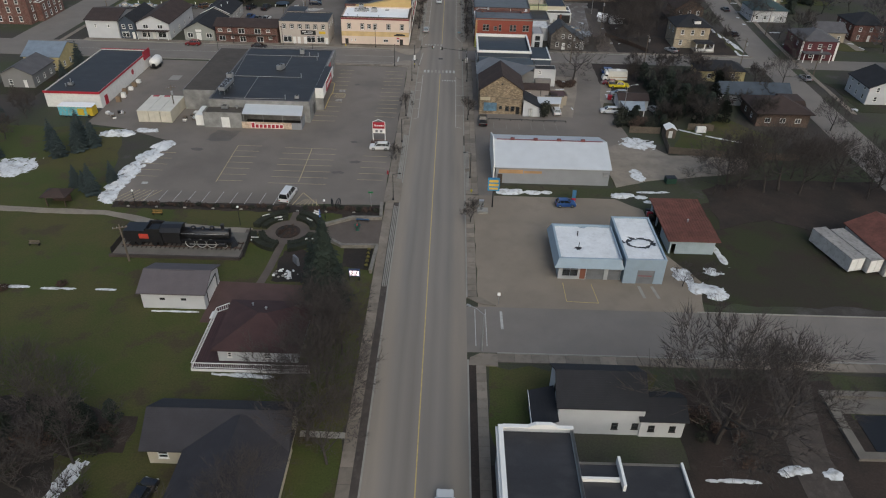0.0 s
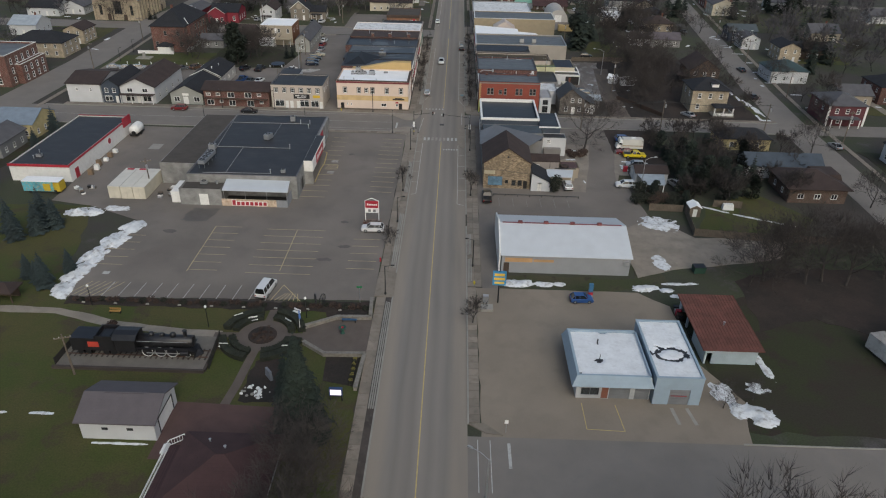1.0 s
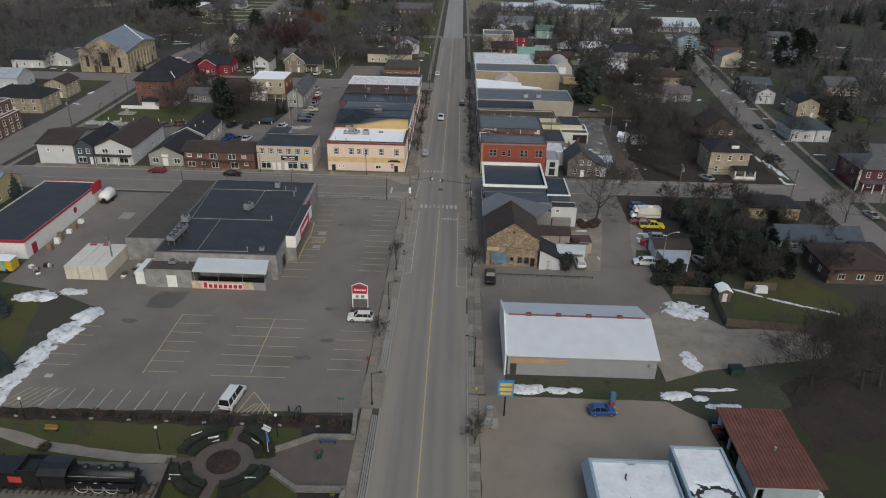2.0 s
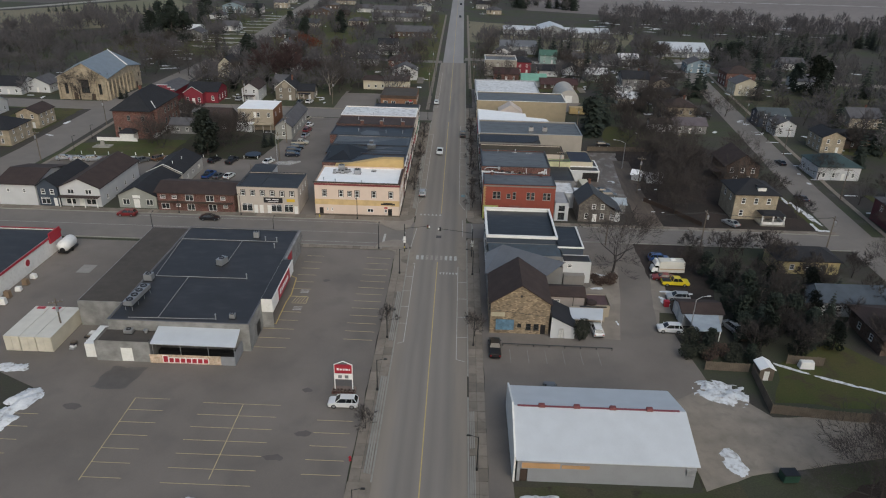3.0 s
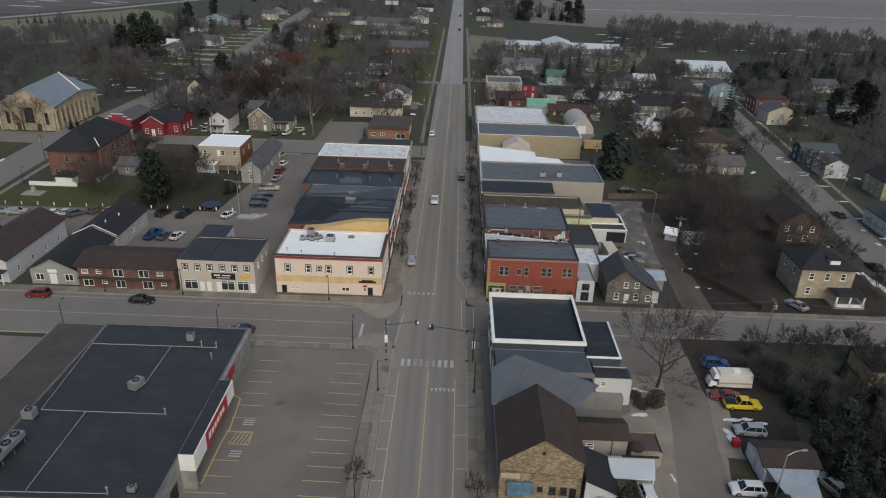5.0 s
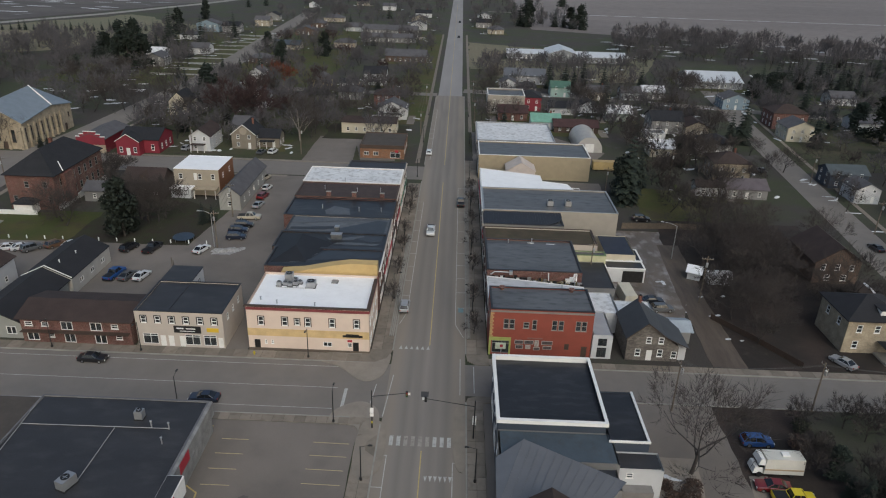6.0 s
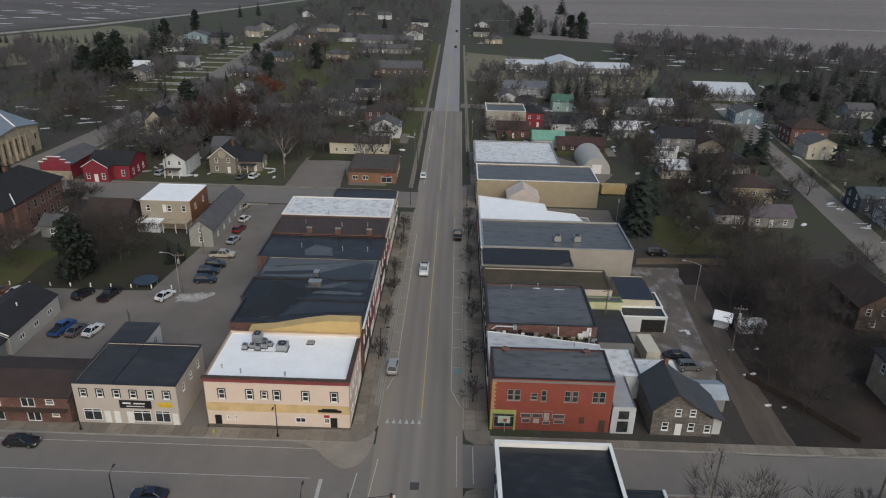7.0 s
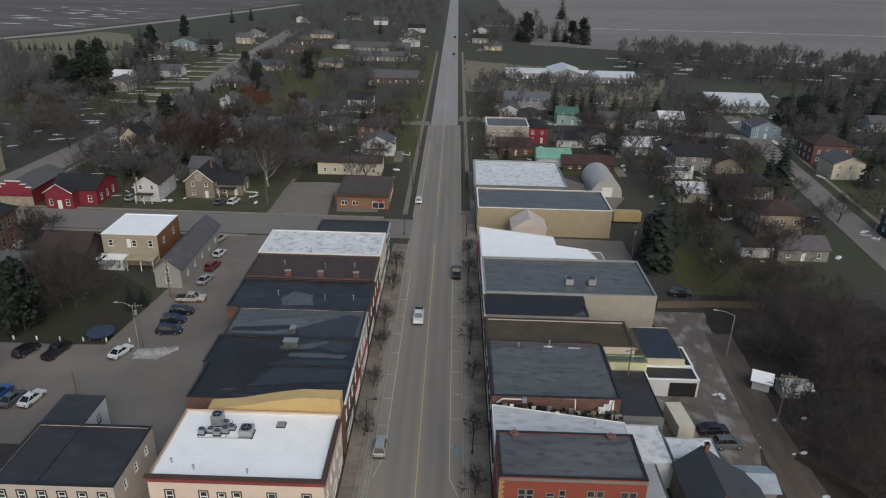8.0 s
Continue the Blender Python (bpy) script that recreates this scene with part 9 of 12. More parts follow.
# back lots of the east row
shell("navy_roof_annex", "low annex with a navy roof and cream wall", "building", 35.9, 42.6, 251.2, 261.6, 4.6, SIDING_C, "flat", mat("navy_roof", (0.025, 0.03, 0.045), 0.6, 0.2), {"S": spread(3, 6.4, 2.2, 1.6, 1.2, "l")}, parapet=0.05)
shell("yellow_annex", "pale yellow-green rear wall annex", "building", 28.8, 35.8, 248.9, 251.1, 5.2, mat("pale_yellow", (0.5, 0.5, 0.32), 0.8), "flat", TAR_G, {"S": [("w", 1.6, 2.6, 0.7, 0.8)]}, parapet=0.1, cap=mat("green_cap", (0.14, 0.2, 0.1), 0.7))
shell("dark_annex", "low dark-roofed rear annex", "building", 28.8, 35.4, 236.6, 248.8, 3.8, SIDING_G, "flat", TAR, {"S": spread(2, 5, 1, 1, 1.2)}, parapet=0.05)
shell("white_annex", "white rear shed with a wide black door", "shed", 35.6, 44.0, 247.3, 251.1, 3.2, SIDING_W, "flat", TAR_B, {"S": [("g", 1.7, 0, 4.4, 2.7)]}, parapet=0.05, door_mat=BLACK, cap=TRIM)
shell("side_lean_to", "narrow dark-roofed lean-to with a white edge", "shed", 42.7, 44.2, 251.3, 257.4, 3.2, SIDING_W, "flat", TAR_B, {}, parapet=0.02, cap=TRIM)
shell("white_rear_roof", "low rear block with a dull white roof", "building", 28.2, 34.0, 226.4, 234.6, 4.0, SIDING_W, "flat", PATCHYROOF, {}, parapet=0.05)
shell("white_rear_shed", "rear shed with a pale roof", "shed", 34.2, 41.0, 228.2, 232.8, 3.4, SIDING_W, "flat", PATCHYROOF, {"S": [("d", 1, 0, 1, 2)]}, parapet=0.05)
shell("pale_roof_shed", "low shed with a pale blue roof", "shed", 38, 46.5, 223.6, 228, 2.6, SIDING_G, "gable", mat("pale_blue_roof", (0.3, 0.34, 0.38), 0.6), {}, 0.8, "x")
cn = thing("shipping_container", pose(38.6, 239.4, 0, 0, 0, 4), "cream steel container in the back yard", "container")
local_box("body", cn, striped("cream_container", (0.5, 0.47, 0.38), 0.28, "Y", 0.5, 0.6), -1.2, 1.2, -3, 3, 0.05, 2.5)
car("sedan", "black", 43.6, 238.6, 5, "black saloon car parked in the back yard")
car("suv", "grey", 44.7, 235.4, 5, "dark grey estate car parked in the back yard")
hut = thing("quonset_hut", pose(48.6, 354, 0), "pale corrugated quonset hut with a round roof", "hut")
qh = Mesh()
sec = [(-4.4, 0)] + [(4.4 * math.cos(math.pi - a * math.pi / 14), 0.8 + 4.4 * math.sin(a * math.pi / 14)) for a in range(15)] + [(4.4, 0)]
qh.side(sec, -9, 9)
for k in range(13):
    y = -8.6 + 17.2 * k / 12
    for (xa, za), (xb, zb) in zip(sec[1:-1], sec[2:-1]):
        qh.tube((xa, y, za), (xb, y, zb), 0.06, 0.06, 4, False)
part("shell", qh, mat("pale_corrugated", (0.42, 0.41, 0.39), 0.5, 0.1, metal=0.3), hut)
part("door", door_meshes(3.0, 3.0, "roll", WHITE), None, hut, at=pose(0, -9.1, 0))
tn = thing("pale_tarp_shed", pose(22.2, 309.2, 0), "shed under a pale pinkish tarpaulin", "shed")
tt = Mesh()
gable_roof(tt, 8.2, 6.4, 5.0, 2.4, 0.2, along="y")
tt.box(-4.1, 4.1, -3.2, 3.2, 0, 5.0)
gable_wall(tt, 8.2, 6.4, 5.0, 2.4, "y")
part("tarp", tt, mat("pale_tarp", (0.5, 0.44, 0.4), 0.7, 0.12), tn)
yt = thing("tan_trailer", pose(49.9, 325.6, 0), "tan box trailer with a snowy tarp beside it", "trailer")
local_box("body", yt, mat("tan_box", (0.4, 0.3, 0.14), 0.7), -3.6, 3.6, -1.3, 1.3, 0.5, 3.0)
for x in (-2.4, 2.4):
    part("wheel", Mesh().lathe([(0.2, -1.2), (0.45, -1.2), (0.45, 1.2), (0.2, 1.2)], 12, (x, 0, 0.45), "y"), TYRE, yt)

# yard and garage beside the lane
gar = shell("garage", "brown-roofed garage with white doors", "garage", 45.4, 52.8, 169.4, 174.4, 2.7, SIDING_W, "gable", SHINGLE_B, {"W": [("g", -1.6, 0, 2.6, 2.2), ("g", 1.8, 0, 2.6, 2.2)]}, 0.8, "x", over=0.25)
lt2 = thing("carport", pose(48.8, 166.2, 0), "carport with a pale blue sloping roof", "carport")
cr = Mesh()
cr.add([(-2.2, -1.9, 2.0), (2.1, -1.9, 2.0), (3.0, 3.0, 2.5), (-3.2, 3.0, 2.5), (-2.2, -1.9, 2.1), (2.1, -1.9, 2.1), (3.0, 3.0, 2.6), (-3.2, 3.0, 2.6)], ((0, 3, 2, 1), (4, 5, 6, 7), (0, 1, 5, 4), (1, 2, 6, 5), (2, 3, 7, 6), (3, 0, 4, 7)))
part("roof", cr, mat("pale_blue_roof", (0.22, 0.26, 0.31), 0.6), lt2)
for x in (-2.0, 1.9):
    part("post", Mesh().box(x - 0.07, x + 0.07, -1.8, -1.66, 0, 2.0), TRIM, lt2)
cobra_lamp(46.2, 166.5, 10, 7, 2)
car("suv", "white", 42.8, 167.2, 178, "white estate car parked beside the lane")
car("suv", "silver", 47.6, 179.2, 176, "silver estate car with snow on its roof")
car("pickup", "yellow", 48.7, 185.4, 0, "bright yellow pickup truck parked in the yard")
car("sedan", "red", 46.9, 187.6, 175, "dark red saloon car parked in the yard")
car("suv", "blue", 48.2, 196.6, 0, "blue estate car parked in the yard")
rv = thing("motorhome", pose(48.5, 191.0, 0.05), "old white motorhome with a beige stripe", "motorhome")
local_box("body", rv, mat("rv_white", (0.58, 0.57, 0.52), 0.5, 0.08), -2.0, 3.4, -1.15, 1.15, 0.55, 2.95, top=(0.12, 0.12))
local_box("cab", rv, WHITE, -3.4, -2.0, -0.98, 0.98, 0.5, 1.5, top=(0.2, 0.1))
local_box("overhang", rv, WHITE, -2.9, -1.9, -1.1, 1.1, 2.0, 2.9, top=(0.25, 0.12))
local_box("stripe", rv, mat("beige_stripe", (0.35, 0.27, 0.17), 0.6), -1.9, 3.3, -1.18, 1.18, 1.2, 1.4)
local_box("windscreen", rv, CARGLASS, -2.75, -2.0, -0.95, 0.95, 1.5, 2.0, top=(0.15, 0.05))
local_box("roof_unit", rv, TRIM, 0.4, 1.4, -0.4, 0.4, 2.95, 3.2)
for x in (-2.5, 1.9):
    for s in (-1, 1):
        part("wheel", Mesh().lathe([(0.18, -0.12), (0.38, -0.12), (0.38, 0.12), (0.18, 0.12)], 12, (x, s, 0.38), "y"), TYRE, rv)
bx = thing("red_bin", pose(44.6, 176.4, 0.05), "red plastic bin beside the garage", "bin")
local_box("body", bx, RED, -0.45, 0.45, -0.4, 0.4, 0, 1.2, top=(-0.06, -0.06))
car("pickup", "black", 10.9, 158.8, 90, "black pickup truck parked beside the pavement")
car("suv", "grey", 19, 147.2, 88, "dark grey car behind the white hall")
# pipe rail of the car park
rl = thing("pipe_rail", pose(12.3, 160.5, 0.05), "low dark pipe rail along the car park", "rail")
part("rail", Mesh().tube((0, 0, 0.45), (18.8, -0.3, 0.45), 0.09, 0.09, 6), BLACK, rl)
for k in range(8):
    part("post", Mesh().tube((18.8 * k / 7, -0.3 * k / 7, 0), (18.8 * k / 7, -0.3 * k / 7, 0.5), 0.06, 0.06, 6), BLACK, rl)
# fences and huts of the back yard
WOODF = mat("grey_fence_wood", (0.13, 0.105, 0.08), 0.95, 0.25)


def fence(pts, h=1.7, label="weathered board fence round a yard", material=None, gap=0.15, board=0.28):
    top = thing("fence", pose(0, 0, 0), label, "fence")
    for (ax, ay), (bx_, by) in zip(pts, pts[1:]):
        L = math.hypot(bx_ - ax, by - ay)
        a = math.degrees(math.atan2(by - ay, bx_ - ax))
        n = max(1, int(L / (board * 1.05)))
        sh = Mesh()
        for k in range(n):
            x = L * (k + 0.5) / n
            sh.box(x - board / 2 + 0.01, x + board / 2 - 0.01, -0.02, 0.02, 0.05, h - 0.05 * (k % 3 == 0))
        for z in (0.4, h - 0.4):
            sh.box(0, L, 0.021, 0.07, z, z + 0.09)
        part("panel", sh, material or WOODF, top, at=pose(ax, ay, 0, 0, 0, a))
        for k in range(int(L / 2.4) + 1):
            f = min(1, 2.4 * k / L)
            part("post", Mesh().box(-0.06, 0.06, -0.06, 0.06, 0, h + 0.1), material or WOODF, top, at=pose(ax + (bx_ - ax) * f, ay + (by - ay) * f, 0, 0, 0, a))
    return top


fence([(53.0, 155), (52.0, 144.6), (62, 143.4), (80, 142.5)])
fence([(45.5, 155.5), (52.6, 155.2)])
fence([(60, 158.2), (66, 157.8)], label="pale weathered fence at the back of a lawn")
fence([(45.6, 277.4), (57, 278.4), (67.5, 278.6)], 1.6, "dark board fence behind the beige block")
hut2 = shell("garden_hut", "small brown garden hut with a snowy roof", "shed", 53.3, 55.6, 153, 155.6, 2.1, WOODF, "gable", WHITEROOF, {"S": [("d", 0, 0, 0.9, 1.8)]}, 0.6, "y", over=0.15)
bn2 = thing("white_tank", pose(62.8, 157.2, 0), "white plastic tank in the yard", "tank")
local_box("tank", bn2, WHITE, -1.2, 1.2, -0.6, 0.6, 0.05, 1.3, top=(0.15, 0.15))

# houses beyond the trees, east
h1 = shell("brown_roof_house", "low buff house with a wide brown hipped roof", "house", 77.4, 90.0, 161.6, 172.6, 3.4, BRICK_D, "hip", SHINGLE_B, {"S": spread(3, 11, 1, 1.4, 1.2, "l"), "W": spread(2, 8, 1, 1, 1.2)}, 2.4, over=0.8)
part("gable", Mesh().box(0.5, 6.9, -1.5, 4.5, 3.5, 5.0, (0.6, 0.6)), SHINGLE_B, h1)
h2 = shell("blue_roof_house", "white house with a blue-grey roof", "house", 72.8, 90.5, 174.8, 181.2, 3.2, SIDING_W, "gable", mat("blue_grey_shingle", (0.05, 0.065, 0.085), 0.9, 0.2), {"S": spread(4, 14, 1, 1.2, 1.2)}, 2.0)
h3 = shell("yellow_bungalow", "pale yellow bungalow with a black roof", "house", 72.0, 85.2, 192.6, 199.4, 3.0, mat("pale_yellow_render", (0.45, 0.38, 0.2), 0.8), "hip", SHINGLE_K, {"S": spread(3, 10, 1, 1, 1.2)}, 1.9)
h4 = shell("buff_brick_house", "two-storey buff brick house with a black hipped roof", "house", 73.2, 83.8, 222.8, 232.6, 6.6, BRICK_Y, "hip", SHINGLE_K, {"S": spread(3, 9.4, 4.2, 1.0, 1.5) + [("w", -3.2, 1.0, 1.0, 1.5)], "W": spread(2, 8, 4.2, 1, 1.5)}, 2.6, over=0.6)
part("dormer", Mesh().box(0.2, 2.2, -4.2, -1.6, 7.2, 8.3), TRIM, h4)
part("dormer_roof", Mesh().box(0.0, 2.4, -4.4, -1.4, 8.3, 8.45), SHINGLE_K, h4)
part("porch_roof", Mesh().box(0.4, 6.4, -9.2, -5.0, 2.7, 3.1, (0.8, 0.8)), SHINGLE_K, h4)
for x in (0.7, 3.3, 6.0):
    part("post", Mesh().box(x - 0.15, x + 0.15, -9.0, -8.7, 0, 2.7), TRIM, h4)
part("porch_rail", Mesh().box(0.5, 6.3, -9.0, -8.9, 0.4, 1.1).box(6.1, 6.2, -8.9, -5, 0.4, 1.1), TRIM, h4)
part("porch_floor", Mesh().box(0.4, 6.4, -9.1, -5, 0, 0.4), CONC, h4)
car("sedan", "silver", 71.6, 218.6, 118, "silver saloon car beside the buff brick house")
h5 = shell("brown_gable_house", "dark brick house with a wide brown gable", "house", 80.6, 90.2, 250.6, 262, 5.4, BRICK_D, "gable", SHINGLE_B, {"S": spread(3, 9, 3.2, 1.0, 1.4) + spread(2, 7, 0.8, 1.2, 1.4)}, 3.2, "y", over=0.7)
part("porch_roof", Mesh().box(-8, -5.3, -4, 3, 2.6, 2.8), SHINGLE_B, h5)
h6 = shell("purple_house", "plum-coloured two-storey house with white porch", "house", 109.5, 120, 214, 226, 5.8, mat("plum_brick", (0.1, 0.028, 0.035), 0.8, 0.15), "hip", SHINGLE_G, {"S": spread(3, 9, 3.6, 1, 1.4) + spread(2, 8, 0.8, 1, 1.4), "W": spread(2, 9, 3.6, 1, 1.4)}, 2.2)
part("porch_roof", Mesh().box(-5.2, 3, -8.6, -6.05, 2.6, 2.85), SHINGLE_G, h6)
for x in (-5, -2.3, 0.3, 2.9):
    part("post", Mesh().box(x - 0.1, x + 0.1, -8.5, -8.3, 0, 2.6), TRIM, h6)
for s, yy in ((-5.25, -6.02), (5.25, -6.02)):
    part("quoin", Mesh().box(s - 0.3, s + 0.3, yy - 0.05, yy + 0.02, 0, 5.8), TRIM, h6)

# ================= park =================
PAVER = mat("brown_pavers", (0.105, 0.085, 0.072), 0.9, 0.15, 0.5, 9, dirt=0.4, dirt_col=(0.09, 0.07, 0.06))
MAROONPAVE = mat("maroon_brick_paving", (0.085, 0.05, 0.045), 0.9, 0.15, 0.5, 9)
sheet("path_park", ragged(band([(-92, 113.5), (-72, 112.6), (-60, 112.4), (-50, 109.5), (-40, 107.9), (-32, 107.6)], 1.7), 2, 0.12, 3), 0.045, GRAVEL, "pale gravel path through the park", "path")
sheet("shrub_strip", ragged(rect(-60, -9.9, 114.4, 116.8), 1.5, 0.25, 9), 0.057, LITTER, "dark mulch strip under the shrub row", "flower bed")
sheet("path_garden_north_south", band([(-25.2, 117), (-25.5, 108), (-26.3, 96), (-26.8, 92)], 1.3), 0.05, PAVER, "brown paved garden path", "path")
sheet("path_garden_east_west", band([(-33, 107.4), (-19, 107.8)], 1.2), 0.051, PAVER, "brown paved garden path", "path")
GC = (-25.5, 107.6)
sheet("path_garden_ring", [(GC[0] + 3.9 * math.cos(a * math.pi / 20), GC[1] + 3.9 * math.sin(a * math.pi / 20)) for a in range(40)], 0.052, PAVER, "round brown paved path", "path")
bed = sheet("flower_bed", [(GC[0] + 2.2 * math.cos(a * math.pi / 16), GC[1] + 2.2 * math.sin(a * math.pi / 16)) for a in range(32)], 0.14, LITTER, "round flower bed with dead stems", "flower bed")
rnd = random.Random(4)
for k in range(22):
    a, r = rnd.uniform(0, 6.28), 2.0 * math.sqrt(rnd.random())
    bush(GC[0] + r * math.cos(a), GC[1] + r * math.sin(a), 0.35, 0.5, BROWNBUSH, "dead brown flower stems in the round bed", "plant", 40, k, "dead_plant", "plants in the round bed")
# hedges in quarter rings
for q in range(4):
    top = thing("hedge", pose(GC[0], GC[1], 0), "clipped dark green hedge in a quarter ring", "hedge", "hedges round the garden")
    lf, core = Mesh(), Mesh()
    a0, a1 = radians(90 * q + 11), radians(90 * q + 79)
    r = random.Random(q)
    n = 14
    for (r0, r1, hh) in ((4.0, 5.0, 0.8), (5.4, 6.6, 0.95)):
        for k in range(n):
            b0, b1 = a0 + (a1 - a0) * k / n, a0 + (a1 - a0) * (k + 1) / n
            core.prism([(r0 * math.cos(b0), r0 * math.sin(b0)), (r1 * math.cos(b0), r1 * math.sin(b0)), (r1 * math.cos(b1), r1 * math.sin(b1)), (r0 * math.cos(b1), r0 * math.sin(b1))], 0, hh * 0.85)
            for _ in range(26):
                rr, bb = r.uniform(r0 - 0.08, r1 + 0.08), r.uniform(b0, b1)
                clump(lf, rr * math.cos(bb), rr * math.sin(bb), r.uniform(0.15, hh), 0.12, 0.12, 0.1, 2, 0.11, r)
    part("core", core, BUSH, top)
    part("foliage", lf, BUSH, top)
for x, y, a in ((-30.2, 111.6, 35), (-27.8, 111.0, 20), (-22.3, 110.6, -35), (-21.4, 113.5, -30), (-30.5, 104, 0), (-21, 104, 0)):
    b = thing("park_bench", pose(x, y, 0.05, 0, 0, a), "small pale park bench between hedges", "bench", "park benches")
    for k in range(3):
        local_box("seat_slat", b, TRIM, -0.7, 0.7, -0.22 + 0.16 * k, -0.1 + 0.16 * k, 0.42, 0.46)
    for k in range(2):
        local_box("back_slat", b, TRIM, -0.7, 0.7, 0.24, 0.28, 0.55 + 0.2 * k, 0.68 + 0.2 * k)
    for s in (-0.6, 0.6):
        local_box("leg", b, BLACK, s - 0.04, s + 0.04, -0.2, 0.28, 0, 0.42)
for x, y, m_ in ((-50.5, 112.2, mat("ochre_bench", (0.35, 0.2, 0.05), 0.7)), (-67.5, 101, WOODF)):
    b = thing("park_bench", pose(x, y, 0.05), "wooden park bench on the lawn", "bench", "park benches")
    for k in range(3):
        local_box("seat_slat", b, m_, -0.9, 0.9, -0.22 + 0.16 * k, -0.1 + 0.16 * k, 0.42, 0.46)
    for k in range(2):
        local_box("back_slat", b, m_, -0.9, 0.9, 0.24, 0.28, 0.55 + 0.2 * k, 0.68 + 0.2 * k)
    for s in (-0.8, 0.8):
        local_box("leg", b, BLACK, s - 0.04, s + 0.04, -0.2, 0.28, 0, 0.42)
# low shrub row along the car park edge
for k in range(44):
    x = -58.5 + 1.12 * k
    if abs(x + 25.3) > 1.0:
        bush(x, 115.6 + rnd.uniform(-0.3, 0.3), rnd.uniform(0.5, 0.85), rnd.uniform(0.6, 1.1), (BROWNBUSH, BUSH, BROWNBUSH)[k % 3], "low winter shrub along the car park edge", n=110, seed=k, group="shrubs along the car park")
for k in range(9):
    s_ = single("edge_stone", Mesh().box(-0.3, 0.3, -0.16, 0.16, 0, 0.22, (0.1, 0.06)), CONC, "pale stone beside the shrubs", "stone", m=pose(-57 + 5.3 * k, 114.9, 0.02, 0, 0, rnd.uniform(-20, 20)), group="edge stones")
# forecourt with low walls
sheet("plaza", [(-19.4, 106.4), (-18.6, 105.9), (-15.2, 103.2), (-9.0, 103.4), (-8.9, 112.7), (-14.6, 112.4), (-19.4, 109.6)], 0.06, PAVER, "brown paved plaza beside the pavement", "plaza")
for pts in ([(-19.6, 109.6), (-14.6, 112.5), (-9.2, 112.7)], [(-9.3, 112.7), (-9.7, 118.2)], [(-18.8, 105.8), (-15.2, 103.1), (-9.0, 103.3)], [(-9.1, 103.2), (-9.5, 95.6)]):
    single("low_wall", Mesh().prism(band(pts, 0.45), 0, 0.6).prism(band(pts, 0.6), 0.6, 0.7), mat("park_wall_stone", (0.2, 0.185, 0.16), 0.9, 0.3, 1.2, 8, bump=0.5, dirt=0.5, dirt_col=(0.09, 0.08, 0.07)), "low grey stone wall with a flat coping", "wall", "structure")
sheet("planting_bed_west", ragged([(-25.4, 92.6), (-19.2, 92.6), (-19.6, 99.6), (-22.4, 103.0), (-25.0, 101.4)], 1.2, 0.3, 6), 0.058, LITTER, "dark rock bed beside the garden path", "flower bed")
sheet("planting_bed_north", ragged([(-16.4, 113.2), (-9.9, 113.4), (-9.9, 117.6), (-17.6, 117.4)], 1.2, 0.25, 7), 0.058, LITTER, "dark planting bed by the car park", "flower bed")
sheet("planting_bed", [(-14.8, 102.8), (-9.7, 102.9), (-10, 96.5), (-14.4, 97.5)], 0.07, LITTER, "dark mulch planting bed", "flower bed")
for k in range(10):
    bush(-10.4, 97 + 0.6 * k, 0.35, 0.6, (BUSH, mat("yellow_grass", (0.16, 0.14, 0.04), 0.9))[k % 2], "low clump of yellow-green grass by the wall", "plant", 60, k + 50, "grass_clump")
bb = thing("blue_bench", pose(-12.6, 112.1, 0.06), "blue bench against the low wall", "bench")
for k in range(3):
    local_box("seat_slat", bb, mat("bench_blue", (0.03, 0.09, 0.18), 0.6), -1.2, 1.2, -0.5 + 0.16 * k, -0.37 + 0.16 * k, 0.44, 0.48)
for s in (-1, 1):
    local_box("leg", bb, BLACK, s - 0.05, s + 0.05, -0.5, -0.05, 0, 0.44)
ft = thing("green_fountain", pose(-13.2, 108.8, 0.06), "small green cast-iron basin on the plaza", "fountain")
part("pedestal", Mesh().lathe([(0.4, 0), (0.25, 0.2), (0.18, 0.7), (0.3, 0.85)], 10), mat("dark_green_iron", (0.02, 0.07, 0.05), 0.5), ft)
part("basin", Mesh().lathe([(0.3, 0.8), (0.6, 1.0), (0.62, 1.1), (0.45, 1.02)], 12), mat("dark_green_iron", (0.02, 0.07, 0.05), 0.5), ft)
part("lid", Mesh().lathe([(0.2, 1.05), (0.12, 1.3)], 8), RED, ft)
# lit notice board
nbd = thing("notice_board", pose(-11.8, 93.6, 0.02), "lit notice board with a dark blue frame", "sign")
local_box("frame", nbd, mat("board_blue", (0.03, 0.06, 0.16), 0.5), -0.9, 0.9, -0.18, 0.18, 0.9, 2.2)
local_box("screen", nbd, glow("lit_panel", (0.9, 0.75, 0.8), 1.1), -0.75, 0.75, -0.2, -0.18, 1.1, 2.0)
for s in (-0.8, 0.8):
    local_box("post", nbd, BLACK, s - 0.08, s + 0.08, -0.1, 0.1, 0, 0.9)
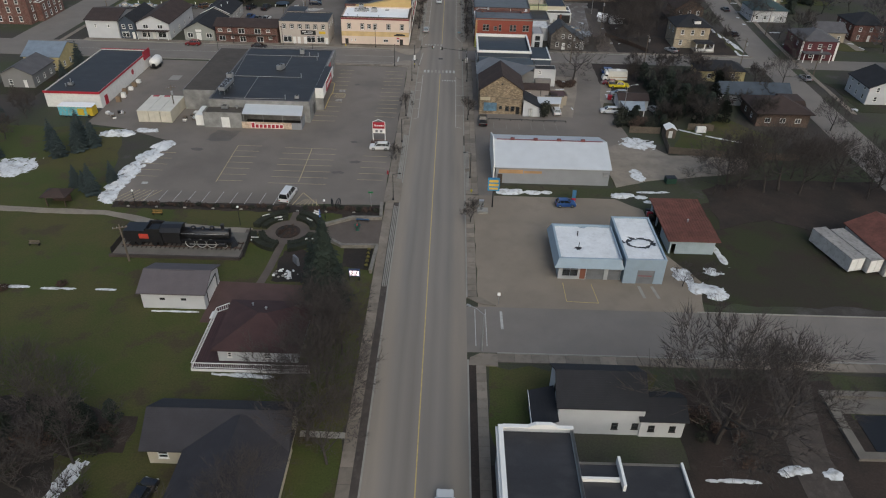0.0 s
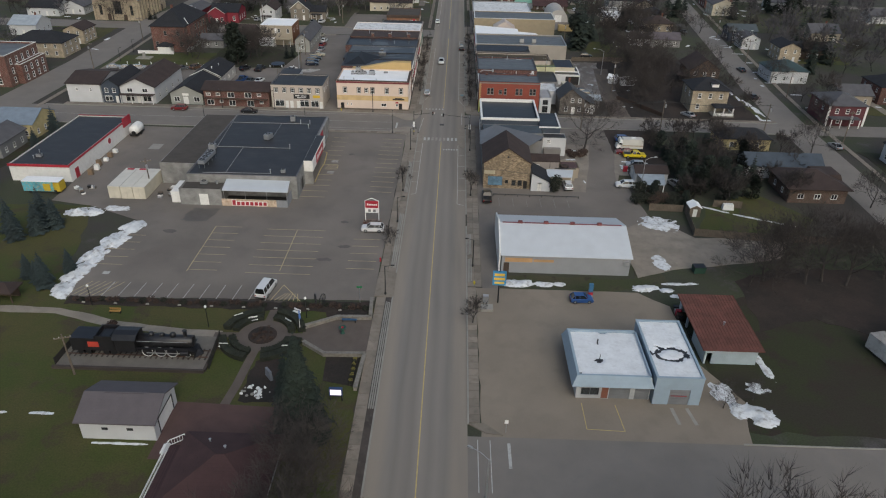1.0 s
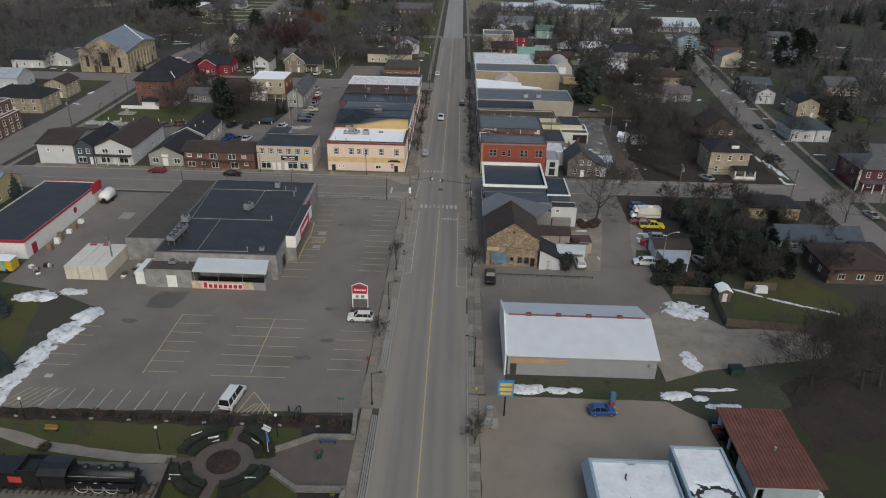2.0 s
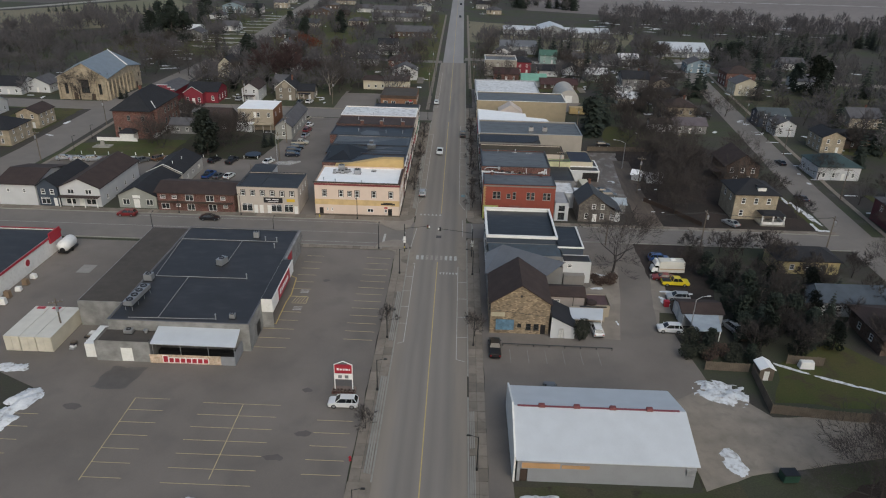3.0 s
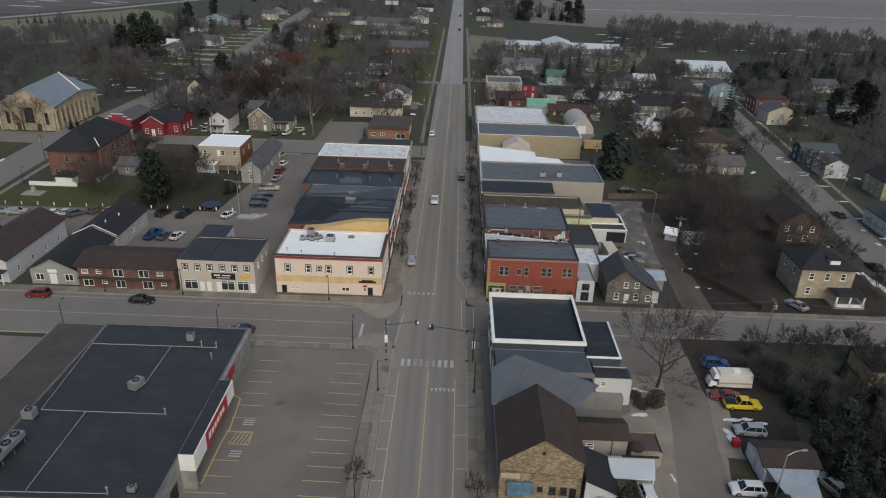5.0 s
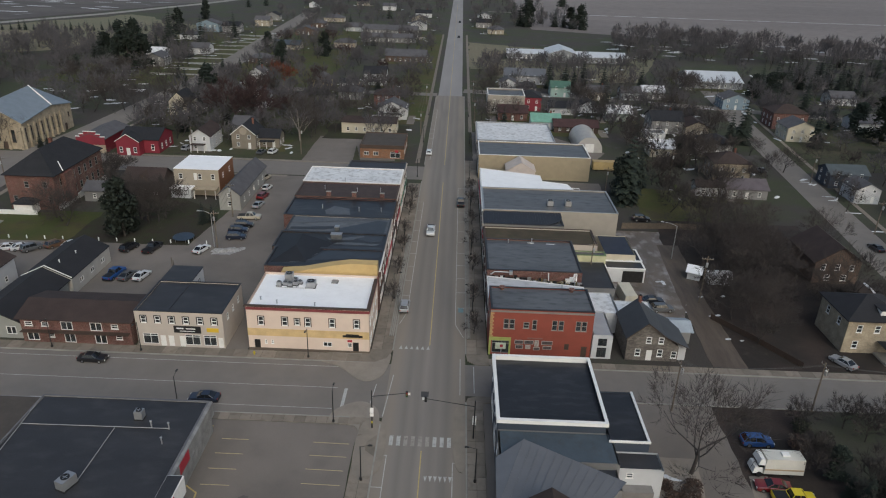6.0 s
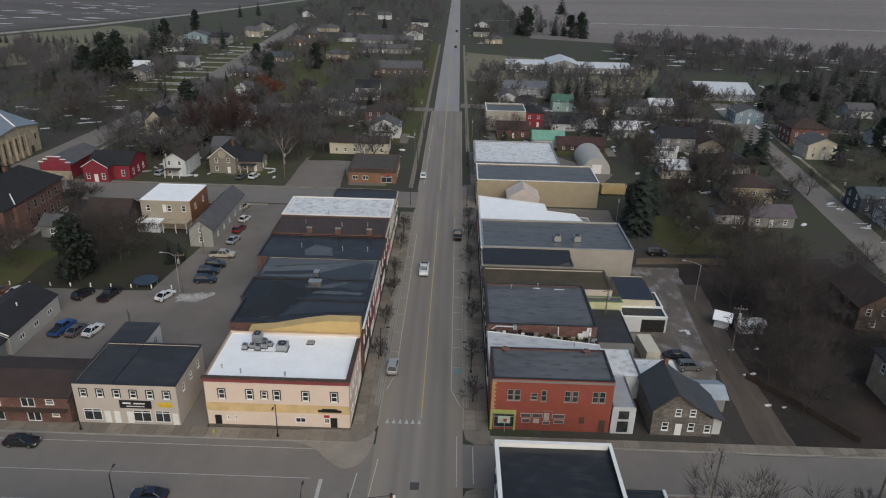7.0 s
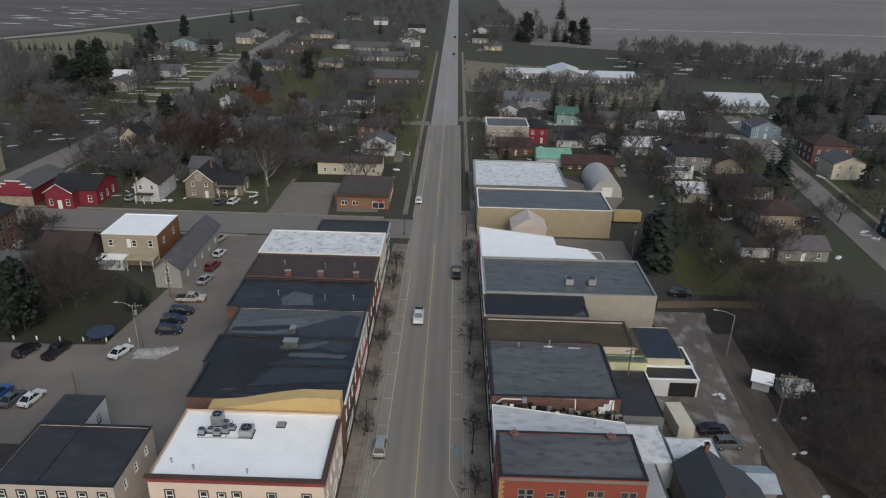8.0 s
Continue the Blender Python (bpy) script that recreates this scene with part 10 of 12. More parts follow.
# memorial wheel by the shrubs
wm = thing("wheel_monument", pose(-18.3, 116.6, 0.02), "dark double wheel monument", "monument")
for s in (-0.55, 0.55):
    w_ = Mesh()
    for k in range(16):
        a, b = k * math.pi / 8, (k + 1) * math.pi / 8
        w_.tube((0, 0.95 * math.cos(a), 0.95 + 0.95 * math.sin(a)), (0, 0.95 * math.cos(b), 0.95 + 0.95 * math.sin(b)), 0.09, 0.09, 5)
    for k in range(4):
        a = k * math.pi / 4
        w_.tube((0, 0.9 * math.cos(a), 0.95 + 0.9 * math.sin(a)), (0, -0.9 * math.cos(a), 0.95 - 0.9 * math.sin(a)), 0.04, 0.04, 5)
    part("wheel", w_, BLACK, wm, at=pose(s, 0, 0, 0, 0, 70 * (1 if s > 0 else -1) + 90))
# white stones and a slab in the rock bed
for k in range(34):
    a = rnd.uniform(0, 6.28)
    r = rnd.uniform(0, 1)
    s_ = rnd.uniform(0.12, 0.32)
    single("rock", Mesh().lathe([(s_ * 0.6, 0), (s_, s_ * 0.4), (s_ * 0.7, s_ * 0.9), (0.02, s_)], 6), WHITE if k % 3 else CONC, "pale rock in a planting bed", "rock", m=pose(-23.2 + 2.2 * r * math.cos(a), 94.6 + 1.6 * r * math.sin(a), 0.02, 0, 0, k * 40), group="rocks in the bed")
single("standing_stone", Mesh().box(-0.9, 0.9, -0.2, 0.2, 0, 1.5, (0.2, 0.03)), mat("blue_grey_stone", (0.16, 0.17, 0.19), 0.8, 0.2), "upright blue-grey stone slab in the bed", "stone", m=pose(-22.1, 97.8, 0, 0, 0, -50))
sheet("patio_maroon", [(-33.4, 82), (-28.2, 82), (-14.5, 82.5), (-14.5, 91.6), (-33.4, 92.3)], 0.055, MAROONPAVE, "maroon brick paving behind the hall", "patio")
# park lamps and flag pole
for x, y in ((-34.5, 109.4), (-55.2, 114.2), (-19.6, 112.6)):
    l_ = thing("park_lamp", pose(x, y, 0), "slim park lamp with a white globe", "park lamp", "park lamps")
    part("pole", Mesh().tube((0, 0, 0), (0, 0, 3.6), 0.07, 0.05, 8), BLACK, l_)
    part("globe", Mesh().lathe([(0.06, 3.6), (0.2, 3.72), (0.22, 3.88), (0.1, 4.05)], 10), TRIM, l_)
fp = thing("flag_pole", pose(-19.9, 108.9, 0), "white pole with a furled blue and white flag", "flag pole")
part("pole", Mesh().tube((0, 0, 0), (0, 0, 4.2), 0.05, 0.03, 6), TRIM, fp)
part("flag", Mesh().tube((0.08, 0, 4.0), (0.12, 0, 2.6), 0.1, 0.2, 6), mat("flag_blue", (0.08, 0.16, 0.4), 0.7), fp)
sign_post(-11.6, 117.4, 0, mat("sign_green", (0.02, 0.16, 0.06), 0.6), 0.9, 0.35, 2.9, "green street sign on a dark post")

# steam locomotive on its concrete pad
sheet("loco_pad", rect(-53.4, -31.9, 98.6, 106.6), 0.25, mat("old_yard_concrete", (0.14, 0.128, 0.112), 0.9, 0.2, 0.5, 8), "raised concrete pad under the locomotive", "pad", 0.3)
single("pad_edge", Mesh().box(-53.6, -31.7, 98.2, 98.6, 0, 0.5).box(-31.9, -31.5, 98.6, 106.6, 0, 0.4), mat("dark_timber", (0.05, 0.04, 0.035), 0.9), "dark timber edging of the pad", "edging", "structure")
for pts in ([(-53.4, 99), (-53.2, 106.4)], [(-31.2, 99.2), (-31.8, 106.8)]):
    fence(pts, 1.4, "dark picket fence beside the locomotive", mat("dark_picket", (0.03, 0.028, 0.025), 0.8), board=0.14)
LB = mat("locomotive_black", (0.014, 0.014, 0.016), 0.42, 0.3, 0.8, 6, dirt=0.3, dirt_col=(0.03, 0.028, 0.028))
WRIM = mat("white_wheel_rim", (0.5, 0.5, 0.48), 0.6)
lo = thing("steam_locomotive", pose(-42.3, 102.2, 0.25), "black steam locomotive with white wheel rims and its tender", "locomotive")
for s in (-0.75, 0.75):
    part("rail", Mesh().box(-10.4, 10.2, s - 0.04, s + 0.04, 0.05, 0.2), mat("rusty_rail", (0.07, 0.04, 0.03), 0.8), lo)
for k in range(26):
    local_box("sleeper", lo, mat("dark_timber", (0.05, 0.04, 0.035), 0.9), -10.2 + 0.8 * k, -9.96 + 0.8 * k, -1.3, 1.3, 0, 0.06)
td = Mesh().box(-9.2, -2.9, -1.45, 1.45, 1.3, 3.3).box(-9.2, -5.6, -1.45, 1.45, 3.3, 3.45).box(-5.5, -3.0, -1.45, -1.3, 3.3, 3.9).box(-5.5, -3.0, 1.3, 1.45, 3.3, 3.9).box(-5.6, -5.4, -1.45, 1.45, 3.3, 3.9)
part("tender", td, LB, lo, "black tender with a coal bunker")
part("coal", Mesh().box(-5.4, -3.0, -1.3, 1.3, 3.2, 3.6, (0.5, 0.4)), BLACK, lo)
part("emblem", Mesh().box(-6.7, -5.1, -1.48, -1.452, 2.0, 2.9), mat("emblem_red", (0.42, 0.05, 0.03), 0.6), lo, "red square emblem")
part("frame", Mesh().box(-9.3, 8.6, -1.0, 1.0, 0.95, 1.3), LB, lo)
cb = Mesh().box(-2.7, 0.2, -1.55, -1.45, 1.3, 3.4).box(-2.7, 0.2, 1.45, 1.55, 1.3, 3.4).box(0.1, 0.2, -1.45, 1.45, 1.3, 3.5)
part("cab", cb, LB, lo)
crf = Mesh()
crf.side([(-1.75, 3.35), (-1.0, 3.85), (0, 4.0), (1.0, 3.85), (1.75, 3.35), (1.75, 3.45), (1.0, 3.97), (0, 4.12), (-1.0, 3.97), (-1.75, 3.45)], -0.5, 3.0)
part("cab_roof", crf, LB, lo, at=pose(0, 0, 0, 0, 0, 90))
part("boiler", Mesh().lathe([(0.3, 0.0), (1.0, 0.01), (1.02, 3.0), (0.92, 4.0), (0.9, 7.9), (0.8, 8.0), (0.2, 8.15)], 20, (0.2, 0, 2.45), "x"), LB, lo, smooth=True)
for x, r, h_ in ((2.2, 0.42, 0.65), (3.8, 0.36, 0.55), (5.4, 0.42, 0.7)):
    part("dome", Mesh().lathe([(r, 0), (r, h_ * 0.6), (r * 0.7, h_ * 0.9), (0.05, h_)], 14, (x, 0, 3.25)), LB, lo, smooth=True)
part("chimney", Mesh().lathe([(0.36, 0), (0.28, 0.2), (0.28, 0.9), (0.36, 1.0), (0.36, 1.08)], 14, (7.2, 0, 3.25)), LB, lo)
part("headlamp", Mesh().lathe([(0.25, -0.2), (0.27, 0.2)], 12, (8.3, 0, 3.3), "x"), LB, lo)
part("running_board", Mesh().box(0.2, 8.3, -1.45, -0.9, 1.75, 1.82).box(0.2, 8.3, 0.9, 1.45, 1.75, 1.82), LB, lo)
part("handrail", Mesh().tube((0.3, -1.1, 2.95), (7.8, -1.0, 2.9), 0.03, 0.03, 5), STEEL, lo)
for s in (-1, 1):
    part("cylinder", Mesh().lathe([(0.1, -0.6), (0.42, -0.58), (0.42, 0.58), (0.1, 0.6)], 14, (7.2, s * 1.25, 1.15), "x"), LB, lo)
    part("side_rod", Mesh().box(1.5, 6.8, s * 1.12 - 0.04, s * 1.12 + 0.04, 0.85, 0.98), STEEL, lo, "pale steel side rod")
    for x in (1.6, 3.5, 5.2):
        w_ = part("driving_wheel", Mesh().lathe([(0.2, -0.08), (0.8, -0.08), (0.85, -0.1), (0.85, 0.1), (0.2, 0.08)], 22, (x, s * 0.85, 1.02), "y"), LB, lo)
        rm = Mesh()
        for k in range(22):
            a, b = k * math.pi / 11, (k + 1) * math.pi / 11
            rm.tube((x + 0.8 * math.sin(a), s * 0.98, 1.02 + 0.8 * math.cos(a)), (x + 0.8 * math.sin(b), s * 0.98, 1.02 + 0.8 * math.cos(b)), 0.055, 0.055, 5)
        part("white_rim", rm, WRIM, w_)
    for x in (7.4, -8.4, -7.2, -4.6, -3.5):
        w_ = part("small_wheel", Mesh().lathe([(0.15, -0.07), (0.42, -0.07), (0.45, 0.08), (0.15, 0.07)], 16, (x, s * 0.85, 0.62), "y"), LB, lo)
        if x > 0:
            rm = Mesh()
            for k in range(14):
                a, b = k * math.pi / 7, (k + 1) * math.pi / 7
                rm.tube((x + 0.41 * math.sin(a), s * 0.96, 0.62 + 0.41 * math.cos(a)), (x + 0.41 * math.sin(b), s * 0.96, 0.62 + 0.41 * math.cos(b)), 0.045, 0.045, 5)
            part("white_rim", rm, WRIM, w_)
cwm = Mesh()
cwm.add([(8.5, -1.3, 0.3), (8.5, 1.3, 0.3), (9.5, 0, 0.25), (8.5, -1.1, 1.2), (8.5, 1.1, 1.2), (8.8, 0, 1.2)], ((0, 2, 5, 3), (2, 1, 4, 5), (0, 3, 4, 1), (3, 5, 4), (0, 1, 2)))
part("pilot", cwm, LB, lo, "slatted pilot at the front")
part("smokebox_door", Mesh().lathe([(0.85, 0), (0.8, 0.1), (0.1, 0.2)], 18, (8.2, 0, 2.45), "x"), LB, lo)
utility_pole(-49.8, 97.2, 7.5, 20, False, 4)

# white shed and maroon-roofed hall beside the park
shd = shell("white_shed", "white shed with a mauve-grey gable roof", "shed", -42.8, -33.3, 85.1, 92.2, 3.1, SIDING_W, "gable", striped("mauve_shingles", (0.1, 0.088, 0.095), 0.16, "Z", 0.4, 0.9), {"S": [("l", -1.6, 1.6, 0.8, 0.4), ("l", 1.6, 1.6, 0.8, 0.4)], "E": [("g", 0, 0, 4.4, 2.5)]}, 1.5, "x", over=0.45, frame_mat=BLACK, door_mat=WHITE)
part("trim", Mesh().box(4.76, 4.84, -2.35, -2.2, 0, 2.6).box(4.76, 4.84, 2.2, 2.35, 0, 2.6).box(4.76, 4.84, -2.35, 2.35, 2.52, 2.66), BLACK, shd)
part("roof_strip", Mesh().box(-2.5, 2.6, -0.2, -0.02, 4.62, 4.72), mat("mauve_ridge", (0.07, 0.06, 0.065), 0.9), shd)
hl = shell("community_hall", "low white hall with a maroon hipped roof", "hall", -28.0, -17.2, 73.6, 83.4, 2.7, SIDING_W, "hip", SHINGLE_M, {"S": [("w", -3.8, 1.1, 0.6, 0.9), ("w", 1.4, 1.0, 1.1, 0.9)], "W": spread(2, 8, 0.9, 1.1, 1.2)}, 2.2, over=0.7)
roof_pipe(-22.5, 80, 4.3, 0.5, 0.12)
roof_pipe(-24.8, 81.5, 3.9, 0.4, 0.1)
dk = thing("deck", pose(-24, 77.5, 0), "maroon deck with a white railing", "deck")
DECK = mat("maroon_deck", (0.05, 0.026, 0.028), 0.8, 0.15, island=0.2)
for k in range(22):
    part("board", Mesh().box(-7.3 + 0.148 * k, -7.16 + 0.148 * k, -3.9, 6.6, 0.27, 0.4), DECK, dk)
for k in range(11):
    part("board", Mesh().box(-7.3, 8.8, -5.6 + 0.153 * k, -5.455 + 0.153 * k, 0.27, 0.4), DECK, dk)
rail = Mesh()
for (ax, ay), (bx_, by) in (((-7.2, 6.4), (-7.2, -5.5)), ((-7.2, -5.5), (8.7, -5.5)), ((-7.2, 6.4), (-5.6, 7.6))):
    L = math.hypot(bx_ - ax, by - ay)
    n = int(L / 0.3)
    rail.tube((ax, ay, 1.35), (bx_, by, 1.35), 0.07, 0.07, 6)
    rail.tube((ax, ay, 0.55), (bx_, by, 0.55), 0.05, 0.05, 6)
    for k in range(n + 1):
        f = k / n
        rail.tube((ax + (bx_ - ax) * f, ay + (by - ay) * f, 0.4), (ax + (bx_ - ax) * f, ay + (by - ay) * f, 1.35), 0.03, 0.03, 4)
part("railing", rail, TRIM, dk, "white picket railing")
part("skirt", Mesh().box(-7.3, 8.8, -5.7, -5.6, 0, 0.4).box(-7.4, -7.3, -5.6, 6.6, 0, 0.4), TRIM, dk)
part("stair", Mesh().box(-8.2, -7.35, 5.4, 7.0, 0, 0.15).box(-7.9, -7.35, 5.4, 7.0, 0.15, 0.3), TRIM, dk)
gh = shell("grey_roof_house", "cream house with a wide grey shingled roof", "house", -31.2, -15.2, 56.4, 63.4, 3.1, SIDING_C, "gable", striped("slate_shingles", (0.034, 0.033, 0.039), 0.16, "Z", 0.5, 0.9, var=0.2), {"S": [("w", -6.2, 1, 1.2, 1.2)], "W": [("w", 2, 1, 1, 1.2)]}, 2.4, "x", over=0.6)
gh2 = shell("house_wing_grey", "cream wing with a grey roof", "house", -26.2, -15.0, 38.5, 58.8, 3.05, SIDING_C, "gable", striped("slate_shingles", (0.034, 0.033, 0.039), 0.16, "Z"), {"W": [("g", 1.5, 0, 2.6, 2.3)]}, 2.35, "y", over=0.5)
car("suv", "black", -30.2, 51.5, 80, "black estate car parked beside the grey-roofed house")
sheet("drive_grey_house", [(-14.6, 61), (-9, 60.8), (-9, 61.8), (-14.6, 62)], 0.05, CONC, "narrow concrete front walk", "path")
# open shelter by the path
pv = thing("park_shelter", pose(-70, 115.2, 0), "small dark timber park shelter", "shelter")
for x in (-1.7, 1.7):
    for y in (-1.1, 1.1):
        part("post", Mesh().box(x - 0.08, x + 0.08, y - 0.08, y + 0.08, 0, 2.2), DKBROWN, pv)
pvr = Mesh()
hip_roof(pvr, 4, 2.8, 2.3, 1.0, 0.4)
part("roof", pvr, SHINGLE_B, pv)
part("back_panel", Mesh().box(-1.7, 1.7, 1.02, 1.1, 0, 2.1), DKBROWN, pv)

# ================= trees =================
for x, y, s in ((-79.5, 135, 1.0), (-76.8, 138, 1.05), (-74.6, 140.5, 1.0), (-78.5, 143, 1.1), (-65.6, 119.4, 0.85), (-70.0, 122.2, 0.75), (-63.8, 124.4, 0.7), (-82, 138, 0.95), (-67.8, 121, 0.7)):
    plant(SPRUCE, x, y, s)
grow_to(TALLPINE, -15.2, 87.5, 16, 3)
grow_to(PINE, -18.0, 91.5, 10, 4)
for x, y, hh in ((-12.6, 80.5, 11), (-11.4, 76, 12), (-12.6, 69.5, 13), (-12.2, 64, 13), (-10.6, 57, 11), (-14.2, 73, 13), (-16.0, 83.0, 11), (-13.6, 60.5, 14), (-15.6, 66.5, 13), (-13.8, 77.5, 13)):
    grow_to(BIG, x, y, hh)
for x, y, hh in ((-17.5, 47, 13), (-24, 43, 12), (-40, 56, 11), (-46, 61, 12), (-52, 57, 13), (-44, 52, 10), (-58, 64, 10), (-62, 55, 12), (-36, 47, 9), (-50, 65, 11), (-56, 59, 12)):
    grow_to(BIG if hh > 10 else MID, x, y, hh)
for k in range(26):
    rr = random.Random(k)
    bush(rr.uniform(-62, -36), rr.uniform(50, 61), rr.uniform(0.9, 1.6), rr.uniform(1.2, 2.2), (BUSH, BROWNBUSH)[k % 2], "dense dark shrub in a neglected corner", n=200, seed=k)
for x, y, hh in ((-49, 59.5, 4.6), (-46.4, 61.5, 5.0), (-44, 60, 4.8), (-41.4, 61.6, 5.4), (-39.4, 60, 4.4), (-38, 62.4, 3.8), (-52.5, 61, 5.0), (-56, 58.5, 5.4), (-60, 60.5, 5.2), (-49, 54.5, 4.2), (-54, 53, 4.6), (-37, 58.4, 2.6)):
    grow_to(DENSE, x, y, hh)
sheet("shrub_bed", ragged([(-66, 48), (-46, 46), (-41, 51), (-43, 57), (-35, 57.4), (-35.4, 63), (-47, 66.5), (-66, 66)], 1.5, 0.5, 2), 0.05, LITTER, "dark leaf litter under overgrown shrubs", "flower bed")
for x, y in ((-57.5, 90), (-66, 88.5), (-49.5, 108.8), (-77, 105)):
    bush(x, y, 1.0, 0.9, BROWNBUSH, "round brown shrub on the lawn", n=260)
# street trees
for x, y in ((-8.4, 137.5), (7.2, 112.5), (-8.2, 166), (7.6, 163), (-8.0, 235), (-8.0, 247), (-8.0, 258), (-8.1, 268), (-8.0, 281), (7.9, 236), (7.9, 250), (7.9, 262), (7.9, 276), (7.9, 290), (-8, 292), (7.9, 300), (7.8, 224)):
    plant(STREET, x, y, 0.95, group="street trees")
# big trees east
for x, y, hh in ((36.9, 62.0, 22), (44.2, 63.0, 17.5), (40.2, 65.0, 15), (47.5, 66, 12), (41.5, 94.5, 6), (46.2, 96.2, 5)):
    grow_to(BIG, x, y, hh)
for k in range(12):
    rr = random.Random(k + 70)
    bush(rr.uniform(34, 41), rr.uniform(57, 72), rr.uniform(0.8, 1.5), rr.uniform(1, 2.2), (BROWNBUSH, BUSH)[k % 3 == 0], "scrubby shrub under the large tree", n=200, seed=k)
grow_to([BIG[2]], 36.9, 190.0, 17, 3)
for k, (x, y, r_, h_) in enumerate(((33.2, 184.6, 1.6, 1.4), (35.3, 185.2, 1.8, 1.6), (36.2, 187.2, 1.4, 1.2), (32.6, 187.0, 1.2, 1.1))):
    bush(x, y, r_, h_, BROWNBUSH, "heap of cut brown brushwood by the lane", n=420, seed=k + 40, name="brush_heap")
for k, (x, y, r_, h_) in enumerate(((45.2, 163.2, 1.9, 3.6), (43.6, 159.0, 1.7, 2.6), (46.2, 159.4, 1.6, 2.4))):
    bush(x, y, r_, h_, BUSH, "dense dark evergreen bush beside the carport", n=700, seed=k + 50)
car("suv", "silver", 54.4, 168.6, 110, "silver car parked beside the garage")
snow([(32.4, 182.6, 1.6, 0.5, 0.2, 10), (44.8, 178.6, 1.2, 2.2, 0.08, 10), (47, 182.4, 2.6, 0.5, 0.15, 5), (34.0, 188.8, 1.4, 0.5, 0.2, -20), (50.5, 181.8, 1.2, 0.4, 0.15, 0), (33.8, 170, 0.4, 2.4, 0.08, 8)], "remains of snow beside the lane", 41)
sheet("lawn_thicket", ragged([(53.6, 113), (64, 117), (80, 106), (114, 104), (114, 133.5), (64, 133), (54.6, 127.6)], 2, 0.5, 4), 0.051, LITTER, "dark ground littered with leaves under bare trees", "lawn")
# thicket between the rough field and the lane
rr = random.Random(17)
for x, y, hh in ((56.2, 126.0, 11), (59.5, 128.0, 14), (62.3, 129.4, 13), (66.9, 127.6, 16), (70.2, 128.6, 16), (74.0, 127.4, 15), (82, 130, 13), (87, 126, 12), (92, 131, 13), (97, 127, 12), (103, 130, 13), (66, 134.5, 9), (75, 134, 10), (85, 135, 10)):
    grow_to([BIG[0], BIG[2]], x, y, hh)
for k in range(9):
    grow_to(MID, rr.uniform(95, 130), rr.uniform(95, 125), rr.uniform(8, 11))
# evergreens and scrub behind the garage
for x, y, hh in ((58, 167, 7.5), (63, 176, 8), (66, 164, 7), (69, 178, 7), (72, 170, 8), (57, 184, 6)):
    grow_to(PINE, x, y, hh)
for k in range(34):
    x, y = rr.uniform(53.5, 80), rr.uniform(158, 203)
    grow_to(MID, x, y, rr.uniform(5, 9))
for x, y, hh in ((47.6, 160.6, 5), (57, 162, 7), (59, 164, 7), (64.5, 169, 8), (60, 178, 8), (70, 172, 7), (66, 182, 7), (56, 190, 6), (58, 171, 8), (74, 182, 7), (54.5, 165, 6), (61, 169, 8), (67, 166, 7), (55, 175, 6.5), (63, 161, 6), (56, 169, 7), (70, 163, 6), (60, 185, 6), (53.5, 158, 4)):
    grow_to(DENSE, x, y, hh)
for x, y in ((47.5, 161.5), (49.5, 160), (52, 160.5), (50.6, 157.6), (54.5, 159.2), (55, 165), (47, 158.3), (53.8, 196), (56, 200), (58, 197)):
    bush(x, y, 1.6, 2.4, (BUSH, BROWNBUSH)[int(x) % 2], "thick dark shrub behind the garage", n=420)

# ================= the rest of the town =================
HOUSES, YARDS = [], []


def house(x0, x1, y0, depth, h, wall, roof, roof_m, label, along="x", rise=None, yaw=0, name="house", porch=None):
    """A small house with windows all round, rows by its height."""
    w, d = x1 - x0, depth
    floors = [0.9] if h < 4.2 else [0.9, 3.4]
    it = {}
    for side, L in (("S", w), ("E", d) if x0 < 0 else ("W", d)):
        n = max(1, int(L / 3.1))
        it[side] = [r for v in floors for r in spread(n, L * 0.92, v, 0.9, 1.3)]
    if floors[0]:
        k = len(it["S"]) // len(floors) // 2
        u = it["S"][k][1]
        it["S"][k] = ("d", u, 0.0, 0.95, 2.1)
    b = shell(name, label, "house", x0, x1, y0, y0 + d, h, wall, roof, roof_m, it, rise or min(w, d) * 0.24, along, yaw=yaw, parapet=0.2, cap=TRIM if roof == "flat" else None)
    if roof != "flat" and int(x0 + y0) % 3 == 0:
        chimney(b, w * 0.2, d * 0.15, h, h + (rise or min(w, d) * 0.24) + 0.8, 0.55)
    if porch:
        part("porch_roof", Mesh().box(-w * 0.4, w * 0.3, -d / 2 - 2.0, -d / 2 - 0.05, 2.4, 2.6, (0.15, 0.15)), roof_m, b)
        for s in (-0.38, -0.05, 0.28):
            part("post", Mesh().box(w * s - 0.08, w * s + 0.08, -d / 2 - 1.9, -d / 2 - 1.74, 0, 2.4), TRIM, b)
    HOUSES.append((x0 - 1.5, x1 + 1.5, y0 - 2, y0 + d + 1.5))
    YARDS.append((x0, x1, y0, y0 + d))
    return b


PINKRED = mat("crimson_paint", (0.2, 0.02, 0.035), 0.7, 0.12)
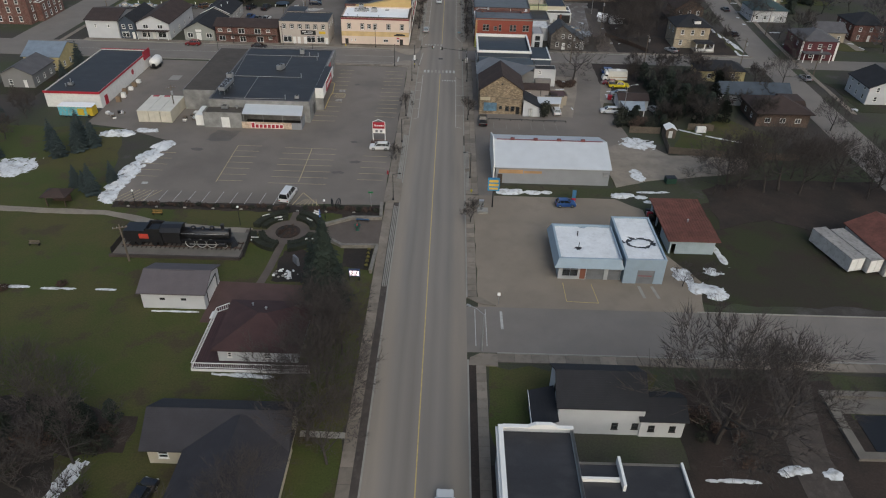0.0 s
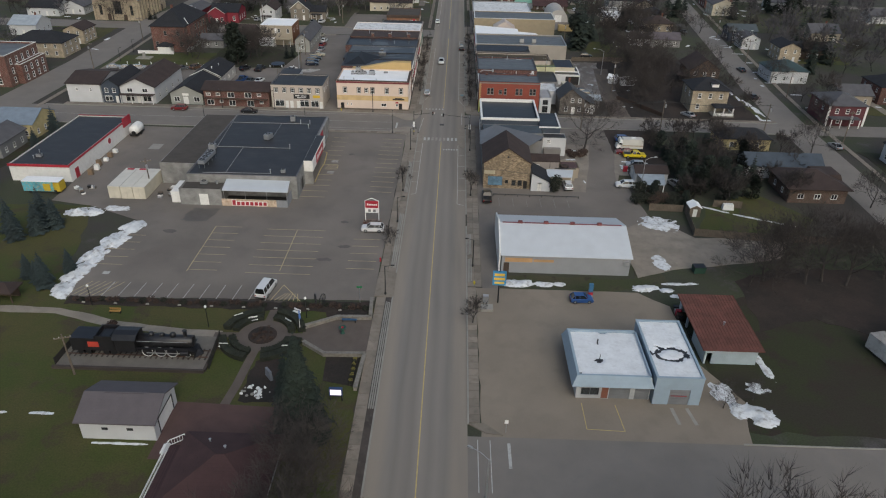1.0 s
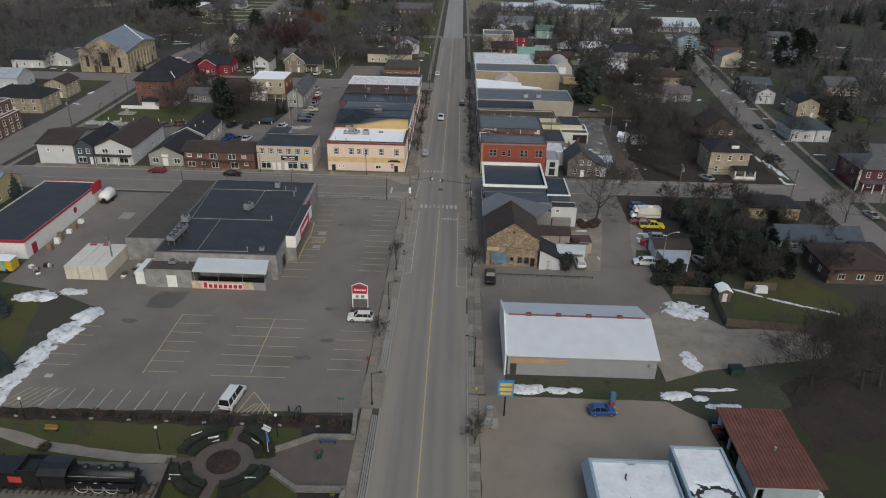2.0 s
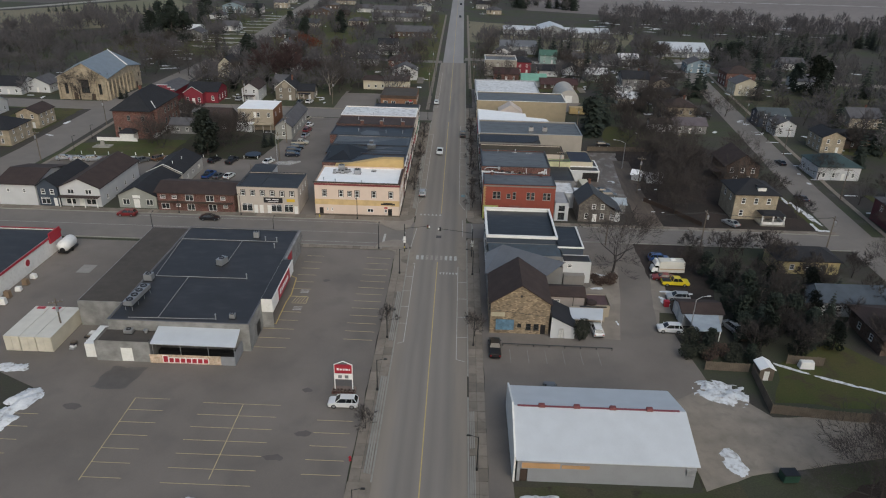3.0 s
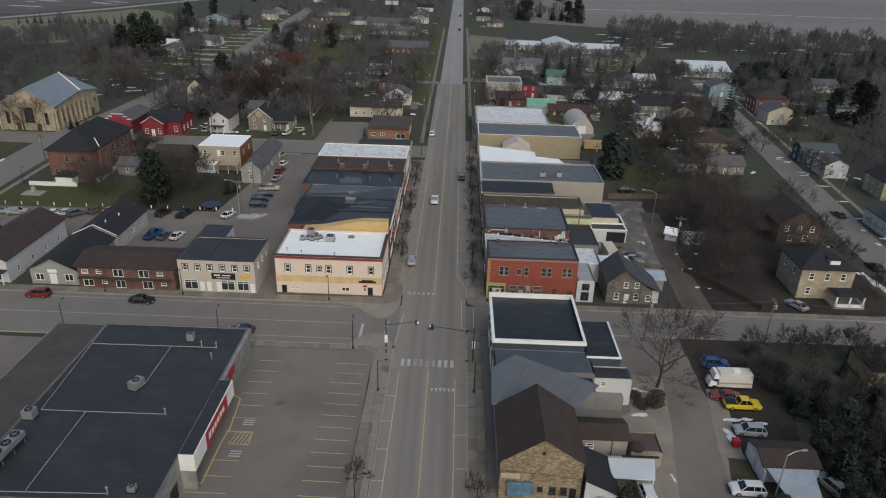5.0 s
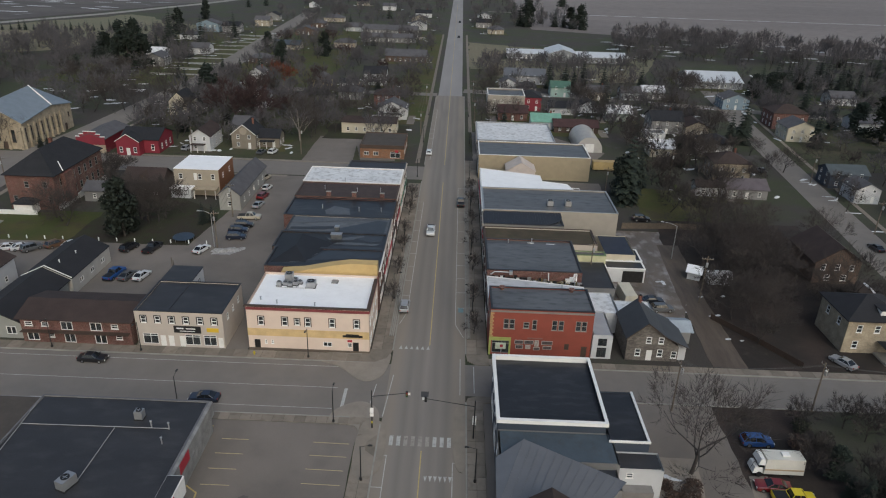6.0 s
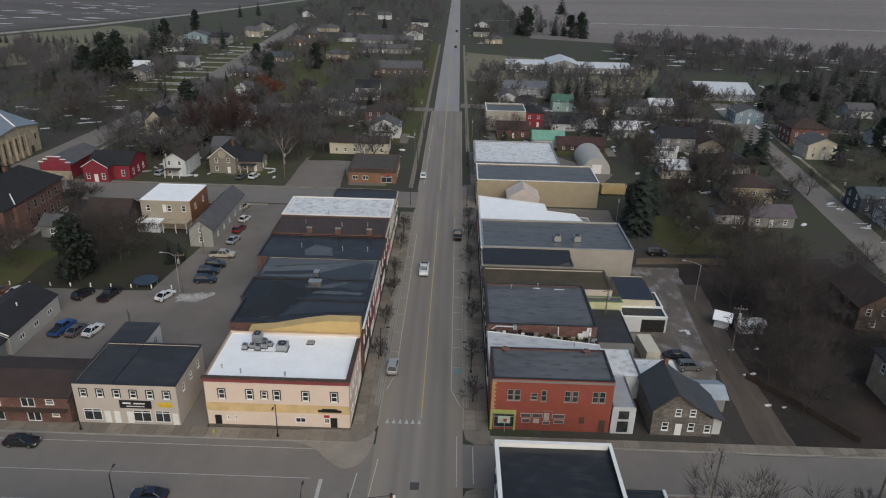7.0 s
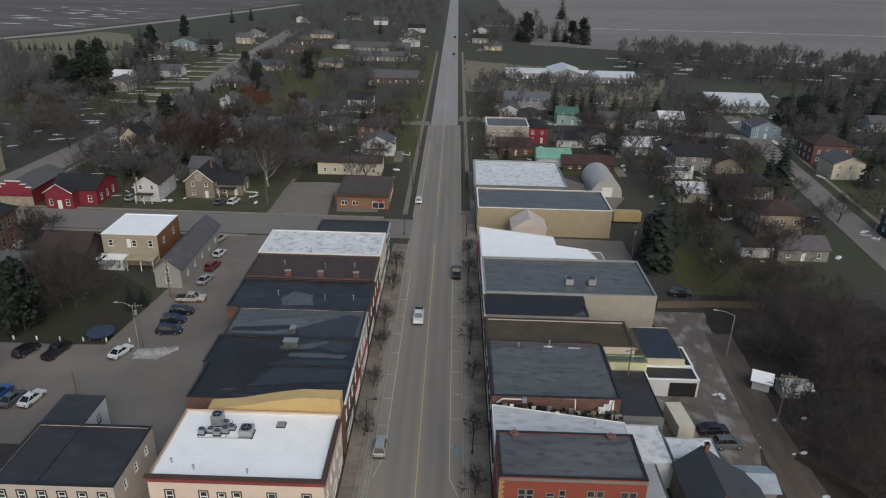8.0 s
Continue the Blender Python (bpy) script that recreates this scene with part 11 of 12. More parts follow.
# houses on the second cross street
ps_ = shell("crimson_shop", "crimson shop with a stepped white-edged gable front", "shop", -115.3, -106.6, 324.2, 341, 4.6, PINKRED, "gable", SHINGLE_G, {"S": [("l", -2.6, 0.6, 1.6, 1.4), ("d", 0, 0, 1, 2.1), ("l", 2.6, 0.6, 1.6, 1.4), ("w", 0, 3.2, 1.4, 1.1)]}, 1.6, "y")
stp = Mesh().side([(-4.5, 3.0), (4.5, 3.0), (4.5, 5.2), (3.2, 5.2), (3.2, 6.0), (1.9, 6.0), (1.9, 6.8), (-1.9, 6.8), (-1.9, 6.0), (-3.2, 6.0), (-3.2, 5.2), (-4.5, 5.2)], -8.75, -8.45)
part("stepped_gable", stp, PINKRED, ps_)
cpn = Mesh()
for x0, x1, z in ((-4.6, -3.1, 5.2), (-3.3, -1.8, 6.0), (-2.0, 2.0, 6.8), (1.8, 3.3, 6.0), (3.1, 4.6, 5.2)):
    cpn.box(x0, x1, -8.82, -8.4, z, z + 0.18)
part("coping", cpn, TRIM, ps_)
part("stone_base", Mesh().box(-4.4, 4.4, -8.5, -8.42, 0, 2.6), BRICK_Y, ps_)
rs_ = shell("crimson_schoolhouse", "crimson brick schoolhouse with white trim", "house", -102.4, -90.5, 326.0, 337.5, 4.4, PINKRED, "gable", SHINGLE_K, {"S": [("w", -4.6, 1, 1, 1.8), ("w", 0, 1, 1, 1.8), ("w", 4.0, 1, 1, 1.8)], "E": spread(3, 10, 1, 1, 1.8)}, 2.4, "x")
fg = Mesh()
wall_ring(fg, 7.2, 3.6, 0, 4.6, {"S": [(-2.2, 1.0, 1.0, 1.7), (0, 0, 1.2, 2.4), (2.2, 1.0, 1.0, 1.7)]})
gable_wall(fg, 7.2, 3.6, 4.6, 2.2, "y")
frt = part("front_wall", fg, PINKRED, rs_, at=pose(-2.4, -7.2, 0))
openings(frt, 7.2, 3.6, 0, {"S": [("w", -2.2, 1.0, 1.0, 1.7), ("d", 0, 0, 1.2, 2.4), ("w", 2.2, 1.0, 1.0, 1.7)]}, TRIM, TRIM)
fr_ = Mesh()
gable_roof(fr_, 7.2, 3.6, 4.6, 2.2, 0.35, along="y")
part("front_roof", fr_, SHINGLE_K, rs_, at=pose(-2.4, -7.2, 0))
bd = Mesh()
for s in (-1, 1):
    bd.tube((s * 3.9, -2.18, 4.4), (0, -2.18, 6.85), 0.1, 0.1, 4)
part("bargeboard", bd, TRIM, rs_, at=pose(-2.4, -7.2, 0))
HOUSES.append((-117, -88, 320, 343))
house(-82.2, -75.6, 330.2, 12, 5.0, SIDING_W, "gable", SHINGLE_B, "white two-storey house with a brown roof", "y", 2.2, porch=True)
orn = house(-69.9, -62.0, 334.4, 10, 4.8, striped("dun_siding", (0.2, 0.175, 0.14), 0.2, "Z", 0.3, 0.7), "gable", SHINGLE_K, "dun gabled house with ornate white trim", "y", 3.2)
part("gable_panel", Mesh().lathe([(1.2, -0.02), (1.2, 0.05)], 18, (0, -5.05, 5.9), "y"), SIDING_T, orn)
bb_ = Mesh()
for s in (-1, 1):
    bb_.tube((s * 4.2, -5.42, 4.7), (0, -5.42, 8.1), 0.12, 0.12, 4)
part("bargeboard", bb_, TRIM, orn)
house(-61.9, -55.0, 337, 7, 3.4, striped("dun_siding", (0.2, 0.175, 0.14), 0.2, "Z", 0.3, 0.7), "gable", SHINGLE_K, "dun wing with an open porch", "x", 2.0, porch=True)
house(-74.5, -67.5, 350, 9, 3.8, SIDING_G, "gable", SHINGLE_G, "grey barn behind the houses", "x", 2.2)
house(-106.2, -99.0, 375, 10, 5.4, SIDING_C, "gable", SHINGLE_K, "half-timbered house with a steep dark gable", "y", 3.4)
house(-80, -73.5, 392, 10, 4.9, SIDING_W, "gable", SHINGLE_G, "white gabled house among bare trees", "y", 2.4)
house(-95.2, -88.4, 444, 9, 4.4, SIDING_W, "gable", SHINGLE_G, "white gabled house with a grey roof", "y", 2.2)
brk = shell("flat_brick_office", "orange-brown brick office with a flat brown roof", "building", -27.2, -13.2, 329.4, 345, 4.3, bricky("orange_brick", (0.24, 0.11, 0.055), (0.2, 0.14, 0.1)), "flat", GRAVELROOF, {"S": [("s", 4.2, 0.3, 3.2, 2.0), ("l", -2, 1, 1.6, 1.2), ("l", -5, 1, 1.6, 1.2)], "E": spread(3, 12, 0.9, 1.4, 1.4, "l")}, parapet=0.1, cap=DKBROWN)
part("fascia", Mesh().box(-7.1, 7.1, -7.95, -7.8, 3.2, 4.3), DKBROWN, brk)
part("red_sign", Mesh().box(4.2, 5.2, -8.0, -7.95, 2.2, 2.9), RED, brk)
HOUSES.append((-29, -8, 324, 347))
house(-37.9, -18.3, 359, 9, 4.0, SIDING_C, "gable", SHINGLE_B, "long cream house with a low roof", "x", 1.2)
house(-27.4, -16.2, 381, 9, 4.3, SIDING_W, "gable", SHINGLE_G, "white gabled house with a blue-grey front", "y", 2.6, porch=True)
house(-31.2, -20.8, 401, 10, 5.0, BRICK, "hip", SHINGLE_B, "red brick two-storey house with a hipped roof", "x", 2.2)
house(-41.4, -30.8, 446, 9, 5.6, SIDING_W, "gable", SHINGLE_K, "white two-storey house with a dark roof", "x", 2.6, porch=True)
house(-63.4, -55.5, 434, 9, 3.6, mat("pale_yellow_render", (0.45, 0.38, 0.2), 0.8), "gable", SHINGLE_G, "yellow cottage with a steep gable", "y", 2.6)
house(-51.0, -45.6, 435, 7, 3.0, SIDING_W, "gable", SHINGLE_K, "small white garage house", "x", 1.4)
house(-48, -38, 413, 9, 3.4, SIDING_G, "hip", SHINGLE_G, "grey bungalow with a hipped roof", "x", 2)
# new houses on the far side
for x0, x1, y0, d, h, wl_, rk, rm, al, lb in (
        (-178.8, -163.5, 610, 10, 5.6, striped("pale_blue_siding", (0.2, 0.27, 0.32), 0.2, "Z", 0.3, 0.6), "gable", SHINGLE_G, "y", "pale blue two-storey new house"),
        (-161.0, -149.0, 610, 10, 4.6, SIDING_G, "gable", SHINGLE_K, "x", "grey new house with a dormer"),
        (-176, -165.0, 571, 10, 3.0, SIDING_W, "hip", SHINGLE_G, "x", "white bungalow with a grey roof"),
        (-150, -139.5, 517, 10, 3.4, SIDING_W, "gable", SHINGLE_G, "x", "white bungalow with a wide garage"),
        (-158, -147.7, 474, 11, 4.2, SIDING_G, "gable", SHINGLE_G, "y", "grey gabled house with a snowy drive"),
        (-168, -158, 500, 9, 3.0, SIDING_W, "gable", PATCHYROOF, "x", "low white house with a pale roof"),
        (-109.3, -97.7, 493, 9, 2.9, BRICK_D, "hip", SHINGLE_G, "x", "dark brick bungalow"),
        (-108.9, -93, 545, 9, 2.9, SIDING_T, "gable", mat("blue_grey_shingle", (0.05, 0.065, 0.085), 0.9), "x", "bungalow with a blue-grey roof"),
        (-110.8, -96, 612, 10, 3.2, BRICK_D, "gable", SHINGLE_G, "y", "bungalow with a wide gable"),
        (-106, -90, 694, 10, 3.1, SIDING_T, "hip", SHINGLE_G, "x", "tan bungalow"),
        (-140.0, -131.7, 803, 9, 3.8, SIDING_W, "gable", SHINGLE_B, "y", "white house far up the street"),
        (-150, -139, 652, 10, 4.4, SIDING_T, "gable", SHINGLE_G, "x", "tan new house"),
        (-152, -141, 690, 10, 4.0, SIDING_G, "gable", SHINGLE_K, "y", "grey new house"),
        (-110, -98, 655, 10, 3.2, BRICK_D, "hip", SHINGLE_G, "x", "brick bungalow"),
        (-63.4, -26, 612, 11, 5.4, SIDING_G, "gable", SHINGLE_G, "x", "long grey two-storey apartment block"),
        (-62, -26, 590, 9, 3.2, SIDING_G, "gable", SHINGLE_G, "x", "long low grey apartment wing"),
        (-38.1, -15.1, 514, 12, 3.4, BRICK_D, "gable", SHINGLE_G, "x", "long brick house under trees"),
        (-75, -62, 560, 9, 3.0, SIDING_T, "hip", SHINGLE_G, "x", "tan bungalow"),
        (-80, -68, 640, 10, 3.2, SIDING_W, "gable", SHINGLE_G, "x", "white bungalow"),
        (-34, -22, 660, 10, 4.4, SIDING_W, "gable", SHINGLE_G, "y", "white house by the main road"),
        (-36, -24, 700, 10, 4.4, SIDING_T, "gable", SHINGLE_G, "y", "tan house by the main road"),
        (-36, -22, 750, 10, 3.6, SIDING_W, "gable", SHINGLE_K, "x", "white house by the main road"),
        (16, 28, 690, 10, 4.0, SIDING_G, "gable", SHINGLE_K, "x", "grey house by the main road"),
        (18, 30, 740, 10, 4.0, SIDING_W, "gable", SHINGLE_G, "y", "white house by the main road"),
        (24, 36, 652, 10, 3.2, SIDING_T, "hip", SHINGLE_G, "x", "low house with a wide hipped roof"),
        (-70, -58, 800, 10, 4, SIDING_W, "gable", SHINGLE_G, "x", "white far house"), (-100, -88, 840, 10, 4, SIDING_T, "gable", SHINGLE_K, "x", "tan far house")):
    house(x0, x1, y0, d, h, wl_, rk, rm, lb + " among green lawns", al)
# houses west of the back street
for x0, x1, y0, d, h, wl_, rk, rm, al, lb in (
        (-153.0, -134.4, 263, 12, 5.0, BRICK_Y, "hip", SHINGLE_K, "x", "buff brick two-storey house with a dark hipped roof"),
        (-144, -136.6, 283, 10, 5.0, BRICK_Y, "gable", SHINGLE_B, "y", "buff brick gabled house"),
        (-171, -160.5, 294, 11, 4.0, SIDING_W, "gable", mat("pale_blue_roof", (0.3, 0.34, 0.38), 0.6), "x", "white house with a pale blue roof"),
        (-183.5, -169.6, 329, 11, 3.6, SIDING_W, "gable", SHINGLE_K, "x", "white house with a dark roof"),
        (-171, -161, 334, 10, 3.4, SIDING_W, "gable", SHINGLE_G, "y", "white bungalow beside the church"),
        (-113, -103.2, 186, 11, 4.0, mat("pale_yellow_render", (0.45, 0.38, 0.2), 0.8), "gable", mat("pale_blue_roof2", (0.16, 0.2, 0.25), 0.7), "x", "yellow house with a blue roof"),
        (-112, -104, 173, 11, 3.6, SIDING_G, "gable", SHINGLE_G, "y", "grey gabled barn behind the houses"),
        (-196, -184, 262, 11, 4.4, SIDING_W, "gable", SHINGLE_G, "x", "white house on the cross street")):
    house(x0, x1, y0, d, h, wl_, rk, rm, lb, al)
# east side beyond the shops
be = shell("beige_flat_house", "beige two-storey flat-roofed building with white edging", "building", 15.5, 30.6, 397, 411, 7.6, mat("beige_render", (0.31, 0.285, 0.25), 0.85), "flat", TAR_G, {"S": spread(4, 13, 4.6, 1.2, 1.2, "l") + [("w", -5, 1, 1, 1.6), ("d", -2, 0, 1, 2.1)], "W": spread(3, 11, 4.6, 1, 1.3)}, cap=TRIM)
HOUSES.append((14, 32, 395, 413))
for x0, x1, y0, d, h, wl_, rk, rm, al, lb in (
        (30.8, 38.2, 404, 11, 5.6, PINKRED, "hip", SHINGLE_K, "x", "dark red house with a black roof"),
        (19.5, 31, 386, 9, 3.2, BRICK, "gable", SHINGLE_M, "x", "low house with a maroon roof"),
        (31.5, 42.5, 374, 9, 3.0, SIDING_W, "gable", mat("teal_roof", (0.16, 0.33, 0.26), 0.6), "x", "low white building with a teal roof"),
        (39.6, 56, 370, 8, 2.4, DKBROWN, "gable", SHINGLE_M, "x", "long low brown building"),
        (41.1, 51.1, 399, 8, 3.0, SIDING_W, "gable", SHINGLE_K, "x", "white bungalow with a dark roof"),
        (22.9, 30.0, 438, 9, 5.0, SIDING_W, "gable", SHINGLE_G, "y", "white gabled two-storey house"),
        (31.0, 38.5, 430, 10, 4.6, SIDING_G, "hip", SHINGLE_K, "x", "dark-roofed house"),
        (45.7, 54.4, 434, 9, 4.4, striped("mint_siding", (0.3, 0.42, 0.38), 0.2, "Z", 0.3, 0.6), "gable", mat("green_roof", (0.06, 0.13, 0.1), 0.8), "x", "mint green house with a green roof"),
        (77.4, 86, 432, 9, 3.6, SIDING_W, "gable", SHINGLE_G, "x", "white house with a grey roof"),
        (63.0, 73.1, 391, 9, 3.4, mat("pale_green_render", (0.24, 0.28, 0.24), 0.8), "gable", PATCHYROOF, "x", "pale green house with a snowy roof"),
        (119.0, 130.5, 420, 10, 4.4, striped("pale_blue_siding", (0.2, 0.27, 0.32), 0.2, "Z", 0.3, 0.6), "gable", SHINGLE_G, "y", "pale blue gabled house"),
        (127.5, 141, 388, 11, 6.2, BRICK, "hip", SHINGLE_B, "x", "red brick house with white window trim"),
        (125.2, 136.1, 369, 10, 5.2, SIDING_C, "gable", SHINGLE_G, "y", "cream house with two gables"),
        (174.4, 186, 437, 10, 3.4, SIDING_W, "gable", SHINGLE_G, "x", "white bungalow by a wide lawn"),
        (76.5, 88.3, 374, 11, 5.0, SIDING_G, "gable", SHINGLE_K, "x", "grey house with a dark roof"),
        (88.7, 97.2, 371.5, 10, 3.6, SIDING_T, "gable", SHINGLE_B, "y", "brown gambrel house"),
        (68.4, 76.7, 342, 8, 3.2, SIDING_C, "gable", PATCHYROOF, "x", "cream cottage with a pale roof"),
        (81.4, 92.5, 318, 10, 5.8, BRICK_Y, "hip", SHINGLE_B, "x", "buff brick house with dark shutters"),
        (87.4, 97.5, 347, 10, 4.0, SIDING_G, "hip", SHINGLE_K, "x", "dark shingled house"),
        (72.3, 79.7, 304.2, 5, 3.0, SIDING_W, "gable", SHINGLE_B, "x", "white garage with a brown roof"),
        (80.4, 92, 303, 8, 3.0, SIDING_G, "gable", mat("mauve_roof", (0.1, 0.085, 0.095), 0.8), "x", "low house with a mauve roof"),
        (72.6, 79.6, 364.8, 6, 2.4, SIDING_W, "flat", TAR_G, "x", "small white garage"),
        (115.4, 126.8, 316, 8, 4.4, SIDING_B, "gable", mat("slate_roof", (0.06, 0.075, 0.085), 0.8), "x", "slate-blue house with white porch"),
        (116.4, 123.4, 303, 8, 4.2, SIDING_W, "gable", SHINGLE_G, "y", "white gabled house with bay windows"),
        (123.5, 131, 284, 10, 5.4, BRICK_Y, "gable", SHINGLE_K, "y", "buff brick gabled house"),
        (131.5, 146, 290, 9, 3.4, DKBROWN, "gable", SHINGLE_K, "x", "dark brown low house"),
        (109.6, 122, 256, 11, 4.0, SIDING_W, "hip", mat("dark_teal_roof", (0.03, 0.055, 0.06), 0.8), "x", "white house with a dark teal roof"),
        (122, 132, 233, 9, 3.4, SIDING_T, "gable", SHINGLE_G, "x", "tan garage house"),
        (135.1, 146.8, 235, 12, 5.4, BRICK, "hip", SHINGLE_K, "x", "red brick house with a dark hipped roof"),
        (134, 146, 196, 11, 4.2, SIDING_C, "gable", SHINGLE_G, "x", "cream house by the street"),
        (112, 124, 178, 11, 4.6, SIDING_W, "gable", SHINGLE_K, "y", "white house with a black roof"),
        (150, 162, 318, 11, 4.0, SIDING_T, "gable", SHINGLE_G, "x", "tan house among trees"),
        (160, 172, 388, 10, 3.6, SIDING_W, "gable", SHINGLE_G, "x", "white bungalow among trees"),
        (196, 208, 360, 10, 3.6, SIDING_W, "gable", SHINGLE_G, "x", "white bungalow among trees"),
        (54, 62, 404, 8, 3.0, SIDING_W, "gable", SHINGLE_K, "y", "small white house"), (62, 72, 430, 9, 3.8, SIDING_T, "gable", SHINGLE_G, "x", "tan house"), (88, 98, 436, 9, 3.4, SIDING_G, "gable", PATCHYROOF, "x", "grey house")):
    house(x0, x1, y0, d, h, wl_, rk, rm, lb + " east of the shops", al)
# white and grey halls
for x0, x1, y0, d, h, rm, rs2, lb in ((26.1, 46.2, 461, 14, 4.3, METAL_G, 2.4, "grey metal hall with ribbed roof"), (32.2, 55.0, 541, 14, 3.2, METAL_W, 1.6, "long white-roofed hall"), (55.2, 72.0, 531, 22, 5.0, METAL_W, 2.6, "white hall with a gable front"), (72.2, 101.2, 533, 16, 3.4, METAL_W, 2.0, "long white-roofed hall"), (119, 145, 467, 24, 3.4, METAL_W, 3.4, "large hall with a bright white roof")):
    house(x0, x1, y0, d, h, SHEET_G, "gable", rm, lb + " behind trees", "y" if "gable" in lb else "x", rs2, name="hall")
shell("white_shed", "small white shed with a brown roof", "shed", 54.4, 57.0, 249.6, 252.4, 1.9, SIDING_W, "gable", WHITEROOF, {"W": [("d", 0, 0, 0.9, 1.7)]}, 0.9, "x", yaw=-25)
shell("white_yard_shed", "small white shed with a low roof", "shed", 57.8, 62.3, 247.8, 250.6, 1.9, SIDING_W, "gable", PATCHYROOF, {"S": [("w", 0, 1, 0.8, 0.7)]}, 0.8, "x")
fence([(53.5, 233), (58.5, 226), (64, 217)], 1.2, "low brown board fence round a muddy yard", DKBROWN)

# ---- cars ----
for kd, pt, x, y, a, lb in (
        ("sedan", "white", -51.6, 232.6, 75, ""), ("pickup", "blue", -65.6, 241, 80, ""), ("sedan", "grey", -62.8, 240.6, 80, ""), ("sedan", "white", -59.9, 240.8, 80, ""),
        ("sedan", "silver", -112, 251.8, 20, ""), ("sedan", "silver", -107.6, 251.4, 20, ""), ("suv", "silver", -103.2, 251.4, 20, ""), ("sedan", "red", -98.8, 251.6, 20, ""), ("sedan", "white", -94, 251.8, 25, ""), ("sedan", "white", -91.4, 252.2, 40, ""), ("suv", "grey", -88.9, 251.9, 50, ""), ("suv", "bronze", -84.9, 254.2, 60, ""), ("sedan", "white", -81.4, 254.6, 60, ""),
        ("suv", "black", -68.3, 254.0, 70, ""), ("pickup", "black", -63.2, 254.2, 80, ""), ("sedan", "white", -52.4, 254.6, 72, ""),
        ("suv", "navy", -46.9, 262, 5, ""), ("suv", "navy", -47.6, 266, 5, ""), ("suv", "black", -47.2, 269.2, 8, ""), ("pickup", "beige", -47.3, 274.4, 5, "cream pickup with a covered bed parked behind the shops"), ("sedan", "silver", -47.4, 283, 80, ""), ("suv", "red", -48, 289.6, 80, ""), ("hatch", "white", -48.6, 296.4, 80, ""), ("suv", "beige", -51.4, 304.6, 75, ""),
        ("suv", "red", -75.5, 211.6, 180, "dark red estate car on the cross street"), ("sedan", "black", -55.2, 210.8, 0, "black saloon car on the cross street"), ("sedan", "navy", -33.6, 201.6, 180, "dark saloon car on the cross street"),
        ("suv", "silver", -5.4, 232.2, 90, "silver estate car parked at the kerb"), ("pickup", "white", -2.0, 270, -90, "white pickup truck on the main street"), ("suv", "white", -5.4, 336, 90, "white estate car at the kerb"), ("pickup", "black", 5.2, 290, 90, "black pickup truck parked at the kerb"),
        ("sedan", "black", 2.6, 625, -90, "dark car far up the main street"), ("suv", "black", 2.9, 717, -90, "dark car far up the main street"), ("pickup", "white", 3.4, 50.5, 90, "white pickup truck on the main street"),
        ("suv", "silver", -83.6, 331, 80, ""), ("suv", "white", -55.6, 330.6, 80, ""), ("sedan", "grey", -59.2, 330, 80, ""), ("sedan", "white", -117, 392, 60, ""), ("sedan", "white", -83, 425, 30, ""), ("pickup", "white", 97, 438, 170, ""), ("suv", "white", -150, 600, 80, ""), ("suv", "black", 51.8, 283.2, 0, "black estate car behind the beige block"),
        ("sedan", "navy", 97.4, 238, 100, ""), ("sedan", "silver", 104, 196, 95, ""), ("sedan", "grey", 101, 330, 95, ""), ("sedan", "black", 105, 270, 95, ""), ("sedan", "white", 60, 408, 20, ""), ("sedan", "red", -43, 440, 20, "")):
    car(kd, pt, x, y, a, lb)
for k in range(9):
    car(("sedan", "suv")[k % 2], ("white", "silver", "black")[k % 3], 98 + 3.2 * k, 555 + (k % 2) * 0.6, 80, "snow-dusted car in a far storage yard", "cars in the far yard")
for k in range(7):
    car(("suv", "sedan")[k % 2], ("white", "grey", "silver")[k % 3], 38 + 3.6 * (k % 5), 533 + 3 * (k // 5), 85, "car parked before a far white hall", "cars before the halls")

# ---- poles, lamps and signals ----
for x, y, a in ((-7.6, 186, 0), (-7.7, 161.5, 0), (-7.7, 146.5, 0), (7.4, 186.5, 180), (7.3, 160, 180), (-7.8, 236, 0), (-7.8, 262, 0), (-7.8, 288, 0), (7.6, 232, 180), (7.6, 258, 180), (7.6, 284, 180), (-64.1, 199.6, 90), (-36.8, 199.4, 90), (-13.2, 197.6, 90), (-20.3, 214.2, -90), (-63.9, 214.2, -90), (-48.7, 214.2, -90), (-7.6, 120, 0), (7.4, 130, 180), (-7.8, 312, 0), (7.6, 312, 180), (-8, 350, 0), (8, 350, 180), (-8, 390, 0), (8, 390, 180)):
    lamp_post(x, y, a, 5.6, 1.1)
for x, y in ((-113.5, 260.4), (-114.1, 272.9)):
    lamp_post(x, y, 0, 4.4, 0.5)
traffic_signal(-7.4, 196.6, 5, 5.0)
traffic_signal(7.3, 195.2, 174, 7.0)
cobra_lamp(8.3, 77.6, 150, 6.5, 2.2)
cobra_lamp(53.4, 260.3, 165, 8, 3)
cobra_lamp(-50.4, 257.2, 180, 8, 2.4)
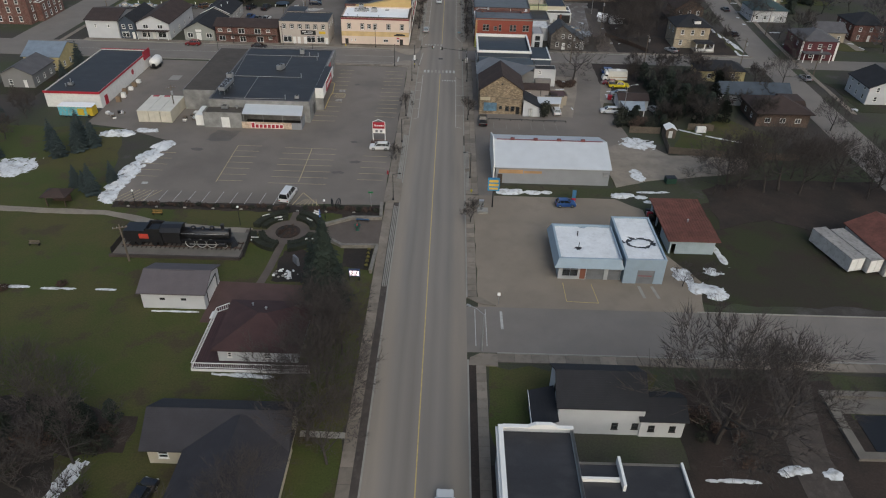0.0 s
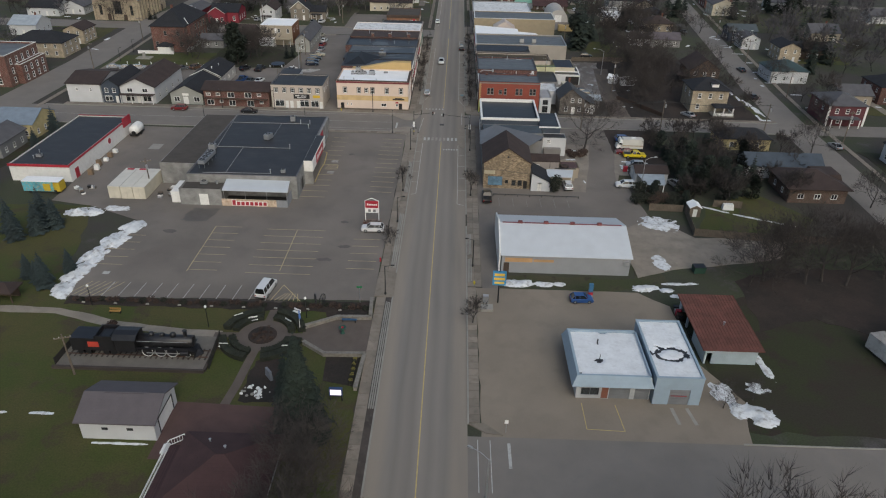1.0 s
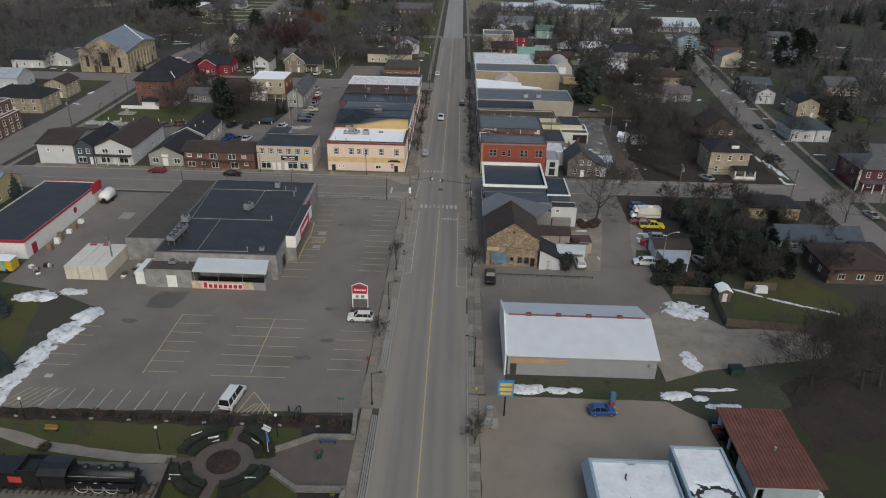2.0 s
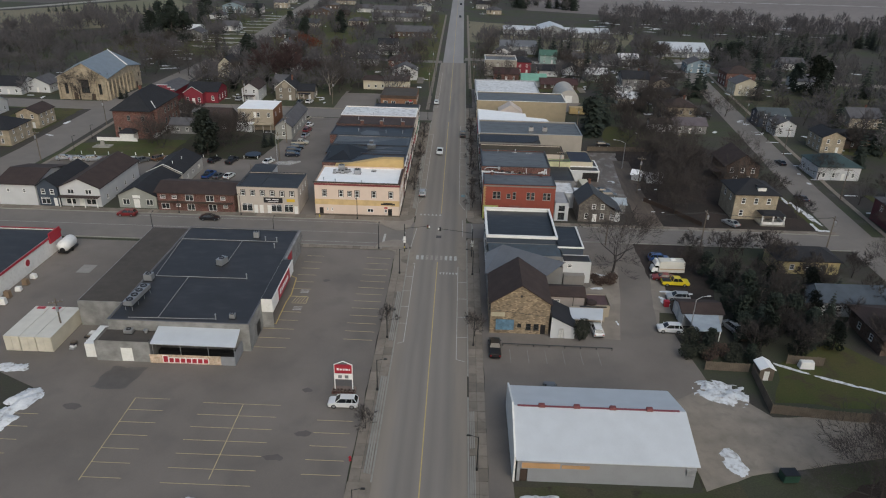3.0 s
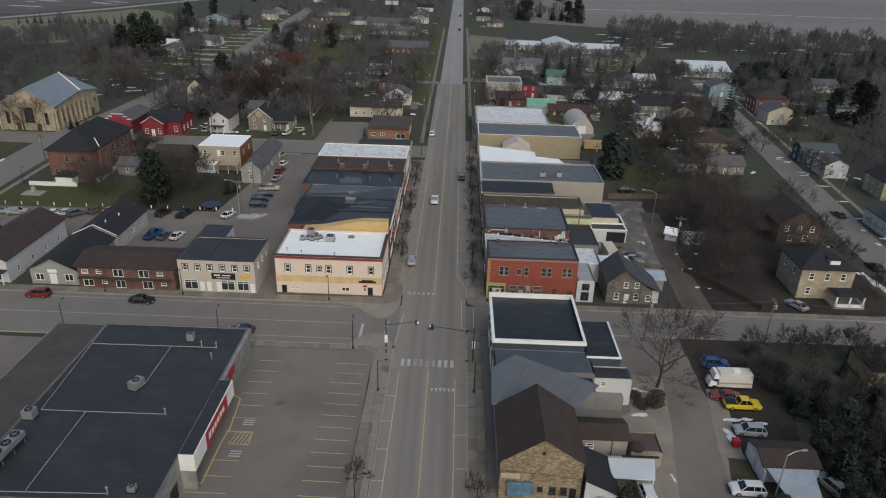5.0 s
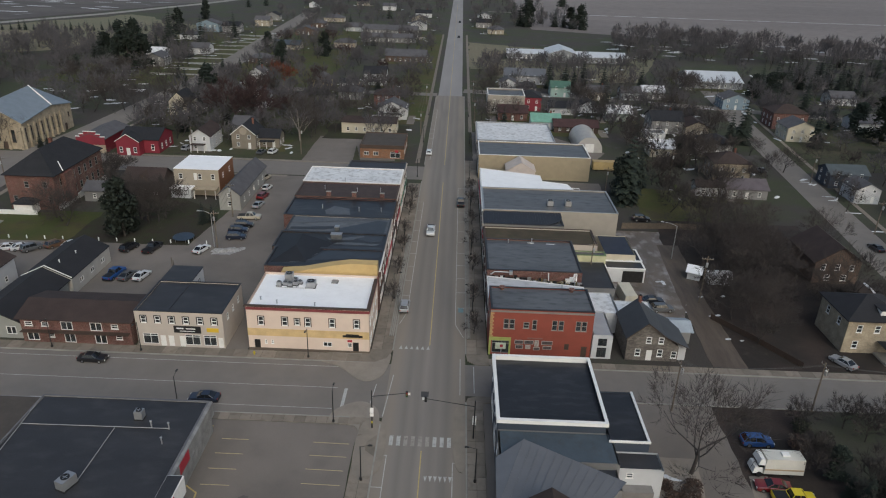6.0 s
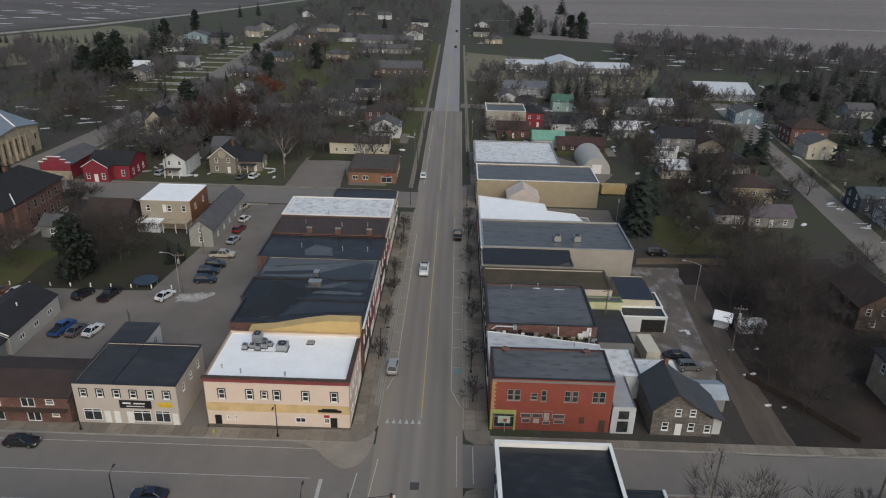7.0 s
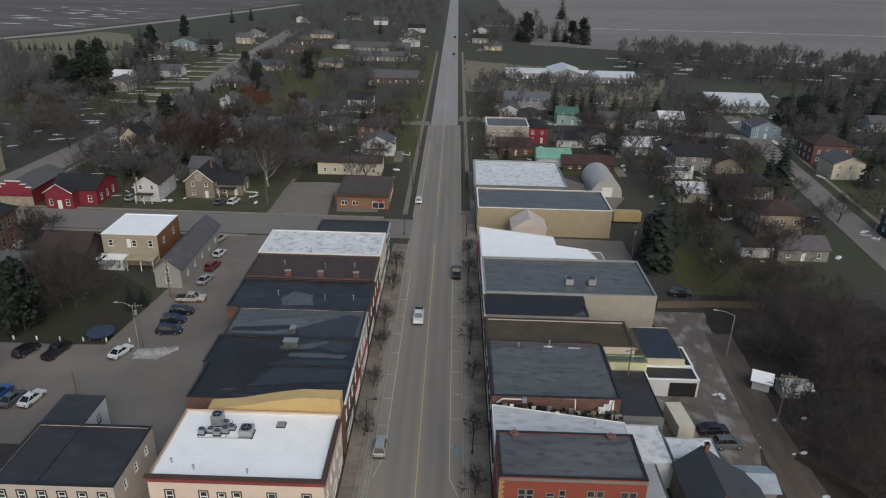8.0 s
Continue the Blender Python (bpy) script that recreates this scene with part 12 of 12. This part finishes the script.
UP = [(53.1, 239.2, 10.5, -8), (-62.6, 158, 7.6, 30), (-49.6, 256.8, 9, 10), (-51.8, 275.5, 9, 0), (-46.5, 331, 9, 90), (-81, 329, 8.5, 90), (32.5, 247.5, 9, 20), (68.5, 318, 9, 0), (45.5, 300, 9, 0), (-118, 250, 9, 0), (-117.5, 290, 9, 0), (108, 200, 9, 0), (109, 240, 9, 0), (110, 280, 9, 0), (112, 320, 9, 0), (-9.5, 360, 9, 0), (-9.8, 410, 9, 0), (10, 380, 9, 0), (10, 420, 9, 0), (60, 205, 9, 90), (88, 204, 9, 90), (38, 203.8, 9, 90)]
for x, y, hh_, a in UP:
    utility_pole(x, y, hh_, a, True)
for a, b in ((11, 12), (12, 13), (13, 14), (2, 3), (15, 16), (17, 18), (21, 19), (19, 20)):
    (x0, y0, z0, _), (x1, y1, z1, _) = UP[a], UP[b]
    for s in (-0.9, 0.0, 0.9):
        cable((x0 + s, y0, z0 - 0.4), (x1 + s, y1, z1 - 0.4))
for x, y in ((-54.5, 243.5), (-53.6, 242.2)):
    single("post", Mesh().tube((0, 0, 0), (0, 0, 3.6), 0.11, 0.09, 6), WOODPOLE, "bare timber post behind the tan shop", "post", m=pose(x, y, 0))
for k in range(15):
    single("bollard", Mesh().lathe([(0.14, 0), (0.14, 0.75), (0.05, 0.85)], 8), TRIM, "white bollard along the car park edge", "bollard", m=pose(-110 + 4.1 * k, 257.8 + 0.05 * k, 0.02), group="bollards behind the shops")
for x, y, c in ((-9.6, 131, RED), (7.6, 124, mat("hydrant_yellow", (0.5, 0.4, 0.03), 0.6)), (-29.5, 214.4, mat("hydrant_yellow", (0.5, 0.4, 0.03), 0.6))):
    hy = thing("fire_hydrant", pose(x, y, 0.05), "small painted fire hydrant on the pavement", "hydrant")
    part("barrel", Mesh().lathe([(0.2, 0), (0.2, 0.06), (0.13, 0.1), (0.13, 0.6), (0.17, 0.62), (0.05, 0.8)], 10), c, hy)
    part("outlet", Mesh().tube((-0.24, 0, 0.45), (0.24, 0, 0.45), 0.06, 0.06, 6), c, hy)
sign_post(12.3, 217.0, 0, RED, 0.5, 0.5, 1.9)
sign_post(11.2, 88.5, 0, TRIM, 0.5, 0.6, 1.6)

# ---- trees of the town ----
ROADS = [(-8.5, 8.5, -100, 2000), (-400, 320, 197, 217), (-330, -6, 309, 325), (-133, -111, 200, 700), (91, 107, 110, 250), (95, 119, 250, 330), (104, 126, 330, 440), (6, 60, 436, 444)]


def clear(x, y, m=0.0):
    return not any(a - m < x < b + m and c - m < y < d + m for a, b, c, d in HOUSES + ROADS)


SHOPS = [(-60, 46, 215, 300), (8, 56, 215, 366), (-120, -46, 215, 262)]
HOUSES += SHOPS
HOUSES += [(-46, -28, 322, 356), (46, 60, 286, 314), (-72, -58, 262, 276)]
HOUSES += [(-119, -95, 272, 303), (-160, -133, 326, 366), (-85, -58, 284, 305), (-58, -45, 274, 310), (71, 86, 215, 235), (76, 91, 251, 269), (107, 122, 211, 228), (-158, -129, 225, 249), (33, 58, 322, 366)]


def scatter(n, x0, x1, y0, y1, seed, kinds, lo=0.7, hi=1.1, gap=0.5):
    r = random.Random(seed)
    k = 0
    for _ in range(n * 6):
        if k >= n:
            break
        x, y = r.uniform(x0, x1), r.uniform(y0, y1)
        if clear(x, y, gap):
            plant(r.choice(kinds), x, y, r.uniform(lo, hi))
            k += 1


FAR_SPOTS = []


def scatter_far(n, x0, x1, y0, y1, seed, lo=0.75, hi=1.15):
    r = random.Random(seed)
    k = 0
    for _ in range(n * 6):
        if k >= n:
            break
        x, y = r.uniform(x0, x1), r.uniform(y0, y1)
        if clear(x, y, 0.5):
            FAR_SPOTS.append((x, y, r.uniform(lo, hi)))
            k += 1


scatter(30, -110, -15, 340, 430, 1, [MID, MID, MID, WINE], 0.8, 1.2)
scatter_far(95, -110, -15, 335, 432, 101, 0.8, 1.25)
scatter(8, -110, -30, 350, 440, 2, [PINE])
scatter(8, -180, -134, 372, 470, 3, [MID], 0.9, 1.15)
scatter(12, -205, -140, 400, 600, 33, [PINE], 0.9, 1.4)
scatter_far(120, -210, -134, 372, 600, 103)
scatter(8, -190, -158, 215, 330, 31, [MID], 0.8, 1.1)
scatter_far(80, -240, -158, 215, 400, 131)
scatter(10, -110, -14, 436, 640, 4, [PINE, WINE], 0.8, 1.2)
scatter_far(125, -112, -12, 436, 660, 104, 0.7, 1.15)
scatter(18, 14, 100, 356, 440, 5, [MID, BIG, PINE], 0.75, 1.1)
scatter_far(135, 12, 118, 356, 530, 105, 0.7, 1.15)
scatter(26, 47, 96, 290, 350, 6, [MID, MID, BIG], 0.75, 1.05)
scatter(22, 50, 92, 219, 280, 7, [BIG, MID], 0.7, 0.95)
scatter(12, 110, 170, 225, 350, 8, [MID, PINE], 0.8, 1.2)
scatter_far(75, 130, 230, 215, 350, 108)
scatter_far(34, 128, 180, 300, 430, 118, 0.8, 1.1)
scatter(10, 112, 200, 350, 460, 9, [PINE], 0.9, 1.3)
scatter_far(60, 125, 235, 350, 460, 109)
scatter(8, 112, 150, 100, 200, 10, [MID, PINE], 0.8, 1.1)
scatter_far(50, 112, 220, 90, 215, 110)
scatter(14, 56, 92, 176, 204, 12, [MID, CEDAR], 0.6, 0.9)
scatter(6, -112, -84, 262, 307, 13, [MID], 0.6, 0.9)
scatter(9, -140, -100, 40, 112, 14, [MID], 0.8, 1.0)
scatter(16, -150, -92, 116, 190, 15, [MID, SPRUCE], 0.7, 1.0)
# the trees that stand out, by height
for x, y, hh in ((-186, 529, 18), (-194, 527, 17), (-180, 481, 16), (-187, 600, 17), (-98, 396, 17), (-88, 479, 15), (-75, 529, 14), (-199, 690, 15), (-110, 535, 12), (58, 712, 22), (100, 703, 20), (93, 708, 17), (-72.6, 261.2, 14.5), (-73.4, 263.4, 12.5), (-160, 462, 21), (-155, 467, 18), (-166, 465, 17), (148, 443, 14), (142, 446, 12), (154, 447, 13), (160, 370, 19), (167, 376, 16), (156, 380, 14), (75, 332, 8), (48.5, 297, 14)):
    grow_to(DENSE, x, y, hh)
grow_to(PINE, 50.1, 296, 19.5, 61)
grow_to(PINE, 101, 360, 13, 61)
for x, y, hh in ((-68.4, 270.4, 13), (-73.0, 271.5, 12.5)):
    grow_to([MID[1], MID[3]], x, y, hh)
for x, y, hh in ((70, 270.6, 15), (65, 264, 14), (74, 266, 13), (68, 276, 14), (61, 258, 12), (78, 272, 12)):
    grow_to(BIG, x, y, hh)
for x, y, hh in ((-188, 525, 18.5), (-193, 523, 16.5), (-183, 528, 17), (-181, 478, 17.5), (-186, 597, 18), (-199, 686, 16), (-174, 530, 10), (-117, 473, 8), (-120, 429, 10), (-97, 393, 18), (-101, 396, 13), (-87, 477, 16.5), (-74, 526, 14), (-78, 528, 11), (-110, 479, 6), (-30, 363, 9.5), (-189, 467, 9), (-193, 787, 13), (-182, 807, 14), (-57, 732, 14), (-82, 677, 9), (-105, 534, 12), (-190, 610, 14), (-130, 447, 9)):
    grow_to(PINE, x, y, hh)
for x, y, hh in ((53.8, 307.5, 17), (50, 303, 12), (57.5, 311, 12), (57, 708, 24), (52, 713, 19), (51, 771, 16), (112, 905, 24), (102, 699, 22), (94.5, 704, 19), (72, 735, 13), (81, 713, 15), (88, 712, 15), (47, 454, 14), (55, 456, 13), (65, 464, 13), (74, 458, 12), (60, 460, 10), (91, 453, 12), (158, 461, 16), (151, 460, 14), (165, 462, 14), (107, 364, 16), (75.5, 333, 8), (115, 380, 10), (20, 720, 13)):
    grow_to(PINE, x, y, hh)
for x, y, hh in ((-93.5, 270.5, 11), (-91, 268.5, 9), (-70.4, 269.5, 13), (-75.5, 272, 12.5), (-67.4, 272.4, 12), (-77.5, 278, 11)):
    grow_to([BIG[0], BIG[2]], x, y, hh)
for x, y, hh in ((-129.4, 327.5, 5.0), (-127.6, 328.5, 4.4), (-57.6, 270.5, 5.5), (-55.8, 272, 4.5)):
    grow_to(CEDAR, x, y, hh)
for x, y, hh in ((-120, 375, 18), (-119, 388, 20), (-117, 397, 19), (-126, 380, 15), (-20.6, 368, 9), (-49, 369, 12), (-144, 324.7, 14), (-139.5, 324.9, 13)):
    grow_to(BIG, x, y, hh)
for x, y, hh in ((58, 392, 17), (100, 324, 10), (99, 367, 13), (104, 348, 8), (99, 430, 18), (108, 434, 15), (76, 430, 15), (123, 338, 12), (18, 330, 6.5), (20, 444, 14), (26, 639, 18), (66, 247, 14), (72, 262, 13), (84, 240, 14), (62, 236, 12), (91, 268, 12)):
    grow_to(BIG, x, y, hh)
grow_to(WINE, -76.5, 362.5, 20, 1)
grow_to(WINE, -71, 366, 15, 2)
grow_to(RUST, -78.6, 431, 13.5, 1)
grow_to(BIRCH, -50, 346, 18, 5)
for k, (x, y) in enumerate(((112, 236), (110, 256), (96, 192), (111, 296), (108, 214), (95, 160), (108, 330), (113, 306))):
    grow_to(BIG, x, y, 10)
for k in range(26):
    plant(PINE, -300 + 4.6 * k, 586 + 1.0 * k + (k % 3), 0.55)
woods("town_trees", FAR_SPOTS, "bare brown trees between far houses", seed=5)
rr = random.Random(99)
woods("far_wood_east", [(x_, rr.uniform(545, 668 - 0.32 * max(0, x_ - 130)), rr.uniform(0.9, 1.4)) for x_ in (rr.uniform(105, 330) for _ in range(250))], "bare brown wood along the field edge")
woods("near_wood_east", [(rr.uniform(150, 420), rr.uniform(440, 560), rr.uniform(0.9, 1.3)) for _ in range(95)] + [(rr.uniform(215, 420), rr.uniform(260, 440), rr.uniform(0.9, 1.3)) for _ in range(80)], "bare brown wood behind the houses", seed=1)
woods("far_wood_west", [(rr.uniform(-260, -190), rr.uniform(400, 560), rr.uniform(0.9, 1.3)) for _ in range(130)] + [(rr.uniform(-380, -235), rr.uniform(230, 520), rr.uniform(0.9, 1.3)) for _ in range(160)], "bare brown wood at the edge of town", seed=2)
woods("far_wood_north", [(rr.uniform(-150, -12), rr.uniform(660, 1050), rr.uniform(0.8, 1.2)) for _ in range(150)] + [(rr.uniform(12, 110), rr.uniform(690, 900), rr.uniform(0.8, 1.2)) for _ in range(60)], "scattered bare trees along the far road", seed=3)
woods("far_pine_wood_east", [(rr.uniform(170, 215), rr.uniform(455, 500), rr.uniform(0.8, 1.1)) for _ in range(26)] + [(rr.uniform(230, 330), rr.uniform(480, 560), rr.uniform(0.8, 1.1)) for _ in range(30)], "dark conifers in the eastern wood", PINE, seed=4)

# ---- yards round the houses: a lawn, a drive and what is left of the snow ----
rr = random.Random(23)
bits = []
for k, (x0, x1, y0, y1) in enumerate(YARDS):
    a, b, c, d = x0 - rr.uniform(2, 6), x1 + rr.uniform(2, 6), y0 - rr.uniform(4, 9), y1 + rr.uniform(1, 6)
    if not any(p < b and q > a and r_ < d and s_ > c for p, q, r_, s_ in ROADS):
        sheet("lawn_yard", ragged(rect(a, b, c, d), 3, 0.7, k), 0.062 + 0.004 * (k % 7), (LAWN, LAWN_DRY, LAWN, ROUGH)[k % 4], "winter lawn round a house", "lawn", 0.06)
        if k % 2 == 0:
            e = (x0 - 3.2) if k % 4 else (x1 + 0.4)
            sheet("drive", ragged(rect(e, e + 2.8, c + 0.5, y1 - 2), 2, 0.12, k), 0.1, (CONC, GRAVEL, LOT)[k % 3], "house drive of concrete or gravel", "drive", 0.08)
    for _ in range(3):
        bits.append((rr.choice((a, b)) + rr.uniform(-1.5, 1.5), rr.uniform(c, d), rr.uniform(0.5, 2.2), rr.uniform(0.3, 0.8), 0.35, rr.uniform(0, 180)))
snow(bits, "leftover snow in corners of house yards", 48, base=0.1)

# ---- far snow patches and drives ----
rr = random.Random(7)
for k in range(10):
    y = 455 + 16 * k
    sheet("drive", rect(-148 if y < 500 else -146, -122 - (y - 440) * 0.03, y, y + 3.4), 0.05, CONC, "pale concrete drive with snow edges", "drive")
snow([(rr.uniform(-146, -126), 453.6 + 16 * k + rr.uniform(-0.3, 0.3), 6, 0.5, 0.3, 0) for k in range(11)] + [(rr.uniform(-160, -132), rr.uniform(470, 620), 3, 0.7, 0.3, 0) for k in range(14)], "snow ridges along the drives of new houses", 41)
snow([(rr.uniform(105, 260), rr.uniform(560, 640), rr.uniform(3, 7), rr.uniform(1, 2), 0.3, 0) for k in range(34)], "snow lying between bare trees", 42)
snow([(rr.uniform(60, 220), rr.uniform(400, 520), rr.uniform(1.5, 4), rr.uniform(0.7, 1.4), 0.3, rr.uniform(0, 180)) for k in range(30)], "patches of old snow between yards", 43)
snow([(rr.uniform(-180, -134), rr.uniform(350, 470), rr.uniform(1.5, 5), rr.uniform(0.6, 1.2), 0.3, rr.uniform(0, 40)) for k in range(24)] + [(rr.uniform(-210, -175), rr.uniform(560, 600), 3, 1, 0.3, 0) for k in range(4)], "patches of old snow beneath trees", 44)
snow([(rr.uniform(-420, -300), rr.uniform(690, 900), rr.uniform(4, 12), rr.uniform(0.8, 2), 0.3, rr.uniform(-20, 20)) for k in range(40)], "snow streaks on the far field", 45)
snow([(rr.uniform(92, 94), 219 + 6 * k, 0.5, 2.6, 0.25, -4) for k in range(6)] + [(110.5 + rr.uniform(-0.5, 4), 230 + 13 * k, 2.4, 0.4, 0.2, 0) for k in range(8)] + [(rr.uniform(52, 60), rr.uniform(225, 262), 0.7, 0.4, 0.2, 30) for k in range(9)] + [(-112 + 2 * k, 385 - 8 * k, 2.2, 0.5, 0.2, 10) for k in range(5)] + [(-90, 334, 2.4, 0.5, 0.25, 20), (-50, 332, 0.5, 1.2, 0.3, 0), (-22, 352.5, 6, 0.5, 0.4, 0)], "small leftover snow strips along verges", 46)
snow([(110 + 26 * k, 820, 13, 0.9, 0.3, 0.2) for k in range(24)], "thin bright snow line across the far field", 47)

# the patterns from which trees and cars were copied go
for src in (*BIG, *MID, *STREET, *WINE, *SPRUCE, *PINE, *CEDAR, *FARTREE, *RUST, *BIRCH, *DENSE, *TALLPINE, *CAR_CACHE.values()):
    for ob in (*src.children_recursive, src):
        bpy.data.objects.remove(ob)
